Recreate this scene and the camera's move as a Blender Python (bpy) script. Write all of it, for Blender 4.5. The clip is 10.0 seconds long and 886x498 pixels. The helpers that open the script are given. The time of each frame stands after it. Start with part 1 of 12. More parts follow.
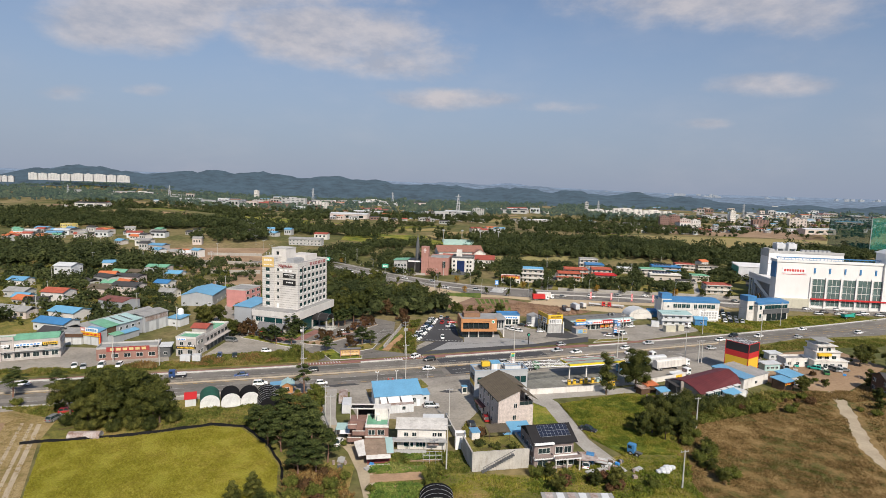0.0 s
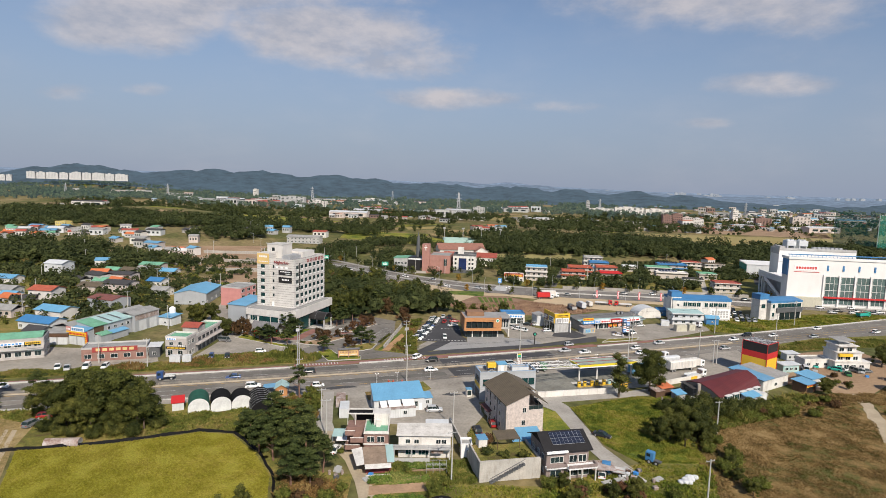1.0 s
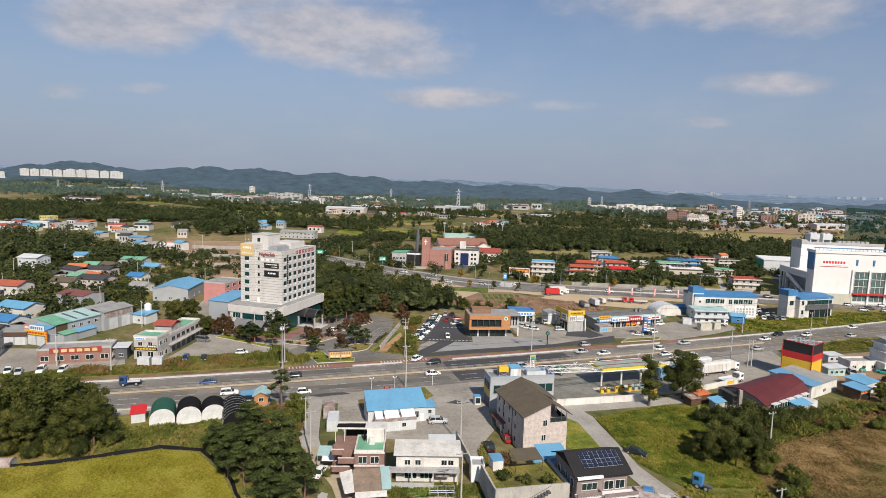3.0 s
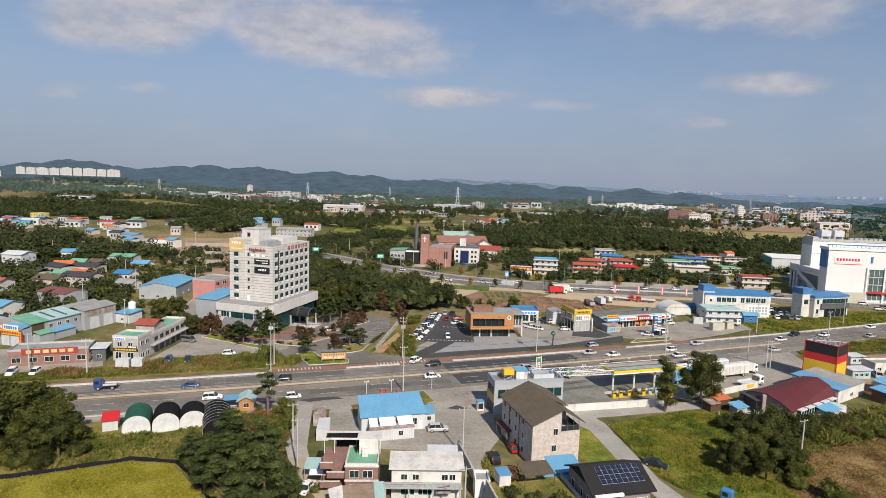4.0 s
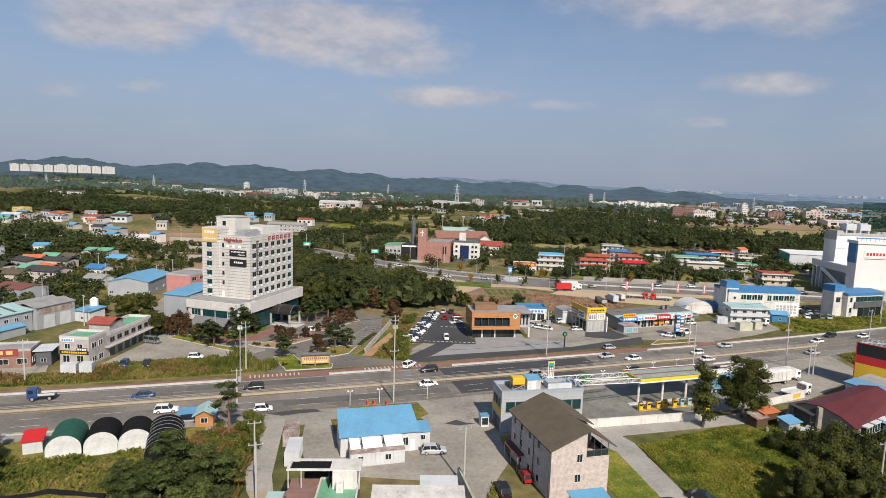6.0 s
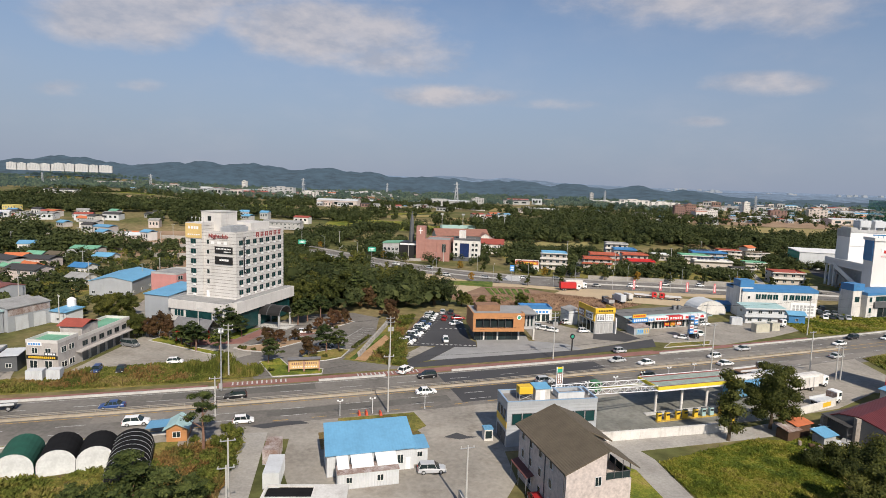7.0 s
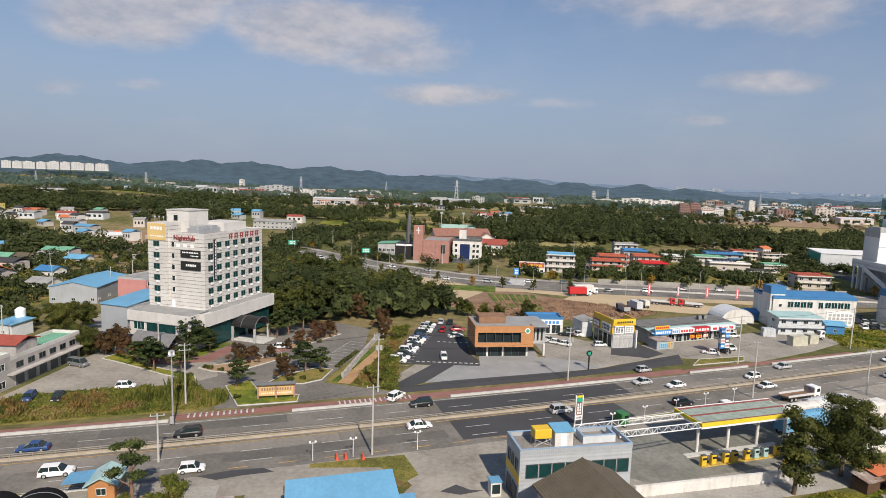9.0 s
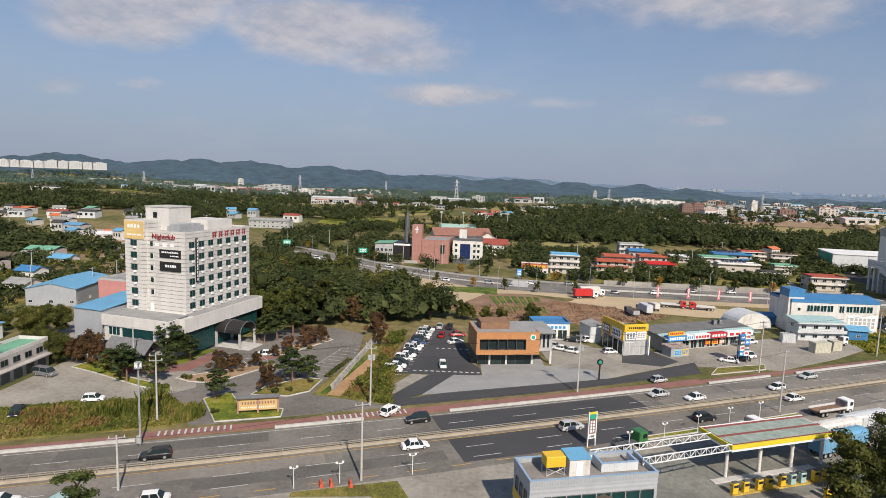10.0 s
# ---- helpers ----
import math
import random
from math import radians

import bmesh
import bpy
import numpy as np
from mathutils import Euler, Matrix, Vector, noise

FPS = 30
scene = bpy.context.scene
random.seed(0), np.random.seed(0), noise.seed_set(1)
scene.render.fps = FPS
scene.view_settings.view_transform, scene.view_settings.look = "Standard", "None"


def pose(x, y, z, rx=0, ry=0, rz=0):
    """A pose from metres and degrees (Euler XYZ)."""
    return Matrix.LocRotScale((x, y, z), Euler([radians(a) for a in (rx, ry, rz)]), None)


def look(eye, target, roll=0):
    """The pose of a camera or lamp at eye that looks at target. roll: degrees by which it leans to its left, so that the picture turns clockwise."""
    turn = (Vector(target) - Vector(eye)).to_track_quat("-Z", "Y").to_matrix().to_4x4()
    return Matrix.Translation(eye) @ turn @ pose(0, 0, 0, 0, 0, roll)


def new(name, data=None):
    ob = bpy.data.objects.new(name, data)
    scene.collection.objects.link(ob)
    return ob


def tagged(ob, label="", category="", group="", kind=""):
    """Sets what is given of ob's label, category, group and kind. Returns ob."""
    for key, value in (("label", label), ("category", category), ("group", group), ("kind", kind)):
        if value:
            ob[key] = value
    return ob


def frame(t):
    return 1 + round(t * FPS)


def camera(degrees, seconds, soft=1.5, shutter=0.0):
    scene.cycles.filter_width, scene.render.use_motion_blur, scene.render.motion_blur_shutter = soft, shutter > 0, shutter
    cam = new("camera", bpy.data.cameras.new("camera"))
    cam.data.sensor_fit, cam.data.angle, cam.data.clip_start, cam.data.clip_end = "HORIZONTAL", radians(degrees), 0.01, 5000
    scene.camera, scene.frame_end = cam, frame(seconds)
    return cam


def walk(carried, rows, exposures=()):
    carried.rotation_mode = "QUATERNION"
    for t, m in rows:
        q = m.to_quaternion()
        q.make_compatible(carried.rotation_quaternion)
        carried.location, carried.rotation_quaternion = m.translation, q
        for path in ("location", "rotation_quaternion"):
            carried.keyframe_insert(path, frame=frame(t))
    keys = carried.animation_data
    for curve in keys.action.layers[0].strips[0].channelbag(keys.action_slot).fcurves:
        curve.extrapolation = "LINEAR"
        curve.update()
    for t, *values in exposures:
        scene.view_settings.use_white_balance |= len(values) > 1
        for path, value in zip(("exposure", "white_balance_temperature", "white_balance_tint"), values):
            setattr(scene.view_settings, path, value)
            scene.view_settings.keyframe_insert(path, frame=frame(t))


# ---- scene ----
cam = camera(76.2, 10.0, soft=0.7)
PATH = [
    (0, (0.165, -0.842, 65.191), (0.131, 1.146, 64.968), 1.7),
    (1.2, (-1.257, 10.774, 62.061), (-1.29, 12.761, 61.836), 1.7),
    (2.5, (-2.497, 24.809, 58.299), (-2.527, 26.796, 58.072), 1.7),
    (3.8, (-3.242, 38.812, 54.473), (-3.267, 40.799, 54.245), 1.8),
    (5, (-3.369, 51.517, 51.486), (-3.391, 53.504, 51.256), 1.8),
    (5.7, (-3.109, 58.868, 49.483), (-3.131, 60.854, 49.253), 1.9),
    (6.8, (-3.15, 71.097, 46.929), (-3.169, 73.083, 46.696), 1.9),
    (7.5, (-3.041, 78.066, 46.053), (-3.06, 80.053, 45.821), 1.9),
    (8.7, (-2.826, 90.824, 45.64), (-2.845, 92.81, 45.404), 1.9),
    (10, (-2.665, 104.547, 44.215), (-2.684, 106.533, 43.978), 2.0),
]
walk(cam, [(t, look(eye, target, roll)) for t, eye, target, roll in PATH])

# ---------------------------------------------------------------- light
TO_SUN = Vector((0.36, -0.93, 0.0)).normalized()
SUN_EL = radians(41)
world = bpy.data.worlds.new("sky")
scene.world = world
world.use_nodes = True


def link_nodes(tree, a, out, b, inp):
    tree.links.new(a.outputs[out], b.inputs[inp])


def build_sky():
    nt = world.node_tree
    nt.nodes.clear()
    N = nt.nodes.new
    out, bg = N("ShaderNodeOutputWorld"), N("ShaderNodeBackground")
    sky = N("ShaderNodeTexSky")
    sky.sky_type, sky.sun_disc = "NISHITA", False
    sky.sun_elevation = SUN_EL
    sky.sun_rotation = math.atan2(TO_SUN.x, TO_SUN.y)
    sky.air_density, sky.dust_density, sky.ozone_density = 1.0, 0.6, 1.0
    bg.inputs["Strength"].default_value = 0.0755
    co = N("ShaderNodeTexCoord")
    sep = N("ShaderNodeSeparateXYZ")
    link_nodes(nt, co, "Generated", sep, "Vector")

    def m(op, a, b=None, c=None):
        n = N("ShaderNodeMath")
        n.operation = op
        for i, v in enumerate((a, b, c)):
            if v is None:
                continue
            if isinstance(v, (int, float)):
                n.inputs[i].default_value = v
            else:
                nt.links.new(v, n.inputs[i])
        return n.outputs[0]

    u = m("DIVIDE", sep.outputs["X"], m("MAXIMUM", sep.outputs["Y"], 0.05))
    v = m("DIVIDE", sep.outputs["Z"], m("MAXIMUM", sep.outputs["Y"], 0.05))
    # soft noise that breaks up the cloud edges
    scale = N("ShaderNodeVectorMath")
    scale.operation = "MULTIPLY"
    scale.inputs[1].default_value = (1.0, 1.0, 2.2)
    link_nodes(nt, co, "Generated", scale, 0)
    n1 = N("ShaderNodeTexNoise")
    n1.inputs["Scale"].default_value = 7.5
    n1.inputs["Detail"].default_value = 9.0
    n1.inputs["Roughness"].default_value = 0.62
    nt.links.new(scale.outputs[0], n1.inputs["Vector"])
    n2 = N("ShaderNodeTexNoise")
    n2.inputs["Scale"].default_value = 4.0
    n2.inputs["Detail"].default_value = 6.0
    nt.links.new(scale.outputs[0], n2.inputs["Vector"])
    # cloud banks: centre (u, v), half widths, density
    banks = [(-0.56, 0.268, 0.20, 0.070, 1.75), (-0.48, 0.330, 0.26, 0.06, 1.1), (-0.22, 0.252, 0.25, 0.062, 1.35), (-0.08, 0.215, 0.16, 0.045, 0.9),
             (-0.33, 0.330, 0.34, 0.06, 0.85), (-0.01, 0.150, 0.19, 0.022, 0.85), (0.16, 0.140, 0.12, 0.013, 0.6),
             (0.55, 0.185, 0.15, 0.024, 0.75), (0.44, 0.325, 0.36, 0.065, 1.0), (-0.68, 0.140, 0.07, 0.018, 0.6),
             (-0.55, 0.150, 0.05, 0.014, 0.5), (0.10, 0.345, 0.24, 0.035, 0.7), (0.43, 0.120, 0.06, 0.012, 0.5)]
    mask = None
    for cu, cv, wu, wv, k in banks:
        a = m("DIVIDE", m("SUBTRACT", u, cu), wu)
        b = m("DIVIDE", m("SUBTRACT", v, cv), wv)
        r = m("MULTIPLY", m("MAXIMUM", m("SUBTRACT", 1.0, m("ADD", m("MULTIPLY", a, a), m("MULTIPLY", b, b))), -0.6), k)
        mask = r if mask is None else m("MAXIMUM", mask, r)
    dense = m("ADD", m("MULTIPLY", mask, 1.0), m("MULTIPLY", m("SUBTRACT", n1.outputs["Fac"], 0.5), 2.3))
    ramp = N("ShaderNodeMapRange")
    ramp.interpolation_type = "SMOOTHSTEP"
    ramp.inputs["From Min"].default_value, ramp.inputs["From Max"].default_value = 0.05, 1.2
    nt.links.new(dense, ramp.inputs["Value"])
    wisps = N("ShaderNodeMapRange")
    wisps.inputs["From Min"].default_value, wisps.inputs["From Max"].default_value = 0.45, 0.85
    wisps.inputs["To Max"].default_value = 0.16
    nt.links.new(n2.outputs["Fac"], wisps.inputs["Value"])
    amount = m("MINIMUM", m("ADD", m("MULTIPLY", ramp.outputs[0], 0.80), wisps.outputs[0]), 0.9)
    mix = N("ShaderNodeMix")
    mix.data_type = "RGBA"
    n3 = N("ShaderNodeTexNoise")
    n3.inputs["Scale"].default_value, n3.inputs["Detail"].default_value, n3.inputs["Roughness"].default_value = 16.0, 7.0, 0.6
    nt.links.new(scale.outputs[0], n3.inputs["Vector"])
    fold = N("ShaderNodeMapRange")
    fold.inputs["From Min"].default_value, fold.inputs["From Max"].default_value = 0.38, 0.62
    nt.links.new(n3.outputs["Fac"], fold.inputs["Value"])
    body = N("ShaderNodeMix")
    body.data_type = "RGBA"
    body.inputs["A"].default_value, body.inputs["B"].default_value = (5.6, 5.7, 6.5, 1), (8.0, 7.5, 7.7, 1)
    nt.links.new(fold.outputs[0], body.inputs["Factor"])
    nt.links.new(body.outputs["Result"], mix.inputs["B"])
    nt.links.new(amount, mix.inputs["Factor"])
    tint = N("ShaderNodeMix")
    tint.data_type = "RGBA"
    tint.blend_type = "MULTIPLY"
    tint.inputs["Factor"].default_value = 1.0
    tint.inputs["B"].default_value = (1.22, 1.26, 1.36, 1)
    nt.links.new(sky.outputs[0], tint.inputs["A"])
    # pale haze low over the horizon
    low = N("ShaderNodeMapRange")
    low.interpolation_type = "SMOOTHSTEP"
    low.inputs["From Min"].default_value, low.inputs["From Max"].default_value = 0.40, -0.02
    low.inputs["To Max"].default_value = 0.92
    nt.links.new(sep.outputs["Z"], low.inputs["Value"])
    hz = N("ShaderNodeMix")
    hz.data_type = "RGBA"
    hz.inputs["B"].default_value = (3.72, 4.42, 6.0, 1)
    nt.links.new(low.outputs[0], hz.inputs["Factor"])
    nt.links.new(tint.outputs["Result"], hz.inputs["A"])
    nt.links.new(hz.outputs["Result"], mix.inputs["A"])
    nt.links.new(mix.outputs["Result"], bg.inputs["Color"])
    link_nodes(nt, bg, 0, out, 0)


build_sky()
sun = new("sun", bpy.data.lights.new("sun", "SUN"))
sun.data.energy, sun.data.angle, sun.data.color = 5.3, radians(0.53), (1.0, 0.90, 0.78)
sun.matrix_basis = look((0, 0, 300), Vector((0, 0, 300)) - (TO_SUN * math.cos(SUN_EL) + Vector((0, 0, math.sin(SUN_EL)))))

# ---------------------------------------------------------------- materials
MATS = {}


def mat(name, col, rough=0.8, var=0.18, scale=0.5, fine=6.0, bump=0.0, metal=0.0, col2=None, rnd=0.0, isl=0.0, stripe=None, spec=0.5, stain=0.0, leafy=0.0):
    """A surface: two colours mixed by coarse and fine noise, fine relief, optional ribs (axis, spacing, depth) and dirt."""
    if name in MATS:
        return MATS[name]
    mt = bpy.data.materials.new(name)
    mt.use_nodes = True
    nt = mt.node_tree
    N = nt.nodes.new
    bs = nt.nodes["Principled BSDF"]
    co = N("ShaderNodeTexCoord")
    a, b = N("ShaderNodeTexNoise"), N("ShaderNodeTexNoise")
    a.inputs["Scale"].default_value, a.inputs["Detail"].default_value = scale, 5
    b.inputs["Scale"].default_value, b.inputs["Detail"].default_value = fine, 4
    for n in (a, b):
        link_nodes(nt, co, "Object", n, "Vector")
    add = N("ShaderNodeMath")
    add.operation = "MULTIPLY_ADD"
    link_nodes(nt, a, "Fac", add, 0)
    add.inputs[1].default_value = 0.62
    sc = N("ShaderNodeMath")
    sc.operation = "MULTIPLY"
    link_nodes(nt, b, "Fac", sc, 0)
    sc.inputs[1].default_value = 0.38
    nt.links.new(sc.outputs[0], add.inputs[2])
    rg = N("ShaderNodeMapRange")
    rg.inputs["From Min"].default_value, rg.inputs["From Max"].default_value = 0.36, 0.64
    nt.links.new(add.outputs[0], rg.inputs["Value"])
    mx = N("ShaderNodeMix")
    mx.data_type = "RGBA"
    dark = tuple(c * (1 - var) for c in col)
    lite = tuple(min(1, c * (1 + var * 0.6)) for c in col) if col2 is None else col2
    mx.inputs["A"].default_value, mx.inputs["B"].default_value = (*dark, 1), (*lite, 1)
    nt.links.new(rg.outputs[0], mx.inputs["Factor"])
    last = mx.outputs["Result"]
    if stain:
        st = N("ShaderNodeTexNoise")
        st.inputs["Scale"].default_value, st.inputs["Detail"].default_value, st.inputs["Roughness"].default_value = scale * 1.7, 8, 0.7
        mp = N("ShaderNodeMapping")
        mp.inputs["Scale"].default_value = (1.6, 1.6, 0.35)
        link_nodes(nt, co, "Object", mp, "Vector")
        link_nodes(nt, mp, "Vector", st, "Vector")
        sr = N("ShaderNodeMapRange")
        sr.inputs["From Min"].default_value, sr.inputs["From Max"].default_value, sr.inputs["To Max"].default_value = 0.5, 0.78, stain
        link_nodes(nt, st, "Fac", sr, "Value")
        m2 = N("ShaderNodeMix")
        m2.data_type, m2.blend_type = "RGBA", "MULTIPLY"
        m2.inputs["B"].default_value = (0.42, 0.36, 0.30, 1)
        nt.links.new(sr.outputs[0], m2.inputs["Factor"])
        nt.links.new(last, m2.inputs["A"])
        last = m2.outputs["Result"]
    for amt, kind, key in ((rnd, "ShaderNodeObjectInfo", "Random"), (isl, "ShaderNodeNewGeometry", "Random Per Island")):
        if not amt:
            continue
        hs = N("ShaderNodeHueSaturation")
        src = N(kind)
        vr = N("ShaderNodeMapRange")
        vr.inputs["To Min"].default_value, vr.inputs["To Max"].default_value = 1 - amt, 1 + amt
        link_nodes(nt, src, key, vr, "Value")
        hr = N("ShaderNodeMapRange")
        hr.inputs["To Min"].default_value, hr.inputs["To Max"].default_value = 0.5 + amt * 0.045, 0.5 - amt * 0.06
        link_nodes(nt, src, key, hr, "Value")
        nt.links.new(vr.outputs[0], hs.inputs["Value"])
        nt.links.new(hr.outputs[0], hs.inputs["Hue"])
        nt.links.new(last, hs.inputs["Color"])
        last = hs.outputs["Color"]
    nt.links.new(last, bs.inputs["Base Color"])
    bs.inputs["Roughness"].default_value, bs.inputs["Metallic"].default_value = rough, metal
    bs.inputs["Specular IOR Level"].default_value = spec
    height = None
    if stripe:
        axis, gap, _ = stripe
        wv = N("ShaderNodeTexWave")
        wv.wave_type, wv.bands_direction, wv.wave_profile = "BANDS", axis, "SIN"
        wv.inputs["Scale"].default_value = 0.314 / gap
        link_nodes(nt, co, "Object", wv, "Vector")
        height, depth = wv.outputs["Fac"], stripe[2]
    elif bump:
        height, depth = b.outputs["Fac"], bump
    if height is not None:
        bp = N("ShaderNodeBump")
        bp.inputs["Strength"].default_value, bp.inputs["Distance"].default_value = 1.0, depth
        nt.links.new(height, bp.inputs["Height"])
        link_nodes(nt, bp, "Normal", bs, "Normal")
    if leafy:
        tl, ms = N("ShaderNodeBsdfTranslucent"), N("ShaderNodeMixShader")
        nt.links.new(last, tl.inputs["Color"])
        ms.inputs[0].default_value = leafy
        nt.links.new(bs.outputs[0], ms.inputs[1])
        nt.links.new(tl.outputs[0], ms.inputs[2])
        nt.links.new(ms.outputs[0], nt.nodes["Material Output"].inputs[0])
    MATS[name] = mt
    return mt


def field(name, cols, s1=0.06, s2=0.5, fine=3.0, bump=0.0, isl=0.0, leafy=0.0, spots=()):
    """Open ground or its plants: four colours in drifts of two sizes, with fine mottling."""
    mt = bpy.data.materials.new(name)
    mt.use_nodes = True
    nt = mt.node_tree
    N = nt.nodes.new
    bs = nt.nodes["Principled BSDF"]
    co = N("ShaderNodeTexCoord")
    ns = []
    for s, d in ((s1, 6), (s2, 5), (fine, 4)):
        n = N("ShaderNodeTexNoise")
        n.inputs["Scale"].default_value, n.inputs["Detail"].default_value, n.inputs["Roughness"].default_value = s, d, 0.6
        link_nodes(nt, co, "Object", n, "Vector")
        ns.append(n)
    mix = N("ShaderNodeMath")
    mix.operation = "MULTIPLY_ADD"
    link_nodes(nt, ns[0], "Fac", mix, 0)
    mix.inputs[1].default_value = 0.6
    m2 = N("ShaderNodeMath")
    m2.operation = "MULTIPLY"
    link_nodes(nt, ns[1], "Fac", m2, 0)
    m2.inputs[1].default_value = 0.4
    nt.links.new(m2.outputs[0], mix.inputs[2])
    rp = N("ShaderNodeValToRGB")
    e = rp.color_ramp.elements
    pos = (0.36, 0.46, 0.53, 0.64)
    e[0].position, e[0].color = pos[0], (*cols[0], 1)
    e[1].position, e[1].color = pos[3], (*cols[3], 1)
    for p, c in zip(pos[1:3], cols[1:3]):
        k = e.new(p)
        k.color = (*c, 1)
    nt.links.new(mix.outputs[0], rp.inputs["Fac"])
    hs = N("ShaderNodeHueSaturation")
    vr = N("ShaderNodeMapRange")
    vr.inputs["From Min"].default_value, vr.inputs["From Max"].default_value = 0.3, 0.7
    vr.inputs["To Min"].default_value, vr.inputs["To Max"].default_value = 0.62, 1.3
    link_nodes(nt, ns[2], "Fac", vr, "Value")
    nt.links.new(vr.outputs[0], hs.inputs["Value"])
    nt.links.new(rp.outputs["Color"], hs.inputs["Color"])
    last = hs.outputs["Color"]
    if isl:
        h2 = N("ShaderNodeHueSaturation")
        g = N("ShaderNodeNewGeometry")
        r1 = N("ShaderNodeMapRange")
        r1.inputs["To Min"].default_value, r1.inputs["To Max"].default_value = 1 - isl, 1 + isl
        link_nodes(nt, g, "Random Per Island", r1, "Value")
        nt.links.new(r1.outputs[0], h2.inputs["Value"])
        nt.links.new(last, h2.inputs["Color"])
        last = h2.outputs["Color"]
    nt.links.new(last, bs.inputs["Base Color"])
    bs.inputs["Roughness"].default_value, bs.inputs["Specular IOR Level"].default_value = 0.95, 0.15
    if bump:
        bp = N("ShaderNodeBump")
        bp.inputs["Strength"].default_value, bp.inputs["Distance"].default_value = 1.0, bump
        link_nodes(nt, ns[2], "Fac", bp, "Height")
        link_nodes(nt, bp, "Normal", bs, "Normal")
    if leafy:
        tl, ms = N("ShaderNodeBsdfTranslucent"), N("ShaderNodeMixShader")
        nt.links.new(last, tl.inputs["Color"])
        ms.inputs[0].default_value = leafy
        nt.links.new(bs.outputs[0], ms.inputs[1])
        nt.links.new(tl.outputs[0], ms.inputs[2])
        nt.links.new(ms.outputs[0], nt.nodes["Material Output"].inputs[0])
    MATS[name] = mt
    return mt


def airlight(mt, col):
    """Haze put in as emission: the pale glow of kilometres of air before the far backdrop."""
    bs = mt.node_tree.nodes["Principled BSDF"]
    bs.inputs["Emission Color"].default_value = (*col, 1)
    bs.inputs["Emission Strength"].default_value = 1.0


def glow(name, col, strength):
    """A far backdrop's colour with haze painted in: it glows to imitate the air."""
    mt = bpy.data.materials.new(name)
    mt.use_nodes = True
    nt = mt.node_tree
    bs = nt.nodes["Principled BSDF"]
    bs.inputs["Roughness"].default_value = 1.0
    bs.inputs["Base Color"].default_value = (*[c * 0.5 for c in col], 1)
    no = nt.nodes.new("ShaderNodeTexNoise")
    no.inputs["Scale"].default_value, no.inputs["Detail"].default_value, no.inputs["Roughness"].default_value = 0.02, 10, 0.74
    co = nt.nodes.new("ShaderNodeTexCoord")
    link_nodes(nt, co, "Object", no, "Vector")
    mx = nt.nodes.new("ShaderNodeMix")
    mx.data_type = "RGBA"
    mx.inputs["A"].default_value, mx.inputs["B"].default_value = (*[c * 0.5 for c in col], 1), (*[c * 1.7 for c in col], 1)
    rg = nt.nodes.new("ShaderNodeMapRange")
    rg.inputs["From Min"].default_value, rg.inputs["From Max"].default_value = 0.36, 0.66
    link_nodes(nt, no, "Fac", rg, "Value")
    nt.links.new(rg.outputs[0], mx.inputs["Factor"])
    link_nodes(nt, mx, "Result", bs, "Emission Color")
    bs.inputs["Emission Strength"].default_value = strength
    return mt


M_ASPH = mat("asphalt", (0.180, 0.166, 0.146), 0.9, 0.34, 0.09, 1.2, 0.01, stain=0.45)
M_ASPH3 = mat("patched_asphalt", (0.128, 0.120, 0.106), 0.9, 0.25, 0.12, 1.6, 0.01, stain=0.4)
M_ASPH4 = mat("bleached_asphalt", (0.225, 0.205, 0.178), 0.9, 0.25, 0.12, 1.6, 0.01, stain=0.4)
M_COURT = mat("oily_court_concrete", (0.200, 0.198, 0.170), 0.85, 0.35, 0.12, 1.2, 0.01, stain=0.6)
M_ASPH2 = mat("new_asphalt", (0.055, 0.055, 0.058), 0.88, 0.2, 0.1, 4.0, 0.01)
M_CONC = mat("concrete", (0.355, 0.335, 0.30), 0.9, 0.26, 0.12, 2.0, 0.01, stain=0.4)
M_LOT = mat("worn_lot", (0.305, 0.280, 0.240), 0.92, 0.30, 0.09, 1.2, 0.01, stain=0.6)
M_PAVE = mat("paved_apron", (0.29, 0.29, 0.285), 0.9, 0.16, 0.25, 4.0, 0.01)
M_LINE = mat("road_paint", (0.52, 0.52, 0.50), 0.7, 0.35, 1.5, 9.0, stain=0.5)
M_YLINE = mat("yellow_road_paint", (0.55, 0.33, 0.06), 0.7, 0.25, 1.5, 9.0)
M_REDP = mat("red_cycle_path", (0.25, 0.12, 0.10), 0.9, 0.2, 0.3, 3.0)
M_KERB = mat("kerb_stone", (0.50, 0.49, 0.46), 0.85, 0.2, 0.8, 6.0)
M_GRASS = field("rough_grass", ((0.10, 0.075, 0.035), (0.135, 0.135, 0.033), (0.21, 0.185, 0.05), (0.30, 0.205, 0.08)), 0.07, 0.5, 3.0, 0.12)
M_CROPG = field("green_blades", ((0.065, 0.10, 0.020), (0.135, 0.165, 0.024), (0.23, 0.225, 0.036), (0.30, 0.235, 0.075)), 0.07, 0.45, 3.0, 0, 0.25, 0.35)
M_CROPD = field("dry_blades", ((0.095, 0.105, 0.028), (0.165, 0.118, 0.044), (0.235, 0.155, 0.064), (0.30, 0.212, 0.094)), 0.05, 0.4, 3.0, 0, 0.25, 0.35)
M_CROPR = field("rice_blades", ((0.205, 0.196, 0.022), (0.240, 0.222, 0.027), (0.265, 0.240, 0.034), (0.31, 0.262, 0.050)), 0.05, 0.5, 3.0, 0, 0.14, 0.35)
M_GREEN = field("lush_grass", ((0.065, 0.10, 0.020), (0.135, 0.165, 0.024), (0.23, 0.225, 0.036), (0.30, 0.235, 0.075)), 0.07, 0.45, 3.0, 0.12)
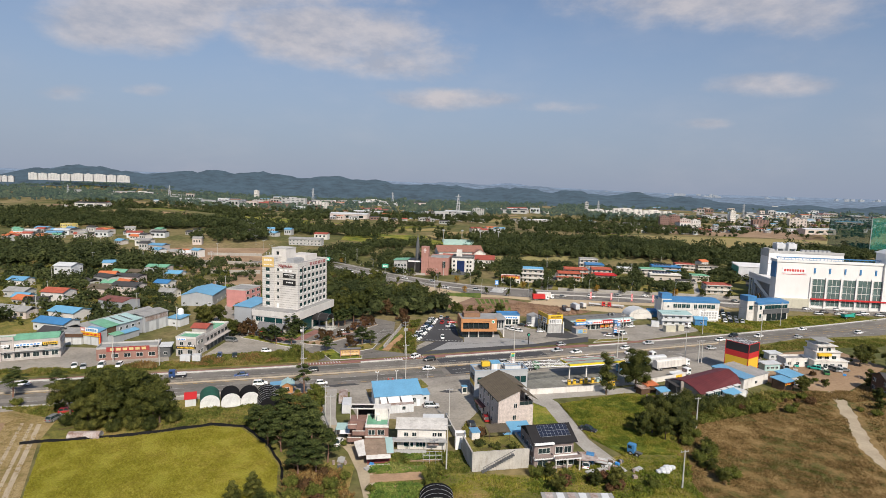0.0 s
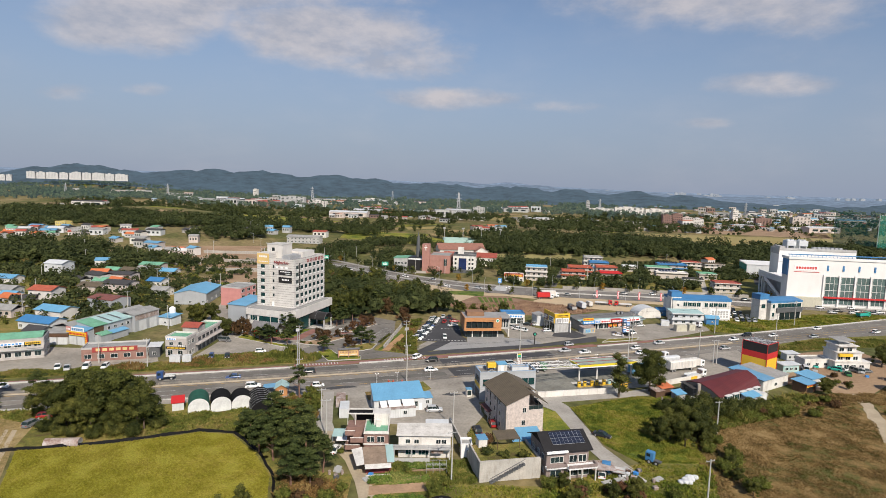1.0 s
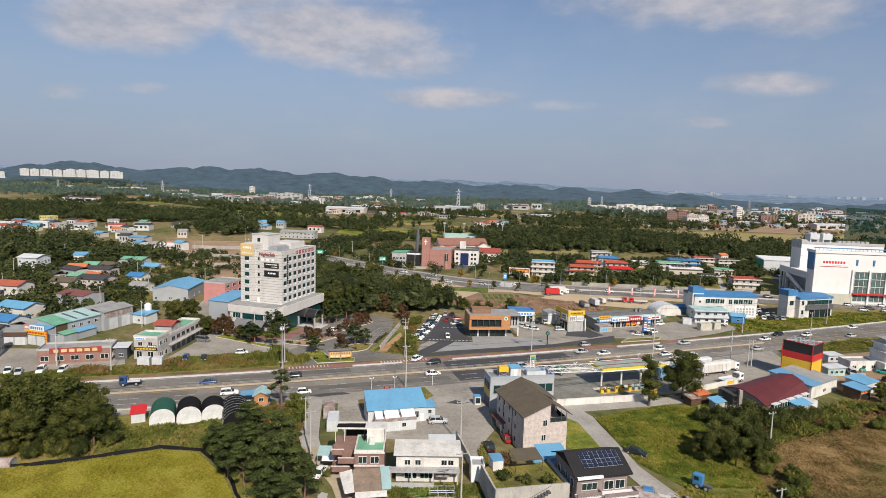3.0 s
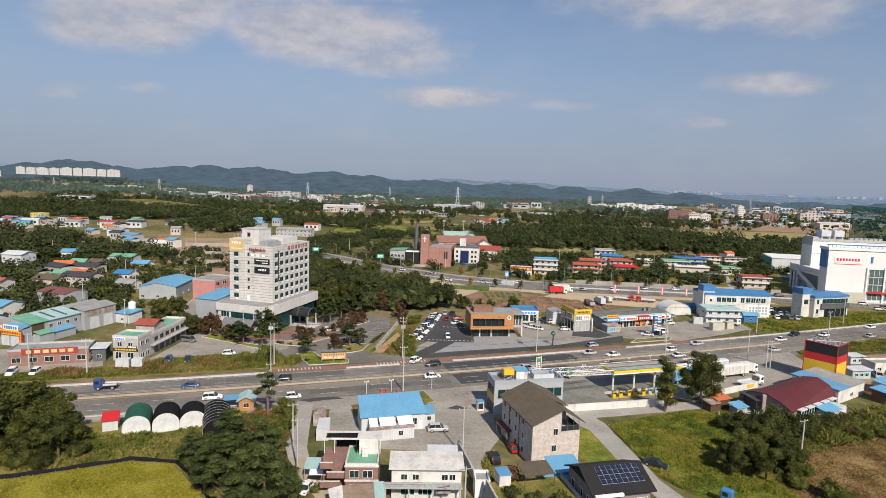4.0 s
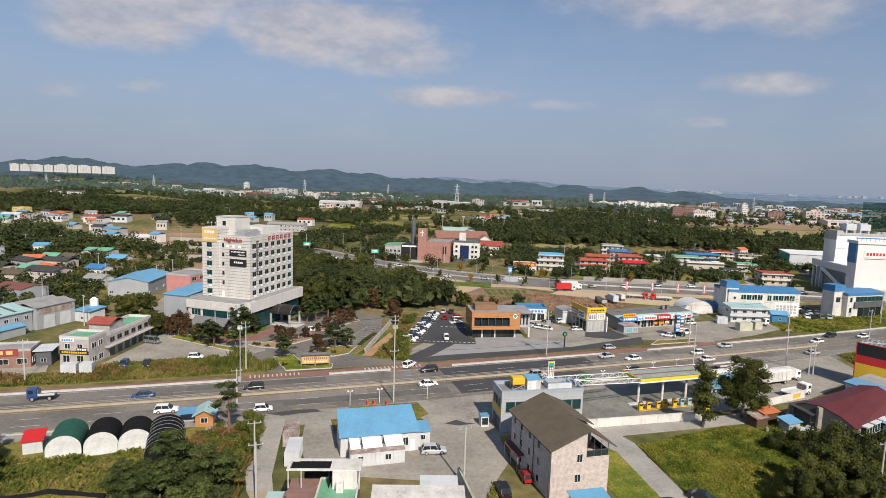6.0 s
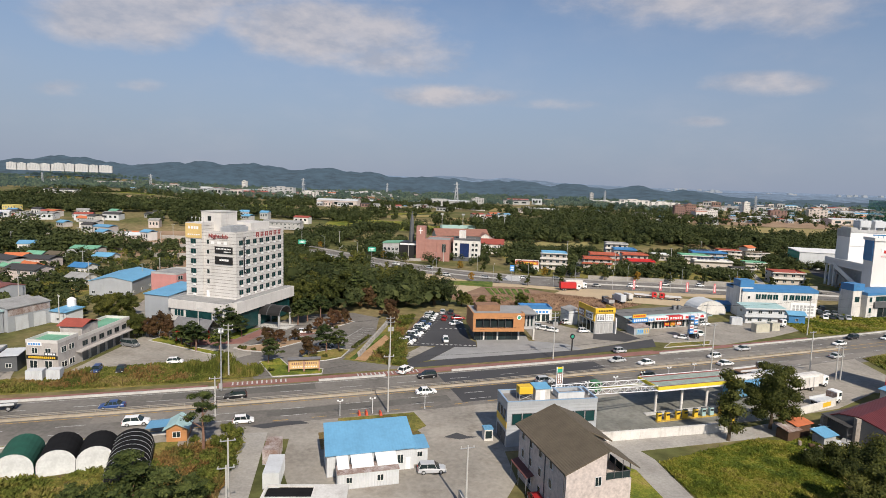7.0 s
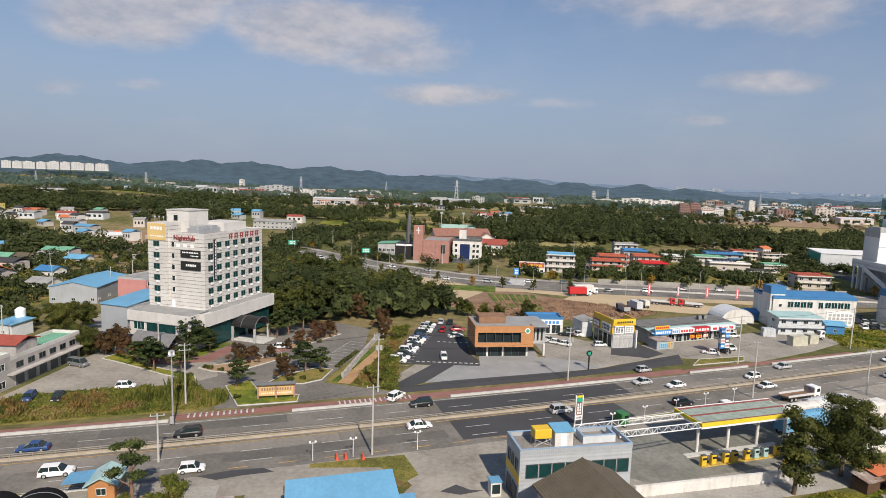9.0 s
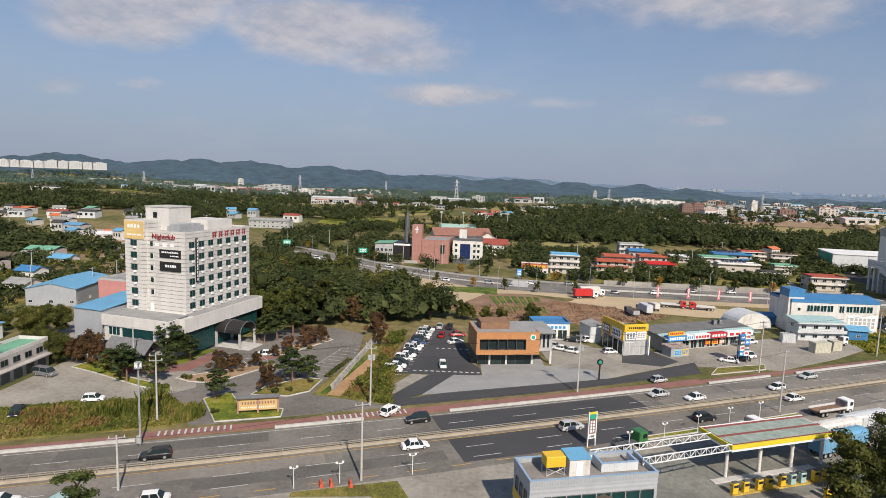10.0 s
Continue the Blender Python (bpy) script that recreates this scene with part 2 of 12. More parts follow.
M_DRY = field("dry_grass", ((0.095, 0.105, 0.028), (0.165, 0.118, 0.044), (0.235, 0.155, 0.064), (0.30, 0.212, 0.094)), 0.05, 0.4, 3.0, 0.12)
M_RICE = field("ripe_rice", ((0.205, 0.196, 0.022), (0.240, 0.222, 0.027), (0.265, 0.240, 0.034), (0.31, 0.262, 0.050)), 0.05, 0.5, 3.0, 0.1)
M_STUB = field("stubble", ((0.15, 0.135, 0.045), (0.25, 0.185, 0.08), (0.31, 0.235, 0.11), (0.37, 0.29, 0.16)), 0.12, 0.9, 4.0, 0.1)
M_STUBB = field("straw_blades", ((0.15, 0.145, 0.045), (0.26, 0.20, 0.08), (0.33, 0.25, 0.115), (0.40, 0.31, 0.17)), 0.12, 0.9, 4.0, 0, 0.25, 0.3)
M_GOLD = mat("golden_paddy", (0.33, 0.24, 0.075), 0.95, 0.25, 0.012, 0.4, 0.1, col2=(0.30, 0.26, 0.10))
M_SOIL = mat("bare_soil", (0.30, 0.185, 0.105), 0.95, 0.25, 0.05, 1.0, 0.08, col2=(0.36, 0.25, 0.15))
M_REDS = mat("red_brown_crop", (0.22, 0.125, 0.080), 0.95, 0.35, 0.12, 1.5, 0.12, col2=(0.31, 0.20, 0.125))
M_SAND = mat("sandy_ground", (0.46, 0.36, 0.23), 0.95, 0.15, 0.06, 1.0, 0.05)
M_TRACK = mat("dirt_track", (0.40, 0.33, 0.23), 0.95, 0.2, 0.15, 1.5, 0.05)
M_VEG = field("vegetable_rows", ((0.05, 0.09, 0.02), (0.08, 0.13, 0.025), (0.13, 0.17, 0.035), (0.20, 0.20, 0.06)), 0.2, 1.0, 4.0, 0.05, 0.25)
M_LAND = field("far_land", ((0.065, 0.080, 0.028), (0.115, 0.115, 0.040), (0.185, 0.155, 0.070), (0.27, 0.205, 0.11)), 0.007, 0.045, 0.3)

M_WHITE = mat("white_paint", (0.66, 0.64, 0.60), 0.75, 0.16, 0.25, 3.0, 0.004, stain=0.6)
M_STORE = mat("clean_white_panel", (0.74, 0.735, 0.72), 0.6, 0.06, 0.1, 2.0, stain=0.12)
M_CREAM = mat("cream_cladding", (0.60, 0.58, 0.55), 0.7, 0.10, 0.2, 2.5, 0.004, stain=0.35)
M_GREYW = mat("grey_render", (0.42, 0.42, 0.41), 0.8, 0.15, 0.3, 3.0, 0.004, stain=0.4)
M_DGREY = mat("dark_grey_panel", (0.10, 0.105, 0.11), 0.6, 0.2, 0.4, 4.0)
M_PANEL = mat("grey_metal_panel", (0.36, 0.38, 0.40), 0.45, 0.10, 0.3, 3.0, stripe=("X", 0.35, 0.01), stain=0.2)
M_PALE = mat("pale_metal_panel", (0.58, 0.60, 0.61), 0.5, 0.10, 0.3, 3.0, stripe=("X", 0.35, 0.01), stain=0.25)
M_BLUER = mat("blue_metal_roof", (0.14, 0.345, 0.53), 0.45, 0.10, 0.25, 2.0, stripe=("X", 0.45, 0.015), rnd=0.06, stain=0.2)
M_DBLUE = mat("deep_blue_metal", (0.055, 0.20, 0.41), 0.45, 0.12, 0.3, 2.0, stripe=("X", 0.45, 0.012))
M_REDR = mat("red_roof", (0.33, 0.075, 0.050), 0.7, 0.2, 0.4, 3.0, 0.02, stain=0.2)
M_TERRA = mat("terracotta_roof", (0.40, 0.10, 0.055), 0.75, 0.25, 0.5, 4.0, 0.02, stain=0.3)
M_ORANGE = mat("orange_roof", (0.55, 0.16, 0.06), 0.7, 0.2, 0.4, 3.0, 0.02)
M_MAROON = mat("maroon_roof", (0.105, 0.020, 0.020), 0.55, 0.2, 0.3, 2.0, stripe=("X", 0.5, 0.02))
M_GREENR = mat("green_roof", (0.16, 0.38, 0.25), 0.7, 0.2, 0.3, 2.0, stain=0.4)
M_TEAL = mat("pale_teal_roof", (0.36, 0.52, 0.51), 0.55, 0.12, 0.3, 2.0, stripe=("X", 0.45, 0.012), stain=0.2)
M_BROWNR = mat("brown_shingle_roof", (0.115, 0.092, 0.062), 0.9, 0.18, 0.5, 5.0, stripe=("X", 0.33, 0.03), stain=0.2)
M_DROOF = mat("dark_roof", (0.055, 0.053, 0.052), 0.7, 0.2, 0.5, 4.0, 0.01)
M_GROOF = mat("grey_roof", (0.30, 0.30, 0.29), 0.8, 0.2, 0.3, 3.0, 0.01, stain=0.4)
M_PINK = mat("pink_render", (0.52, 0.235, 0.215), 0.8, 0.12, 0.4, 3.0)
M_CHURCH = mat("rose_brick", (0.37, 0.19, 0.155), 0.85, 0.15, 0.5, 8.0, 0.01)
M_BRICK = mat("pale_brick", (0.55, 0.48, 0.44), 0.85, 0.26, 1.3, 3.0, 0.015, stain=0.15)
M_DBRICK = mat("mauve_brick", (0.24, 0.145, 0.12), 0.85, 0.2, 0.9, 6.0, 0.01)
M_WOOD = mat("orange_timber_panel", (0.46, 0.215, 0.085), 0.6, 0.15, 0.8, 7.0, stripe=("Z", 0.2, 0.006))
M_DWOOD = mat("dark_timber", (0.10, 0.055, 0.032), 0.8, 0.2, 0.8, 8.0)
M_YEL = mat("yellow_panel", (0.72, 0.46, 0.035), 0.5, 0.08, 0.3, 4.0)
M_LEMON = mat("lemon_panel", (0.70, 0.58, 0.04), 0.5, 0.08, 0.3, 4.0)
M_YELO = mat("golden_banner", (0.66, 0.47, 0.19), 0.6, 0.1, 0.3, 2.0)
M_RED = mat("red_panel", (0.50, 0.025, 0.025), 0.5, 0.1, 0.3, 4.0)
M_SRED = mat("weathered_red_letters", (0.27, 0.045, 0.045), 0.6, 0.2, 0.5, 4.0)
M_BLACK = mat("black_panel", (0.018, 0.017, 0.017), 0.5, 0.2, 0.4, 4.0)
M_SBLUE = mat("sign_blue", (0.05, 0.25, 0.62), 0.5, 0.1, 0.4, 4.0)
M_SGREEN = mat("sign_green", (0.03, 0.34, 0.22), 0.5, 0.1, 0.4, 4.0)
M_SWHITE = mat("sign_white", (0.80, 0.80, 0.79), 0.5, 0.06, 0.4, 4.0)
M_STEEL = mat("galvanised_steel", (0.50, 0.51, 0.52), 0.45, 0.12, 1.0, 6.0, metal=0.5)
M_POLE = mat("concrete_pole", (0.46, 0.45, 0.42), 0.85, 0.12, 1.0, 6.0)
M_TRUSS = mat("white_steel", (0.72, 0.73, 0.73), 0.5, 0.08, 1.0, 6.0)
M_RUST = mat("rusty_metal", (0.28, 0.16, 0.11), 0.85, 0.35, 0.7, 4.0, 0.01, col2=(0.46, 0.42, 0.40))
M_NET = mat("black_shade_cloth", (0.014, 0.014, 0.015), 0.95, 0.2, 0.6, 8.0, 0.01, spec=0.1)
M_COPE = mat("pale_blue_coping", (0.26, 0.38, 0.52), 0.5, 0.12, 0.5, 4.0)
M_GNET = mat("green_shade_cloth", (0.012, 0.085, 0.055), 0.85, 0.2, 0.6, 8.0, 0.01)
M_FILM = mat("translucent_white_film", (0.66, 0.67, 0.65), 0.5, 0.18, 0.6, 3.0)
M_SOLAR = mat("solar_cell", (0.016, 0.022, 0.042), 0.3, 0.15, 0.5, 6.0)
M_GLASS = mat("window_glass", (0.022, 0.034, 0.036), 0.1, 0.3, 0.3, 1.0, rnd=0.35, spec=0.3)
M_TGLASS = mat("teal_window_glass", (0.012, 0.050, 0.050), 0.12, 0.3, 0.3, 1.0, spec=0.25)
M_SGLASS = mat("pale_green_glazing", (0.10, 0.15, 0.145), 0.16, 0.35, 0.12, 0.5)
M_FRAME = mat("pale_window_frame", (0.66, 0.66, 0.64), 0.5, 0.08, 1.0, 5.0)
M_DFRAME = mat("dark_window_frame", (0.09, 0.09, 0.095), 0.5, 0.1, 1.0, 5.0)
M_TYRE = mat("tyre_rubber", (0.02, 0.02, 0.02), 0.85, 0.2, 2.0, 9.0)
M_LAMP = mat("lamp_lens", (0.70, 0.70, 0.66), 0.2, 0.1, 2.0, 9.0)
M_TAIL = mat("tail_lamp_lens", (0.35, 0.02, 0.02), 0.25, 0.1, 2.0, 9.0)
M_BARK = mat("bark", (0.13, 0.095, 0.065), 0.95, 0.3, 1.5, 8.0, 0.03)
M_PBARK = mat("pine_bark", (0.22, 0.125, 0.085), 0.95, 0.3, 1.5, 8.0, 0.03)
M_LEAF = mat("leaf", (0.030, 0.048, 0.011), 0.7, 0.4, 0.40, 2.2, rnd=0.34, isl=0.30, col2=(0.122, 0.132, 0.028), leafy=0.22, spec=0.2)
M_PINE = mat("pine_needles", (0.030, 0.054, 0.016), 0.75, 0.4, 0.35, 2.0, rnd=0.18, isl=0.3, col2=(0.105, 0.132, 0.036), leafy=0.22, spec=0.2)
M_AUT = mat("autumn_leaf", (0.095, 0.058, 0.028), 0.75, 0.35, 0.3, 2.0, rnd=0.25, isl=0.25, col2=(0.175, 0.100, 0.042), leafy=0.3, spec=0.2)
M_YLEAF = mat("yellow_leaf", (0.33, 0.20, 0.030), 0.75, 0.3, 0.3, 2.0, rnd=0.2, leafy=0.3, spec=0.2)
M_WLEAF = mat("woodland_leaf", (0.028, 0.046, 0.016), 0.8, 0.35, 0.09, 0.4, isl=0.22, col2=(0.084, 0.100, 0.032), leafy=0.2, spec=0.2)
M_FLEAF = field("hazy_distant_leaf", ((0.032, 0.050, 0.022), (0.045, 0.066, 0.026), (0.066, 0.085, 0.032), (0.090, 0.098, 0.040)), 0.01, 0.08, 0.5, 0, 0.2)
# Bluish emission on the leaves imitates haze over the far woods.
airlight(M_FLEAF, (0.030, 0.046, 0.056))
M_SHRUB = field("shrub_leaf", ((0.07, 0.085, 0.02), (0.11, 0.13, 0.026), (0.185, 0.175, 0.042), (0.27, 0.20, 0.08)), 0.09, 0.6, 3.0, 0, 0.28, 0.3)
M_RUSTW = field("rust_weeds", ((0.07, 0.090, 0.022), (0.135, 0.115, 0.035), (0.215, 0.125, 0.045), (0.24, 0.19, 0.08)), 0.15, 0.8, 3.0, 0, 0.28, 0.3)
M_REED = mat("dry_reed", (0.22, 0.165, 0.080), 0.85, 0.3, 0.2, 2.0, col2=(0.13, 0.14, 0.05), leafy=0.3, spec=0.2)


# ---------------------------------------------------------------- builders
def bx(bm, x0, x1, y0, y1, z0, z1, mi=0, bev=0.0):
    v = [bm.verts.new(p) for p in ((x0, y0, z0), (x1, y0, z0), (x1, y1, z0), (x0, y1, z0), (x0, y0, z1), (x1, y0, z1), (x1, y1, z1), (x0, y1, z1))]
    fs = [bm.faces.new([v[i] for i in f]) for f in ((3, 2, 1, 0), (4, 5, 6, 7), (0, 1, 5, 4), (1, 2, 6, 5), (2, 3, 7, 6), (3, 0, 4, 7))]
    for f in fs:
        f.material_index = mi
    if bev:
        es = list({e for f in fs for e in f.edges})
        bmesh.ops.bevel(bm, geom=es, offset=bev, segments=1, affect="EDGES", material=-1)


def prism(bm, pts, y0, y1, mi=0):
    """A profile of (x, z) points swept along y."""
    a = [bm.verts.new((x, y0, z)) for x, z in pts]
    b = [bm.verts.new((x, y1, z)) for x, z in pts]
    n = len(pts)
    fs = [bm.faces.new(a), bm.faces.new(b[::-1])]
    for i in range(n):
        fs.append(bm.faces.new((a[i], b[i], b[(i + 1) % n], a[(i + 1) % n])))
    for f in fs:
        f.material_index = mi
    bmesh.ops.recalc_face_normals(bm, faces=fs)


def cyl(bm, x, y, z0, z1, r0, r1=None, n=8, mi=0):
    r1 = r0 if r1 is None else r1
    rod(bm, (x, y, z0), (x, y, z1), r0, r1, n, mi)


def rod(bm, p, q, r0, r1=None, n=6, mi=0):
    r1 = r0 if r1 is None else r1
    p, q = Vector(p), Vector(q)
    d = (q - p).normalized()
    s = d.orthogonal().normalized()
    t = d.cross(s)
    ring = lambda c, r: [bm.verts.new(c + r * (math.cos(k * math.tau / n) * s + math.sin(k * math.tau / n) * t)) for k in range(n)]
    a, b = ring(p, r0), ring(q, r1)
    fs = [bm.faces.new((a[k], a[(k + 1) % n], b[(k + 1) % n], b[k])) for k in range(n)]
    fs += [bm.faces.new(a[::-1]), bm.faces.new(b)]
    for f in fs:
        f.material_index = mi


def mesh_of(name, bm, mats):
    me = bpy.data.meshes.new(name)
    bm.to_mesh(me)
    bm.free()
    for m in mats if isinstance(mats, (list, tuple)) else [mats]:
        me.materials.append(m)
    return me


def part(name, bm, mats, parent, label="", m=None, kind=""):
    me = bm if isinstance(bm, bpy.types.Mesh) else mesh_of(name, bm, mats)
    ob = new(name, me)
    ob.parent = parent
    if m is not None:
        ob.matrix_basis = m
    return tagged(ob, label, kind=kind)


def thing(name, x, y, rot=0.0, label="", category="", group="", kind="", z=None):
    ob = new(name)
    ob.matrix_basis = pose(x, y, ground(x, y) if z is None else z, 0, 0, rot)
    return tagged(ob, label, category, group, kind)


def raw_mesh(name, verts, faces, mats, smooth=False):
    """A mesh from numpy vertices and faces of one size."""
    me = bpy.data.meshes.new(name)
    verts, faces = np.asarray(verts, np.float32), np.asarray(faces, np.int32)
    k = faces.shape[1]
    me.vertices.add(len(verts))
    me.vertices.foreach_set("co", verts.ravel())
    me.loops.add(faces.size)
    me.loops.foreach_set("vertex_index", faces.ravel())
    me.polygons.add(len(faces))
    me.polygons.foreach_set("loop_start", np.arange(0, faces.size, k, dtype=np.int32))
    me.polygons.foreach_set("use_smooth", np.full(len(faces), smooth))
    me.update(calc_edges=True)
    for m in mats if isinstance(mats, (list, tuple)) else [mats]:
        me.materials.append(m)
    return me

# ---------------------------------------------------------------- the lie of the land
def smooth01(t):
    t = np.clip(t, 0, 1)
    return t * t * (3 - 2 * t)


# low wooded hills: centre, radii, height
HILLS = [(150, 560, 130, 80, 9), (-260, 620, 200, 120, 9), (-420, 800, 300, 120, 12), (60, 760, 160, 90, 8), (420, 640, 120, 60, 3),
         (-60, 900, 220, 120, 10), (-800, 1250, 420, 200, 14), (260, 1250, 260, 120, 8), (-160, 1500, 260, 120, 6), (-430, 790, 130, 90, 9),
         (-1300, 1700, 700, 260, 10), (-1320, 2100, 460, 150, 30), (-45, 520, 60, 50, 5)]


def ground_np(x, y):
    x, y = np.asarray(x, float), np.asarray(y, float)
    z = np.zeros(np.broadcast(x, y).shape)
    for cx, cy, rx, ry, h in HILLS:
        d = ((x - cx) / rx) ** 2 + ((y - cy) / ry) ** 2
        z = z + h * np.exp(-1.6 * d)
    z = z * smooth01((y - 400) / 110)
    return z


def ground(x, y):
    return float(ground_np(x, y))


def build_ground():
    xs = np.concatenate([np.linspace(-4300, -700, 37)[:-1], np.linspace(-700, 700, 141), np.linspace(700, 4300, 37)[1:]])
    ys = np.concatenate([np.linspace(-900, 400, 27)[:-1], np.linspace(400, 1700, 111), np.linspace(1700, 4300, 30)[1:]])
    X, Y = np.meshgrid(xs, ys)
    Z = ground_np(X, Y) - 0.06
    n, k = len(xs), len(ys)
    v = np.stack([X.ravel(), Y.ravel(), Z.ravel()], 1)
    i = (np.arange(k - 1)[:, None] * n + np.arange(n - 1)[None]).ravel()
    f = np.stack([i, i + 1, i + 1 + n, i + n], 1)
    ob = new("ground", raw_mesh("ground", v, f, M_LAND, True))
    tagged(ob, "open country of rough grass, fallow plots and scrub", "ground", kind="structure")


build_ground()


def patch(name, corners, material, label, z=0.0, kind="structure", category="ground", n=1, thick=0.0):
    """A flat piece of ground between corners, laid on the land; n: rows of squares to follow the slope."""
    if len(corners) == 4 and n > 1:
        c = [np.array(p, float) for p in corners]
        s, t = np.meshgrid(np.linspace(0, 1, n + 1), np.linspace(0, 1, n + 1))
        s, t = s[..., None], t[..., None]
        P = ((1 - s) * (1 - t) * c[0] + s * (1 - t) * c[1] + s * t * c[2] + (1 - s) * t * c[3]).reshape(-1, 2)
        Z = ground_np(P[:, 0], P[:, 1]) + z
        i = (np.arange(n)[:, None] * (n + 1) + np.arange(n)[None]).ravel()
        me = raw_mesh(name, np.column_stack([P, Z]), np.stack([i, i + 1, i + n + 2, i + n + 1], 1), material)
    else:
        bm = bmesh.new()
        lo = [bm.verts.new((x, y, ground(x, y) - 0.05)) for x, y in corners]
        hi = [bm.verts.new((x, y, ground(x, y) + z)) for x, y in corners]
        bm.faces.new(hi)
        for i in range(len(corners)):
            j = (i + 1) % len(corners)
            bm.faces.new((lo[i], lo[j], hi[j], hi[i]))
        bmesh.ops.recalc_face_normals(bm, faces=bm.faces[:])
        bmesh.ops.triangulate(bm, faces=[f for f in bm.faces if len(f.verts) > 4])
        me = mesh_of(name, bm, material)
    return tagged(new(name, me), label, category, kind=kind)


# ---------------------------------------------------------------- the main road
def road_y(x):
    return 199.6 + 0.344 * x + 0.000245 * x * x


def road_at(x, off):
    """A point off metres to the north of the road's centre line, and the road's heading there."""
    s = 0.344 + 0.00049 * x
    L = math.hypot(1, s)
    return x - off * s / L, road_y(x) + off / L, math.degrees(math.atan(s))


def ribbon(name, x0, x1, o0, o1, z, material, label, kind="structure", category="road", step=6.0, thick=0.0, at=road_at):
    n = max(1, int(abs(x1 - x0) / step))
    xs = [x0 + (x1 - x0) * i / n for i in range(n + 1)]
    bm = bmesh.new()
    rows = []
    for x in xs:
        a, b = at(x, o0), at(x, o1)
        r = [bm.verts.new((a[0], a[1], z)), bm.verts.new((b[0], b[1], z))]
        if thick:
            r += [bm.verts.new((a[0], a[1], z - thick)), bm.verts.new((b[0], b[1], z - thick))]
        rows.append(r)
    for r, s in zip(rows, rows[1:]):
        bm.faces.new((r[0], s[0], s[1], r[1]))
        if thick:
            bm.faces.new((r[2], s[2], s[0], r[0]))
            bm.faces.new((r[1], s[1], s[3], r[3]))
    if thick:
        for r in (rows[0], rows[-1]):
            bm.faces.new((r[0], r[1], r[3], r[2]))
    bmesh.ops.recalc_face_normals(bm, faces=bm.faces[:])
    ob = new(name, mesh_of(name, bm, material))
    return tagged(ob, label, category, kind=kind)


NEAR, FAR = -11.6, 9.8
main_road = ribbon("road_main", -420, 460, NEAR, FAR, 0.0, M_ASPH, "worn grey asphalt of a six-lane trunk road", thick=0.06)
ribbon("road_patch", -2, 33, -9.6, -1.2, 0.012, M_ASPH2, "freshly laid dark asphalt patch in the carriageway", category="asphalt")
ribbon("road_patch", -2, 40, 1.4, 8.6, 0.012, M_ASPH2, "dark resurfaced asphalt of the far lanes", category="asphalt")


for x0, x1, o0, o1, m_, lab in ((-120, -84, 1.4, 4.6, M_ASPH3, "older dark asphalt strip"), (-60, -30, 5.2, 8.6, M_ASPH3, "older dark asphalt strip"), (-70, -22, -4.5, -1.4, M_ASPH4, "bleached worn asphalt lane"), (-40, -4, -8.0, -4.9, M_ASPH3, "older dark asphalt strip"), (44, 110, 1.4, 4.7, M_ASPH4, "bleached worn asphalt lane"), (60, 150, -8.0, -4.9, M_ASPH4, "bleached worn asphalt lane"), (-160, -92, -8.0, -4.9, M_ASPH4, "bleached worn asphalt lane")):
    ribbon("road_patch", x0, x1, o0, o1, 0.008, m_, lab, category="asphalt")


def dashes(x0, x1, off, material, length, gap, parent, wide=0.16):
    """Painted strokes along the road, one piece each."""
    x = x0
    while x < x1:
        bm = bmesh.new()
        a, b = road_at(x, off - wide / 2), road_at(x + length * 0.94, off - wide / 2)
        c, d = road_at(x + length * 0.94, off + wide / 2), road_at(x, off + wide / 2)
        vs = [bm.verts.new((p[0], p[1], 0.024)) for p in (a, b, c, d)]
        bm.faces.new(vs)
        part("lane_stroke", bm, material, parent)
        x += length + gap


for off in (-8.2, -4.7):
    dashes(-150, 260, off, M_LINE, 5.0, 7.5, main_road)
for off in (4.9,):
    dashes(-150, 260, off, M_LINE, 5.0, 7.5, main_road)
dashes(-60, 30, -10.2, M_YLINE, 3.0, 4.0, main_road)
ribbon("edge_line", -300, 400, 1.15, 1.30, 0.024, M_YLINE, "faded yellow line beside the median", category="road marking")
ribbon("edge_line", -300, 400, -1.30, -1.15, 0.024, M_YLINE, "faded yellow line beside the median", category="road marking")
ribbon("edge_line", -300, -52, -11.0, -10.85, 0.024, M_LINE, "worn white edge line of the road", category="road marking")
ribbon("edge_line", -300, 400, 8.9, 9.05, 0.024, M_LINE, "worn white edge line of the road", category="road marking")

# concrete median with a steel rail on posts
median = ribbon("median_barrier", -300, 118, -0.32, 0.32, 0.36, mat("median_concrete", (0.40, 0.34, 0.26), 0.9, 0.2, 0.6, 5.0, 0.01), "stained concrete median barrier with a steel rail", category="barrier", kind="", thick=0.4)
M_RAIL = mat("weathered_rail", (0.36, 0.33, 0.28), 0.6, 0.2, 0.8, 5.0, metal=0.3)
for zz in (0.75, 1.05):
    bm = bmesh.new()
    prev = None
    for k in range(48):
        x = -160 + k * 5.9
        q = [bm.verts.new((*road_at(x, o)[:2], zz + h)) for o, h in ((-0.05, -0.05), (0.05, -0.05), (0.05, 0.05), (-0.05, 0.05))]
        if prev:
            for n in range(4):
                bm.faces.new((prev[n], prev[(n + 1) % 4], q[(n + 1) % 4], q[n]))
        prev = q
    part("rail", bm, M_RAIL, median)
post_mesh = None
x = -130.0
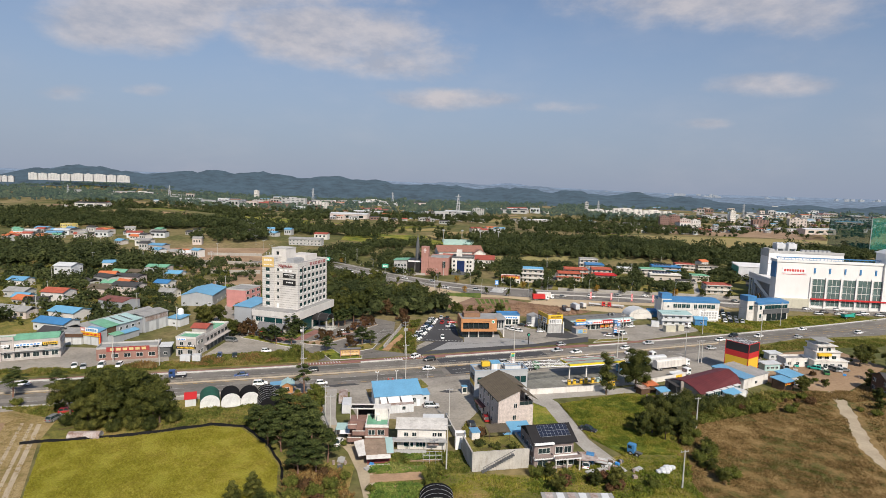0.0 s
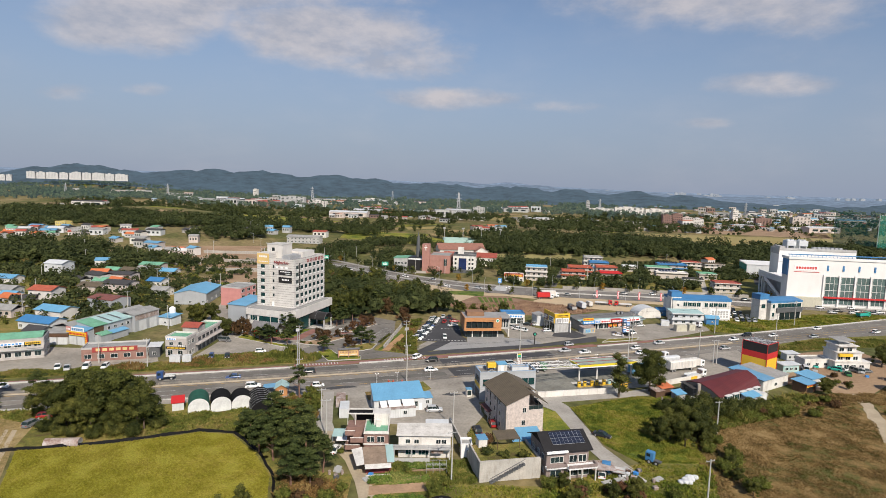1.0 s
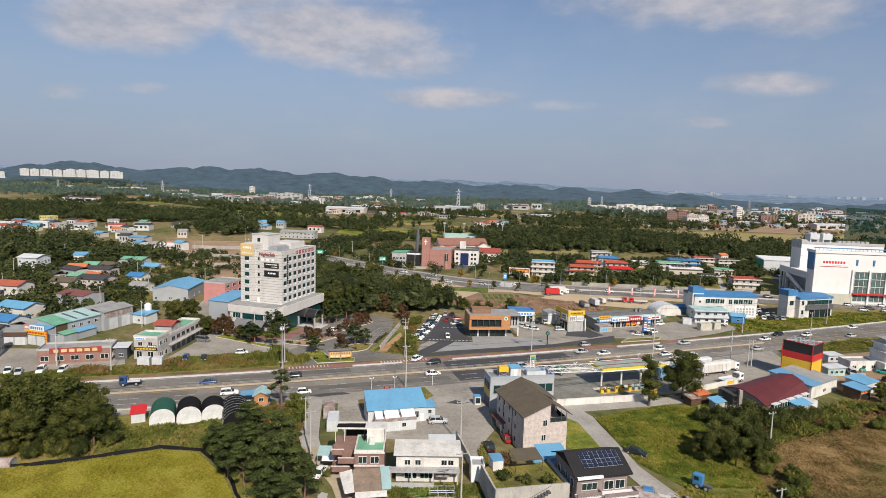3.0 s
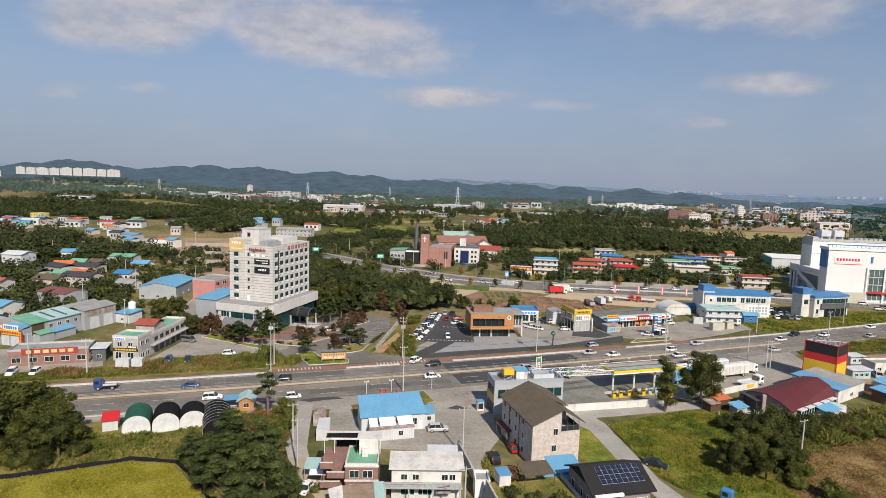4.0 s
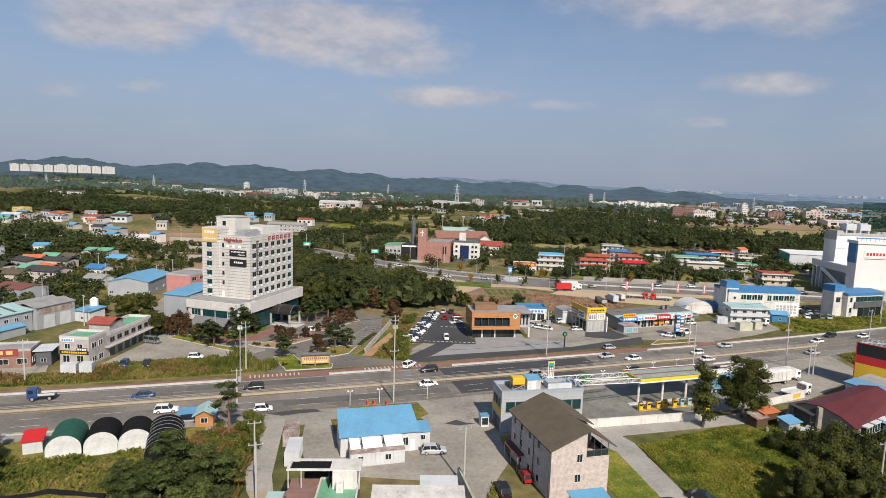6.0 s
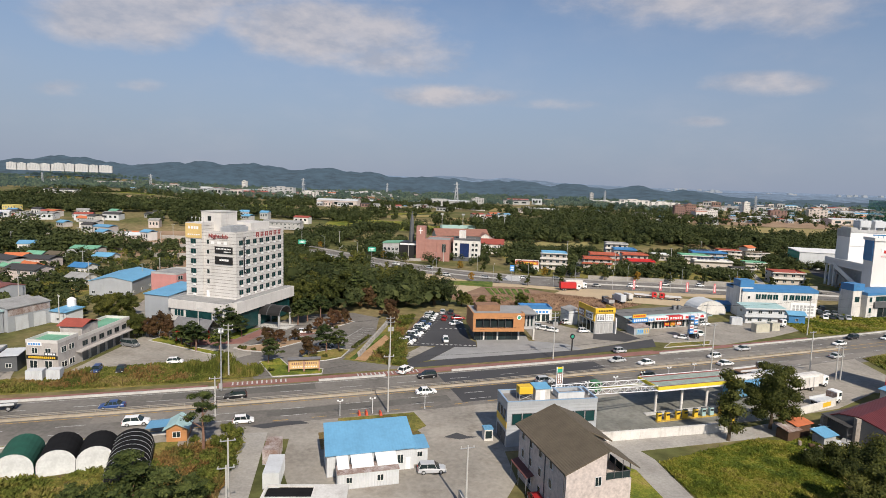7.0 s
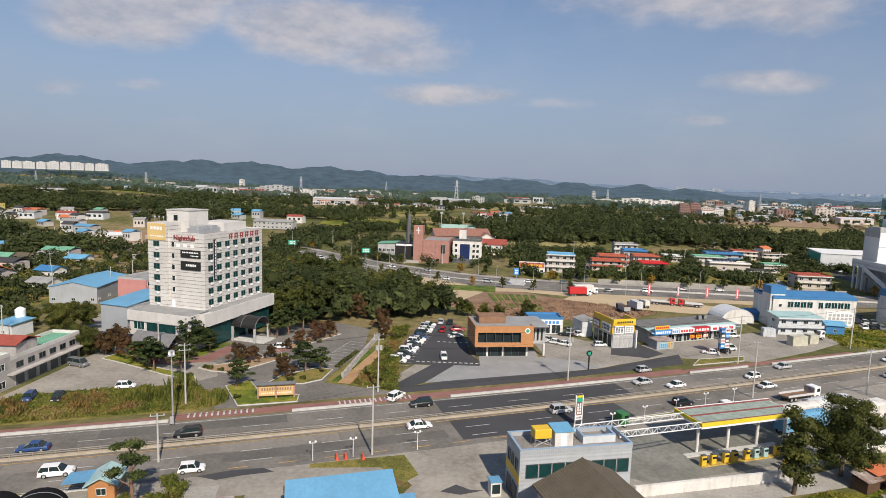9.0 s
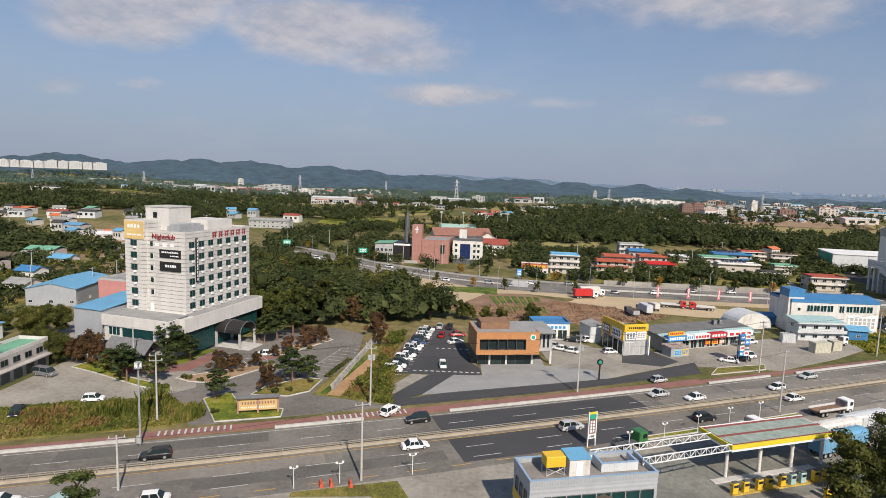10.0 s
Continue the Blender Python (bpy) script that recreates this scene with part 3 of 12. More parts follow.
while x < 118:
    p = road_at(x, 0)
    if post_mesh is None:
        bm = bmesh.new()
        bx(bm, -0.05, 0.05, -0.07, 0.07, 0.3, 1.1)
        post_mesh = mesh_of("post", bm, M_RAIL)
    part("post", post_mesh, None, median, m=pose(p[0], p[1], 0, 0, 0, p[2]))
    x += 3.0

# far side: kerb barrier, red cycle path, verge
for a, b in ((-300, -50), (-29, -14), (2, 48), (62, 80), (88, 380)):
    ribbon("kerb_barrier", a, b, FAR + 0.05, FAR + 0.5, 0.42, M_KERB, "long white-topped concrete kerb barrier", category="barrier", kind="", thick=0.5)
ribbon("cycle_path", -50, 62, FAR + 0.6, FAR + 3.4, 0.05, M_REDP, "red-brown paved cycle path beside the road", category="path", thick=0.1)
ribbon("cycle_path", -130, -52, FAR + 0.9, FAR + 2.6, 0.05, M_REDP, "red-brown paved cycle path beside the road", category="path", thick=0.1)
ribbon("cycle_path", 62, 120, FAR + 0.6, FAR + 2.6, 0.05, M_REDP, "red-brown paved cycle path beside the road", category="path", thick=0.1)
ribbon("near_kerb", -300, -54, NEAR - 0.5, NEAR - 0.05, 0.2, M_KERB, "low concrete kerb on the near edge of the road", category="kerb", thick=0.3)
ribbon("near_verge", -300, -54, NEAR - 3.5, NEAR - 0.5, 0.036, M_LOT, "gritty shoulder beside the road", category="verge")

ribbon("near_shoulder", -54, 46, NEAR - 7.0, NEAR - 0.05, 0.028, M_LOT, "worn concrete shoulder before the yards", category="verge")


def crosswalk(x0, x1, o0, o1, z=0.07):
    cw = new("crosswalk")
    p = road_at(x0, (o0 + o1) / 2)
    cw.matrix_basis = pose(p[0], p[1], z)
    tagged(cw, "worn white crossing stripes on the red path", "crosswalk", kind="structure")
    x = x0
    while x < x1:
        c = road_at(x, (o0 + o1) / 2)
        bm = bmesh.new()
        bx(bm, -0.17, 0.17, (o0 - o1) / 2, (o1 - o0) / 2, 0, 0.012)
        part("stripe", bm, M_LINE, cw, m=pose(c[0] - p[0], c[1] - p[1], 0, 0, 0, c[2]))
        x += 1.0


crosswalk(-47, -35, FAR + 1.2, FAR + 3.2)
crosswalk(-20, -5, FAR + 1.2, FAR + 3.2)

# ---------------------------------------------------------------- plots beside the road
RICE = [(-98.6, 129.2), (-79, 134), (-62, 141.5), (-54, 141), (-45, 132), (-38.5, 122), (-34.5, 108), (-33, 60), (-61, 60), (-86, 107)]
patch("rice_field", RICE, M_RICE, "ripening yellow-green rice field", 0.04, category="field")
patch("stubble_field", [(-170, 60), (-62, 60), (-86, 106), (-99.5, 129), (-104, 142), (-125, 148), (-170, 140)], M_STUB, "harvested straw-coloured field with wheel tracks", 0.03, category="field")
for off, wide, zz in ((1.5, 1.2, 0.05), (3.6, 0.9, 0.05), (6.2, 0.9, 0.05), (11, 2.2, 0.045), (17, 2.4, 0.045)):
    patch("wheel_track", [(-62 - off, 60), (-62 - off - wide, 60), (-87 - off - wide, 106), (-104.5 - off - wide, 139), (-104.5 - off, 139), (-87 - off, 106)], M_TRACK if off < 8 else M_SOIL, "pale wheel rut in the field", zz, category="track")

patch("rough_ground", [(-104, 142), (-101, 129), (-79, 135), (-62, 142), (-54, 141.5), (-44, 131), (-33, 105), (-28, 105), (-36, 150), (-38, 166), (-62, 168), (-125, 148)], M_GRASS, "rough weedy ground between field and road", 0.02)
patch("side_lane", [(-39.5, 171), (-35.2, 172), (-31.0, 150), (-29.2, 145), (-33.4, 145), (-35.4, 150)], M_CONC, "pale concrete lane running down from the road", 0.05, category="lane")
patch("dirt_lane", [(-33.4, 145), (-29.2, 145), (-25.2, 138), (-20.2, 130), (-16.8, 122), (-13.0, 110), (-9, 90), (-7, 70), (-10, 70), (-12.5, 90), (-16.7, 110), (-20, 121), (-23.8, 130), (-29, 138)], M_TRACK, "narrow dirt lane past the houses", 0.03, category="lane")
patch("shed_yard", [(-31, 172), (-12, 179), (14, 189), (30, 193), (26, 172), (8, 168), (9, 158), (4, 146), (5, 138), (-1, 150), (-25, 151), (-29, 160)], M_LOT, "worn concrete yard round the blue-roofed shed", 0.045, category="yard")
patch("forecourt", [(14, 189), (30, 196), (70, 214), (115, 233), (112, 206), (100, 205), (84, 194), (66, 187), (26, 174)], M_LOT, "wide worn concrete forecourt of the filling station", 0.04, category="forecourt")
patch("pump_court", [(22, 181.5), (30, 177), (52, 184), (66, 195), (63, 206), (27, 193.5)], M_COURT, "oil-stained grey-green concrete of the pump court", 0.05, category="forecourt")
patch("verge_strip", [(-26, 172.5), (-10, 178), (-7, 174), (-9, 170), (-13, 169), (-24, 166)], M_DRY, "dry grass strip between shed and road", 0.06)
patch("house_drive", [(25, 172.5), (31, 173), (34, 167), (37.5, 142), (42, 130), (37, 128), (33, 142), (29.5, 163), (25, 168)], M_CONC, "grey concrete drive beside the brick house", 0.045, category="drive")
patch("service_path", [(25, 168), (25, 173), (55, 181), (70, 187), (72, 182), (55, 176.5)], M_CONC, "concrete service path under the white wall", 0.04, category="path")
patch("meadow", [(34.5, 166), (55, 176), (72, 178), (73, 164), (62, 150), (60, 135), (44, 134), (38, 143)], M_GREEN, "bright green weedy meadow", 0.03)
patch("meadow", [(26, 166), (29.5, 163), (33, 143), (26, 143), (24, 152)], M_GREEN, "small strip of weedy grass beside the drive", 0.03)
patch("dry_field", [(60, 150), (76, 160), (100, 168), (122, 176), (121, 162), (110, 144), (107, 136), (107, 126), (111, 60), (58, 60), (56, 120)], M_DRY, "dry brown fallow field of withered weeds", 0.035, category="field")
patch("dry_field", [(112, 60), (109, 126), (110, 138), (118, 155), (128, 175), (180, 190), (200, 60)], M_DRY, "dry brown fallow field beyond the dirt track", 0.035, category="field")
track = [(131.5, 188), (125, 173.5), (120.2, 163.5), (115.4, 153), (111.6, 145.5), (109.4, 139.5), (108.2, 132), (108.6, 122), (110, 105), (112, 60)]
ts = np.linspace(0, len(track) - 1, 46)
sm = np.array([[np.interp(ts, range(len(track)), [p[i] for p in track])] for i in (0, 1)])[:, 0]
sm = np.stack([np.convolve(np.pad(c, 3, "edge"), np.ones(7) / 7, "valid") for c in sm], 1)
track = [tuple(p) for p in sm]
left_, right_ = [], []
for k, (x, y) in enumerate(track):
    (xa, ya), (xb, yb) = track[max(k - 1, 0)], track[min(k + 1, len(track) - 1)]
    L = math.hypot(xb - xa, yb - ya)
    w = 1.8 + 0.3 * math.sin(k * 2.3) + 0.25 * math.sin(k * 0.9)
    left_.append((x - (yb - ya) / L * w, y + (xb - xa) / L * w))
    right_.append((x + (yb - ya) / L * w, y - (xb - xa) / L * w))
patch("dirt_road", left_ + right_[::-1], M_TRACK, "pale dirt road curving down through the field", 0.05, category="track")
patch("scrap_yard", [(108, 206), (118, 213), (140, 232), (165, 240), (170, 216), (152, 200), (136, 187), (124, 186), (114, 190)], M_SOIL, "bare trodden ground of a vehicle yard", 0.035, category="yard")
patch("weedy_plot", [(-28, 105), (-30, 125), (-21, 124), (-20, 105)], M_GRASS, "weedy bank beside the lane", 0.02)
patch("weedy_plot", [(-2, 122), (6, 122), (20, 122), (20, 60), (-6, 60), (-8, 112)], M_GRASS, "weedy plot below the yard wall", 0.02)
patch("weedy_plot", [(20, 122), (44, 134), (60, 135), (56, 120), (58, 60), (20, 60)], M_GRASS, "weedy plot with scattered shrubs", 0.02)
patch("weedy_plot", [(-16, 112), (-18, 123), (-13, 124), (-12, 131), (3, 132), (4.5, 122), (-1, 121), (-8, 112), (-7, 90), (-11, 90)], M_GRASS, "rough garden ground below the houses", 0.022)
for c, m_, lab in (([(-17, 120), (-4.6, 123.4), (-4.4, 125), (-17.2, 122)], M_SOIL, "garden bed of leafy greens"), ([(-16.4, 116.2), (-4.2, 118.6), (-4.4, 122.6), (-16.8, 119.4)], mat("ochre_soil", (0.38, 0.25, 0.15), 0.95, 0.25, 0.3, 2.0, 0.05), "tilled reddish garden soil"), ([(-15.2, 109), (-4.6, 111), (-4.4, 116.4), (-15.8, 114.4)], M_SOIL, "rows of leafy vegetables"), ([(-10.5, 126), (-1, 127), (-1, 130), (-10.5, 129)], M_SOIL, "small plot of young greens")):
    patch("garden_bed", c, m_, lab, 0.12, category="garden bed")

# north of the road
patch("west_lot", [(-122, 184), (-96, 187), (-103, 199), (-106, 203), (-122, 206), (-165, 205), (-170, 172)], M_LOT, "worn concrete lot in front of the shops", 0.04, category="lot")
patch("shop_lot", [(-91, 197), (-84, 204), (-58, 212), (-54, 217), (-58, 226), (-84, 236), (-90, 232), (-90, 222)], M_LOT, "wide worn concrete car park of the corner shop", 0.045, category="lot")
patch("verge", [(-150, 169), (-122, 176.6), (-100, 183), (-80, 189), (-50, 198.4), (-47, 205), (-57, 211.5), (-85, 203.5), (-95, 194), (-122, 184.5), (-150, 178)], M_GRASS, "overgrown verge of weeds and reeds", 0.03)
patch("hotel_drive", [(-47, 199), (-13, 210.8), (-15, 214), (-27, 215.5), (-30, 218), (-24.5, 240), (-26, 262), (-36, 268), (-52, 262), (-60, 248), (-72, 240), (-84, 232), (-72, 222), (-58, 214)], M_ASPH, "grey asphalt drive and forecourt of the hotel", 0.04, category="drive")
patch("brick_paving", [(-76, 225), (-72, 223), (-60, 226.5), (-56.5, 240), (-59.5, 243), (-63, 230.5), (-75, 228)], M_REDP, "red block paving along the hotel front", 0.06, category="paving")
patch("flower_bed", [(-86, 226), (-80, 223.5), (-66, 216.5), (-57.5, 213.5), (-59, 216.5), (-70, 221), (-75, 224.5), (-84, 232)], M_GREEN, "planted verge between shop lot and hotel", 0.14, category="flower bed")
patch("flower_bed", [(-74, 228.6), (-63.6, 231), (-60.2, 243), (-66, 241), (-70, 233)], M_GREEN, "grass bed with pines beside the hotel", 0.14, category="flower bed")
patch("flower_bed", [(-60.5, 221.8), (-57, 220), (-51.3, 219.3), (-50, 221.5), (-42.4, 232.6), (-44, 234), (-52, 228)], M_SOIL, "planted island between the parking rows", 0.16, category="flower bed")
patch("flower_bed", [(-46, 240), (-42.6, 240.4), (-33.4, 255.2), (-35.6, 257), (-44, 246)], M_SOIL, "planted bed between the parking rows", 0.16, category="flower bed")
patch("brick_paving", [(-49, 237), (-45.6, 236), (-41.8, 240), (-46, 243)], M_REDP, "red block paving at the island's end", 0.07, category="paving")
patch("sign_island", [(-49.8, 211), (-43.4, 200.8), (-32.5, 204), (-33, 207.5), (-42, 209), (-46, 215)], M_GREEN, "grassy island under the notice board", 0.16, category="traffic island")
patch("planted_island", [(-41.5, 214), (-34, 214), (-30.4, 217), (-29.4, 224), (-33, 225), (-40, 219)], M_GRASS, "planted island with trees at the car park's corner", 0.15, category="traffic island")
patch("bank", [(-29.5, 215.5), (-13, 211.5), (-14, 226), (-15.5, 240), (-15, 262), (-19, 268), (-24, 240)], M_GRASS, "grassy bank beside the car park", 0.1)
patch("crop_row", [(-27.8, 216), (-26.6, 215.7), (-21.6, 240), (-22.6, 240.4)], M_VEG, "row of green crop above the wall", 0.35, category="crop row")
patch("soil_strip", [(-26.4, 215.6), (-23.6, 214.8), (-19.4, 238), (-21.4, 240)], mat("ochre_bank", (0.40, 0.24, 0.12), 0.95, 0.25, 0.3, 2.0, 0.05), "bare ochre soil strip beside the crop row", 0.2, category="bank")
patch("cafe_car_park", [(-14.5, 230.5), (6, 231), (6, 236), (4, 240), (2, 268), (-2, 277), (-8.5, 272)], M_ASPH2, "dark asphalt car park beside the cafe", 0.045, category="car park")
patch("car_park_exit", [(-6, 230.4), (-0.6, 230.6), (-7.2, 217.9), (-13, 212.5), (-15, 213.4)], M_ASPH2, "short dark asphalt ramp down to the road", 0.05, category="drive")
patch("asphalt_patch", [(-39.6, 174.2), (-35.0, 176.4), (-30.5, 177.4), (-28.6, 176.4), (-33.2, 174.9), (-36.4, 173.4)], M_ASPH2, "dark patched asphalt where the drive meets the road", 0.055, category="asphalt")
patch("yard_stain", [(-2.8, 172.6), (-0.4, 174.7), (1.6, 173.4), (3.7, 173.3), (0.2, 171.9)], M_ASPH2, "dark oil stain on the yard", 0.055, category="stain")
patch("verge_strip", [(-23.5, 178.0), (-23.6, 179.2), (-9.0, 183.4), (-6.2, 177.2), (-8.2, 174.6), (-12.4, 179.0)], M_GRASS, "dry weedy strip between yard and road", 0.065)
patch("planting_strip", [(33.6, 200.4), (42.0, 203.4), (69.1, 213.9), (69.2, 215.3), (41.6, 204.6), (33.4, 201.5)], M_GREEN, "kerbed green strip between filling station and road", 0.14, category="grass")
patch("shop_apron", [(42.5, 244.5), (46, 256), (53, 257.5), (58, 247), (52, 242.5)], M_ASPH2, "dark asphalt before the yellow shop", 0.058, category="asphalt")
patch("cafe_apron", [(-7, 217.9), (8.9, 222.4), (37, 233), (33, 238), (22, 240), (22, 246), (6.2, 245), (6.2, 231), (-0.4, 230.6)], M_PAVE, "pale paved apron in front of the cafe", 0.05, category="apron")
patch("gravel_plot", [(-16.5, 216.5), (-15, 214), (-6.4, 229.8), (-10, 230.2)], M_LOT, "gravelled corner plot", 0.06, category="plot")
patch("service_road", [(-13, 210.8), (20, 222), (60, 238.5), (62, 247), (36, 232), (-3, 219), (-12, 214)], M_ASPH2, "fresh dark asphalt service road", 0.055, category="road")
patch("shop_forecourt", [(35, 232), (56, 244), (82, 243), (104, 255), (120, 266), (118, 276), (96, 274), (80, 266), (56, 256), (48, 252), (38, 258), (30, 268), (22, 264), (24, 240)], M_LOT, "worn concrete forecourt of the roadside shops", 0.04, category="forecourt")
patch("planted_island", [(62, 237.5), (78, 243), (80, 247), (66, 243)], M_GRASS, "weedy kerbed island beside the road", 0.15, category="traffic island")
patch("roadside_plot", [(116, 214), (138, 234), (164, 242), (190, 246), (215, 262), (215, 270), (160, 256), (118, 234)], M_GRASS, "weedy plot between vehicle yard and road", 0.03)
patch("roadside_field", [(118, 262), (128, 261), (230, 302), (228, 312), (190, 306), (120, 281)], M_GRASS, "strip of grass beside the trunk road", 0.035)

# the second road behind
def back_at(x, off):
    pts = [(-260, 600), (-160, 500), (-95, 437), (-45, 389), (0, 358), (45, 346), (100, 342), (180, 334), (260, 322), (420, 300)]
    xs, ys = [p[0] for p in pts], [p[1] for p in pts]
    y = (np.interp(x - 14, xs, ys) + np.interp(x, xs, ys) + np.interp(x + 14, xs, ys)) / 3
    s = (np.interp(x + 8, xs, ys) - np.interp(x - 8, xs, ys)) / 16
    L = math.hypot(1, s)
    return x - off * s / L, float(y) + off / L, math.degrees(math.atan(s))


ribbon("road_back", -130, 420, -12, 12, 0.0, M_ASPH, "grey asphalt of the second main road", at=back_at, thick=0.06)
ribbon("pavement_back", -110, 420, 12, 16, 0.12, M_CONC, "concrete pavement of the second road", at=back_at, thick=0.15, category="pavement")
for off in (-8, -4, 4, 8):
    bm = bmesh.new()
    for i in range(34):
        x0 = -90 + i * 11
        q = [back_at(x0, off - 0.1), back_at(x0 + 5, off - 0.1), back_at(x0 + 5, off + 0.1), back_at(x0, off + 0.1)]
        bm.faces.new([bm.verts.new((p[0], p[1], 0.02)) for p in q])
    tagged(new("lane_strokes", mesh_of("lane_strokes", bm, M_LINE)), "dashed white lane line of the second road", "road marking", kind="stuff")
ribbon("back_median", -100, 26, -0.3, 0.3, 0.4, M_KERB, "low concrete divider of the second road", at=back_at, thick=0.45, category="barrier")
ribbon("back_median", 62, 400, -0.3, 0.3, 0.6, M_KERB, "low concrete divider of the second road", at=back_at, thick=0.65, category="barrier")
patch("side_street", [(58, 366), (66, 366), (84, 440), (79, 441)], M_ASPH, "narrow side street between the houses", 0.05, category="road", n=6)
patch("wide_crossing", [(24, 348), (32, 346), (36, 362), (28, 364)], M_LINE, "wide painted crossing on the second road", 0.06, category="crosswalk")

# fields between the two roads
patch("sandy_plot", [(-38, 362), (-28, 345), (-14, 318), (4, 311), (14, 330), (30, 331), (60, 321), (100, 322), (160, 318), (158, 326), (100, 329), (50, 333), (8, 342), (-20, 365), (-32, 374)], M_SAND, "levelled sandy building plot", 0.05, category="plot")
patch("truck_yard", [(44, 318), (62, 306), (88, 300), (108, 300), (112, 312), (80, 322), (52, 330)], M_SAND, "sandy yard where lorries park", 0.06, category="yard")
patch("crop_field", [(-4, 300), (14, 286), (40, 283), (64, 290), (76, 300), (60, 308), (44, 318), (30, 330), (8, 330)], M_REDS, "red-brown field of withered crops", 0.045, category="field")
for k in range(7):
    a, b = 17 + k * 2.3, 14 + k * 2.9
    patch("crop_row", [(a, 297 - k), (a + 1.4, 297 - k), (b + 1.9, 324), (b, 324)], M_VEG, "long row of green vegetables", 0.25, category="crop row")
patch("crop_strip", [(-3, 331), (17.5, 327), (18.7, 341), (-3, 340)], M_VEG, "dark green strip of leafy crop", 0.3, category="crop row")
patch("garden_plots", [(36, 366), (330, 340), (345, 470), (30, 480)], M_GRASS, "gardens and paths between the houses", 0.03, n=24)
patch("west_scrub", [(-60, 388), (-32, 362), (-26, 345), (-40, 330), (-66, 350), (-78, 390)], mat("mauve_scrub", (0.19, 0.125, 0.09), 0.95, 0.3, 0.06, 0.8, 0.12, col2=(0.13, 0.125, 0.05)), "withered reddish scrub", 0.04)
patch("terraced_plot", [(-150, 345), (-92, 330), (-92, 395), (-165, 420)], M_SOIL, "bare terraced building plots", 0.04, category="plot", n=3)
patch("green_plot", [(-150, 318), (-95, 310), (-92, 335), (-140, 345)], M_GREEN, "mown green plot behind the hangar", 0.05, category="field")
patch("village_ground", [(-260, 215), (-170, 205), (-140, 230), (-140, 315), (-160, 330), (-290, 330)], M_GRASS, "gardens and weedy plots of the village", 0.02)
patch("hotel_back_lot", [(-110, 255), (-92, 240), (-86, 250), (-84, 290), (-120, 300)], M_LOT, "worn lot beside the hotel", 0.045, category="lot")
# stone kerbs round the planted islands
def kerb_loop(corners, label="pale stone kerb round a planted island"):
    ob = thing("island_kerb", corners[0][0], corners[0][1], 0, label, "kerb", kind="structure")
    ox, oy = corners[0]
    for (xa, ya), (xb, yb) in zip(corners, corners[1:] + corners[:1]):
        L = math.hypot(xb - xa, yb - ya)
        bm = bmesh.new()
        bx(bm, -0.09, L + 0.09, -0.1, 0.1, 0, 0.24, bev=0.02)
        part("kerb", bm, M_KERB, ob, m=pose(xa - ox, ya - oy, 0, 0, 0, math.degrees(math.atan2(yb - ya, xb - xa))))


for c in ([(-49.8, 211), (-43.4, 200.8), (-32.5, 204), (-33, 207.5), (-42, 209), (-46, 215)], [(-41.5, 214), (-34, 214), (-30.4, 217), (-29.4, 224), (-33, 225), (-40, 219)],
          [(-60.5, 221.8), (-57, 220), (-51.3, 219.3), (-50, 221.5), (-42.4, 232.6), (-44, 234), (-52, 228)], [(-46, 240), (-42.6, 240.4), (-33.4, 255.2), (-35.6, 257), (-44, 246)],
          [(-86, 226), (-80, 223.5), (-66, 216.5), (-57.5, 213.5), (-59, 216.5), (-70, 221), (-75, 224.5), (-84, 232)], [(62, 237.5), (78, 243), (80, 247), (66, 243)], [(33.6, 200.4), (42.0, 203.4), (69.1, 213.9), (69.2, 215.3), (41.6, 204.6), (33.4, 201.5)]):
    kerb_loop(c)


# parking bays
def bays(name, x, y, rot, n, gap, length, label):
    ob = thing(name, x, y, rot, label, "parking bays", kind="structure")
    for i in range(n + 1):
        bm = bmesh.new()
        bx(bm, i * gap - 0.06, i * gap + 0.06, 0, length, 0.075, 0.082)
        part("bay_line", bm, M_LINE, ob)
    bm = bmesh.new()
    bx(bm, 0, n * gap, length, length + 0.12, 0.075, 0.082)
    part("bay_line", bm, M_LINE, ob)


bays("parking_bays", -42.2, 233.2, -122, 6, 2.5, -4.8, "white painted parking bays of the hotel")
bays("parking_bays", -52.5, 229.0, 38, 4, 2.5, 4.6, "white painted parking bays of the hotel")
bays("parking_bays", -33.2, 254.8, -122, 7, 2.5, -4.8, "white painted parking bays behind the flower bed")
bays("parking_bays", -29.6, 227.5, 76, 8, 2.5, 4.8, "white painted parking bays under the stone wall")
bays("parking_bays", -11.6, 229.0, 80, 16, 2.5, 4.8, "white painted parking bays beside the cafe")


cm = thing("car_park_marks", 0, 0, 0, "dashed white crossings painted on the car park", "road marking", kind="structure")
dm = bmesh.new()
bx(dm, -0.4, 0.4, -0.3, 0.3, 0.07, 0.078)
dm = mesh_of("dash", dm, M_LINE)
for x0, x1, y_ in ((-9.5, 5.4, 232.6), (-4.6, 3.2, 251.0)):
    n = int((x1 - x0) / 1.35)
    for i in range(n + 1):
        part("dash", dm, None, cm, m=pose(x0 + (x1 - x0) * i / n, y_, 0))


def path_at(pts):
    xs, ys = [p[0] for p in pts], [p[1] for p in pts]

    def at(t, off):
        k = min(int(t), len(pts) - 2)
        f = t - k
        dx, dy = xs[k + 1] - xs[k], ys[k + 1] - ys[k]
        a, b = max(k - 1, 0), min(k + 1, len(pts) - 2)
        tx = (1 - f) * (xs[k + 1] - xs[a]) + f * (xs[b + 1] - xs[k])
        ty = (1 - f) * (ys[k + 1] - ys[a]) + f * (ys[b + 1] - ys[k])
        L = math.hypot(tx, ty)
        return xs[k] + dx * f - off * ty / L, ys[k] + dy * f + off * tx / L, 0
    return at


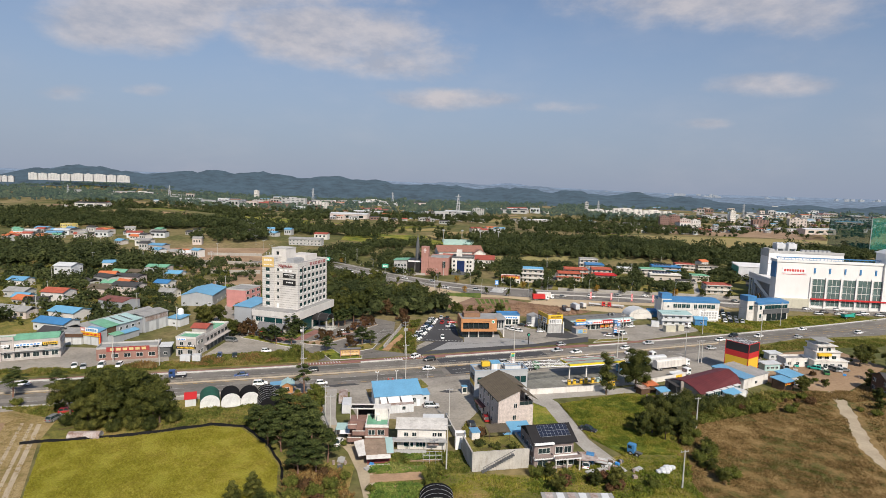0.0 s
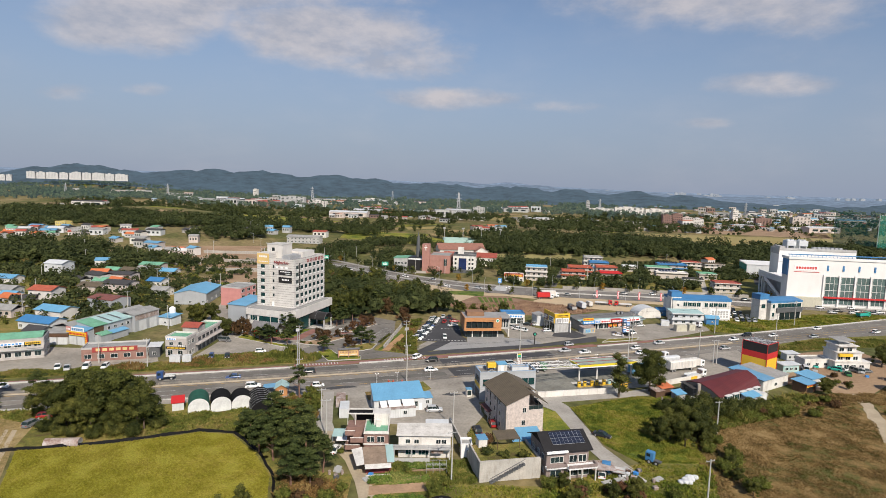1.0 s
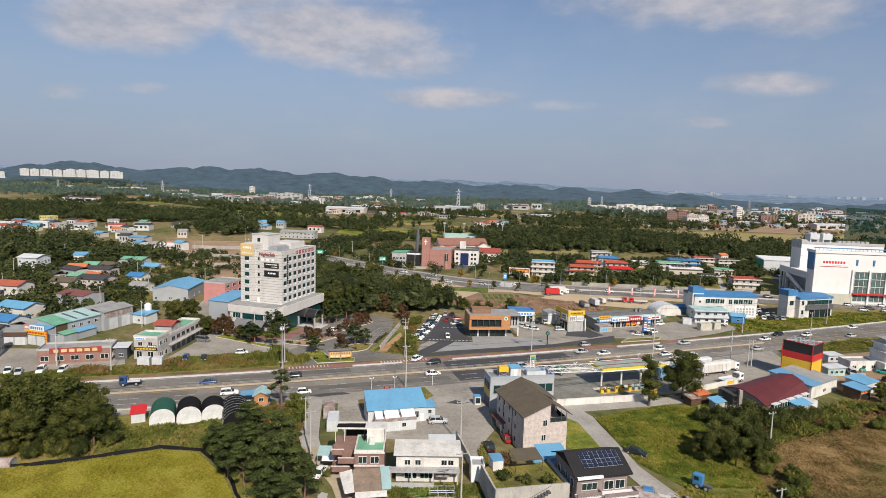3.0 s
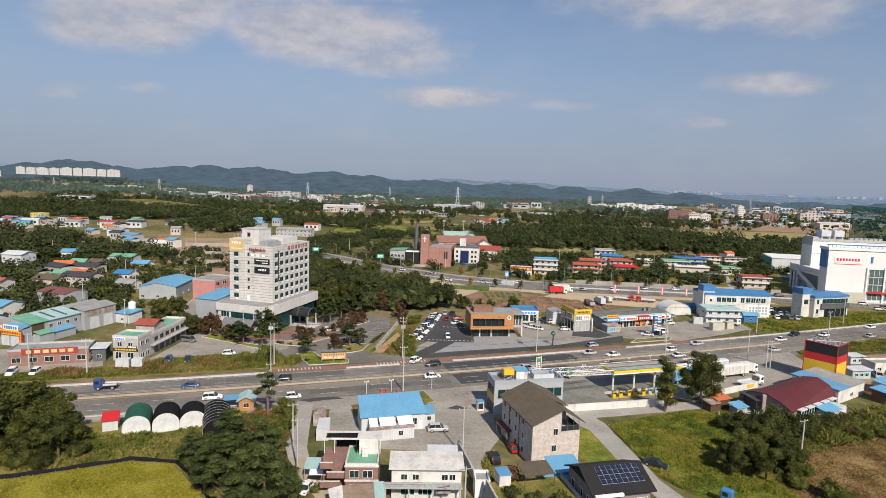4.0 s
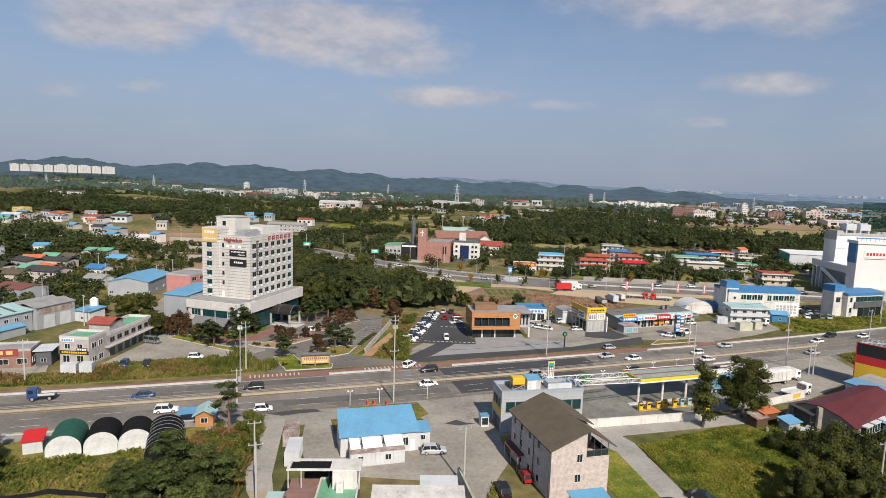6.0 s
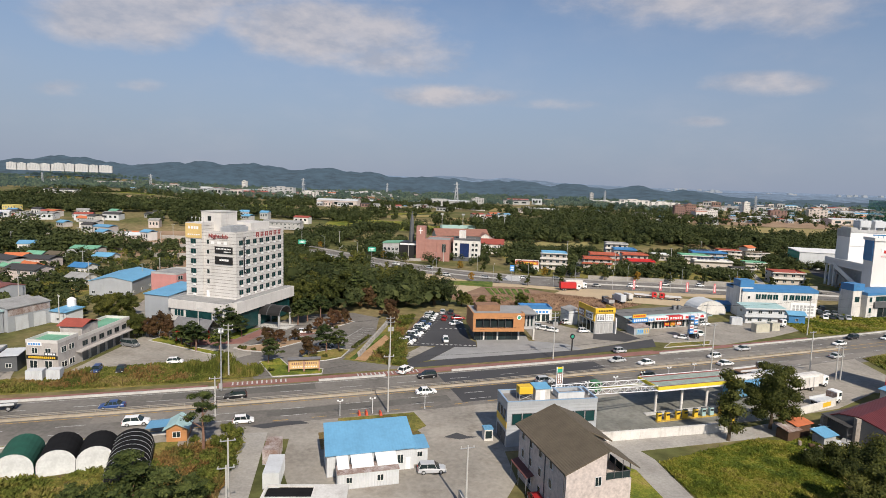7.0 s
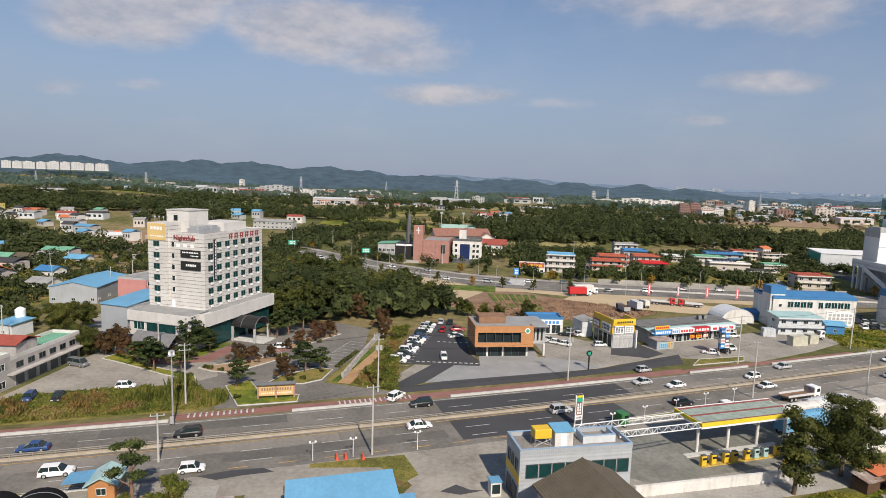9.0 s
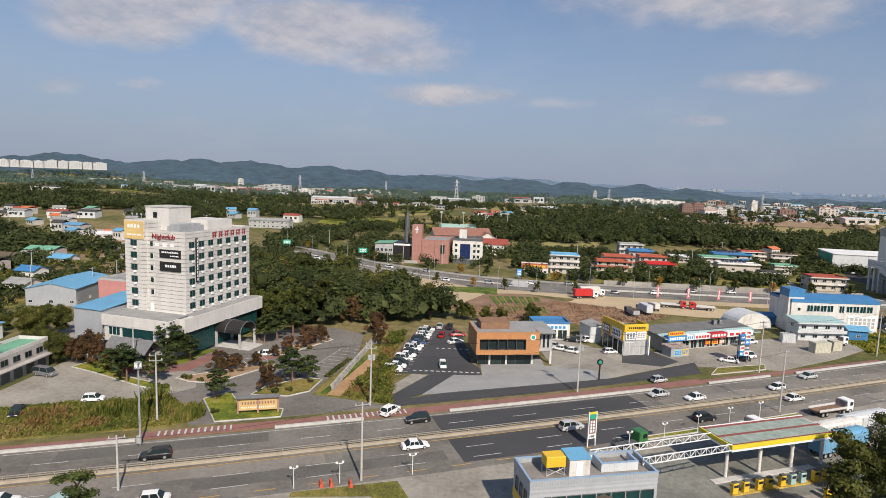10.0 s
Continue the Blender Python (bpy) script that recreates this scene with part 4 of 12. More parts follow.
ribbon("road_north", 0, 7, -9, 9, 0.35, M_ASPH, "curving grey highway running off to the hills", at=path_at([(-104, 432), (-140, 440), (-172, 466), (-194, 515), (-215, 611), (-236, 719), (-275, 870), (-330, 1050)]), step=0.12, thick=0.3)
for off in (-4.5, 0.0, 4.5):
    ribbon("road_north_line", 0, 6, off - 0.2, off + 0.2, 0.4, M_LINE, "white lane line of the highway", at=path_at([(-104, 432), (-140, 440), (-172, 466), (-194, 515), (-215, 611), (-236, 719), (-275, 870), (-330, 1050)]), step=0.12, category="road marking")
# far land
for c, m_, lab in (([(225, 668), (420, 660), (520, 850), (265, 840)], M_GOLD, "golden ripe paddies"), ([(60, 1050), (230, 1040), (260, 1190), (60, 1190)], M_GOLD, "golden paddies in the valley"), ([(330, 900), (560, 850), (700, 1100), (420, 1150)], M_SOIL, "bare reddish building ground"),
                   ([(-120, 600), (-40, 585), (-30, 690), (-130, 700)], M_GREEN, "green meadow beyond the road"), ([(-330, 780), (-200, 740), (-210, 840), (-320, 860)], M_GREEN, "green tea-coloured slope"), ([(-230, 430), (-160, 440), (-170, 520), (-260, 500)], M_SOIL, "bare brown field"),
                   ([(-200, 1180), (-60, 1150), (-60, 1260), (-210, 1290)], M_GOLD, "distant straw-coloured fields"), ([(28, 472), (98, 482), (112, 530), (30, 566)], mat("sunlit_slope", (0.26, 0.225, 0.085), 0.95, 0.25, 0.05, 1.0, 0.05), "sunlit grassy slope behind the church"), ([(-235, 480), (-190, 384), (-128, 390), (-142, 478)], M_SOIL, "bare terraced building plots"), ([(-60, 600), (30, 600), (40, 660), (-70, 660)], M_GREEN, "green field beyond the church"), ([(500, 800), (700, 760), (800, 950), (600, 1000)], M_GOLD, "ripe paddies by the town")):
    patch("far_field", c, m_, lab, 0.25, category="field", n=14)

def patchwork(name, material, seed, n, label):
    """Many small far plots of one crop, each laid on the slope of the land."""
    r = random.Random(seed)
    V, F = [], []
    for _ in range(n):
        d = 650 * (2300 / 650) ** r.random()
        x, y, a = d * r.uniform(-0.75, 0.85), d, r.gauss(0.05, 0.25)
        w, l = r.uniform(22, 70) * (d / 1000) ** 0.5, r.uniform(10, 30) * (d / 1000) ** 0.5
        c, q = math.cos(a), math.sin(a)
        b = len(V)
        for j in range(4):
            for i in range(4):
                u, t = w * (i / 3 - 0.5), l * (j / 3 - 0.5)
                px, py = x + u * c - t * q, y + u * q + t * c
                V.append((px, py, ground(px, py) + 0.12 + 0.02 * (seed % 7)))
        F += [(b + 4 * j + i, b + 4 * j + i + 1, b + 4 * j + i + 5, b + 4 * j + i + 4) for j in range(3) for i in range(3)]
    tagged(new(name, raw_mesh(name, np.array(V), np.array(F), material)), label, "fields", kind="stuff")


patchwork("distant_paddies", M_GOLD, 501, 150, "far golden paddies and straw fields")
patchwork("distant_plots", M_SOIL, 502, 110, "far bare reddish-brown plots")
patchwork("distant_greens", M_GREEN, 503, 110, "far green plots and meadows")
patchwork("distant_fallow", M_STUB, 504, 120, "far pale stubble plots")

# ---------------------------------------------------------------- windows, doors and houses
WIN = {}


def window_mesh(w, h, cols=2, glass=None, frame=None, deep=0.10):
    """The frame and the pane of a window: x along the wall, z up from its sill, facing -y."""
    glass, frame = glass or M_GLASS, frame or M_FRAME
    key = (w, h, cols, glass.name, frame.name, deep)
    if key not in WIN:
        t = min(0.07, w * 0.05)
        xs, fx = [0.0], []
        for i in range(cols + 1):
            a = min(max(i * w / cols - t / 2, 0), w - t)
            if a > xs[-1] + 1e-6:
                xs.append(a)
                fx.append(False)
            xs.append(a + t)
            fx.append(True)
        zs, fz = [-0.08, 0.0, h - t, h], [True, False, True]
        bm, seen = bmesh.new(), {}

        def vert(x, y, z):
            k = (round(x, 4), round(y, 4), round(z, 4))
            if k not in seen:
                seen[k] = bm.verts.new(k)
            return seen[k]

        solid = {(i, j) for i in range(len(fx)) for j in range(3) if fx[i] or fz[j]}
        for i, j in solid:
            x0, x1, z0, z1 = xs[i], xs[i + 1], zs[j], zs[j + 1]
            bm.faces.new([vert(x0, -deep, z0), vert(x1, -deep, z0), vert(x1, -deep, z1), vert(x0, -deep, z1)])
            for (di, dj), (a, b) in (((-1, 0), ((x0, z1), (x0, z0))), ((1, 0), ((x1, z0), (x1, z1))), ((0, -1), ((x0, z0), (x1, z0))), ((0, 1), ((x1, z1), (x0, z1)))):
                if (i + di, j + dj) not in solid:
                    bm.faces.new([vert(b[0], -deep, b[1]), vert(a[0], -deep, a[1]), vert(a[0], 0.0, a[1]), vert(b[0], 0.0, b[1])])
        bmesh.ops.recalc_face_normals(bm, faces=bm.faces[:])
        bp = bmesh.new()
        bx(bp, 0.01, w - 0.01, -deep * 0.4, 0.01, 0.0, h - 0.01)
        WIN[key] = mesh_of("window", bm, frame), mesh_of("pane", bp, glass)
    return WIN[key]


def pane_part(name, meshes, parent, m):
    ob = part(name, meshes[0], None, parent, m=m)
    part("pane", meshes[1], None, ob)
    return ob


def windows(parent, W, D, side, xs, zs, w, h, cols=2, glass=None, frame=None, name="window"):
    """Windows on one side of a block W wide and D deep: F front, L left, R right."""
    me = window_mesh(w, h, cols, glass, frame)
    for z in zs:
        for x in xs:
            if side == "F":
                m = pose(x, 0, z)
            elif side == "L":
                m = pose(0, D - x, z, 0, 0, -90)
            else:
                m = pose(W, x, z, 0, 0, 90)
            pane_part(name, me, parent, m)


def spread(n, length, w, margin=0.8):
    if n == 1:
        return [(length - w) / 2]
    return [margin + i * (length - 2 * margin - w) / (n - 1) for i in range(n)]


def gable_roof(bm, W, D, h, rise, over=0.5, along="x", t=0.18, mi=0):
    """A pitched roof of two slabs over a W x D block whose walls end at h."""
    if along == "x":
        for s in (0, 1):
            y0, y1 = (-over, D / 2) if s == 0 else (D + over, D / 2)
            z0 = h - rise * over / (D / 2)
            v = [(-over, y0, z0), (W + over, y0, z0), (W + over, y1, h + rise), (-over, y1, h + rise)]
            slab(bm, v, t, mi)
    else:
        for s in (0, 1):
            x0, x1 = (-over, W / 2) if s == 0 else (W + over, W / 2)
            z0 = h - rise * over / (W / 2)
            v = [(x0, -over, z0), (x1, -over, h + rise), (x1, D + over, h + rise), (x0, D + over, z0)]
            slab(bm, v, t, mi)


def slab(bm, quad, t, mi=0):
    a = [bm.verts.new(p) for p in quad]
    b = [bm.verts.new((p[0], p[1], p[2] + t)) for p in quad]
    fs = [bm.faces.new(a[::-1]), bm.faces.new(b)]
    n = len(quad)
    for i in range(n):
        fs.append(bm.faces.new((a[i], a[(i + 1) % n], b[(i + 1) % n], b[i])))
    for f in fs:
        f.material_index = mi
    bmesh.ops.recalc_face_normals(bm, faces=fs)


def block(parent, W, D, h, wall, x=0, y=0, z=0, name="wall", label=""):
    bm = bmesh.new()
    bx(bm, x, x + W, y, y + D, z, z + h)
    return part(name, bm, wall, parent, label)


def flat_roof(parent, W, D, h, top, rim, x=0, y=0, par=0.6, t=0.22, name="roof"):
    bm = bmesh.new()
    bx(bm, x + t, x + W - t, y + t, y + D - t, h, h + 0.08)
    r = part(name, bm, top, parent)
    bm = bmesh.new()
    e = 0.03
    bx(bm, x - e, x + W + e, y - e, y + t, h - 0.05, h + par)
    bx(bm, x - e, x + W + e, y + D - t, y + D + e, h - 0.05, h + par)
    bx(bm, x - e, x + t, y + t, y + D - t, h - 0.05, h + par)
    bx(bm, x + W - t, x + W + e, y + t, y + D - t, h - 0.05, h + par)
    part("parapet", bm, rim, parent)
    return r


def box_house(name, x, y, rot, W, D, h, wall, roof, label, category="house", kind="flat", rise=1.6, floors=2, nf=3, ns=2, win=(1.5, 1.2), over=0.5, rim=None, group="", along="x", ledge=None, z=None):
    """A plain house: block, roof and rows of windows. x, y: its front left corner."""
    ob = thing(name, x, y, rot, label, category, group, z=z)
    block(ob, W, D, h, wall)
    if kind == "flat":
        flat_roof(ob, W, D, h, roof, rim or wall)
    elif kind == "gable":
        bm = bmesh.new()
        if along == "x":
            prism_pts = [(0, h), (D, h), (D / 2, h + rise)]
            a = [bm.verts.new((0.0, p[0], p[1])) for p in prism_pts]
            b = [bm.verts.new((W, p[0], p[1])) for p in prism_pts]
            bm.faces.new(a), bm.faces.new(b[::-1])
            for k in range(3):
                bm.faces.new((a[k], a[(k + 1) % 3], b[(k + 1) % 3], b[k]))
        else:
            a = [bm.verts.new((p, 0.0, q)) for p, q in ((0, h), (W, h), (W / 2, h + rise))]
            b = [bm.verts.new((p, D, q)) for p, q in ((0, h), (W, h), (W / 2, h + rise))]
            bm.faces.new(a), bm.faces.new(b[::-1])
            for k in range(3):
                bm.faces.new((a[k], a[(k + 1) % 3], b[(k + 1) % 3], b[k]))
        bmesh.ops.recalc_face_normals(bm, faces=bm.faces[:])
        part("gable_wall", bm, wall, ob)
        bm = bmesh.new()
        gable_roof(bm, W, D, h, rise, over, along)
        part("roof", bm, roof, ob)
    elif kind == "shed":
        bm = bmesh.new()
        slab(bm, [(-over, -over, h), (W + over, -over, h), (W + over, D + over, h + rise), (-over, D + over, h + rise)], 0.15)
        part("roof", bm, roof, ob)
        bm = bmesh.new()
        prism(bm, [(0, 0), (D, 0), (D, rise)], 0, W)
        bmesh.ops.transform(bm, matrix=Matrix(((0, 1, 0, 0), (1, 0, 0, 0), (0, 0, 1, h), (0, 0, 0, 1))), verts=bm.verts)
        part("upper_wall", bm, wall, ob)
    fh = h / max(1, floors)
    zs = [fh * i + min(1.0, fh * 0.34) for i in range(floors)]
    if nf:
        windows(ob, W, D, "F", spread(nf, W, win[0]), zs, *win)
    if ns:
        ww = min(win[0], D / 3)
        windows(ob, W, D, "L", spread(ns, D, ww), zs, ww, win[1])
        windows(ob, W, D, "R", spread(ns, D, ww), zs, ww, win[1])
    if ledge:
        for i in range(1, floors + 1):
            bm = bmesh.new()
            zz = fh * i - 0.25
            bx(bm, -0.9, W + 0.3, -1.1, 0, zz, zz + 0.2)
            bx(bm, -0.9, W + 0.3, -1.1, -1.02, zz + 0.2, zz + (1.0 if i < floors else 0.45))
            part("balcony" if i < floors else "eave", bm, ledge, ob)
    return ob


def bars(parent, x0, x1, z0, z1, y, material, n, name="lettering", m=None, rows=1, fill=0.7):
    """Unreadable writing on a sign: a row of plain blocks, facing -y."""
    bm = bmesh.new()
    w = (x1 - x0) / n
    hh = (z1 - z0) / rows
    for r in range(rows):
        for i in range(n):
            a = x0 + w * (i + (1 - fill) / 2)
            bx(bm, a, a + w * fill, y - 0.03, y, z0 + hh * (r + 0.12), z0 + hh * (r + 0.88))
    return part(name, bm, material, parent, m=m)


def lettered(parent, text, size, m, material, name="lettering", depth=0.02):
    cu = bpy.data.curves.new(name, "FONT")
    cu.body, cu.size, cu.extrude = text, size, depth
    cu.align_x, cu.align_y = "LEFT", "BOTTOM"
    tmp = bpy.data.objects.new(name, cu)
    scene.collection.objects.link(tmp)
    dg = bpy.context.evaluated_depsgraph_get()
    me = bpy.data.meshes.new_from_object(tmp.evaluated_get(dg))
    bpy.data.objects.remove(tmp)
    me.materials.clear()
    me.materials.append(material)
    ob = new(name, me)
    ob.parent, ob.matrix_basis = parent, m
    return ob


def signboard(parent, W, D, side, x, z, w, h, board, letters=None, n=6, rows=1, name="signboard", proud=0.12, pad=0.14):
    """A board on one side of a block, with bars for its writing."""
    bm = bmesh.new()
    bx(bm, 0, w, -proud, 0.01, 0, h)
    m = pose(x, 0, z) if side == "F" else pose(0, D - x, z, 0, 0, -90) if side == "L" else pose(W, x, z, 0, 0, 90)
    s = part(name, bm, board, parent, m=m)
    if letters:
        bars(s, w * 0.06, w * 0.94, h * pad, h * (1 - pad), -proud, letters, n, rows=rows)
    return s


# ---------------------------------------------------------------- the hotel
def hotel():
    R = -16.0
    ob = thing("hotel", -82.7, 242.9, R, "eight-storey hotel clad in pale cream panels with rows of small windows", "hotel")
    W, D, z0, z1 = 17.0, 26.0, 0.0, 29.4
    # main block in courses with shadow joints
    bm = bmesh.new()
    z = 9.4
    while z < z1 - 0.1:
        zz = min(z + 0.88, z1)
        bx(bm, 0, W, 0.8, D, z, zz)
        z += 1.0
    part("wall", bm, M_CREAM, ob, kind="stuff")
    bm = bmesh.new()
    bx(bm, 0.1, W - 0.1, 0.9, D - 0.1, 0, z1 - 0.05)
    bx(bm, -0.25, 5.5, 0.1, 6.0, 9, 32.1)
    # Backing is a darker colour, so the joints' shade is painted in.
    part("backing_wall", bm, mat("shaded_joint", (0.26, 0.24, 0.22), 0.9, 0.15, 0.5, 4.0), ob)
    flat_roof(ob, W, D - 0.8, z1, M_GROOF, M_CREAM, y=0.8, par=0.5)
    # protruding wing with the banner
    bm = bmesh.new()
    z = 9.4
    while z < 32.1:
        bx(bm, -0.35, 5.6, 0, 6.0, z, min(z + 0.88, 32.2))
        z += 1.0
    part("stair_wing", bm, M_CREAM, ob, kind="stuff")
    bm = bmesh.new()
    z = 29.4
    while z < 35.2:
        bx(bm, 0.8, 8.2, 5.6, 13.2, z, min(z + 0.94, 35.3))
        z += 1.0
    bx(bm, 0.86, 8.14, 5.66, 13.1, 29, 35.25)
    tw = part("lift_tower", bm, M_CREAM, ob, kind="stuff")
    pane_part("window", window_mesh(1.3, 1.4, 1, frame=M_DFRAME), tw, m=pose(3.2, 5.6, 32.6))
    bm = bmesh.new()
    bx(bm, 0.6, 8.4, 5.4, 13.4, 35.3, 35.5)
    part("coping", bm, M_KERB, tw)
    bm = bmesh.new()
    bx(bm, 4.5, W - 3.5, 13.2, D - 3, 29.4, 31.9)
    part("roof_house", bm, M_CREAM, ob)
    bm = bmesh.new()
    bx(bm, 9.5, 13.2, 3.4, 12, 29.5, 30.9)
    for k in range(5):
        bx(bm, 9.9, 12.8, 3.8 + k * 1.6, 4.9 + k * 1.6, 30.9, 31.35)
    part("air_plant", bm, M_STEEL, ob, "grey roof-top air-conditioning plant")
    for k in range(4):
        bm = bmesh.new()
        cyl(bm, 1.2 + k * 1.4, 1.0, 32.2, 33.6 + 0.4 * (k % 2), 0.05)
        cyl(bm, 1.2 + k * 1.4, 1.0, 33.5, 33.9, 0.22, 0.16)
        part("antenna", bm, M_STEEL, ob)
    # windows: right face, six rows of seven with air-conditioner boxes below
    win = window_mesh(1.85, 1.4, 2, M_TGLASS, M_DFRAME)
    bm = bmesh.new()
    bx(bm, 0.9, 1.65, -0.38, 0.0, -0.72, -0.2, bev=0.03)
    acm = mesh_of("air_conditioner", bm, M_SWHITE)
    for r in range(6):
        z = 10.9 + r * 3.02
        for c in range(7):
            y = 2.1 + c * 3.42
            w = pane_part("window", win, ob, m=pose(W, y, z, 0, 0, 90))
            part("air_conditioner", acm, None, w, "white air-conditioner box")
        w = pane_part("window", window_mesh(1.9, 1.4, 2, M_TGLASS, M_DFRAME), ob, m=pose(1.5, -0.01, z))
        part("air_conditioner", acm, None, w, "white air-conditioner box")
        if r > 0:
            pane_part("window", window_mesh(1.0, 1.3, 1, M_GLASS, M_FRAME), ob, m=pose(6.6, 0.8, z))
    bm = bmesh.new()
    bx(bm, 6.4, 7.4, 0.7, 0.82, 9.5, 11.7)
    part("roof_door", bm, M_SWHITE, ob)
    # banners and signs
    bm = bmesh.new()
    bx(bm, -0.3, 5.5, -0.14, 0.0, 27.6, 32.0)
    b = part("banner", bm, M_YELO, ob, "faded golden hotel banner")
    bars(b, 0.6, 4.6, 30.2, 31.3, -0.14, M_SWHITE, 4)
    bars(b, 0.4, 5.0, 28.4, 28.9, -0.14, M_SWHITE, 6)
    t = lettered(ob, "Nightclub", 1.75, pose(7.4, 0.62, 27.6, 90), M_SRED, "red_script_sign", 0.1)
    bars(ob, 7.6, 14.4, 25.9, 27.0, 0.78, M_SWHITE, 3, "white_sign_characters", fill=0.55)
    bm = bmesh.new()
    bx(bm, 9.6, 15.8, 0.55, 0.8, 23.4, 25.4)
    s = part("black_sign", bm, M_BLACK, ob)
    bars(s, 10.2, 15.3, 24.5, 25.0, 0.55, M_SWHITE, 10)
    bars(s, 12.8, 15.3, 23.7, 24.1, 0.55, M_SWHITE, 6)
    bm = bmesh.new()
    bx(bm, 9.6, 15.8, 0.55, 0.8, 20.1, 22.4)
    s = part("black_sign", bm, M_BLACK, ob)
    bars(s, 11.2, 14.6, 21.0, 21.8, 0.55, M_SWHITE, 5)
    bm = bmesh.new()
    bx(bm, W, W + 0.35, 4.3, 5.0, 17.2, 28.2)
    s = part("vertical_sign", bm, M_BLACK, ob)
    bars(s, 0.1, 0.6, 17.5, 28.0, 0, M_SWHITE, 1, rows=12, m=pose(W + 0.35, 4.3, 0, 0, 0, 90))
    for k in range(6):
        bm = bmesh.new()
        y_ = 10.6 + k * 2.4
        bx(bm, W, W + 0.15, y_, y_ + 1.5, 29.0, 29.25)
        bx(bm, W, W + 0.15, y_, y_ + 0.3, 27.8, 29.0)
        bx(bm, W, W + 0.15, y_ + 1.0, y_ + 1.3, 27.8, 29.0)
        bx(bm, W, W + 0.15, y_ + 0.3, y_ + 1.0, 28.2, 28.45)
        part("sign_character", bm, M_SRED, ob, "red block character of the roof-edge sign")
    # podium
    P = thing("hotel_podium", -82.7, 242.9, R, "two-storey cream podium of the hotel with a dark glass front", "building")
    bm = bmesh.new()
    bx(bm, -0.5, 18.2, -6.6, 27.0, 3.4, 9.0)
    bx(bm, -0.9, 18.9, -7.0, 4.5, 7.2, 9.8)
    bx(bm, 18.0, 20.4, -3.5, 27.2, 6.4, 9.8)
    part("wall", bm, M_CREAM, P)
    bm = bmesh.new()
    bx(bm, 0.0, 17.4, -5.8, 26, 0, 3.4)
    part("ground_storey", bm, M_GREYW, P)
    bm = bmesh.new()
    bx(bm, -0.5, 18.4, -6.6, 0.0, 9.8, 9.86)
    bx(bm, 17.2, 20.0, 0, 26.6, 9.8, 9.86)
    part("roof", bm, M_GROOF, P)
    for y0 in range(3):
        bm = bmesh.new()
        bx(bm, 18.4, 19.6, -1 + y0 * 9, 7.6 + y0 * 9, 0.6, 6.38)
        part("glass_front", bm, M_TGLASS, P)
    bm = bmesh.new()
    bx(bm, 5.2, 14.0, -6.85, -6.6, 5.0, 7.0)
    part("glass_front", bm, M_TGLASS, P)
    pane_part("window", window_mesh(3.4, 2.0, 3, M_TGLASS, M_FRAME), P, m=pose(0.9, -6.6, 5.0))
    # black vaulted entrance canopy
    C = thing("entrance_canopy", -54.5, 243.1, R + 90, "black vaulted entrance canopy on columns", "canopy")
    bm = bmesh.new()
    n = 12
    outer = [(3.2 - 3.2 * math.cos(math.pi * i / n), 4.0 + 2.6 * math.sin(math.pi * i / n)) for i in range(n + 1)]
    inner = [(3.2 - 3.06 * math.cos(math.pi * i / n), 4.0 + 2.48 * math.sin(math.pi * i / n)) for i in range(n + 1)]
    prism(bm, outer + inner[::-1], 0, 9.0)
    part("vault", bm, M_BLACK, C)
    for yy in (-0.05, 4.5, 9.05):
        bm = bmesh.new()
        for i in range(n):
            a0, a1 = math.pi * i / n, math.pi * (i + 1) / n
            rod(bm, (3.2 - 3.3 * math.cos(a0), yy, 4.0 + 2.72 * math.sin(a0)), (3.2 - 3.3 * math.cos(a1), yy, 4.0 + 2.72 * math.sin(a1)), 0.12, n=5)
        part("arch_rib", bm, M_DGREY, C)
    bm = bmesh.new()
    bx(bm, 0.3, 6.1, -2.4, 8.8, 0, 0.3, bev=0.05)
    part("steps", bm, M_KERB, C)
    for px, py in ((0.1, 0.2), (6.3, 0.2), (0.1, 7.2), (6.3, 7.2)):
        bm = bmesh.new()
        bx(bm, px - 0.25, px + 0.25, py - 0.25, py + 0.25, 0, 4.05)
        part("column", bm, M_GREYW, C)
    # annex on blue columns
    A = thing("hotel_annex", -94.3, 239.7, R, "grey annex raised on blue columns under a blue metal roof", "building")
    bm = bmesh.new()
    bx(bm, 0, 8.6, 0, 15, 3.0, 10.4)
    part("wall", bm, M_PANEL, A)
    bm = bmesh.new()
    slab(bm, [(-0.3, -0.3, 10.4), (8.9, -0.3, 10.4), (8.9, 15.3, 11.6), (-0.3, 15.3, 11.6)], 0.2)
    part("roof", bm, M_BLUER, A)
    for px in (0.4, 4.2, 8.2):
        for py in (0.4, 8, 14.6):
            bm = bmesh.new()
            cyl(bm, px, py, 0, 3.0, 0.28)
            part("column", bm, M_SBLUE, A)
    # tiled pavilion in front
    V = thing("entrance_pavilion", -79.2, 226.6, R, "small pavilion with a grey tiled hip roof and red timber", "pavilion")
    bm = bmesh.new()
    gable_roof(bm, 6.5, 6.4, 3.2, 2.0, 0.9, "y")
    part("roof", bm, mat("grey_roof_tile", (0.17, 0.17, 0.175), 0.8, 0.2, 0.8, 5.0, stripe=("X", 0.3, 0.03)), V)
    bm = bmesh.new()
    gable_roof(bm, 11, 4.4, 3.5, 1.9, 0.6, "x")
    part("porch_roof", bm, mat("grey_roof_tile", (0.17, 0.17, 0.175), 0.8, 0.2, 0.8, 5.0, stripe=("X", 0.3, 0.03)), V, m=pose(-3, 3.5, 0))
    for px, py in ((0.4, 0.4), (7.1, 0.4), (0.4, 5.6), (7.1, 5.6)):
        bm = bmesh.new()
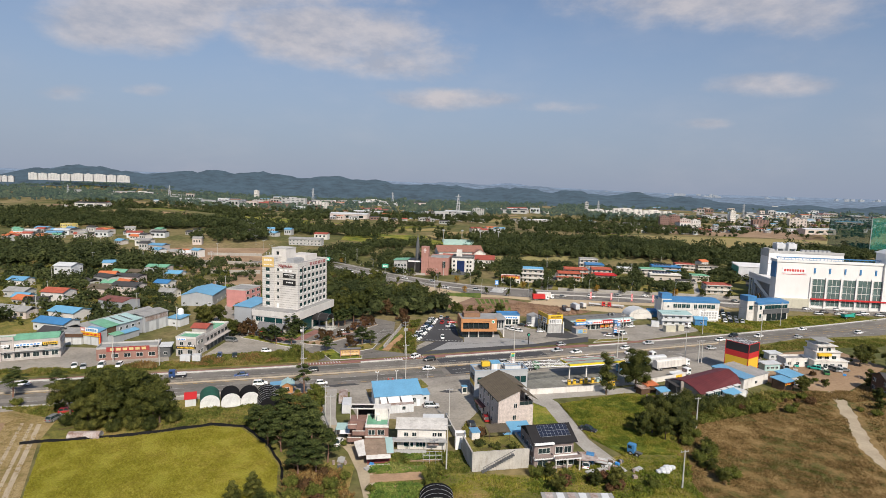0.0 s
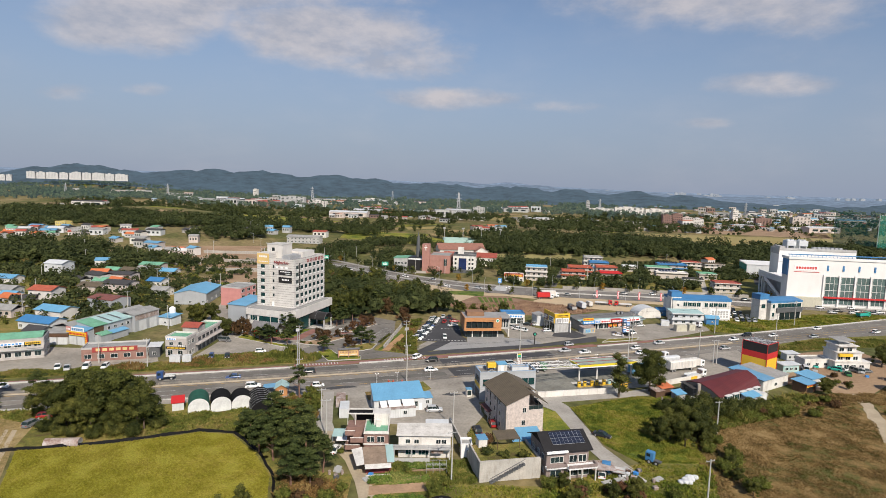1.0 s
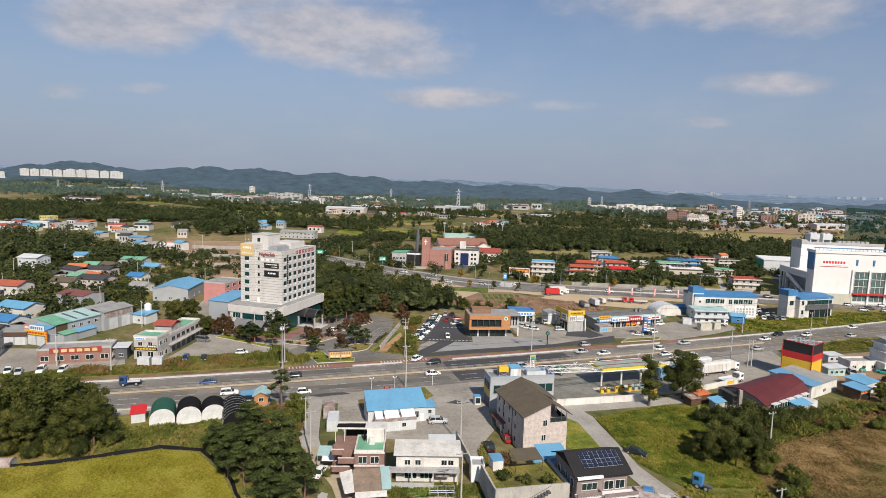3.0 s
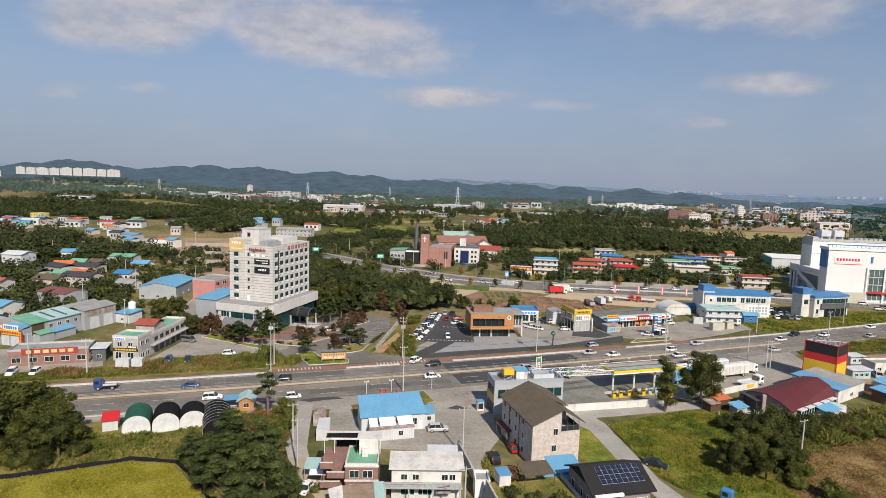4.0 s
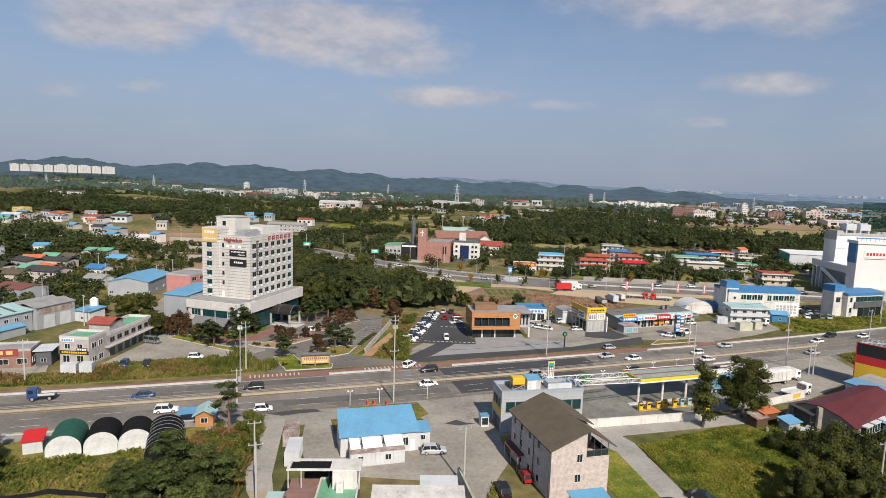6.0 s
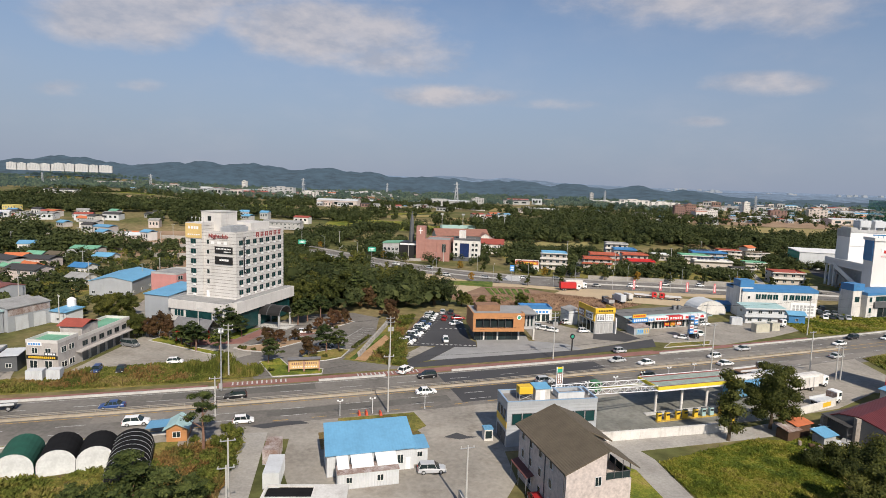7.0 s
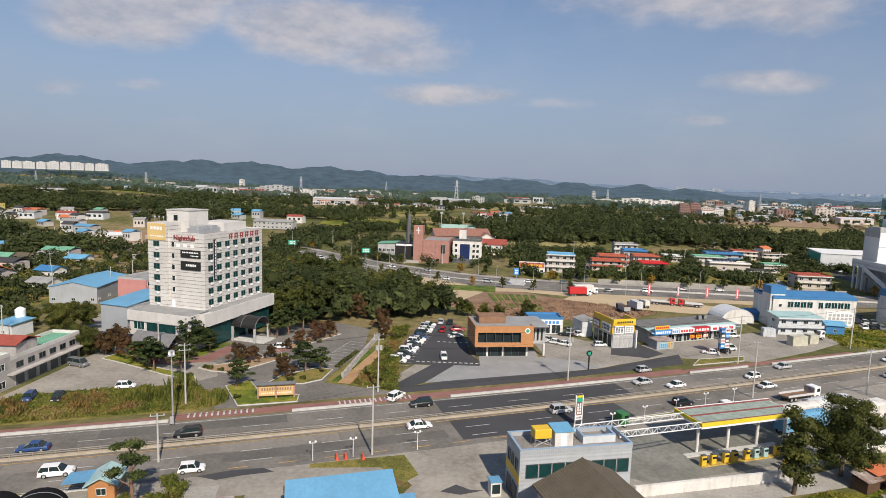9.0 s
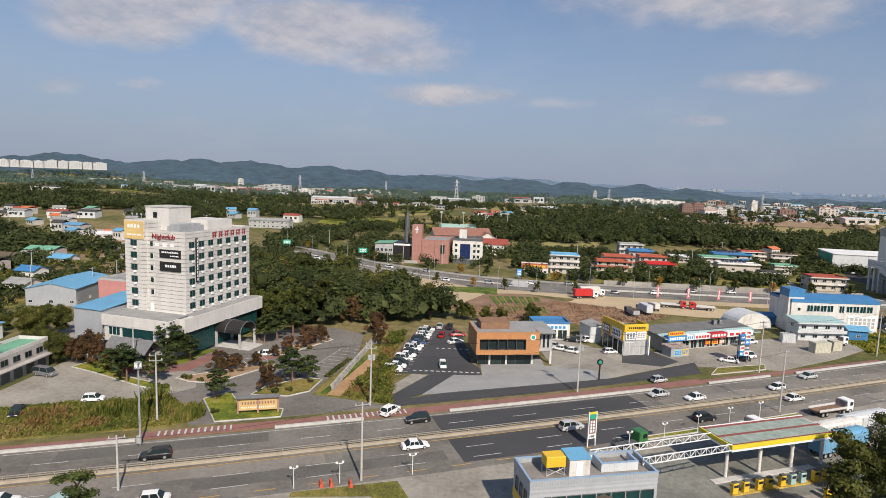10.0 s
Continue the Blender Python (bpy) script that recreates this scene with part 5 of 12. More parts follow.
        cyl(bm, px, py, 0, 3.3, 0.18)
        part("post", bm, M_RED, V)
    bm = bmesh.new()
    bx(bm, 0, 7.5, 0.3, 0.5, 2.8, 3.3)
    part("beam", bm, M_RED, V)
    G = thing("glass_walkway", -93.0, 231.2, R, "arched walkway of bent steel hoops before the annex", "walkway")
    for k in range(8):
        bm = bmesh.new()
        for i in range(8):
            a0, a1 = math.pi * i / 8, math.pi * (i + 1) / 8
            rod(bm, (k * 1.5, 2.0 - 2.0 * math.cos(a0), 1.2 + 2.3 * math.sin(a0)), (k * 1.5, 2.0 - 2.0 * math.cos(a1), 1.2 + 2.3 * math.sin(a1)), 0.07, n=5)
        rod(bm, (k * 1.5, 0, 0), (k * 1.5, 0, 1.2), 0.07, n=5)
        rod(bm, (k * 1.5, 4, 0), (k * 1.5, 4, 1.2), 0.07, n=5)
        part("hoop", bm, M_STEEL, G)
    for i in (1, 4, 7):
        a0 = math.pi * i / 8
        bm = bmesh.new()
        rod(bm, (0, 2.0 - 2.0 * math.cos(a0), 1.2 + 2.3 * math.sin(a0)), (10.5, 2.0 - 2.0 * math.cos(a0), 1.2 + 2.3 * math.sin(a0)), 0.05, n=5)
        part("purlin", bm, M_STEEL, G)


hotel()
box_house("pink_building", -115.3, 283.0, -12, 11, 14, 9.0, M_PINK, M_GROOF, "pink and grey flat-roofed three-storey building", "building", floors=3, nf=0, ns=3, win=(2.6, 1.5), rim=M_GREYW)
box_house("hangar", -137.9, 281.1, 6, 15.5, 24, 5.6, M_PANEL, M_BLUER, "grey metal hangar with a shallow blue roof", "warehouse", "gable", rise=1.7, floors=1, nf=3, ns=4, win=(1.3, 0.9), along="y", over=0.3)

# ---------------------------------------------------------------- hotel notice board
def notice_board():
    ob = thing("notice_board", -40.7, 204.4, 14, "long yellow timber notice board under a small tiled roof", "notice board")
    for x in (0.15, 3.7, 7.3):
        bm = bmesh.new()
        bx(bm, x - 0.16, x + 0.16, -0.16, 0.16, 0, 3.3)
        part("post", bm, mat("rose_post", (0.36, 0.20, 0.16), 0.8, 0.2, 0.8, 5.0), ob)
    bm = bmesh.new()
    bx(bm, 0.3, 7.15, -0.1, 0.1, 0.75, 3.0)
    b = part("board", bm, mat("ochre_board", (0.60, 0.40, 0.17), 0.7, 0.15, 0.6, 5.0), ob)
    bars(b, 0.7, 6.8, 1.8, 2.5, -0.1, M_DBRICK, 12, fill=0.5)
    bars(b, 0.7, 6.8, 1.1, 1.5, -0.1, M_SWHITE, 16, fill=0.45)
    bm = bmesh.new()
    gable_roof(bm, 7.5, 0.9, 3.3, 0.3, 0.2, "x", 0.1)
    part("roof", bm, mat("slate_board_roof", (0.12, 0.12, 0.125), 0.8, 0.2, 0.8, 5.0), ob, m=pose(0, -0.45, 0))


notice_board()

# ---------------------------------------------------------------- cafe
def cafe():
    ob = thing("cafe", 4.9, 236.3, 8, "two-storey cafe with an orange timber box over a glass ground floor", "cafe")
    W, D, H = 15.6, 11.5, 8.7
    bm = bmesh.new()
    bx(bm, 0.9, W - 1.2, 2.4, D, 0, 3.2)
    part("ground_storey", bm, M_DGREY, ob)
    for k in range(7):
        x = 1.0 + k * 1.9
        bm = bmesh.new()
        bx(bm, x, x + 1.8, 2.3, 2.42, 0.1, 3.0)
        part("glass_pane", bm, M_GLASS, ob)
    for x in (3.6, 7.8):
        bm = bmesh.new()
        bx(bm, x, x + 0.45, 2.2, 2.6, 0, 3.2)
        part("pier", bm, M_WHITE, ob)
    # upper box with a long recessed window
    bm = bmesh.new()
    bx(bm, 0, W, 0, D, 3.2, 3.5)
    bx(bm, 0, W, 0, 0.4, 3.5, 4.3)
    bx(bm, 0, W, 0, 0.4, 7.0, H)
    bx(bm, 0, 0.8, 0, 0.4, 4.3, 7.0)
    bx(bm, W - 3.4, W, 0, 0.4, 4.3, 7.0)
    bx(bm, 0, 0.35, 0.4, D, 3.5, H)
    bx(bm, W - 0.35, W, 0.4, 3, 3.5, H)
    part("timber_box", bm, M_WOOD, ob)
    bm = bmesh.new()
    bx(bm, 0.8, W - 3.4, 0.9, 1.0, 4.3, 7.0)
    part("upper_window", bm, M_GLASS, ob)
    bm = bmesh.new()
    for k in range(6):
        x = 0.8 + k * (W - 4.2) / 5
        bx(bm, x - 0.06, x + 0.06, 0.3, 0.95, 4.3, 7.0)
    part("mullions", bm, M_DFRAME, ob)
    bm = bmesh.new()
    bx(bm, 0.4, W - 0.4, 1.1, D, 3.5, H - 0.5)
    part("inner_wall", bm, M_GREYW, ob)
    bm = bmesh.new()
    bx(bm, 0.3, W + 4.2, 0.35, D + 0.2, H - 0.35, H - 0.12)
    part("roof", bm, M_PAVE, ob)
    bm = bmesh.new()
    bx(bm, W, W + 4.0, 2.6, D, 3.3, H - 0.2)
    part("grey_wing", bm, M_GREYW, ob)
    for k in range(3):
        bm = bmesh.new()
        bx(bm, W + 0.5 + k * 1.1, W + 1.0 + k * 1.1, 2.5, 2.7, 4.2, 7.4)
        part("window", bm, M_GLASS, ob)
    for x in (W + 3.7, W - 1.0):
        bm = bmesh.new()
        bx(bm, x - 0.25, x + 0.25, 2.4, 2.9, 0, 3.3)
        part("column", bm, M_WHITE, ob)
    bm = bmesh.new()
    bx(bm, 1.6, 8.8, 3.5, 8.5, H - 0.1, H + 1.7)
    part("roof_screen", bm, mat("slatted_timber", (0.25, 0.14, 0.08), 0.8, 0.2, 0.8, 6.0, stripe=("Z", 0.25, 0.02)), ob)
    bm = bmesh.new()
    cyl_pts = 20
    vs = [bm.verts.new((W - 1.7 + 0.72 * math.cos(i * math.tau / cyl_pts), -0.06, 7.5 + 0.72 * math.sin(i * math.tau / cyl_pts))) for i in range(cyl_pts)]
    bm.faces.new(vs)
    vs2 = [bm.verts.new((v.co.x, 0.0, v.co.z)) for v in vs]
    for i in range(cyl_pts):
        bm.faces.new((vs[i], vs[(i + 1) % cyl_pts], vs2[(i + 1) % cyl_pts], vs2[i]))
    bmesh.ops.recalc_face_normals(bm, faces=bm.faces[:])
    em = part("round_emblem", bm, M_SWHITE, ob)
    bm = bmesh.new()
    vs = [bm.verts.new((W - 1.7 + 0.48 * math.cos(i * math.tau / 12), -0.075, 7.5 + 0.48 * math.sin(i * math.tau / 12))) for i in range(12)]
    bm.faces.new(vs)
    part("green_disc", bm, M_SGREEN, em)


cafe()
sh = box_house("parts_shop", 22.8, 263.5, 5, 10.5, 7, 4.6, M_WHITE, M_DBLUE, "small white shop with a blue roof edge", "shop", floors=1, nf=0, ns=0, rim=M_DBLUE)
signboard(sh, 10, 7, "F", 0.5, 2.9, 9.4, 1.5, M_SWHITE, M_SBLUE, 7)
windows(sh, 10, 7, "F", [0.6, 3.8, 7.0], [0.3], 2.7, 2.6, 2)


def yellow_shop():
    ob = thing("yellow_shop", 44.6, 250.6, 16, "yellow-topped corner shop with glazed sides and posters", "shop")
    W, D, H = 6.6, 10.5, 5.6
    block(ob, W, D, H, M_GREYW)
    flat_roof(ob, W, D, H, M_GROOF, M_GREYW)
    bm = bmesh.new()
    bx(bm, -0.3, W + 0.3, -0.35, 0.0, 6.6, 8.5)
    bx(bm, -0.35, 0.0, 0.0, D, 4.2, 8.5)
    bx(bm, W, W + 0.3, 0, 5, 4.2, 8.5)
    part("fascia", bm, M_YEL, ob)
    s = signboard(ob, W, D, "F", 0.4, 7.1, 5.9, 1.0, M_YEL, M_BLACK, 9, proud=0.5)
    signboard(ob, W, D, "F", 0.3, 4.3, 2.9, 2.2, M_SWHITE, M_DGREY, 3, rows=4, proud=0.3)
    signboard(ob, W, D, "F", 3.5, 4.3, 2.9, 2.2, M_SWHITE, M_GREYW, 3, rows=3, proud=0.3)
    signboard(ob, W, D, "L", 0.5, 4.4, 3.6, 2.4, M_DBRICK, M_SWHITE, 4, rows=2, proud=0.5)
    signboard(ob, W, D, "L", 5.2, 4.4, 4.4, 2.4, M_SWHITE, M_DGREY, 5, rows=2, proud=0.5)
    windows(ob, W, D, "L", [0.6, 3.1, 5.6, 8.0], [0.2], 2.2, 3.6, 1, M_GLASS, M_FRAME)
    windows(ob, W, D, "F", [0.4, 3.5], [0.2], 2.7, 3.4, 2, M_GREYW, M_FRAME)
    bm = bmesh.new()
    bx(bm, W + 0.4, W + 0.7, -0.9, 0.6, 0, 5.2)
    part("pylon_sign", bm, M_SWHITE, ob)
    ob2 = thing("white_store", 38.6, 262.0, 16, "white shed wall beside the yellow shop", "shed")
    block(ob2, 3.4, 6, 4.6, M_PALE)
    bm = bmesh.new()
    slab(bm, [(-0.2, -0.2, 4.6), (3.6, -0.2, 5.4), (3.6, 6.2, 5.4), (-0.2, 6.2, 4.6)], 0.15)
    part("roof", bm, M_GROOF, ob2)


yellow_shop()


def strip_shops():
    ob = thing("strip_shops", 56.8, 256.0, 21, "long single-storey row of roadside shops under bright signboards", "shops")
    W, D, H = 34, 9, 3.9
    block(ob, W, D, H, M_GREYW)
    bm = bmesh.new()
    slab(bm, [(-0.6, -1.4, H), (W + 0.5, -1.4, H), (W + 0.5, D + 0.5, H + 0.9), (-0.6, D + 0.5, H + 0.9)], 0.14)
    part("roof", bm, mat("dull_dark_sheet", (0.16, 0.16, 0.155), 0.8, 0.25, 0.3, 3.0, stripe=("X", 0.4, 0.01), stain=0.4), ob, "dark grey metal roof")
    bm = bmesh.new()
    slab(bm, [(-0.4, -1.6, H - 0.2), (W + 0.4, -1.6, H - 0.2), (W + 0.4, 2.0, H + 0.45), (-0.4, 2.0, H + 0.45)], 0.14)
    part("canopy", bm, M_TEAL, ob)
    x = 0.4
    for w, b, l, n in ((6.2, M_SBLUE, M_SWHITE, 7), (2.4, M_SWHITE, M_SBLUE, 3), (5.6, M_SWHITE, M_RED, 5), (5.8, M_RED, M_SWHITE, 5), (9.8, M_SWHITE, M_RED, 4)):
        signboard(ob, W, D, "F", x, H - 0.7, w, 1.35, b, l, n, rows=1, proud=1.75)
        x += w + 0.25
    bm = bmesh.new()
    bx(bm, 0.6, 6.0, -1.5, -1.3, H + 0.75, H + 1.9)
    s = part("roof_sign", bm, M_YEL, ob)
    bars(s, 0.9, 5.7, H + 1.0, H + 1.7, -1.5, M_RED, 7)
    x = 7.0
    for k in range(9):
        pane_part("shop_window", window_mesh(2.3, 2.3, 2), ob, m=pose(x, 0, 0.3))
        x += 2.9
    for k, (b, l) in enumerate(((M_RED, M_YEL), (M_YEL, M_RED), (M_ORANGE, M_SWHITE))):
        signboard(ob, W, D, "F", 15.0 + k * 2.6, 0.9, 2.0, 1.3, b, l, 3, rows=2, proud=0.2)
    kiosk = thing("kiosk", 57.2, 250.6, 21, "small grey kiosk with blue and yellow boards", "kiosk")
    block(kiosk, 6.0, 3.4, 2.5, M_PANEL)
    bm = bmesh.new()
    slab(bm, [(-0.2, -0.3, 2.5), (6.2, -0.3, 2.5), (6.2, 3.6, 2.8), (-0.2, 3.6, 2.8)], 0.1)
    part("roof", bm, M_RUST, kiosk)
    signboard(kiosk, 6, 3.4, "F", 1.0, 0.3, 2.6, 1.7, M_TEAL, M_SBLUE, 3, rows=3)
    signboard(kiosk, 6, 3.4, "F", 3.8, 0.5, 1.9, 1.5, M_YEL, M_SBLUE, 2, rows=3)
    # two roof units
    for k in range(2):
        a = thing("roof_unit", 77.0 + k * 2.0, 270.0 + k * 0.7, 21, "dark cooling unit standing on the shop roof", "cooling unit", z=H + 0.7)
        bm = bmesh.new()
        bx(bm, 0, 1.5, 0, 0.9, 0, 1.5, bev=0.05)
        part("casing", bm, M_DGREY, a)
        bm = bmesh.new()
        for i in range(5):
            bx(bm, 0.15, 1.35, -0.03, 0, 0.2 + i * 0.25, 0.32 + i * 0.25)
        part("grille", bm, M_STEEL, a)


strip_shops()


def vault(name, x, y, rot, W, D, h, cover, front, label, base=0.0, arcs=12, category="polytunnel", ribs=None, z=None):
    ob = thing(name, x, y, rot, label, category, z=z)
    r = W / 2
    pts = [(r - r * math.cos(math.pi * i / arcs), base + (h - base) * math.sin(math.pi * i / arcs)) for i in range(arcs + 1)]
    if base:
        pts = [(0.0, 0.0)] + pts + [(W, 0.0)]
    bm = bmesh.new()
    inner = [((px - r) * 0.985 + r, pz * 0.985) for px, pz in pts]
    prism(bm, pts + inner[::-1], 0, D)
    part("cover", bm, cover, ob)
    for yy, nm in ((0.12, "front_sheet"), (D - 0.12, "back_sheet")):
        bm = bmesh.new()
        prism(bm, inner, yy - 0.02, yy + 0.02)
        part(nm, bm, front, ob)
    if ribs:
        k = 0.0
        while k <= D:
            bm = bmesh.new()
            for (xa, za), (xb, zb) in zip(pts, pts[1:]):
                rod(bm, (xa, k, za + 0.06), (xb, k, zb + 0.06), 0.035, n=4)
            part("hoop", bm, ribs, ob)
            k += 1.6
    return ob


vault("vaulted_store", 91.5, 284.5, 10, 12.5, 8, 5.4, M_PALE, M_WHITE, "white vaulted metal storehouse", 1.2, category="storehouse")


def blue_block(x, y, rot, W, D, H, tx, ty, tw, td, th, label, yard=False):
    ob = thing("showroom", x, y, rot, label, "showroom")
    block(ob, W, D, H - 1.0, M_WHITE)
    bm = bmesh.new()
    bx(bm, -0.15, W + 0.15, -0.15, D + 0.15, H - 1.0, H - 0.1)
    part("blue_band", bm, M_DBLUE, ob)
    bm = bmesh.new()
    gable_roof(bm, W, D, H - 0.1, 0.8, 0.2, "x", 0.12)
    part("roof", bm, M_DBLUE, ob)
    bm = bmesh.new()
    bx(bm, tx, tx + tw, ty, ty + td, 0, th - 2.2)
    part("stair_tower", bm, M_WHITE, ob)
    bm = bmesh.new()
    bx(bm, tx - 0.1, tx + tw + 0.1, ty - 0.1, ty + td + 0.1, th - 2.6, th)
    part("tower_cap", bm, M_DBLUE, ob)
    return ob


bb = blue_block(108.6, 284.8, 1, 28.6, 12, 10.6, -0.8, 0.5, 5.0, 5, 13.8, "white two-storey showroom with a bright blue roof and tower")
windows(bb, 30.4, 12, "F", [5.0, 7.2, 9.4, 11.6], [6.8], 2.0, 2.0, 2, M_TGLASS)
windows(bb, 30.4, 12, "F", [15.5], [6.6], 1.7, 2.2, 2, M_TGLASS)
windows(bb, 30.4, 12, "F", [17.8, 20.0, 22.2, 24.4], [6.8], 2.0, 2.0, 2, M_TGLASS)
windows(bb, 30.4, 12, "F", [2.0], [6.9], 1.0, 1.0, 1, M_GLASS)
signboard(bb, 30.4, 12, "F", 18.6, 0.8, 9.6, 5.0, M_SWHITE, M_GREYW, 6, rows=3)
bc = blue_block(158.8, 289.2, 19, 20.5, 11, 9.8, -4.8, 2.2, 5.6, 5, 13.0, "white car showroom with blue roof, tower and dark glazed front")
windows(bc, 20.5, 11, "F", [4.6 + 2.2 * k for k in range(7)], [6.4], 2.1, 1.9, 1, M_TGLASS, M_DFRAME)
bm = bmesh.new()
bx(bm, 3.6, 20.6, -0.6, 0.0, 3.9, 6.2)
part("dark_fascia", bm, M_DGREY, bc)
windows(bc, 20.5, 11, "F", [6.2 + 3.4 * k for k in range(4)], [0.2], 3.2, 3.6, 1, M_GLASS, M_DFRAME)
windows(bc, 20.5, 11, "F", [1.2], [2.0, 6.2], 1.5, 2.0, 1, M_TGLASS)
pane_part("tower_window", window_mesh(2.4, 2.0, 2, M_TGLASS, M_DFRAME), bc, m=pose(-3.6, 2.2, 6.0))
pane_part("tower_window", window_mesh(1.4, 1.6, 1, M_TGLASS, M_DFRAME), bc, m=pose(-3.4, 2.2, 10.6))
box_house("site_office", 104.5, 273.5, 2, 14, 6, 5.6, M_PALE, M_TEAL, "two-storey prefabricated site office with a pale blue roof", "office", "shed", rise=0.7, floors=2, nf=4, ns=1, win=(1.5, 1.0), ledge=M_PALE)
box_house("blue_cabin", 121.5, 276.0, -8, 5.5, 4.5, 3.2, M_DBLUE, M_BLUER, "small blue cabin with a pitched roof", "cabin", "gable", rise=0.9, floors=1, nf=1, ns=0, win=(1.0, 0.8))
box_house("blue_cabin", 104.0, 293.0, -8, 4.5, 4.5, 3.0, M_DBLUE, M_DBLUE, "small blue cabin beside the showroom", "cabin", "gable", rise=0.8, floors=1, nf=1, ns=0, win=(1.0, 0.8))


def container(x, y, rot, L, material, label, h=2.6, w=2.44, z=None):
    ob = thing("container", x, y, rot, label, "container", z=z)
    bm = bmesh.new()
    plan = []
    for i in range(int(L / 0.45)):
        xx = 0.2 + i * 0.45
        plan += [(xx, 0.0), (xx + 0.05, -0.045), (xx + 0.22, -0.045), (xx + 0.27, 0.0)]
    plan = [(0.0, 0.0)] + [p for p in plan if p[0] < L - 0.05] + [(L, 0.0), (L, w), (0.0, w)]
    low = [bm.verts.new((px, py, 0.12)) for px, py in plan]
    top = [bm.verts.new((px, py, h)) for px, py in plan]
    bm.faces.new(top)
    for k in range(len(plan)):
        q = (k + 1) % len(plan)
        bm.faces.new((low[k], low[q], top[q], top[k]))
    part("shell", bm, material, ob)
    bm = bmesh.new()
    bx(bm, -0.02, L + 0.02, -0.02, w + 0.02, 0, 0.14)
    part("base_frame", bm, M_STEEL, ob)
    return ob


M_BEIGE = mat("beige_steel", (0.52, 0.50, 0.40), 0.6, 0.12, 0.6, 4.0, stain=0.4)
container(101.0, 259.6, 12, 5.2, M_BEIGE, "beige steel storage container", 3.0)
container(108.0, 262.6, 12, 3.0, M_BEIGE, "short beige steel storage container", 2.8)
container(98.0, 270.2, -10, 3.6, M_PALE, "pale grey storage box", 2.6)

# ---------------------------------------------------------------- corner shop, sign house, warehouse west of the hotel
M_TILEW = mat("grey_tile_wall", (0.44, 0.41, 0.385), 0.7, 0.2, 0.6, 5.0, 0.005, stain=0.6)


def corner_shop():
    ob = thing("corner_shop", -100.2, 199.2, -1.5, "pale two-storey corner shop with green roof and long rear wing", "shop")
    W, D, H = 7.6, 7.0, 6.8
    block(ob, W, D, H, M_TILEW)
    flat_roof(ob, W, D, H, M_GREENR, M_CREAM, par=0.7)
    windows(ob, W, D, "F", [1.4, 4.6], [4.3], 1.4, 1.3, 2)
    windows(ob, W, D, "F", [0.8, 4.4], [0.6], 1.8, 2.0, 2)
    signboard(ob, W, D, "F", 0.1, 2.9, 7.4, 0.9, M_BLACK, M_YEL, 14)
    signboard(ob, W, D, "F", 4.4, 3.8, 2.8, 0.8, M_DGREY, M_SWHITE, 4)
    signboard(ob, W, D, "F", 0.4, 6.1, 3.4, 0.8, M_SWHITE, M_SBLUE, 5)
    windows(ob, W, D, "R", [1.0, 3.6], [4.3, 0.7], 1.8, 1.4, 2)
    bm = bmesh.new()
    bx(bm, 1.0, W, D, 28, 0, 5.8)
    part("rear_wing", bm, M_TILEW, ob)
    flat_roof(ob, W - 1.0, 28 - D, 5.8, M_GREENR, M_CREAM, x=1.0, y=D, par=0.8, name="rear_roof")
    bm = bmesh.new()
    bx(bm, W, W + 1.4, 6.0, 28, 2.9, 3.15)
    part("ledge", bm, M_TILEW, ob)
    for k in range(6):
        pane_part("window", window_mesh(1.9, 1.2, 2, M_GLASS, M_DFRAME), ob, m=pose(W, 8.4 + k * 3.2, 3.8, 0, 0, 90))
        pane_part("shutter_door", window_mesh(2.5, 2.4, 1, M_DGREY, M_STEEL), ob, m=pose(W, 8.0 + k * 3.3, 0.05, 0, 0, 90))
    bm = bmesh.new()
    bx(bm, 1.6, W - 0.4, 9, 15, 5.8, 8.6)
    part("roof_house", bm, M_TILEW, ob)
    bm = bmesh.new()
    gable_roof(bm, W - 2.0, 6, 8.6, 1.0, 0.5, "x")
    part("roof_house_roof", bm, M_REDR, ob, m=pose(1.6, 9, 0))


corner_shop()
for x, y, L in ((-95.5, 192.4, 3.4), (-91.6, 193.4, 2.8)):
    container(x, y, 12, L, M_PALE, "pale storage box on the weedy verge", 2.4, 2.2)
rs = box_house("sign_house", -124.3, 190.6, 18, 19.6, 7, 4.2, mat("dull_red_brick", (0.27, 0.155, 0.125), 0.85, 0.2, 0.7, 6.0, 0.01, stain=0.4), M_GROOF, "low dull-red roadside restaurant under a long red signboard", "restaurant", floors=1, nf=5, ns=2, win=(2.2, 1.4), rim=M_GREYW)
signboard(rs, 19.6, 7, "F", 3.2, 3.1, 13.8, 1.7, mat("faded_red_sign", (0.33, 0.05, 0.045), 0.6, 0.15, 0.5, 3.0), mat("pale_yellow_letters", (0.62, 0.50, 0.22), 0.6), 6)
box_house("grey_shed", -105.2, 197.6, 16, 3.4, 4.5, 3.8, M_DGREY, M_PALE, "small dark shed with a pale roof", "shed", "shed", rise=0.3, floors=1, nf=1, ns=0, win=(1.2, 1.0))


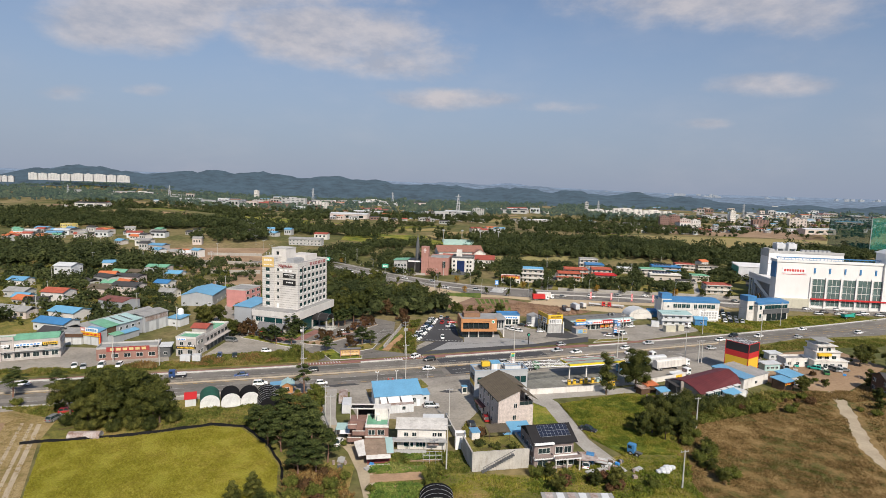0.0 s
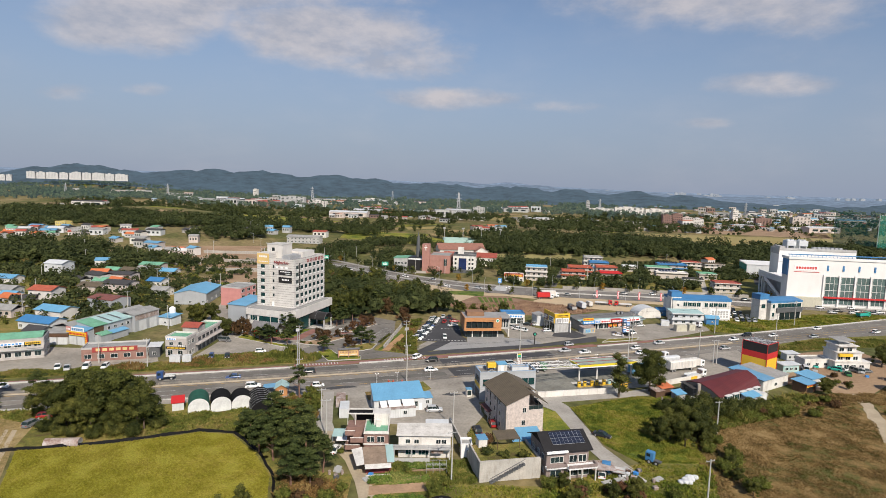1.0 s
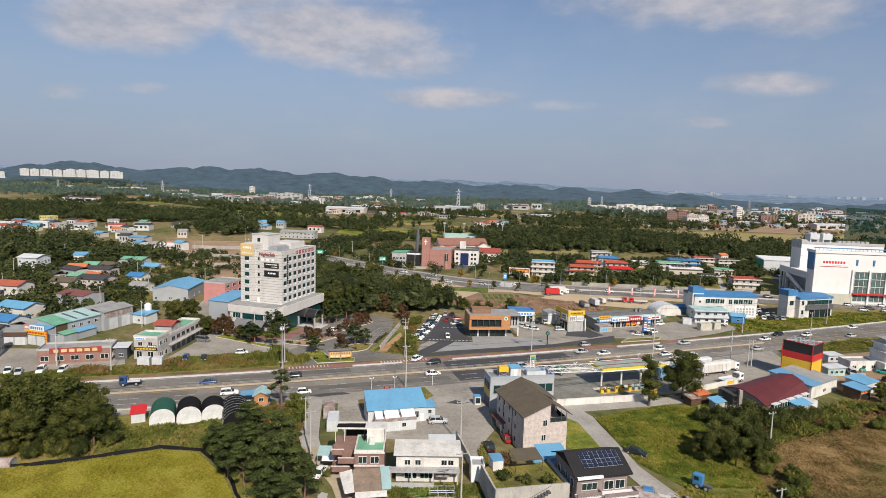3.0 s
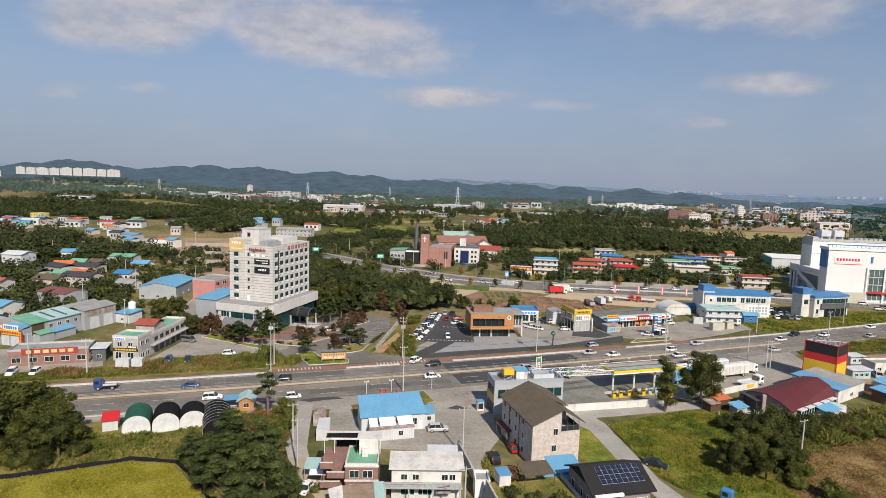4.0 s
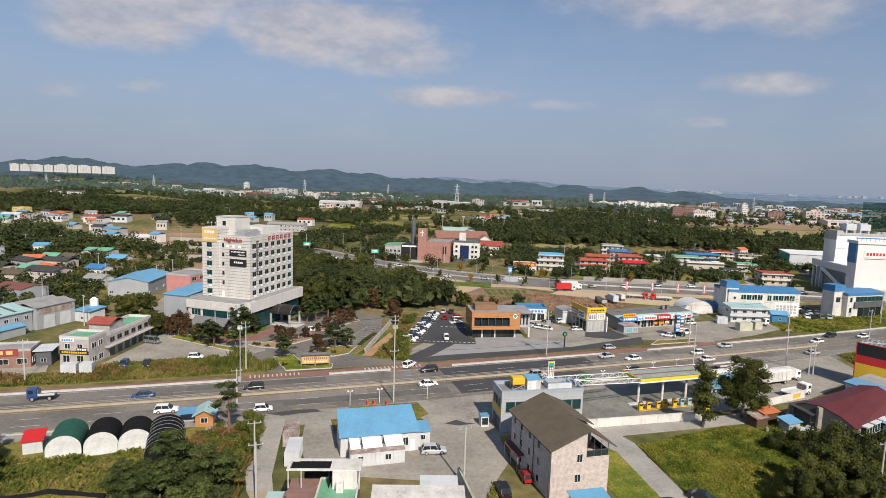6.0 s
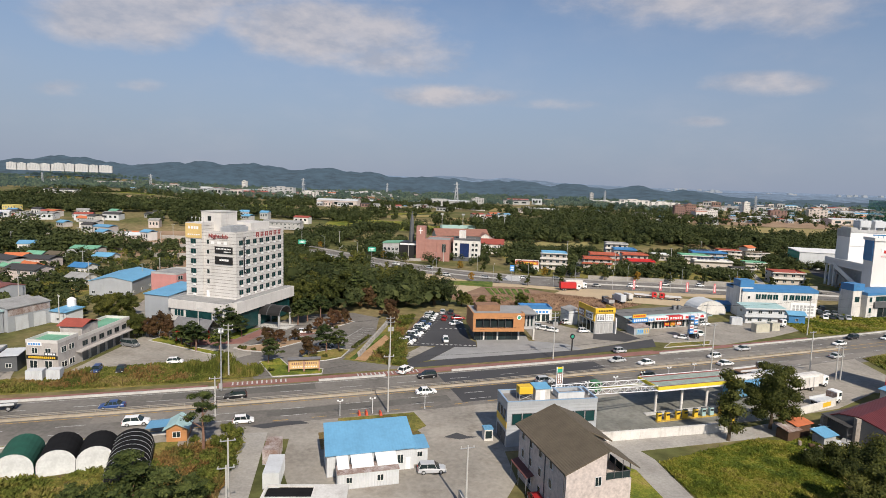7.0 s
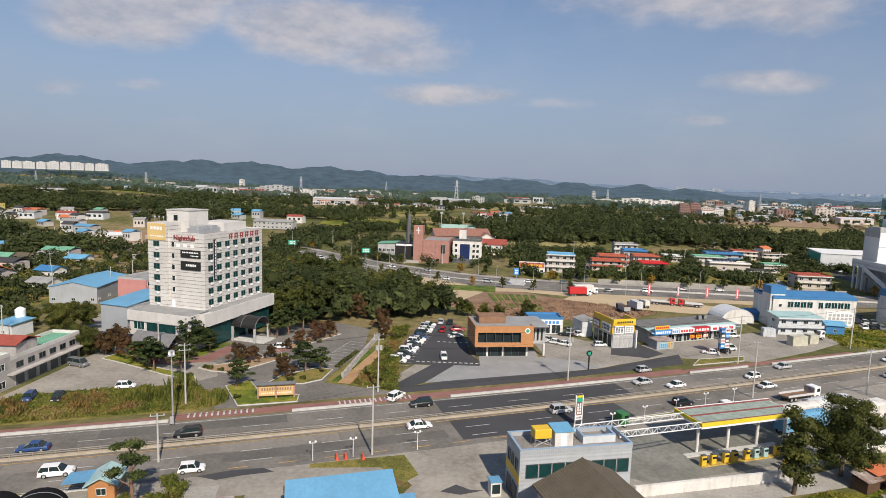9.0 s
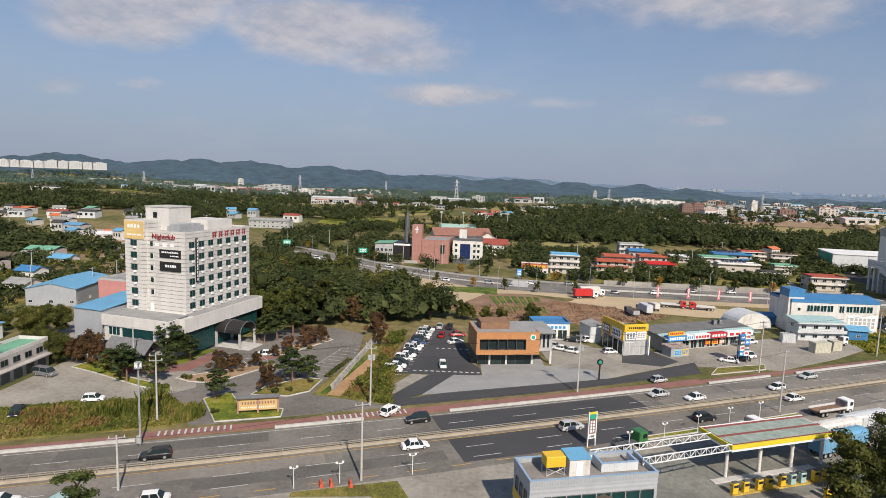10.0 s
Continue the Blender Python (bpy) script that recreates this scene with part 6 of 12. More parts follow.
def warehouse():
    R = -15
    ob = thing("warehouse", -141.4, 214.1, R, "long grey metal warehouse with green and teal roof panels", "warehouse")
    W, D, H = 7.9, 17.5, 6.2
    block(ob, W, D, H, M_PANEL)
    for nm, y0, y1, m_ in (("front_roof", -0.3, 6.0, M_GREENR), ("rear_roof", 6.02, D + 0.2, M_TEAL)):
        bm = bmesh.new()
        slab(bm, [(-0.3, y0, H + 1.5), (W + 0.4, y0, H - 0.02), (W + 0.4, y1, H - 0.02), (-0.3, y1, H + 1.5)], 0.16)
        part(nm, bm, m_, ob)
    bm = bmesh.new()
    prism(bm, [(0, H), (W, H), (0, H + 1.45)], 0, D)
    part("gable", bm, M_PANEL, ob)
    for y0 in (8.2, 12.6):
        bm = bmesh.new()
        slab(bm, [(0.6, y0, H + 1.56), (W - 0.6, y0, H + 0.36), (W - 0.6, y0 + 0.9, H + 0.36), (0.6, y0 + 0.9, H + 1.56)], 0.05)
        part("skylight", bm, M_DGREY, ob)
    bm = bmesh.new()
    bx(bm, W, W + 0.05, 0.2, 4.4, 2.6, H - 0.15)
    part("timber_cladding", bm, M_DWOOD, ob)
    for k in range(4):
        pane_part("window", window_mesh(1.3, 1.1, 2), ob, m=pose(W, 6 + k * 3.0, 3.9, 0, 0, 90))
    bm = bmesh.new()
    bx(bm, W, W + 2.8, 0.6, 5.4, 0, 2.9)
    bx(bm, W, W + 2.4, 5.4, 13.5, 0, 2.5)
    part("lean_to", bm, M_PANEL, ob)
    for y0, y1, z, d, m_ in ((0.4, 5.5, 3.0, 3.1, M_GREENR), (5.5, 13.8, 2.6, 2.7, M_BLUER)):
        bm = bmesh.new()
        slab(bm, [(W + 0.05, y0, z + 0.7), (W + d, y0, z), (W + d, y1, z), (W + 0.05, y1, z + 0.7)], 0.1)
        part("lean_to_roof", bm, m_, ob)
    bm = bmesh.new()
    bx(bm, -0.2, W, -3.6, 0, 0, 5.2)
    part("front_hall", bm, M_PANEL, ob)
    bm = bmesh.new()
    slab(bm, [(-0.4, -3.9, 5.2), (W + 0.2, -3.9, 5.2), (W + 0.2, -0.02, 6.0), (-0.4, -0.02, 6.0)], 0.12)
    part("front_hall_roof", bm, M_BLUER, ob)
    f = part("signboard", _board(8.6, 0.22, 1.5), M_YEL, ob, m=pose(-0.6, -3.7, 3.5))
    bars(f, 0.3, 8.3, 0.25, 1.2, -0.22, M_RED, 12)
    g = part("signboard", _board(6.0, 0.22, 1.6), M_SWHITE, ob, m=pose(1.6, -3.7, 5.05))
    bars(g, 0.3, 5.7, 0.2, 1.4, -0.22, M_DBLUE, 6)
    h = part("signboard", _board(2.4, 0.22, 1.6), M_PINK, ob, m=pose(-0.8, -3.7, 5.05))
    bars(h, 0.3, 2.1, 0.3, 1.2, -0.22, M_SWHITE, 3)
    v = part("vertical_sign", _board(1.0, 0.3, 4.6), M_RED, ob, m=pose(W + 0.1, -3.6, 0.6))
    bars(v, 0.15, 0.85, 0.2, 4.4, -0.3, M_YEL, 1, rows=5)
    for x0 in (0.3, 4.2):
        pane_part("roller_door", window_mesh(3.4, 3.2, 1, M_PALE, M_STEEL), ob, m=pose(x0, -3.6, 0.05))
    w2 = thing("warehouse", -137.0, 231.4, R, "taller grey warehouse behind with a shallow roof", "warehouse")
    block(w2, 9.4, 13, 6.8, M_PANEL)
    bm = bmesh.new()
    gable_roof(bm, 9.4, 13, 6.8, 1.0, 0.3, "y")
    part("roof", bm, M_GROOF, w2)
    bm = bmesh.new()
    bx(bm, 9.4, 9.46, 0.2, 12.8, 4.6, 6.6)
    part("timber_cladding", bm, M_RUST, w2)
    for k in range(2):
        pane_part("roller_door", window_mesh(4, 4.2, 1, M_PALE, M_STEEL), w2, m=pose(9.4, 2 + k * 5.5, 0.05, 0, 0, 90))
    w3 = thing("warehouse", -152.6, 216.6, R, "long dark grey warehouse with a low metal roof", "warehouse")
    block(w3, 11, 36, 4.8, M_PANEL)
    bm = bmesh.new()
    gable_roof(bm, 11, 36, 4.8, 1.6, 0.3, "y")
    part("roof", bm, M_GROOF, w3)
    w4 = thing("warehouse", -149.4, 208.6, 8, "low grey shop front with a dark fascia", "shop")
    block(w4, 7.6, 7, 4.2, M_GREYW)
    bm = bmesh.new()
    bx(bm, -0.2, 7.8, -0.4, 0, 3.0, 4.3)
    part("fascia", bm, M_DWOOD, w4)
    bm = bmesh.new()
    slab(bm, [(-0.3, -0.5, 4.3), (7.9, -0.5, 4.3), (7.9, 7.3, 4.8), (-0.3, 7.3, 4.8)], 0.12)
    part("roof", bm, M_GROOF, w4)
    for x0 in (0.4, 4.0):
        pane_part("roller_door", window_mesh(3.2, 2.8, 1, M_PALE, M_STEEL), w4, m=pose(x0, 0, 0.05))
    box_house("blue_sheet_shed", -124.6, 241.5, R, 6, 6, 3.6, M_PALE, M_BLUER, "low shed under a blue sheet roof", "shed", "shed", rise=0.5, floors=1, nf=1, ns=0, win=(1.2, 0.8))
    tk = thing("storage_tank", -121.6, 247.0, 0, "upright white steel storage tank", "tank")
    bm = bmesh.new()
    cyl(bm, 0, 0, 0, 6.2, 1.3, 1.3, 16)
    cyl(bm, 0, 0, 6.2, 6.9, 1.3, 0.4, 16)
    part("shell", bm, M_SWHITE, tk)


def _board(w, d, h):
    bm = bmesh.new()
    bx(bm, 0, w, -d, 0, 0, h, bev=0.03)
    return bm


warehouse()
ls = box_house("shop_row", -170.0, 179.2, 26, 34, 9, 6.6, M_TILEW, M_GREENR, "grey two-storey row of shops with green roofs and long signs", "shops", floors=2, nf=12, ns=3, win=(2.0, 1.6), rim=M_GREYW)
for x0, w, zz, b, l in ((20.5, 8.0, 5.0, M_SWHITE, M_SBLUE), (28.8, 4.4, 5.0, M_YEL, M_BLACK), (10.5, 8.5, 5.0, M_SWHITE, M_GREYW), (1.0, 8.0, 5.0, M_SBLUE, M_SWHITE), (2.0, 7.0, 2.5, M_SWHITE, M_RED), (12.0, 6.0, 2.5, M_DGREY, M_SWHITE), (29.2, 4.2, 2.6, M_TEAL, M_SWHITE)):
    signboard(ls, 34, 9, "F", x0, zz, w, 0.9, b, l, 7, proud=0.35)
bm = bmesh.new()
gable_roof(bm, 13, 9, 7.2, 1.0, 0.2, "x")
part("pitched_roof", bm, M_GREENR, ls, m=pose(20.5, 0, 0))
bm = bmesh.new()
for px in (16.2, 20.0):
    bx(bm, px, px + 0.5, -0.5, 0, 0, 7.4)
bx(bm, 16.2, 20.5, -0.5, 0, 7.4, 8.6)
part("arched_bay", bm, M_TILEW, ls)
bm = bmesh.new()
bx(bm, 0, 34, -1.2, 0, 3.3, 3.5)
part("shop_canopy", bm, M_GREYW, ls)
box_house("grey_store", -169.0, 262.5, -18, 15, 10, 6.0, M_PANEL, mat("rust_red_roof", (0.20, 0.075, 0.06), 0.7, 0.2, 0.5, 3.0), "grey metal store with a rust-red roof", "warehouse", "gable", rise=1.0, floors=1, nf=2, ns=1, win=(2.6, 0.6), over=0.2)

# ---------------------------------------------------------------- filling station
def filling_station():
    R = 12.0
    ob = thing("station_office", 8.3, 169.5, R, "grey two-storey filling-station office with a yellow band and blue-edged roof terrace", "office building")
    W, D, H = 17.2, 6.0, 7.7
    block(ob, W, D, H, mat("ribbed_grey_cladding", (0.40, 0.42, 0.44), 0.5, 0.1, 0.4, 3.0, stripe=("Z", 0.6, 0.02), stain=0.2))
    flat_roof(ob, W, D, H, mat("roof_felt", (0.24, 0.22, 0.20), 0.9, 0.25, 0.4, 3.0, 0.02), M_PANEL, par=0.7, t=0.25)
    bm = bmesh.new()
    e = 0.06
    bx(bm, -e, W + e, -e, 0.26, H + 0.7, H + 0.78)
    bx(bm, -e, W + e, D - 0.26, D + e, H + 0.7, H + 0.78)
    bx(bm, -e, 0.26, 0.26, D - 0.26, H + 0.7, H + 0.78)
    bx(bm, W - 0.26, W + e, 0.26, D - 0.26, H + 0.7, H + 0.78)
    part("coping", bm, M_COPE, ob, "pale blue metal coping")
    bm = bmesh.new()
    bx(bm, -0.05, 0.0, 0, D, 3.3, 4.6)
    part("yellow_band", bm, M_YEL, ob)
    windows(ob, W, D, "F", [0.9 + 2.0 * k for k in range(8)], [4.2], 1.85, 2.0, 1, M_TGLASS, M_DFRAME)
    windows(ob, W, D, "R", [0.6, 3.0], [4.2], 2.0, 2.0, 1, M_TGLASS, M_DFRAME)
    windows(ob, W, D, "L", [1.0, 2.6, 4.2], [4.9], 0.9, 1.7, 1, M_GLASS, M_DFRAME)
    windows(ob, W, D, "F", [6.0, 9.5, 13.0], [0.2], 3.0, 2.6, 2, M_GLASS, M_DFRAME)
    windows(ob, W, D, "L", [0.8, 3.2], [0.1], 2.0, 2.5, 1, M_DGREY, M_DFRAME)
    t = thing("roof_tank", 10.6, 171.8, R, "yellow water tank on a steel stand on the roof", "water tank", z=H + 0.08)
    bm = bmesh.new()
    bx(bm, 0, 2.6, 0, 1.8, 1.2, 2.6, bev=0.06)
    part("tank", bm, M_YEL, t)
    for px in (0.1, 2.5):
        for py in (0.1, 1.7):
            bm = bmesh.new()
            rod(bm, (px, py, 0), (px, py, 1.2), 0.06)
            part("leg", bm, M_STEEL, t)
    bm = bmesh.new()
    rod(bm, (0.1, 0.1, 0.1), (2.5, 0.1, 1.1), 0.04)
    rod(bm, (2.5, 0.1, 0.1), (0.1, 0.1, 1.1), 0.04)
    part("brace", bm, M_STEEL, t)
    h = thing("roof_hut", 13.6, 172.2, R, "white stair hut with a blue roof on the terrace", "hut", z=H + 0.08)
    block(h, 2.8, 2.4, 2.2, M_WHITE)
    bm = bmesh.new()
    slab(bm, [(-0.15, -0.15, 2.2), (2.95, -0.15, 2.2), (2.95, 2.6, 2.45), (-0.15, 2.6, 2.45)], 0.12)
    part("roof", bm, M_BLUER, h)
    bm = bmesh.new()
    bx(bm, 0.9, 1.8, -0.05, 0, 0.05, 1.9)
    part("door", bm, M_SWHITE, h)
    s = thing("roof_stairwell", 18.0, 173.6, R, "pale stairwell wall with blue coping on the terrace", "stairwell", z=H + 0.08)
    bm = bmesh.new()
    bx(bm, 0, 5.2, 0, 0.25, 0, 1.15)
    bx(bm, 0, 0.25, 0.25, 2.6, 0, 1.15)
    bx(bm, 4.95, 5.2, 0.25, 2.6, 0, 1.15)
    part("wall", bm, M_PALE, s)
    bm = bmesh.new()
    bx(bm, -0.05, 5.25, -0.05, 0.3, 1.15, 1.22)
    bx(bm, -0.05, 0.3, 0.3, 2.6, 1.15, 1.22)
    bx(bm, 4.9, 5.25, 0.3, 2.6, 1.15, 1.22)
    part("coping", bm, M_COPE, s)
    # canopy
    c = thing("station_canopy", 41.2, 186.2, 18, "filling-station canopy with yellow and white fascia on white columns", "canopy")
    W, D, z = 21.5, 6.8, 5.2
    bm = bmesh.new()
    bx(bm, 0.1, W - 0.1, 0.1, D - 0.1, z, z + 0.75)
    part("deck", bm, M_WHITE, c)
    bm = bmesh.new()
    bx(bm, 0.6, W - 0.6, 0.6, D / 2 - 0.3, z + 0.75, z + 0.87)
    bx(bm, 0.6, W - 0.6, D / 2 + 0.3, D - 0.6, z + 0.75, z + 0.87)
    part("roof_sheet", bm, mat("weathered_green_sheet", (0.30, 0.36, 0.31), 0.7, 0.3, 0.7, 4.0, 0.01, stripe=("X", 0.5, 0.02)), c)
    bm = bmesh.new()
    for y0 in (0.1, D / 2 - 0.28, D - 0.55):
        bx(bm, 0.15, W - 0.15, y0, y0 + 0.45, z + 0.78, z + 0.93)
    part("gutter", bm, mat("rust_red_gutter", (0.25, 0.07, 0.06), 0.7, 0.2, 0.6, 4.0), c)
    bm = bmesh.new()
    bx(bm, -0.1, W + 0.1, -0.12, 0.1, z + 0.35, z + 1.0)
    bx(bm, -0.12, 0.1, 0.1, D, z + 0.35, z + 1.0)
    part("fascia", bm, M_LEMON, c)
    bm = bmesh.new()
    bx(bm, -0.1, W + 0.1, -0.1, 0.1, z, z + 0.35)
    bx(bm, -0.1, 0.1, 0.1, D, z, z + 0.35)
    bx(bm, -0.1, W + 0.1, D - 0.1, D + 0.1, z, z + 1.0)
    part("fascia_band", bm, M_SWHITE, c)
    for px in (1.0, 7.6, 14.2, 20.6):
        bm = bmesh.new()
        cyl(bm, px, D / 2 - 1.6, 0, z, 0.27, n=12)
        part("column", bm, M_WHITE, c)
    # truss bridges from the office to the canopy
    for (ax, ay), (qx, qy) in (((24.0, 175.6), (40.8, 185.6)), ((17.4, 177.2), (39.4, 189.4))):
        a, b = Vector((ax, ay, 0)), Vector((qx, qy, 0))
        t = thing("truss_beam", ax, ay, 0, "white lattice steel truss spanning to the canopy", "truss", z=9.0)
        d = b - a
        bm = bmesh.new()
        u = d.normalized()
        for zz in (-1.0, 0.0):
            rod(bm, (0, 0, zz), (d.x, d.y, zz - 2.3), 0.09)
        part("chord", bm, M_TRUSS, t)
        bm = bmesh.new()
        n = 16
        for i in range(n):
            p, q = u * (d.length * i / n), u * (d.length * (i + 1) / n)
            s0, s1 = -2.3 * i / n, -2.3 * (i + 1) / n
            if i % 2:
                rod(bm, (p.x, p.y, s0), (q.x, q.y, s1 - 1.0), 0.055, n=4)
            else:
                rod(bm, (p.x, p.y, s0 - 1.0), (q.x, q.y, s1), 0.055, n=4)
            rod(bm, (p.x, p.y, s0), (p.x, p.y, s0 - 1.0), 0.045, n=4)
        part("lattice", bm, M_TRUSS, t)
    # pump islands
    isl = thing("pump_island", 40.2, 182.6, 18, "low kerbed pump island with yellow edging", "pump island")
    bm = bmesh.new()
    bx(bm, 0, 20, 0.1, 1.05, 0, 0.18, bev=0.04)
    part("kerb", bm, mat("scuffed_yellow_kerb", (0.50, 0.34, 0.07), 0.8, 0.35, 1.0, 4.0, stain=0.6), isl)
    bm = bmesh.new()
    bx(bm, 0, 20, 3.6, 4.8, 0, 0.22, bev=0.04)
    part("kerb", bm, M_KERB, isl)

    def pump(x, y, m_):
        p = thing("fuel_pump", x, y, 18, "yellow fuel pump with a dark display" if m_ is M_YEL else "pale blue fuel pump with a dark display", "fuel pump", "fuel pumps", z=0.22)
        bm = bmesh.new()
        bx(bm, -0.5, 0.5, -0.32, 0.32, 0, 1.65, bev=0.06)
        part("cabinet", bm, m_, p)
        bm = bmesh.new()
        bx(bm, -0.4, 0.4, -0.34, -0.31, 1.0, 1.4)
        part("display", bm, M_BLACK, p)
        bm = bmesh.new()
        bx(bm, -0.42, 0.42, -0.26, 0.26, 1.65, 1.82)
        part("head", bm, M_DGREY, p)
        bm = bmesh.new()
        rod(bm, (0.6, -0.1, 1.5), (0.72, -0.35, 0.9), 0.04)
        rod(bm, (0.72, -0.35, 0.9), (0.6, -0.1, 0.4), 0.04)
        part("hose", bm, M_BLACK, p)

    ca, sa = math.cos(radians(18)), math.sin(radians(18))
    for k, lx in enumerate((0.6, 2.6, 5.2, 7.0, 9.6, 11.6, 13.6, 16.2, 18.4)):
        pump(40.2 + lx * ca - 0.6 * sa, 182.6 + lx * sa + 0.6 * ca, M_TEAL if k in (5, 6) else M_YEL)
    for x, y in ((54.0, 183.0), (55.4, 183.6)):
        pump(x, y, M_YEL)
    # white boundary walls
    w = thing("boundary_wall", 26.0, 172.9, 14.2, "long white-painted boundary wall of the filling station", "wall")
    bm = bmesh.new()
    bx(bm, 0, 27.5, 0, 0.3, 0, 1.7)
    part("wall", bm, M_WHITE, w)
    bm = bmesh.new()
    bx(bm, -0.05, 27.55, -0.05, 0.35, 1.7, 1.8)
    part("coping", bm, M_WHITE, w)
    w = thing("boundary_wall", 69.5, 187.6, 28, "white-painted boundary wall with a faded yellow patch", "wall")
    bm = bmesh.new()
    bx(bm, 0, 17.0, 0, 0.3, 0, 1.7)
    part("wall", bm, M_WHITE, w)
    bm = bmesh.new()
    bx(bm, 12.0, 15.0, -0.02, 0.0, 0.4, 1.4)
    part("patch", bm, M_YEL, w)
    # price pylon
    p = thing("price_pylon", 22.3, 197.0, 20, "tall white-framed price pylon with dark panels and yellow top", "sign")
    bm = bmesh.new()
    for px in (0.0, 1.5):
        bx(bm, px - 0.08, px + 0.08, -0.12, 0.12, 0, 6.2)
    part("frame", bm, M_SWHITE, p)
    for z0, z1, m_ in ((5.75, 6.1, M_LEMON), (4.9, 5.7, M_SGREEN), (2.3, 4.8, M_DBRICK), (1.4, 2.2, M_SWHITE)):
        bm = bmesh.new()
        bx(bm, 0.1, 1.4, -0.1, 0.1, z0, z1)
        s = part("panel", bm, m_, p)
        if m_ is M_SWHITE:
            bars(s, 0.25, 1.25, z0 + 0.15, z1 - 0.15, -0.1, M_DGREY, 4)
        elif m_ is M_DBRICK:
            bars(s, 0.25, 1.25, z0 + 0.15, z1 - 0.15, -0.1, M_SWHITE, 2, rows=4, fill=0.6)
    # striped barrier
    st = thing("striped_barrier", 12.5, 189.6, 22, "yellow and black striped low barrier", "barrier")
    for k in range(14):
        bm = bmesh.new()
        bx(bm, k * 0.6, k * 0.6 + 0.6, 0, 0.25, 0, 0.55)
        part("stripe", bm, M_YEL if k % 2 else M_BLACK, st)
    # vending booth
    b = thing("booth", 4.6, 171.6, 12, "small white booth with a blue top", "booth")
    block(b, 1.6, 1.6, 2.2, M_WHITE)
    bm = bmesh.new()
    bx(bm, -0.1, 1.7, -0.1, 1.7, 2.2, 2.35)
    part("roof", bm, M_BLUER, b)
    bm = bmesh.new()
    bx(bm, 0.2, 1.4, -0.04, 0.0, 0.5, 1.9)
    part("window", bm, M_GLASS, b)


filling_station()


# ---------------------------------------------------------------- brick house, shed and small houses south of the road
def brick_house():
    R = 17.0
    ob = thing("brick_house", 13.8, 145.3, R, "three-storey pale brick house under a brown pitched roof", "house")
    W, D, H, X, rise = 10.2, 15.4, 8.6, 6.1, 2.5
    block(ob, X, D, H, M_BRICK)
    block(ob, W - X, D, 6.5, M_BRICK, x=X, name="east_wall")
    bm = bmesh.new()
    prism(bm, [(0, H), (X, H), (X, H + rise)], 0, D)
    part("gable_wall", bm, M_BRICK, ob)
    bm = bmesh.new()
    k = rise / X
    slab(bm, [(-0.6, -0.7, H - 0.6 * k), (X + 0.15, -0.7, H + rise + 0.06), (X + 0.15, D + 0.5, H + rise + 0.06), (-0.6, D + 0.5, H - 0.6 * k)], 0.2)
    slab(bm, [(W + 0.8, -0.7, H - 0.5), (X, -0.7, H + rise), (X, 5.2, H + rise), (W + 0.8, 5.2, H - 0.5)], 0.2)
    slab(bm, [(W + 0.5, 5.8, H + 0.4), (X, 5.8, H + rise), (X, D + 0.5, H + rise), (W + 0.5, D + 0.5, H + 0.4)], 0.2)
    part("roof", bm, M_BROWNR, ob)
    bm = bmesh.new()
    bx(bm, X + 0.1, W - 0.15, 5.4, D - 0.2, 6.5, H + 0.4)
    part("upper_wall", bm, M_BRICK, ob)
    bm = bmesh.new()
    bx(bm, X + 0.05, W - 0.1, 0.25, 0.33, 6.5, 7.5)
    bx(bm, W - 0.2, W - 0.12, 0.33, 5.2, 6.5, 7.5)
    part("balcony_glazing", bm, M_GLASS, ob)
    bm = bmesh.new()
    for px in (X + 0.1, X + 1.4, X + 2.7, W - 0.2):
        bx(bm, px, px + 0.08, 0.18, 0.25, 6.5, 8.6 + (W - px) * 0.4)
    bx(bm, X, W, 0.16, 0.26, 7.5, 7.58)
    part("balcony_frame", bm, M_DFRAME, ob)
    bm = bmesh.new()
    bx(bm, -0.12, 0.0, D - 4.2, D - 4.08, 0, 8.2)
    bx(bm, -0.12, 0.0, D - 9.3, D - 9.18, 0, 8.2)
    bx(bm, -0.14, 0.0, 0.3, 0.42, 0, 8.2)
    part("downpipe", bm, M_DGREY, ob)
    pane_part("window", window_mesh(1.0, 1.3, 2), ob, m=pose(4.4, 0, 6.0))
    pane_part("window", window_mesh(1.0, 1.3, 2), ob, m=pose(4.2, 0, 2.7))
    for z in (1.0, 3.9, 6.8):
        for y in (1.2, 4.0, 7.2, 10.6):
            pane_part("window", window_mesh(1.0, 1.3, 1), ob, m=pose(0, D - y, z, 0, 0, -90))
    c = thing("striped_awning", 11.0, 157.5, R, "dark red canopy over the house entrance", "awning")
    bm = bmesh.new()
    slab(bm, [(-2.2, -3, 2.6), (0, -3, 3.2), (0, 3, 3.2), (-2.2, 3, 2.6)], 0.08)
    part("sheet", bm, mat("dark_red_canvas", (0.13, 0.05, 0.045), 0.85, 0.2, 0.8, 4.0), c)
    bm = bmesh.new()
    for yy in (-2.8, 0, 2.8):
        rod(bm, (-2.1, yy, 0), (-2.1, yy, 2.6), 0.05)
    part("posts", bm, M_STEEL, c)


brick_house()


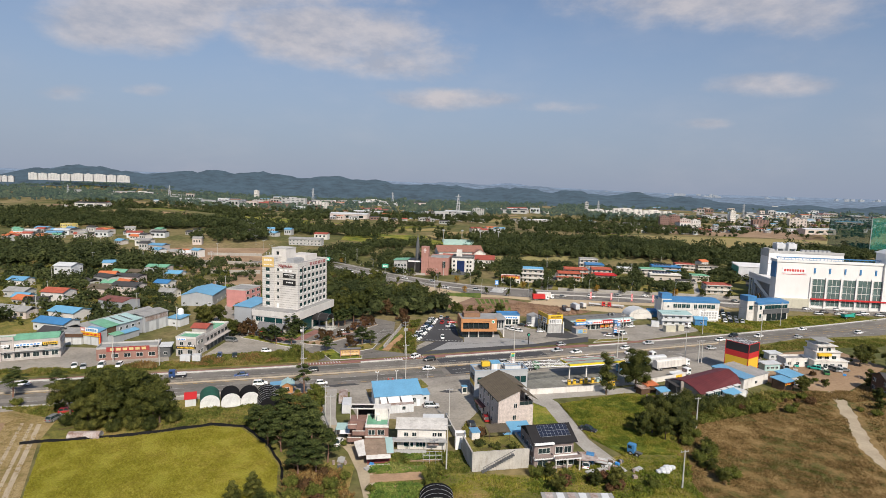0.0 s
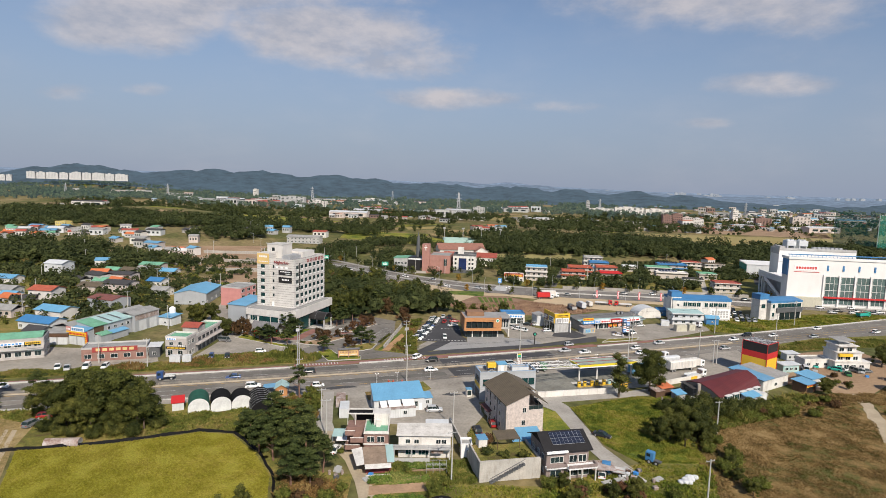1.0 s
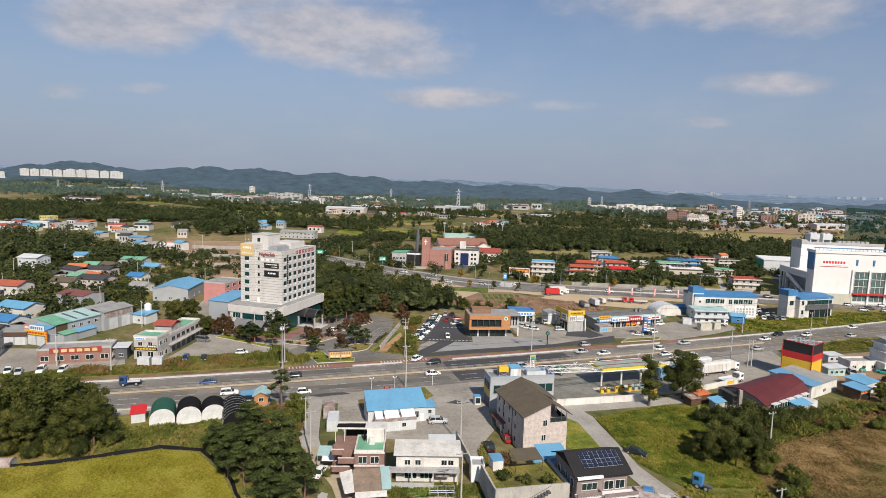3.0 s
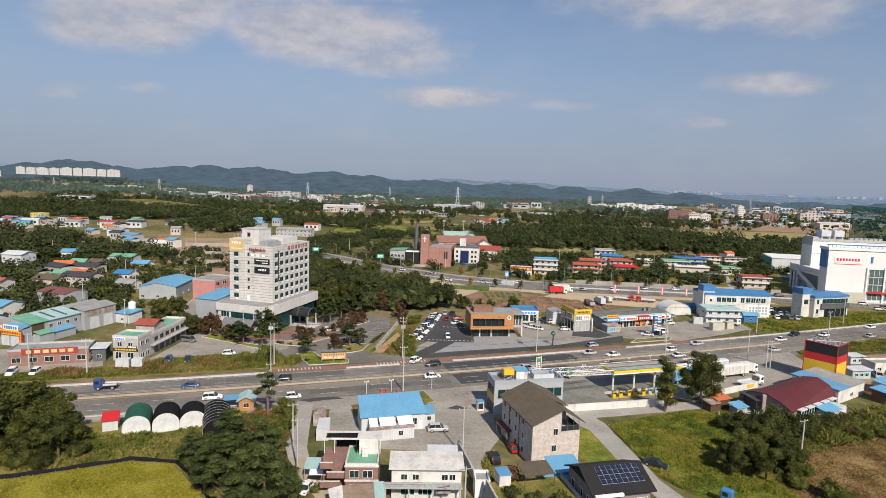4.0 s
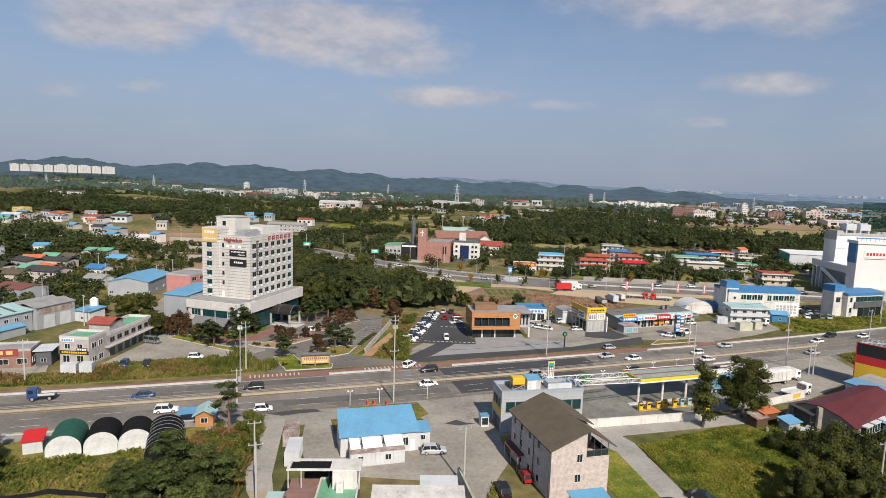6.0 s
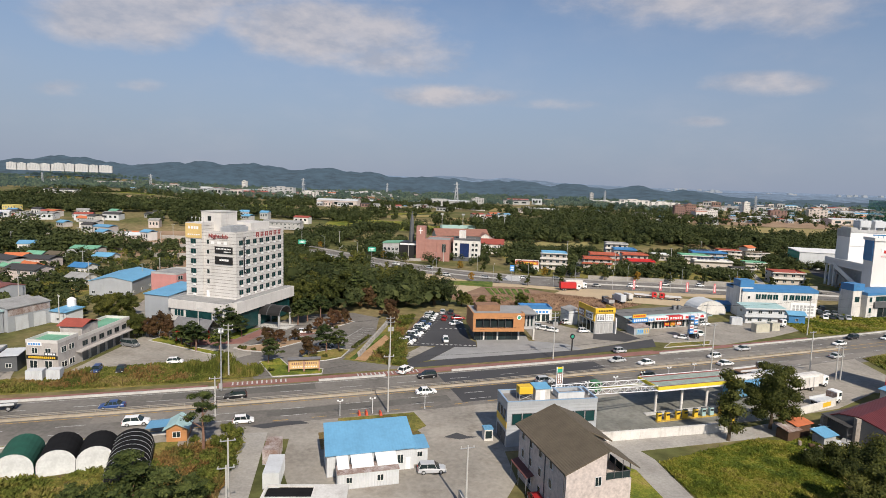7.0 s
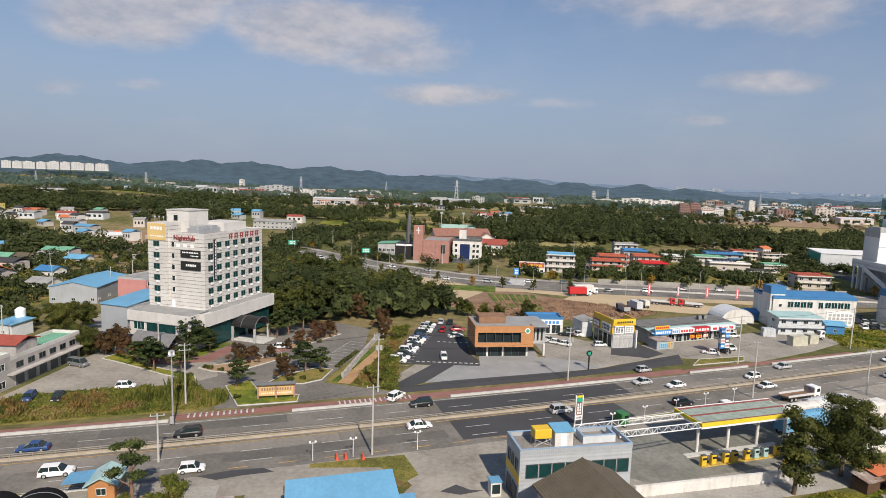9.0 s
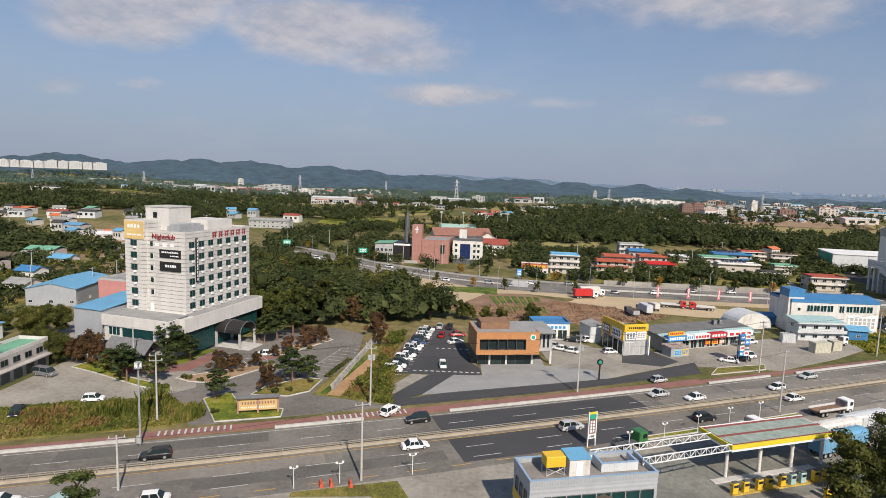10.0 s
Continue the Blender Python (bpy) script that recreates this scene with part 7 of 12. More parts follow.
def blue_shed():
    R = 16.5
    ob = thing("blue_roof_shed", -21.0, 156.8, R, "pale metal shed under a bright blue sloping roof", "shed")
    W, D = 14.0, 6.6
    block(ob, W, D, 3.7, M_PALE)
    bm = bmesh.new()
    prism(bm, [(0, 0), (D, 0), (D, 2.1)], 0, W)
    bmesh.ops.transform(bm, matrix=Matrix(((0, 1, 0, 0), (1, 0, 0, 0), (0, 0, 1, 3.7), (0, 0, 0, 1))), verts=bm.verts)
    part("upper_wall", bm, M_PALE, ob)
    bm = bmesh.new()
    slab(bm, [(-0.3, -0.4, 3.68), (W + 0.3, -0.4, 3.68), (W + 0.1, D + 0.3, 5.95), (-0.1, D + 0.3, 5.95)], 0.14)
    part("roof", bm, M_BLUER, ob)
    bm = bmesh.new()
    bx(bm, W, W + 2.6, 1.2, 4.6, 0, 2.9)
    part("side_room", bm, M_PALE, ob)
    bm = bmesh.new()
    slab(bm, [(W - 0.1, 0.9, 2.9), (W + 2.8, 0.9, 2.9), (W + 2.8, 4.8, 3.4), (W - 0.1, 4.8, 3.4)], 0.12)
    part("side_roof", bm, M_BLUER, ob)
    pane_part("window", window_mesh(0.9, 0.9, 2), ob, m=pose(W + 0.8, 1.2, 1.4))
    pane_part("window", window_mesh(1.0, 1.5, 2), ob, m=pose(11.2, 0, 1.2))
    bm = bmesh.new()
    bx(bm, 12.6, 13.4, -0.05, 0, 0.05, 2.1)
    part("door", bm, M_SWHITE, ob)
    pane_part("window", window_mesh(1.1, 0.9, 2), ob, m=pose(0, 3.0, 2.2, 0, 0, -90))
    for k, (a, b) in enumerate(((1.4, 3.2), (3.6, 7.0), (7.5, 10.8))):
        bm = bmesh.new()
        slab(bm, [(a, -3.1, 2.75), (b, -3.1, 2.75), (b, -0.1, 3.5), (a, -0.1, 3.5)], 0.08)
        part("awning_sheet", bm, M_SWHITE, ob, "cream plastic awning sheet")
    c = container(-18.6, 153.2, R, 9.4, M_PALE, "pale grey site container with rust along its roof edge", 2.5)
    bm = bmesh.new()
    slab(bm, [(-0.1, -0.1, 2.5), (9.5, -0.1, 2.5), (9.5, 2.5, 2.72), (-0.1, 2.5, 2.72)], 0.06)
    part("rusty_roof", bm, M_RUST, c)
    pane_part("window", window_mesh(0.9, 0.9, 2), c, m=pose(1.3, -0.04, 1.1))
    pane_part("window", window_mesh(1.0, 1.0, 2), c, m=pose(6.0, -0.04, 1.0))
    container(-27.4, 153.2, 98, 6.0, M_PALE, "pale container beside the lane", 2.5)
    container(-29.8, 160.4, 98, 5.0, M_RUST, "rusty brown container beside the lane", 2.5)


blue_shed()

# mauve brick house with a roof terrace
def terrace_house():
    ob = thing("terrace_house", -20.0, 132.6, 4, "two-storey mauve brick house with a green roof terrace and shade frame", "house")
    W, D, h = 5.6, 7.0, 5.5
    block(ob, W, D, h, M_DBRICK)
    flat_roof(ob, W, D, h, M_GREENR, M_WHITE, par=0.45)
    windows(ob, W, D, "F", [0.7, 3.0], [3.4, 0.8], 1.7, 1.3, 2)
    for z in (2.75, 5.35):
        bm = bmesh.new()
        bx(bm, -0.1, W + 0.15, -0.25, 0, z, z + 0.28)
        part("band_course", bm, M_WHITE, ob)
    bm = bmesh.new()
    bx(bm, -4.2, 0, 3.0, 7.0, 0, 5.6)
    part("stair_wing", bm, M_DBRICK, ob)
    for k, (z, x0, x1) in enumerate(((1.2, -4.4, -1.0), (2.9, -3.2, 0.0), (4.6, -4.4, -2.2))):
        bm = bmesh.new()
        bx(bm, x0, x1, 0.6, 3.0, z, z + 0.2)
        bx(bm, x0, x1, 0.6, 0.75, z + 0.2, z + 1.1)
        bx(bm, x0, x0 + 0.15, 0.75, 3.0, z + 0.2, z + 1.1)
        part("stair_landing", bm, M_DBRICK, ob)
        bm = bmesh.new()
        bx(bm, x0 - 0.05, x1 + 0.05, 0.55, 0.8, z + 1.1, z + 1.22)
        part("landing_cap", bm, M_WHITE, ob)
    bm = bmesh.new()
    bx(bm, -2.4, 1.9, 6.9, 7.0, 5.6, 8.2)
    bx(bm, 1.4, 1.5, 4.4, 6.9, 5.6, 8.2)
    part("shade_net", bm, M_NET, ob)
    bm = bmesh.new()
    bx(bm, -4.4, 5.9, 4.2, 4.55, 8.2, 8.42)
    bx(bm, -4.4, 5.9, 7.05, 7.4, 8.2, 8.42)
    bx(bm, -4.4, -4.05, 4.55, 7.05, 8.2, 8.42)
    bx(bm, 1.6, 5.9, 4.55, 7.05, 8.2, 8.42)
    part("canopy_frame", bm, M_WHITE, ob)
    bm = bmesh.new()
    bx(bm, -4.05, 1.6, 4.55, 7.05, 8.05, 8.1)
    part("canopy_net", bm, M_NET, ob)
    bm = bmesh.new()
    bx(bm, 2.0, 5.4, 4.0, 6.8, 5.6, 8.2)
    bx(bm, 2.6, 3.6, 3.0, 4.0, 5.6, 7.0)
    part("roof_room", bm, M_WHITE, ob)
    for px in (-4.2, -2.4, 5.7):
        bm = bmesh.new()
        rod(bm, (px, 4.4, 5.5), (px, 4.4, 8.2), 0.08)
        part("canopy_post", bm, M_WHITE, ob)


terrace_house()
cp = thing("carport", -28.2, 136.6, 4, "small carport with a pale blue roof", "carport")
bm = bmesh.new()
slab(bm, [(0, 0, 2.5), (4.4, 0, 2.5), (4.4, 3.6, 2.8), (0, 3.6, 2.8)], 0.1)
part("roof", bm, M_TEAL, cp)
for px in (0.15, 4.25):
    for py in (0.15, 3.45):
        bm = bmesh.new()
        rod(bm, (px, py, 0), (px, py, 2.6), 0.07)
        part("post", bm, M_STEEL, cp)
bm = bmesh.new()
bx(bm, 0.1, 4.3, 3.4, 3.55, 0, 2.5)
part("back_wall", bm, M_WHITE, cp)
bm = bmesh.new()
slab(bm, [(1.2, -1.6, 2.2), (4.3, -1.6, 2.2), (4.3, -0.1, 2.5), (1.2, -0.1, 2.5)], 0.06)
part("front_awning", bm, M_SWHITE, cp)


def white_house():
    ob = thing("white_house", -12.0, 132.6, 3, "weathered white two-storey house with a long balcony", "house")
    W, D = 12.0, 4.6
    block(ob, W, D, 5.4, M_WHITE)
    bm = bmesh.new()
    slab(bm, [(-0.5, -0.6, 5.4), (W + 0.5, -0.6, 5.4), (W + 0.5, D + 0.4, 5.95), (-0.5, D + 0.4, 5.95)], 0.14)
    part("roof", bm, mat("chalky_sheet_roof", (0.60, 0.58, 0.54), 0.8, 0.2, 0.4, 3.0, stripe=("X", 0.5, 0.01), stain=0.6), ob)
    windows(ob, W, D, "F", [1.6, 3.6, 8.6, 9.9], [3.4], 1.1, 1.0, 2)
    windows(ob, W, D, "F", [1.6, 4.6], [0.7], 2.4, 1.5, 3, M_TGLASS)
    for z, y0 in ((2.7, -1.9),):
        bm = bmesh.new()
        bx(bm, -1.2, W + 0.1, y0, 0, z, z + 0.22)
        part("balcony", bm, M_GREYW, ob)
        for k in range(14):
            bm = bmesh.new()
            rod(bm, (-1.1 + k * 1.0, y0 + 0.1, z + 0.2), (-1.1 + k * 1.0, y0 + 0.1, z + 1.15), 0.035)
            part("baluster", bm, M_STEEL, ob)
        bm = bmesh.new()
        bx(bm, -1.15, W + 0.05, y0 + 0.06, y0 + 0.14, z + 1.12, z + 1.2)
        part("handrail", bm, M_STEEL, ob)
    bm = bmesh.new()
    bx(bm, 7.6, 10.2, -1.6, -0.1, 1.8, 2.0)
    part("porch_roof", bm, M_RUST, ob)
    bm = bmesh.new()
    bx(bm, -1.6, 7.2, -2.6, -2.4, 0, 1.1)
    part("front_wall", bm, M_GREYW, ob)
    for px in (-1.0, 2.9, 7.0, 11.6):
        bm = bmesh.new()
        bx(bm, px, px + 0.22, -1.8, -1.58, 0, 2.7)
        part("porch_post", bm, M_GREYW, ob)
    r = box_house("roof_shed", -5.6, 138.4, 3, 4.6, 3.0, 5.0, M_WHITE, M_PALE, "white lean-to room behind the house", "shed", "shed", rise=0.3, floors=2, nf=0, ns=0)
    c = box_house("white_cabin", 2.4, 133.2, 3, 2.6, 3.6, 2.9, M_SWHITE, M_GROOF, "small white cabin with a flat rusty roof", "cabin", floors=1, nf=0, ns=0)


white_house()
sk = box_house("brown_roof_shack", -18.3, 124.6, 11, 5.4, 5.4, 2.3, mat("maroon_boards", (0.20, 0.045, 0.045), 0.85, 0.25, 0.8, 5.0, 0.01, stain=0.4), mat("tan_sheet_roof", (0.27, 0.20, 0.145), 0.85, 0.25, 0.5, 3.0, 0.01, stain=0.5), "low red-boarded shack under a tan sheet roof", "shack", "shed", rise=0.8, floors=1, nf=0, ns=0, over=0.5)
for q, m_, nm in (([(4.6, -0.4, 2.5), (6.2, -0.4, 2.5), (6.4, 6.2, 3.35), (4.6, 6.2, 3.35)], M_TEAL, "pale_sheet"), ([(-2.0, -0.6, 2.2), (-0.3, -0.6, 2.45), (-0.6, 6.0, 3.2), (-3.0, 6.0, 2.7)], M_WHITE, "side_sheet"), ([(-0.2, -1.9, 2.0), (5.4, -1.9, 2.0), (5.4, -0.35, 2.35), (-0.2, -0.35, 2.35)], M_WHITE, "front_lean_to")):
    bm = bmesh.new()
    slab(bm, q, 0.07)
    part(nm, bm, m_, sk)
bm = bmesh.new()
bx(bm, -0.1, 5.3, -1.7, -1.5, 0, 0.5)
part("rubble_footing", bm, M_KERB, sk)
fr = thing("bean_frame", -5.2, 125.6, 4, "bare pole frame for climbing beans", "garden frame")
for k in range(4):
    bm = bmesh.new()
    rod(bm, (k * 1.5, 0, 0), (k * 1.5, 0, 2.0), 0.05)
    rod(bm, (k * 1.5, 2.2, 0), (k * 1.5, 2.2, 2.0), 0.05)
    part("pole", bm, M_STEEL, fr)
for z in (1.1, 2.0):
    bm = bmesh.new()
    rod(bm, (0, 0, z), (4.5, 0, z), 0.05)
    rod(bm, (0, 2.2, z), (4.5, 2.2, z), 0.05)
    part("crossbar", bm, M_STEEL, fr)
vault("black_tunnel", -4.6, 104.0, 4, 7.0, 7.4, 3.2, M_NET, M_NET, "black shade-cloth garden tunnel", 0.6, ribs=M_STEEL)
ob_ = box_house("old_barn", 20.5, 101.6, 3, 14.0, 7.0, 2.6, M_GREYW, M_GROOF, "old low barn with a patched grey sheet roof", "barn", "shed", rise=0.7, floors=1, nf=4, ns=0, over=0.4)
for k in range(6):
    bm = bmesh.new()
    slab(bm, [(0.4 + k * 2.3, 4.6, 3.22), (1.9 + k * 2.3, 4.6, 3.22), (1.9 + k * 2.3, 7.2, 3.48), (0.4 + k * 2.3, 7.2, 3.48)], 0.05)
    part("roof_sheet", bm, M_PALE if k % 2 else M_RUST, ob_)
box_house("dark_timber_house", 144.0, 180.5, -6, 10, 9, 5.4, M_DWOOD, M_DROOF, "dark timber house with a black pitched roof", "house", "gable", rise=2.0, floors=2, nf=2, ns=2)


def walled_yard():
    R = 13
    ob = thing("yard_terrace", 6.2, 122.6, R, "raised garden terrace held by a tall concrete wall", "terrace")
    W, D, H = 13.8, 9.5, 4.2
    bm = bmesh.new()
    bx(bm, 0, W, 0, 0.35, 0, H + 0.5)
    bx(bm, 0, 0.35, 0.35, D, 0, H + 0.3)
    bx(bm, 0, 0.35, D, D + 20, 0, 2.0)
    bx(bm, W - 0.35, W, 0.35, D, 0, H + 0.3)
    part("wall", bm, mat("streaked_concrete", (0.45, 0.43, 0.39), 0.9, 0.22, 0.35, 3.0, 0.01, stain=0.6), ob)
    bm = bmesh.new()
    bx(bm, 0.35, W - 0.35, 0.35, D, H - 0.6, H - 0.3)
    part("bed", bm, M_GRASS, ob)
    bm = bmesh.new()
    n = 14
    for i in range(n):
        bx(bm, 2.2 + i * 0.55, 2.75 + i * 0.55, -0.9, 0.0, 0.27 * i, 0.27 * i + 0.3)
    part("outside_stair", bm, M_DGREY, ob)
    bm = bmesh.new()
    rod(bm, (2.2, -0.85, 1.2), (9.9, -0.85, 5.0), 0.05)
    for i in range(0, n, 2):
        rod(bm, (2.5 + i * 0.55, -0.85, 0.27 * i), (2.5 + i * 0.55, -0.85, 0.27 * i + 1.2), 0.035)
    part("handrail", bm, M_DGREY, ob)
    h = thing("tool_cabin", 6.3, 130.6, R, "small cabin with a pale blue roof on the terrace edge", "cabin")
    block(h, 2.0, 2.6, 5.8, M_WHITE)
    bm = bmesh.new()
    bx(bm, -0.15, 2.15, -0.15, 2.75, 5.8, 5.95)
    part("roof", bm, M_BLUER, h)
    p = thing("shade_roof", 10.4, 130.0, R, "brown sheet roof on posts over the terrace", "shelter", z=3.9)
    bm = bmesh.new()
    slab(bm, [(0, 0, 2.3), (5.4, 0, 2.3), (5.4, 4.2, 2.6), (0, 4.2, 2.6)], 0.1)
    part("roof", bm, M_BROWNR, p)
    bm = bmesh.new()
    for px in (0.1, 5.3):
        for py in (0.1, 4.1):
            rod(bm, (px, py, -0.4), (px, py, 2.4), 0.06)
    part("posts", bm, M_DWOOD, p)
    for x, y, w, d, z in ((15.6, 131.5, 4.6, 4.0, 3.0), (16.6, 135.8, 5.2, 4.4, 4.0)):
        s = thing("blue_lean_to", x, y, R, "small lean-to with a bright blue sheet roof", "lean-to")
        block(s, w, d, z, M_PALE)
        bm = bmesh.new()
        slab(bm, [(-0.3, -0.3, z), (w + 0.3, -0.3, z), (w + 0.3, d + 0.3, z + 0.7), (-0.3, d + 0.3, z + 0.7)], 0.1)
        part("roof", bm, M_BLUER, s)


walled_yard()


def solar_house():
    R = 14
    ob = thing("solar_house", 20.6, 124.6, R, "mauve-grey house with solar panels on its black pitched roof", "house")
    W, D, H = 9.8, 9.0, 6.7
    wall = mat("mauve_grey_brick", (0.25, 0.20, 0.185), 0.85, 0.2, 0.6, 6.0, 0.01, stain=0.4)
    black = mat("black_shingle_roof", (0.020, 0.019, 0.020), 0.75, 0.25, 0.5, 5.0, 0.01, spec=0.3)
    block(ob, W, D, H, wall)
    bm = bmesh.new()
    gable_roof(bm, W, D, H, 2.1, 0.7, "x", 0.2)
    part("roof", bm, black, ob)
    for xx in (0.01, W - 0.01):
        bm = bmesh.new()
        bm.faces.new([bm.verts.new((xx, y, z)) for y, z in ((0, H), (D, H), (D / 2, H + 2.1))])
        part("gable_wall", bm, black, ob)
    s = 2.1 / (D / 2)
    for r in range(2):
        for c in range(8):
            part("solar_panel", _panel(0.92, 1.5, s), None, ob, m=pose(1.8 + 0.95 * c, 1.0 + 1.54 * r, H + (1.0 + 1.54 * r) * s + 0.26))
    windows(ob, W, D, "F", [0.9], [3.9], 3.0, 1.3, 3)
    windows(ob, W, D, "F", [5.2, 7.4], [3.7], 1.9, 1.6, 2)
    windows(ob, W, D, "F", [0.9, 5.0, 7.4], [0.7], 2.6, 1.5, 2)
    windows(ob, W, D, "L", [1.2, 4, 6.6], [1.2, 4.0], 1.2, 1.3, 2)
    for x0, x1, y0, z, nm in ((4.4, W + 1.2, -2.0, 2.9, "balcony"), (-0.3, 4.4, -1.1, 2.9, "balcony"), (-0.3, 4.6, -0.9, 6.3, "eave_board")):
        bm = bmesh.new()
        bx(bm, x0, x1, y0, 0, z, z + 0.4)
        part(nm, bm, M_SWHITE, ob)
        if nm == "balcony":
            bm = bmesh.new()
            bx(bm, x0, x1, y0, y0 + 0.15, z + 0.25, z + 1.0)
            bx(bm, x1 - 0.15, x1, y0 + 0.15, 0, z + 0.25, z + 1.0)
            part("parapet", bm, wall, ob)
    for px in (4.6, 7.4, W + 0.8):
        bm = bmesh.new()
        bx(bm, px, px + 0.3, -1.9, -1.6, 0, 2.9)
        part("post", bm, M_KERB, ob)
    bm = bmesh.new()
    slab(bm, [(W + 0.2, -1.8, 2.4), (W + 5.6, -2.6, 2.2), (W + 6.2, 1.4, 2.5), (W + 0.2, 1.6, 2.8)], 0.08)
    part("awning", bm, M_RUST, ob, "patched rusty sheet awning")


PANELS = {}


def _panel(w, d, slope):
    key = (w, d, round(slope, 3))
    if key not in PANELS:
        bm = bmesh.new()
        slab(bm, [(0, 0, 0), (w, 0, 0), (w, d, d * slope), (0, d, d * slope)], 0.05, 1)
        n, k = 1, 2
        for i in range(n):
            for j in range(k):
                x0, x1 = w * (i + 0.025) / n, w * (i + 0.975) / n
                y0, y1 = d * (j + 0.02) / k, d * (j + 0.98) / k
                slab(bm, [(x0, y0, y0 * slope + 0.05), (x1, y0, y0 * slope + 0.05), (x1, y1, y1 * slope + 0.05), (x0, y1, y1 * slope + 0.05)], 0.008, 0)
        PANELS[key] = mesh_of("solar_panel", bm, [M_SOLAR, M_STEEL])
    return PANELS[key]


solar_house()

# polytunnels, red shack, roadside hut
TR = 24
ct, st_ = math.cos(radians(TR)), math.sin(radians(TR))
for k, (cv, cx, cy, wide, L) in enumerate(((M_GNET, -67.4, 152.6, 5.4, 7.4), (M_NET, -62.1, 154.5, 5.4, 6.6), (M_NET, -57.1, 156.2, 5.4, 5.8), (M_NET, -50.2, 152.6, 6.0, 11.0))):
    vault("polytunnel", cx - wide / 2 * ct, cy - wide / 2 * st_, TR, wide, L, 4.2, cv, M_FILM if k < 3 else M_NET,
          ("green" if k == 0 else "black") + " shade-cloth polytunnel" + (" with a white film front" if k < 3 else " with pale hoops"), 1.7, ribs=M_STEEL if k == 3 else None)
rk = box_house("red_roof_hut", -75.0, 153.4, TR, 2.9, 2.8, 2.2, M_PALE, M_RED, "tiny pale hut with a bright red roof", "hut", "shed", rise=0.9, floors=1, nf=0, ns=0, over=0.25)
ht = box_house("roadside_hut", -51.2, 166.6, 14, 3.3, 4.0, 2.5, M_WOOD, M_TEAL, "small wooden hut with a pale blue roof", "hut", "gable", rise=0.9, floors=1, nf=1, ns=1, win=(1.3, 1.0), along="y")
bm = bmesh.new()
slab(bm, [(-3.6, 0.8, 2.3), (-0.2, 0.8, 2.5), (-0.2, 4.2, 2.5), (-3.6, 4.2, 2.3)], 0.08)
part("side_awning", bm, M_BLUER, ht)
vault("field_shelter", -94.2, 133.4, -82, 2.6, 7.6, 1.5, M_RUST, M_GREYW, "low rusty curved-sheet shelter at the field's edge", 0.3, category="shelter")

# black mulch-net fence round the rice field
def net_fence():
    pts = [(-103, 127.6), (-99, 128.8), (-79, 134.6), (-62.5, 142.3), (-53.5, 141.8), (-44.3, 132.6), (-37.8, 122.4), (-32.8, 108)]
    ob = thing("net_fence", -103, 127.6, 0, "low black netting fence along the rice field", "fence")
    for k, (a, b) in enumerate(zip(pts, pts[1:])):
        d = Vector((b[0] - a[0], b[1] - a[1]))
        n = max(1, int(d.length / 2.2))
        nx, ny = -d.y / d.length, d.x / d.length
        bm = bmesh.new()
        v = []
        for i in range(n + 1):
            t = i / n
            wob = 0.12 * math.sin(i * 2.1 + k)
            x, y = a[0] + d.x * t + nx * wob + 103, a[1] + d.y * t + ny * wob - 127.6
            v.append((bm.verts.new((x + nx * 0.35, y + ny * 0.35, 0.02)), bm.verts.new((x, y, 0.65 + 0.15 * math.sin(i * 1.7))), bm.verts.new((x - nx * 0.3, y - ny * 0.3, 0.05))))
        for p, q in zip(v, v[1:]):
            bm.faces.new((p[0], q[0], q[1], p[1]))
            bm.faces.new((p[1], q[1], q[2], p[2]))
        part("net", bm, M_NET, ob)


net_fence()


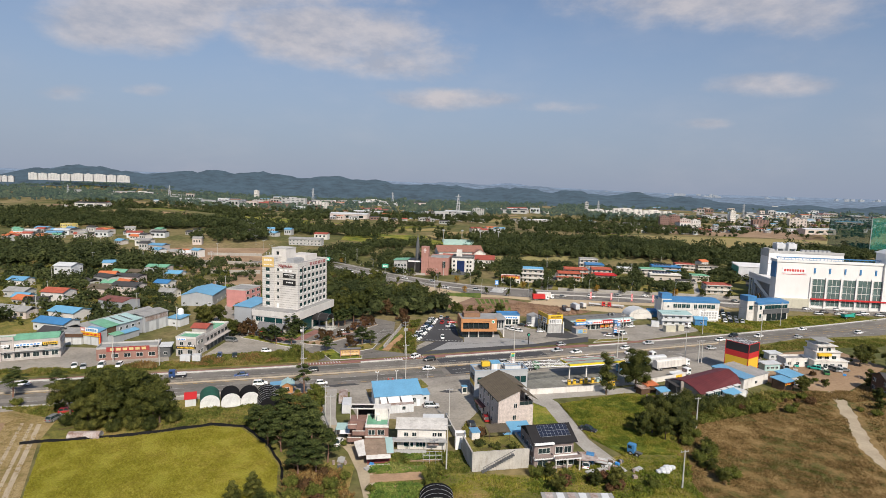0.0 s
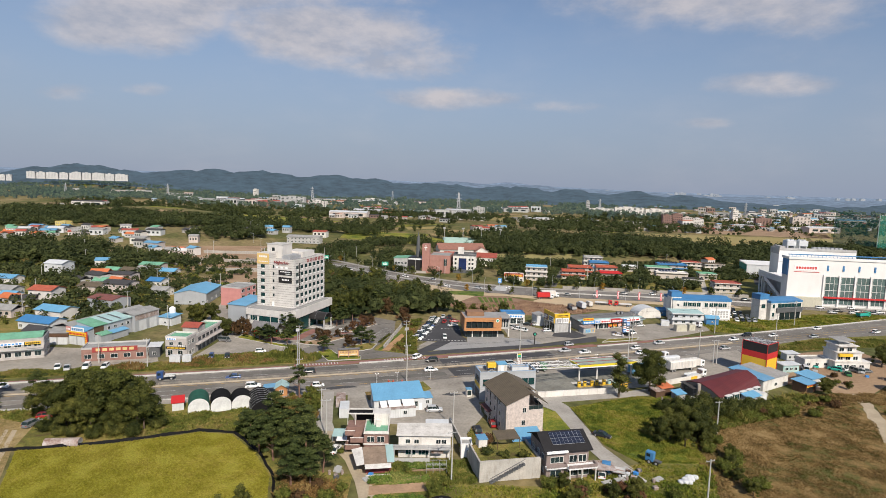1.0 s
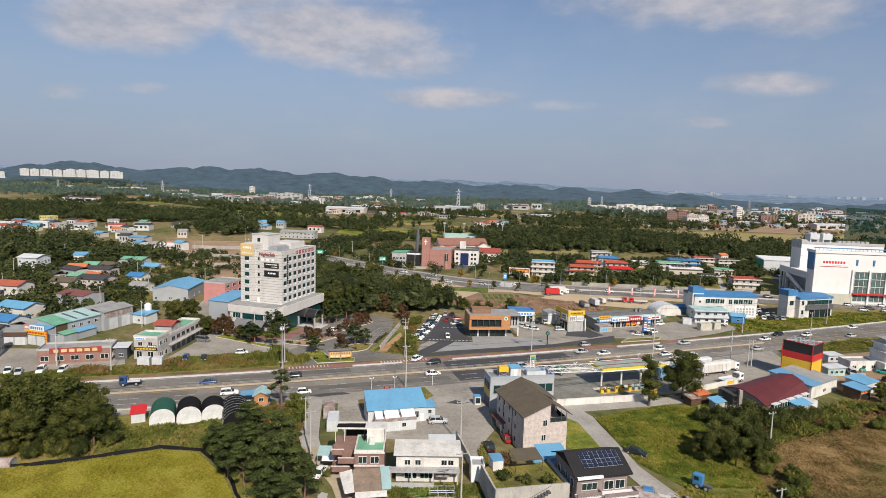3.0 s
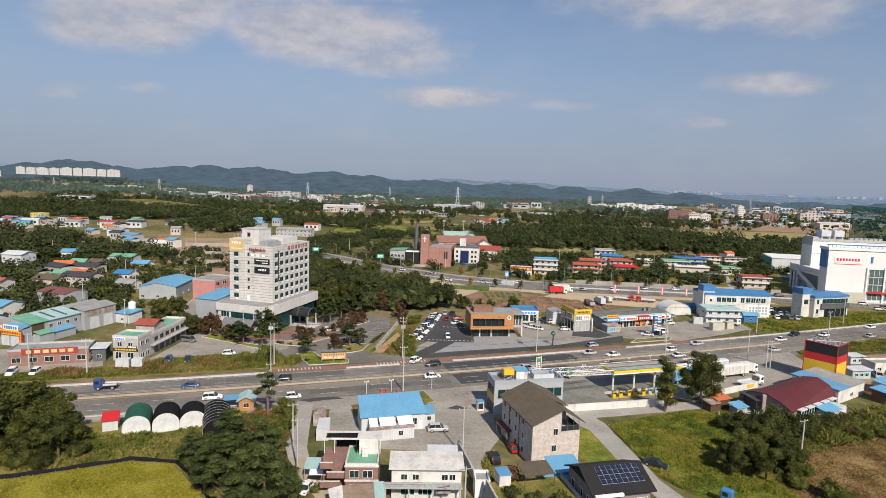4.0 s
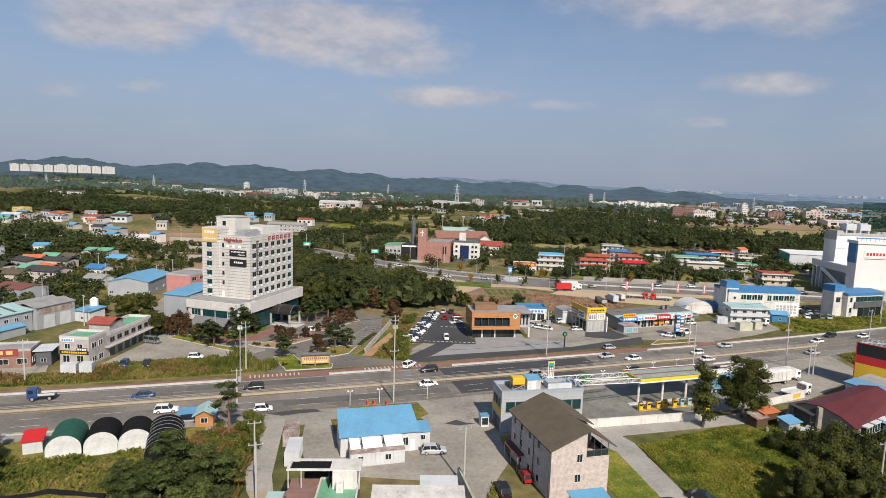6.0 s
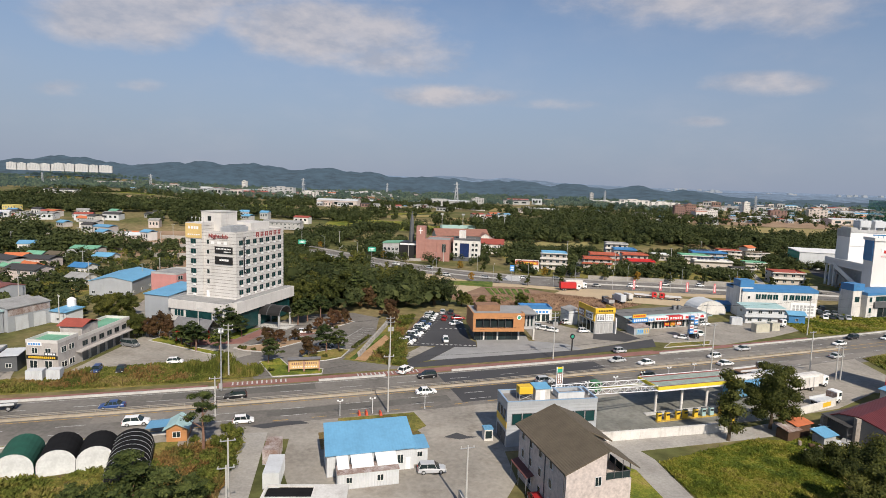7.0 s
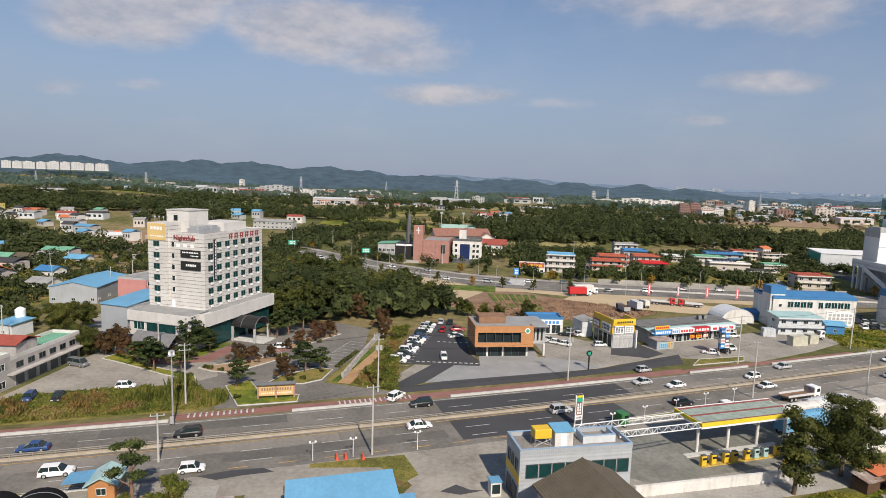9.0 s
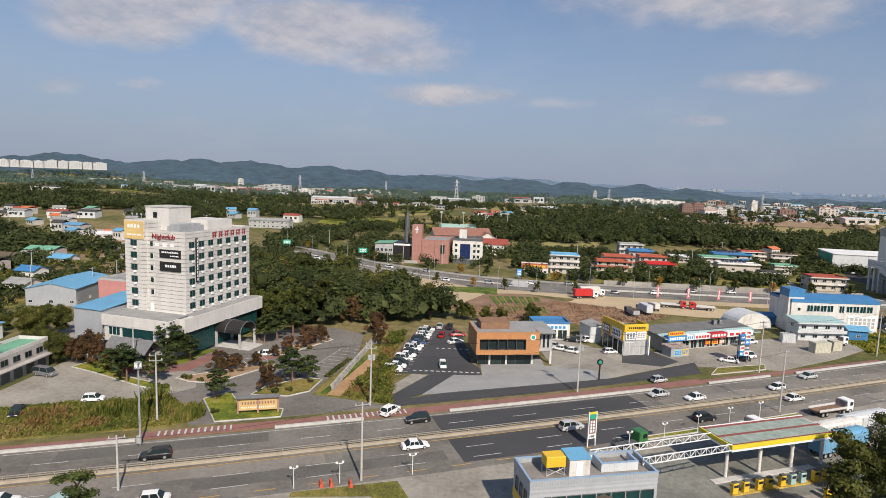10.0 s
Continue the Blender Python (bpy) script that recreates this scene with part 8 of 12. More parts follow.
# ---------------------------------------------------------------- red-roofed restaurant, tricolour block, sheds
def red_restaurant():
    ob = thing("red_roof_restaurant", 78.0, 169.6, 0, "stone restaurant under a curved maroon metal roof", "restaurant")
    # eave, shoulder, ridge and back lines of the roof: west end, east end
    west = [(1.0, 1.0, 2.7), (-0.6, 3.6, 4.2), (-2.6, 6.8, 5.1), (-4.4, 9.6, 4.6), (-5.6, 11.6, 3.4)]
    east = [(19.3, 12.9, 2.7), (18.6, 14.8, 5.0), (17.0, 17.4, 6.2), (14.6, 19.8, 5.6), (12.6, 21.6, 3.6)]
    bm = bmesh.new()
    a = [bm.verts.new(p) for p in west]
    b = [bm.verts.new(p) for p in east]
    c = [bm.verts.new((p[0], p[1], p[2] + 0.2)) for p in west]
    d_ = [bm.verts.new((p[0], p[1], p[2] + 0.2)) for p in east]
    for k in range(4):
        bm.faces.new((a[k], a[k + 1], b[k + 1], b[k]))
        bm.faces.new((c[k], d_[k], d_[k + 1], c[k + 1]))
        bm.faces.new((a[k], c[k], c[k + 1], a[k + 1]))
        bm.faces.new((b[k], b[k + 1], d_[k + 1], d_[k]))
    bm.faces.new((a[0], b[0], d_[0], c[0]))
    bm.faces.new((a[4], c[4], d_[4], b[4]))
    part("roof", bm, M_MAROON, ob)
    stone = mat("rubble_stone", (0.33, 0.29, 0.25), 0.9, 0.35, 0.8, 3.0, 0.03)
    for line, nm, m_ in ((west, "west_wall", M_DGREY), (east, "east_wall", M_WHITE)):
        bm = bmesh.new()
        top = [bm.verts.new((p[0] * 0.985, p[1], p[2] - 0.02)) for p in line]
        low = [bm.verts.new((p[0] * 0.985, p[1], -0.1)) for p in line]
        for k in range(4):
            bm.faces.new((low[k], low[k + 1], top[k + 1], top[k]))
        part(nm, bm, m_, ob)
    for p in (west[0], west[2], west[4]):
        bm = bmesh.new()
        bx(bm, p[0] - 0.55, p[0] + 0.35, p[1] - 0.4, p[1] + 0.4, 0, p[2] - 0.1)
        part("stone_pier", bm, stone, ob)
    f = thing("restaurant_front", 79.3, 170.9, 33.0, "stone front of the restaurant with green bay windows", "facade")
    L = 20.6
    bm = bmesh.new()
    bx(bm, 0.2, L, 0.15, 0.45, 0, 2.95)
    part("wall", bm, stone, f)
    for k in range(5):
        x0 = 2.2 + k * 3.7
        bm = bmesh.new()
        bx(bm, x0, x0 + 2.5, -0.8, 0.2, 1.2, 2.9)
        w = part("bay_window", bm, M_TGLASS, f)
        bm = bmesh.new()
        bx(bm, x0 - 0.2, x0 + 2.7, -1.0, 0.15, 2.9, 3.12)
        bx(bm, x0 - 0.15, x0 + 2.65, -0.95, 0.15, 1.0, 1.2)
        for px in (x0 - 0.1, x0 + 1.2, x0 + 2.5):
            bx(bm, px, px + 0.12, -0.86, -0.8, 1.2, 2.9)
        part("frame", bm, M_FRAME, w)
    bm = bmesh.new()
    bx(bm, 0.0, L + 1.5, -2.2, -1.9, 0, 1.5)
    part("terrace_wall", bm, M_CONC, f)


red_restaurant()


def tricolour():
    ob = thing("tricolour_building", 101.9, 204.3, -53, "tall box building painted in black, red and yellow bands", "building")
    W, D = 8.4, 7.6
    for z0, z1, m_ in ((0.0, 1.8, M_DGREY), (1.8, 6.7, M_YEL), (6.7, 8.8, M_RED), (8.8, 11.9, M_BLACK)):
        bm = bmesh.new()
        o = 0.25 if z0 == 0 else 0.0
        bx(bm, o, W - o, o, D - o, z0, z1)
        part("band", bm, m_, ob)
    bm = bmesh.new()
    for px in (-0.08, W - 0.12):
        for py in (-0.08, D - 0.12):
            bx(bm, px, px + 0.2, py, py + 0.2, 0, 12.0)
    for z in (2.1, 11.85):
        bx(bm, 0.12, W - 0.12, -0.1, 0.1, z, z + 0.2)
        bx(bm, W - 0.1, W + 0.1, 0.12, D - 0.12, z, z + 0.2)
    part("red_edging", bm, M_RED, ob)
    bm = bmesh.new()
    for k in range(6):
        rod(bm, (0.2, 0.4 + k * 1.25, 12.0), (W - 0.2, 0.4 + k * 1.25, 12.0), 0.07)
    rod(bm, (0.4, 0.4, 12.0), (W - 0.4, D - 0.4, 12.1), 0.07)
    rod(bm, (0.4, D - 0.4, 12.0), (W - 0.4, 0.4, 12.1), 0.07)
    part("roof_lattice", bm, M_TRUSS, ob)
    s = thing("white_sign", 99.5, 197.8, 30, "white framed sign board by the entrance", "sign")
    bm = bmesh.new()
    bx(bm, 0, 4.2, 0, 0.15, 0.8, 3.0)
    part("board", bm, M_SWHITE, s)
    bars(s, 0.4, 3.8, 1.2, 2.6, 0, M_DBLUE, 3, rows=2)
    bm = bmesh.new()
    bx(bm, 0.1, 0.3, 0, 0.15, 0, 0.8)
    bx(bm, 3.9, 4.1, 0, 0.15, 0, 0.8)
    part("legs", bm, M_STEEL, s)


tricolour()
gs = box_house("grey_roof_shed", 99.2, 184.6, 33, 15, 11.5, 3.6, M_WHITE, M_GROOF, "white shed with a broad grey and pale blue roof", "shed", "shed", rise=0.9, floors=1, nf=1, ns=0, win=(1.5, 1.0), over=0.3)
bm = bmesh.new()
slab(bm, [(-0.4, -0.4, 3.8), (6.0, -0.4, 3.8), (6.0, 11.9, 4.72), (-0.4, 11.9, 4.72)], 0.1)
part("blue_roof_panel", bm, M_BLUER, gs)
ys = box_house("yellow_shed", 112.8, 184.5, 28, 5.0, 4.5, 3.0, M_DWOOD, M_BLUER, "small dark shed with a yellow sign board", "shed", "shed", rise=0.4, floors=1, nf=0, ns=0)
# Black panel on the solid wall paints a doorway's inner darkness.
bm = bmesh.new()
bx(bm, 0.6, 3.6, -0.06, 0, 0.05, 2.6)
part("opening", bm, M_BLACK, ys)
signboard(ys, 5.0, 4.5, "F", 0.2, 2.0, 4.6, 0.9, M_YEL, M_RED, 5)
box_house("blue_sheet_shed", 117.5, 189.5, 30, 7, 5, 3.2, M_PALE, M_BLUER, "low shed under a rippled blue sheet roof", "shed", "shed", rise=0.6, floors=1, nf=0, ns=0)
vault("arched_canopy", 93.0, 175.4, 33, 4.6, 3.0, 2.6, M_PALE, M_FILM, "pale striped arched canopy", 2.0, category="canopy")
bl = thing("blue_lean_to", 88.6, 172.6, 32, "low lean-to with a pale blue sheet roof", "lean-to")
block(bl, 6, 2.4, 2.3, M_GREYW)
bm = bmesh.new()
slab(bm, [(-0.3, -0.4, 2.2), (6.3, -0.4, 2.2), (6.3, 2.6, 2.9), (-0.3, 2.6, 2.9)], 0.1)
part("roof", bm, M_BLUER, bl)
for x, y, w, d, h, m_, lab in ((62.4, 176.2, 3.0, 2.4, 2.0, M_RUST, "low corrugated rusty sheet hut"), (64.8, 177.8, 4.2, 3.4, 2.5, M_ORANGE, "open shelter with an orange sheet roof"), (68.0, 174.4, 3.4, 2.2, 1.9, M_BLUER, "low shelter with a pale blue roof")):
    s = thing("shelter", x, y, 24, lab, "shelter")
    block(s, w, d, h * 0.95, M_DWOOD if m_ is not M_BLUER else M_GREYW)
    bm = bmesh.new()
    slab(bm, [(-0.4, -0.4, h), (w + 0.4, -0.4, h), (w + 0.4, d + 0.4, h + 0.6), (-0.4, d + 0.4, h + 0.6)], 0.08)
    part("roof", bm, m_, s)
gf = thing("glass_porch", 73.6, 176.4, 24, "dark framed glass porch of the restaurant", "porch")
bm = bmesh.new()
for k in range(5):
    rod(bm, (k * 1.4, 0, 0), (k * 1.4, 0, 3.2), 0.06)
for z in (0.1, 1.6, 3.2):
    rod(bm, (0, 0, z), (5.6, 0, z), 0.06)
part("frame", bm, M_DFRAME, gf)
bm = bmesh.new()
slab(bm, [(-0.3, -0.3, 3.2), (5.9, -0.3, 3.2), (5.9, 5.0, 3.9), (-0.3, 5.0, 3.9)], 0.1)
part("roof", bm, M_DROOF, gf)


def office_tower():
    ob = thing("white_office", 138.6, 210.0, 3, "small white three-storey office with a yellow sign and stepped terraces", "office")
    block(ob, 13, 8, 3.2, M_WHITE)
    bm = bmesh.new()
    bx(bm, 1.0, 10.5, 1.0, 7.8, 3.2, 6.4)
    bx(bm, 1.6, 8.6, 1.6, 7.4, 6.4, 8.8)
    part("upper_wall", bm, M_WHITE, ob)
    bm = bmesh.new()
    for z, a, b in ((3.2, -0.3, 13.3), (6.4, 0.6, 10.9), (8.8, 1.2, 9.0)):
        bx(bm, a, b, 0.6 if z > 4 else -0.3, 8.1, z, z + 0.3)
    part("ledge", bm, M_WHITE, ob)
    signboard(ob, 13, 8, "F", 1.4, 5.2, 5.0, 1.0, M_YEL, M_BLACK, 5, proud=-0.9)
    for z in (0.9, ):
        windows(ob, 13, 8, "F", [0.8, 3.4, 6.0, 9.0], [z], 1.8, 1.4, 2)
    for x in (1.6, 4.4, 7.2):
        pane_part("window", window_mesh(1.8, 1.3, 2), ob, m=pose(x, 1.0, 3.9))
    for x in (2.2, 5.2):
        pane_part("window", window_mesh(1.8, 1.2, 2), ob, m=pose(x, 1.6, 6.9))
    bm = bmesh.new()
    for k in range(4):
        rod(bm, (2.2 + k * 1.9, 2.0, 9.1), (2.2 + k * 1.9, 2.0, 10.4), 0.06)
        rod(bm, (2.2 + k * 1.9, 7.0, 9.1), (2.2 + k * 1.9, 7.0, 10.4), 0.06)
    slab(bm, [(1.9, 1.7, 10.4), (8.3, 1.7, 10.4), (8.3, 7.3, 10.8), (1.9, 7.3, 10.8)], 0.1)
    part("roof_shelter", bm, M_GROOF, ob)


office_tower()
box_house("yard_cabin", 117.6, 205.5, 12, 6.5, 3.0, 2.7, M_TEAL, M_PALE, "pale teal cabin in the vehicle yard", "cabin", "shed", rise=0.2, floors=1, nf=3, ns=0, win=(1.2, 0.9))
box_house("yard_cabin", 127.5, 220.5, 12, 5.0, 3.0, 2.6, M_PALE, M_PALE, "white cabin beside the road", "cabin", "shed", rise=0.2, floors=1, nf=2, ns=0, win=(1.2, 0.9))
box_house("low_workshop", 129.0, 212.0, 8, 10, 5, 2.8, M_WHITE, M_GROOF, "low white workshop beside the office", "workshop", floors=1, nf=3, ns=0, win=(1.4, 1.0))
box_house("brick_lodge", 168, 195.0, 6, 9, 7, 4.6, M_DBRICK, M_DROOF, "dark brick lodge with a slate roof", "house", "gable", rise=1.8, floors=1, nf=2, ns=2)


# ---------------------------------------------------------------- the big store, church and houses along the second road
def big_store():
    ob = thing("department_store", 190.6, 331.0, -5, "huge white department store with tall glazed front, blue roof rail", "department store")
    W, D, H, T = 76, 7, 26.8, 28.4
    block(ob, W, D, H, M_STORE)
    block(ob, W - 40, 11, H - 2, M_STORE, x=39, y=7, name="rear_wall")
    bm = bmesh.new()
    bx(bm, -0.5, W, -0.5, 0.0, H, H + 1.4)
    bx(bm, -0.5, 0.0, 0.0, 8, H, H + 1.4)
    part("roof_edge", bm, M_STORE, ob)
    bm = bmesh.new()
    bx(bm, -0.4, -0.02, 0.6, 6.8, 17.5, H + 0.8)
    part("blue_fin", bm, M_DBLUE, ob)
    bm = bmesh.new()
    for k in range(36):
        rod(bm, (1 + k * 2.0, 3.0, H), (1 + k * 2.0, 3.0, H + 2.4), 0.1, n=4)
    bx(bm, 0.5, 72, 2.8, 3.2, H + 2.2, H + 2.7)
    bx(bm, 0.5, 72, 2.8, 3.2, H + 0.9, H + 1.2)
    part("roof_rail", bm, M_DBLUE, ob)
    signboard(ob, W, D, "F", 3.0, 20.5, 13.0, 3.0, M_SWHITE, M_RED, 8, pad=0.2)
    bm = bmesh.new()
    bx(bm, 3.0, 16.5, -0.15, -0.02, 19.6, 19.85)
    part("red_rule", bm, M_RED, ob)
    # glazed bays
    for b in range(5):
        x0 = 20.3 + b * 8.3
        bm = bmesh.new()
        bx(bm, x0, x0 + 7.2, -0.12, 0.0, 1.6, 17.6)
        g = part("glass_bay", bm, M_SGLASS, ob)
        bm = bmesh.new()
        for k in range(4):
            bx(bm, x0 + k * 2.35, x0 + 0.16 + k * 2.35, -0.2, -0.12, 1.6, 17.6)
        for k in range(5):
            bx(bm, x0, x0 + 7.2, -0.24, -0.12, 1.6 + k * 3.96, 1.85 + k * 3.96)
        part("mullions", bm, M_FRAME, g)
        bm = bmesh.new()
        bx(bm, x0 + 0.2, x0 + 1.1, -0.3, 0.0, 20.8, 23.9)
        part("blue_pilaster", bm, M_DBLUE, ob)
    bm = bmesh.new()
    bx(bm, 19.6, 62, -1.6, 0, 5.3, 6.1)
    part("entrance_canopy", bm, M_RED, ob)
    bm = bmesh.new()
    bx(bm, 0.4, 18.6, -2.2, 0, 0, 5.6)
    part("plinth", bm, M_BEIGE, ob)
    for k in range(5):
        bm = bmesh.new()
        bx(bm, 18.9 + k * 8.3, 19.7 + k * 8.3, -0.7, 0.0, 0, 18.4)
        part("pilaster", bm, M_STORE, ob)
    bm = bmesh.new()
    bx(bm, 13.8, 60, 42.4, 54, 0, T)
    part("upper_block", bm, M_STORE, ob)
    bm = bmesh.new()
    bx(bm, 13.5, 60, 42.1, 42.4, T - 0.6, T + 0.9)
    bx(bm, 13.5, 13.8, 42.1, 54, T - 3.2, T + 0.9)
    bx(bm, 13.6, 60, 42.25, 42.4, T - 8.0, T - 7.7)
    part("parapet", bm, M_GREYW, ob)
    bm = bmesh.new()
    bx(bm, 14.6, 18, 44, 53, T, T + 1.8)
    part("plant_room", bm, M_GREYW, ob)
    # parking deck between the front and the upper block, open at its side
    bm = bmesh.new()
    bx(bm, 5.5, 39, 7, 42.4, 0, 12.6)
    part("car_deck_wall", bm, M_GREYW, ob)
    bm = bmesh.new()
    bx(bm, 2.4, 39, 7, 42.4, 12.6, 13.2)
    bx(bm, 2.4, 2.7, 7, 42.4, 11.2, 14.8)
    part("car_deck", bm, M_STORE, ob)
    for k in range(3):
        bm = bmesh.new()
        bx(bm, 2.8, 3.5, 34 + k * 3.6, 34.7 + k * 3.6, 0, 12.6)
        part("deck_column", bm, M_STORE, ob)
    for k in range(2):
        bm = bmesh.new()
        bx(bm, 18.8 + k * 7.2, 24.2 + k * 7.2, 43.6, 50, T + 2.1, T + 5.6, bev=0.15)
        bx(bm, 19.1 + k * 7.2, 19.8 + k * 7.2, 44, 49.6, T, T + 2.1)
        bx(bm, 23.2 + k * 7.2, 23.9 + k * 7.2, 44, 49.6, T, T + 2.1)
        for q in range(2):
            cyl(bm, 20.3 + k * 7.2 + q * 2.5, 46.8, T + 5.6, T + 6.2, 1.0, 1.2, 12)
        part("cooling_tower", bm, M_PALE, ob)
    for k in range(7):
        bm = bmesh.new()
        bx(bm, 35.0 + k * 2.6, 36.8 + k * 2.6, 44, 46.5, T, T + 1.8)
        part("air_plant", bm, M_STEEL, ob)
    bm = bmesh.new()
    bx(bm, 58, 70, -1.2, 8, 0, H + 7)
    part("stair_tower", bm, M_STORE, ob)
    bm = bmesh.new()
    v = [bm.verts.new(p) for p in ((57, -2.2, H + 7), (71, -2.2, H + 7), (71, 9, H + 7), (57, 9, H + 7), (64, 3.4, H + 11))]
    for f in ((0, 1, 4), (1, 2, 4), (2, 3, 4), (3, 0, 4), (3, 2, 1, 0)):
        bm.faces.new([v[i] for i in f])
    part("tower_roof", bm, M_PALE, ob)
    # car ramp and rear hall
    r = thing("car_ramp", 193.0, 340.5, -5, "white-walled concrete car ramp climbing beside the store", "ramp")
    bm = bmesh.new()
    slab(bm, [(0, 0, 0.3), (2.6, 0, 0.3), (2.6, 22, 8.4), (0, 22, 8.4)], 0.5)
    part("deck", bm, M_CONC, r)
    bm = bmesh.new()
    slab(bm, [(-0.3, -2, 1.2), (0.0, -2, 1.2), (0.0, 22, 10.2), (-0.3, 22, 10.2)], 2.2)
    part("parapet", bm, M_STORE, r)
    for k in range(3):
        bm = bmesh.new()
        bx(bm, 0.6, 1.4, 7 + k * 6.6, 7.8 + k * 6.6, 0, 2.2 + k * 2.4)
        part("pier", bm, M_CONC, r)
    g = thing("green_hall", 218.6, 430, -12, "white ribbed hall with a green gable end", "hall")
    block(g, 32, 20, 10.6, M_PALE)
    bm = bmesh.new()
    bx(bm, -0.14, -0.02, 0.3, 19.7, 0, 10.5)
    part("green_panel", bm, M_SGREEN, g)
    bm = bmesh.new()
    slab(bm, [(-0.4, -0.4, 10.6), (32.4, -0.4, 10.6), (32.4, 20.4, 11.5), (-0.4, 20.4, 11.5)], 0.3)
    part("roof", bm, M_STORE, g)


big_store()
patch("store_yard", [(206.8, 368.7), (219.2, 374), (256, 446), (229.4, 440), (212, 405)], M_ASPH2, "asphalt service yard behind the store", 0.04, category="asphalt")
patch("garden_lane", [(155.5, 357), (159, 357), (187, 430), (183.5, 430)], M_CONC, "narrow concrete lane between garden houses", 0.04, category="lane")


for (x0, y0), (x1, y1), h_ in (((-207, 470), (-162, 474), 2.4), ((-192, 428), (-148, 424), 2.6), ((-205, 404), (-182, 409), 2.2), ((-168, 384), (-134, 388), 2.2)):
    tw = thing("terrace_wall", x0, y0, math.degrees(math.atan2(y1 - y0, x1 - x0)), "long pale concrete retaining wall of the building plots", "retaining wall")
    L_ = math.hypot(x1 - x0, y1 - y0)
    bm = bmesh.new()
    bx(bm, 0, L_, 0, 0.5, -1.0, h_)
    part("wall", bm, M_CONC, tw)
    bm = bmesh.new()
    bx(bm, -0.1, L_ + 0.1, -0.1, 0.6, h_, h_ + 0.15)
    part("coping", bm, M_KERB, tw)
box_house("church_hall", -12.0, 496, 12, 40, 20, 5.0, M_CREAM, mat("terracotta_tile", (0.27, 0.13, 0.095), 0.8, 0.2, 0.5, 4.0, 0.02), "long hall under a broad terracotta tiled roof", "hall", "gable", rise=4.2, floors=1, nf=8, ns=3, over=1.0)
box_house("church_hall", 30.0, 500, 100, 14, 11, 5.0, M_WHITE, mat("terracotta_tile", (0.27, 0.13, 0.095)), "white-gabled hall wing under a terracotta roof", "hall", "gable", rise=3.4, floors=1, nf=3, ns=1, over=0.8)


def church():
    ob = thing("church", -22.5, 409, -6, "rose-brick church with a square bell tower bearing a white cross", "church")
    bm = bmesh.new()
    bx(bm, 0, 5.2, 0, 6, 0, 20.5)
    part("tower", bm, M_CHURCH, ob)
    bm = bmesh.new()
    bx(bm, 2.35, 2.85, -0.3, 0, 16, 19.6)
    bx(bm, 1.5, 3.7, -0.3, 0, 17.8, 18.3)
    part("cross", bm, M_SWHITE, ob)
    bm = bmesh.new()
    bx(bm, 5.2, 20, 0.6, 22, 0, 12.2)
    part("nave", bm, M_CHURCH, ob)
    bm = bmesh.new()
    bx(bm, 15.6, 17.8, 0.5, 0.6, 5.4, 10.2)
    part("tall_window", bm, M_GLASS, ob)
    bm = bmesh.new()
    bx(bm, 5.4, 5.7, 0.3, 0.62, 0, 11.5)
    bx(bm, 12.5, 12.8, 0.3, 0.62, 0, 11.5)
    part("pilaster", bm, M_CHURCH, ob)
    flat_roof(ob, 14.8, 21.4, 12.2, M_GROOF, M_CHURCH, x=5.2, y=0.6)
    bm = bmesh.new()
    bx(bm, -11, 0, 3, 16, 0, 10.0)
    part("glazed_hall", bm, M_BLACK, ob, "dark glazed hall")
    bm = bmesh.new()
    bx(bm, -10.5, -0.2, 2.9, 3.0, 8.6, 9.6)
    part("lettering_band", bm, M_SWHITE, ob)
    bm = bmesh.new()
    bx(bm, -21, -11, 3, 15, 0, 9.2)
    part("side_hall", bm, M_GREYW, ob)
    bm = bmesh.new()
    slab(bm, [(-21.5, 2.5, 9.2), (-10.5, 2.5, 9.8), (-10.5, 15.5, 9.8), (-21.5, 15.5, 9.2)], 0.3)
    part("green_roof", bm, M_GREENR, ob)
    for k in range(4):
        for z in (1.5, 5.0):
            pane_part("window", window_mesh(1.6, 1.6, 2), ob, m=pose(-20.4 + k * 2.4, 3, z))
    bm = bmesh.new()
    cyl(bm, -4.2, 8, 10, 22, 1.7, 1.2, 10)
    cyl(bm, -4.2, 8, 22, 29, 1.2, 0.1, 10)
    part("spire", bm, M_DGREY, ob, "slender dark metal spire")
    bm = bmesh.new()
    for k in range(6):
        bx(bm, -8 - k * 0.5, 3 + k * 0.2, -1 - k * 0.6, -0.4 - k * 0.6, 0, 1.2 - k * 0.2)
    part("steps", bm, M_CONC, ob)
    o2 = thing("white_office_block", -0.2, 412, -5, "white four-storey block with a tall dark blue glass bay", "office")
    block(o2, 16, 14, 12.5, M_WHITE)
    flat_roof(o2, 16, 14, 12.5, M_GROOF, M_DGREY, par=1.3)
    bm = bmesh.new()
    bx(bm, 4, 9.5, -0.25, 0, 2.6, 10.8)
    part("blue_glass", bm, mat("blue_glass", (0.015, 0.03, 0.10), 0.12, 0.2, 0.5, 2.0), o2)
    for z in (3.2, 6.2, 9.2):
        for x in (1.0, 11.0, 13.2):
            pane_part("window", window_mesh(1.5, 1.6, 1), o2, m=pose(x, 0, z))
    windows(o2, 16, 14, "R", [2, 5.5, 9], [3.2, 6.2, 9.2], 1.8, 1.6, 2)
    bm = bmesh.new()
    bx(bm, -0.1, 16.1, -0.15, 14.1, 0, 2.4)
    part("plinth", bm, M_DGREY, o2)
    bm = bmesh.new()
    bx(bm, 3, 7, 5, 9, 12.5, 18)
    part("stair_head", bm, M_WHITE, o2)
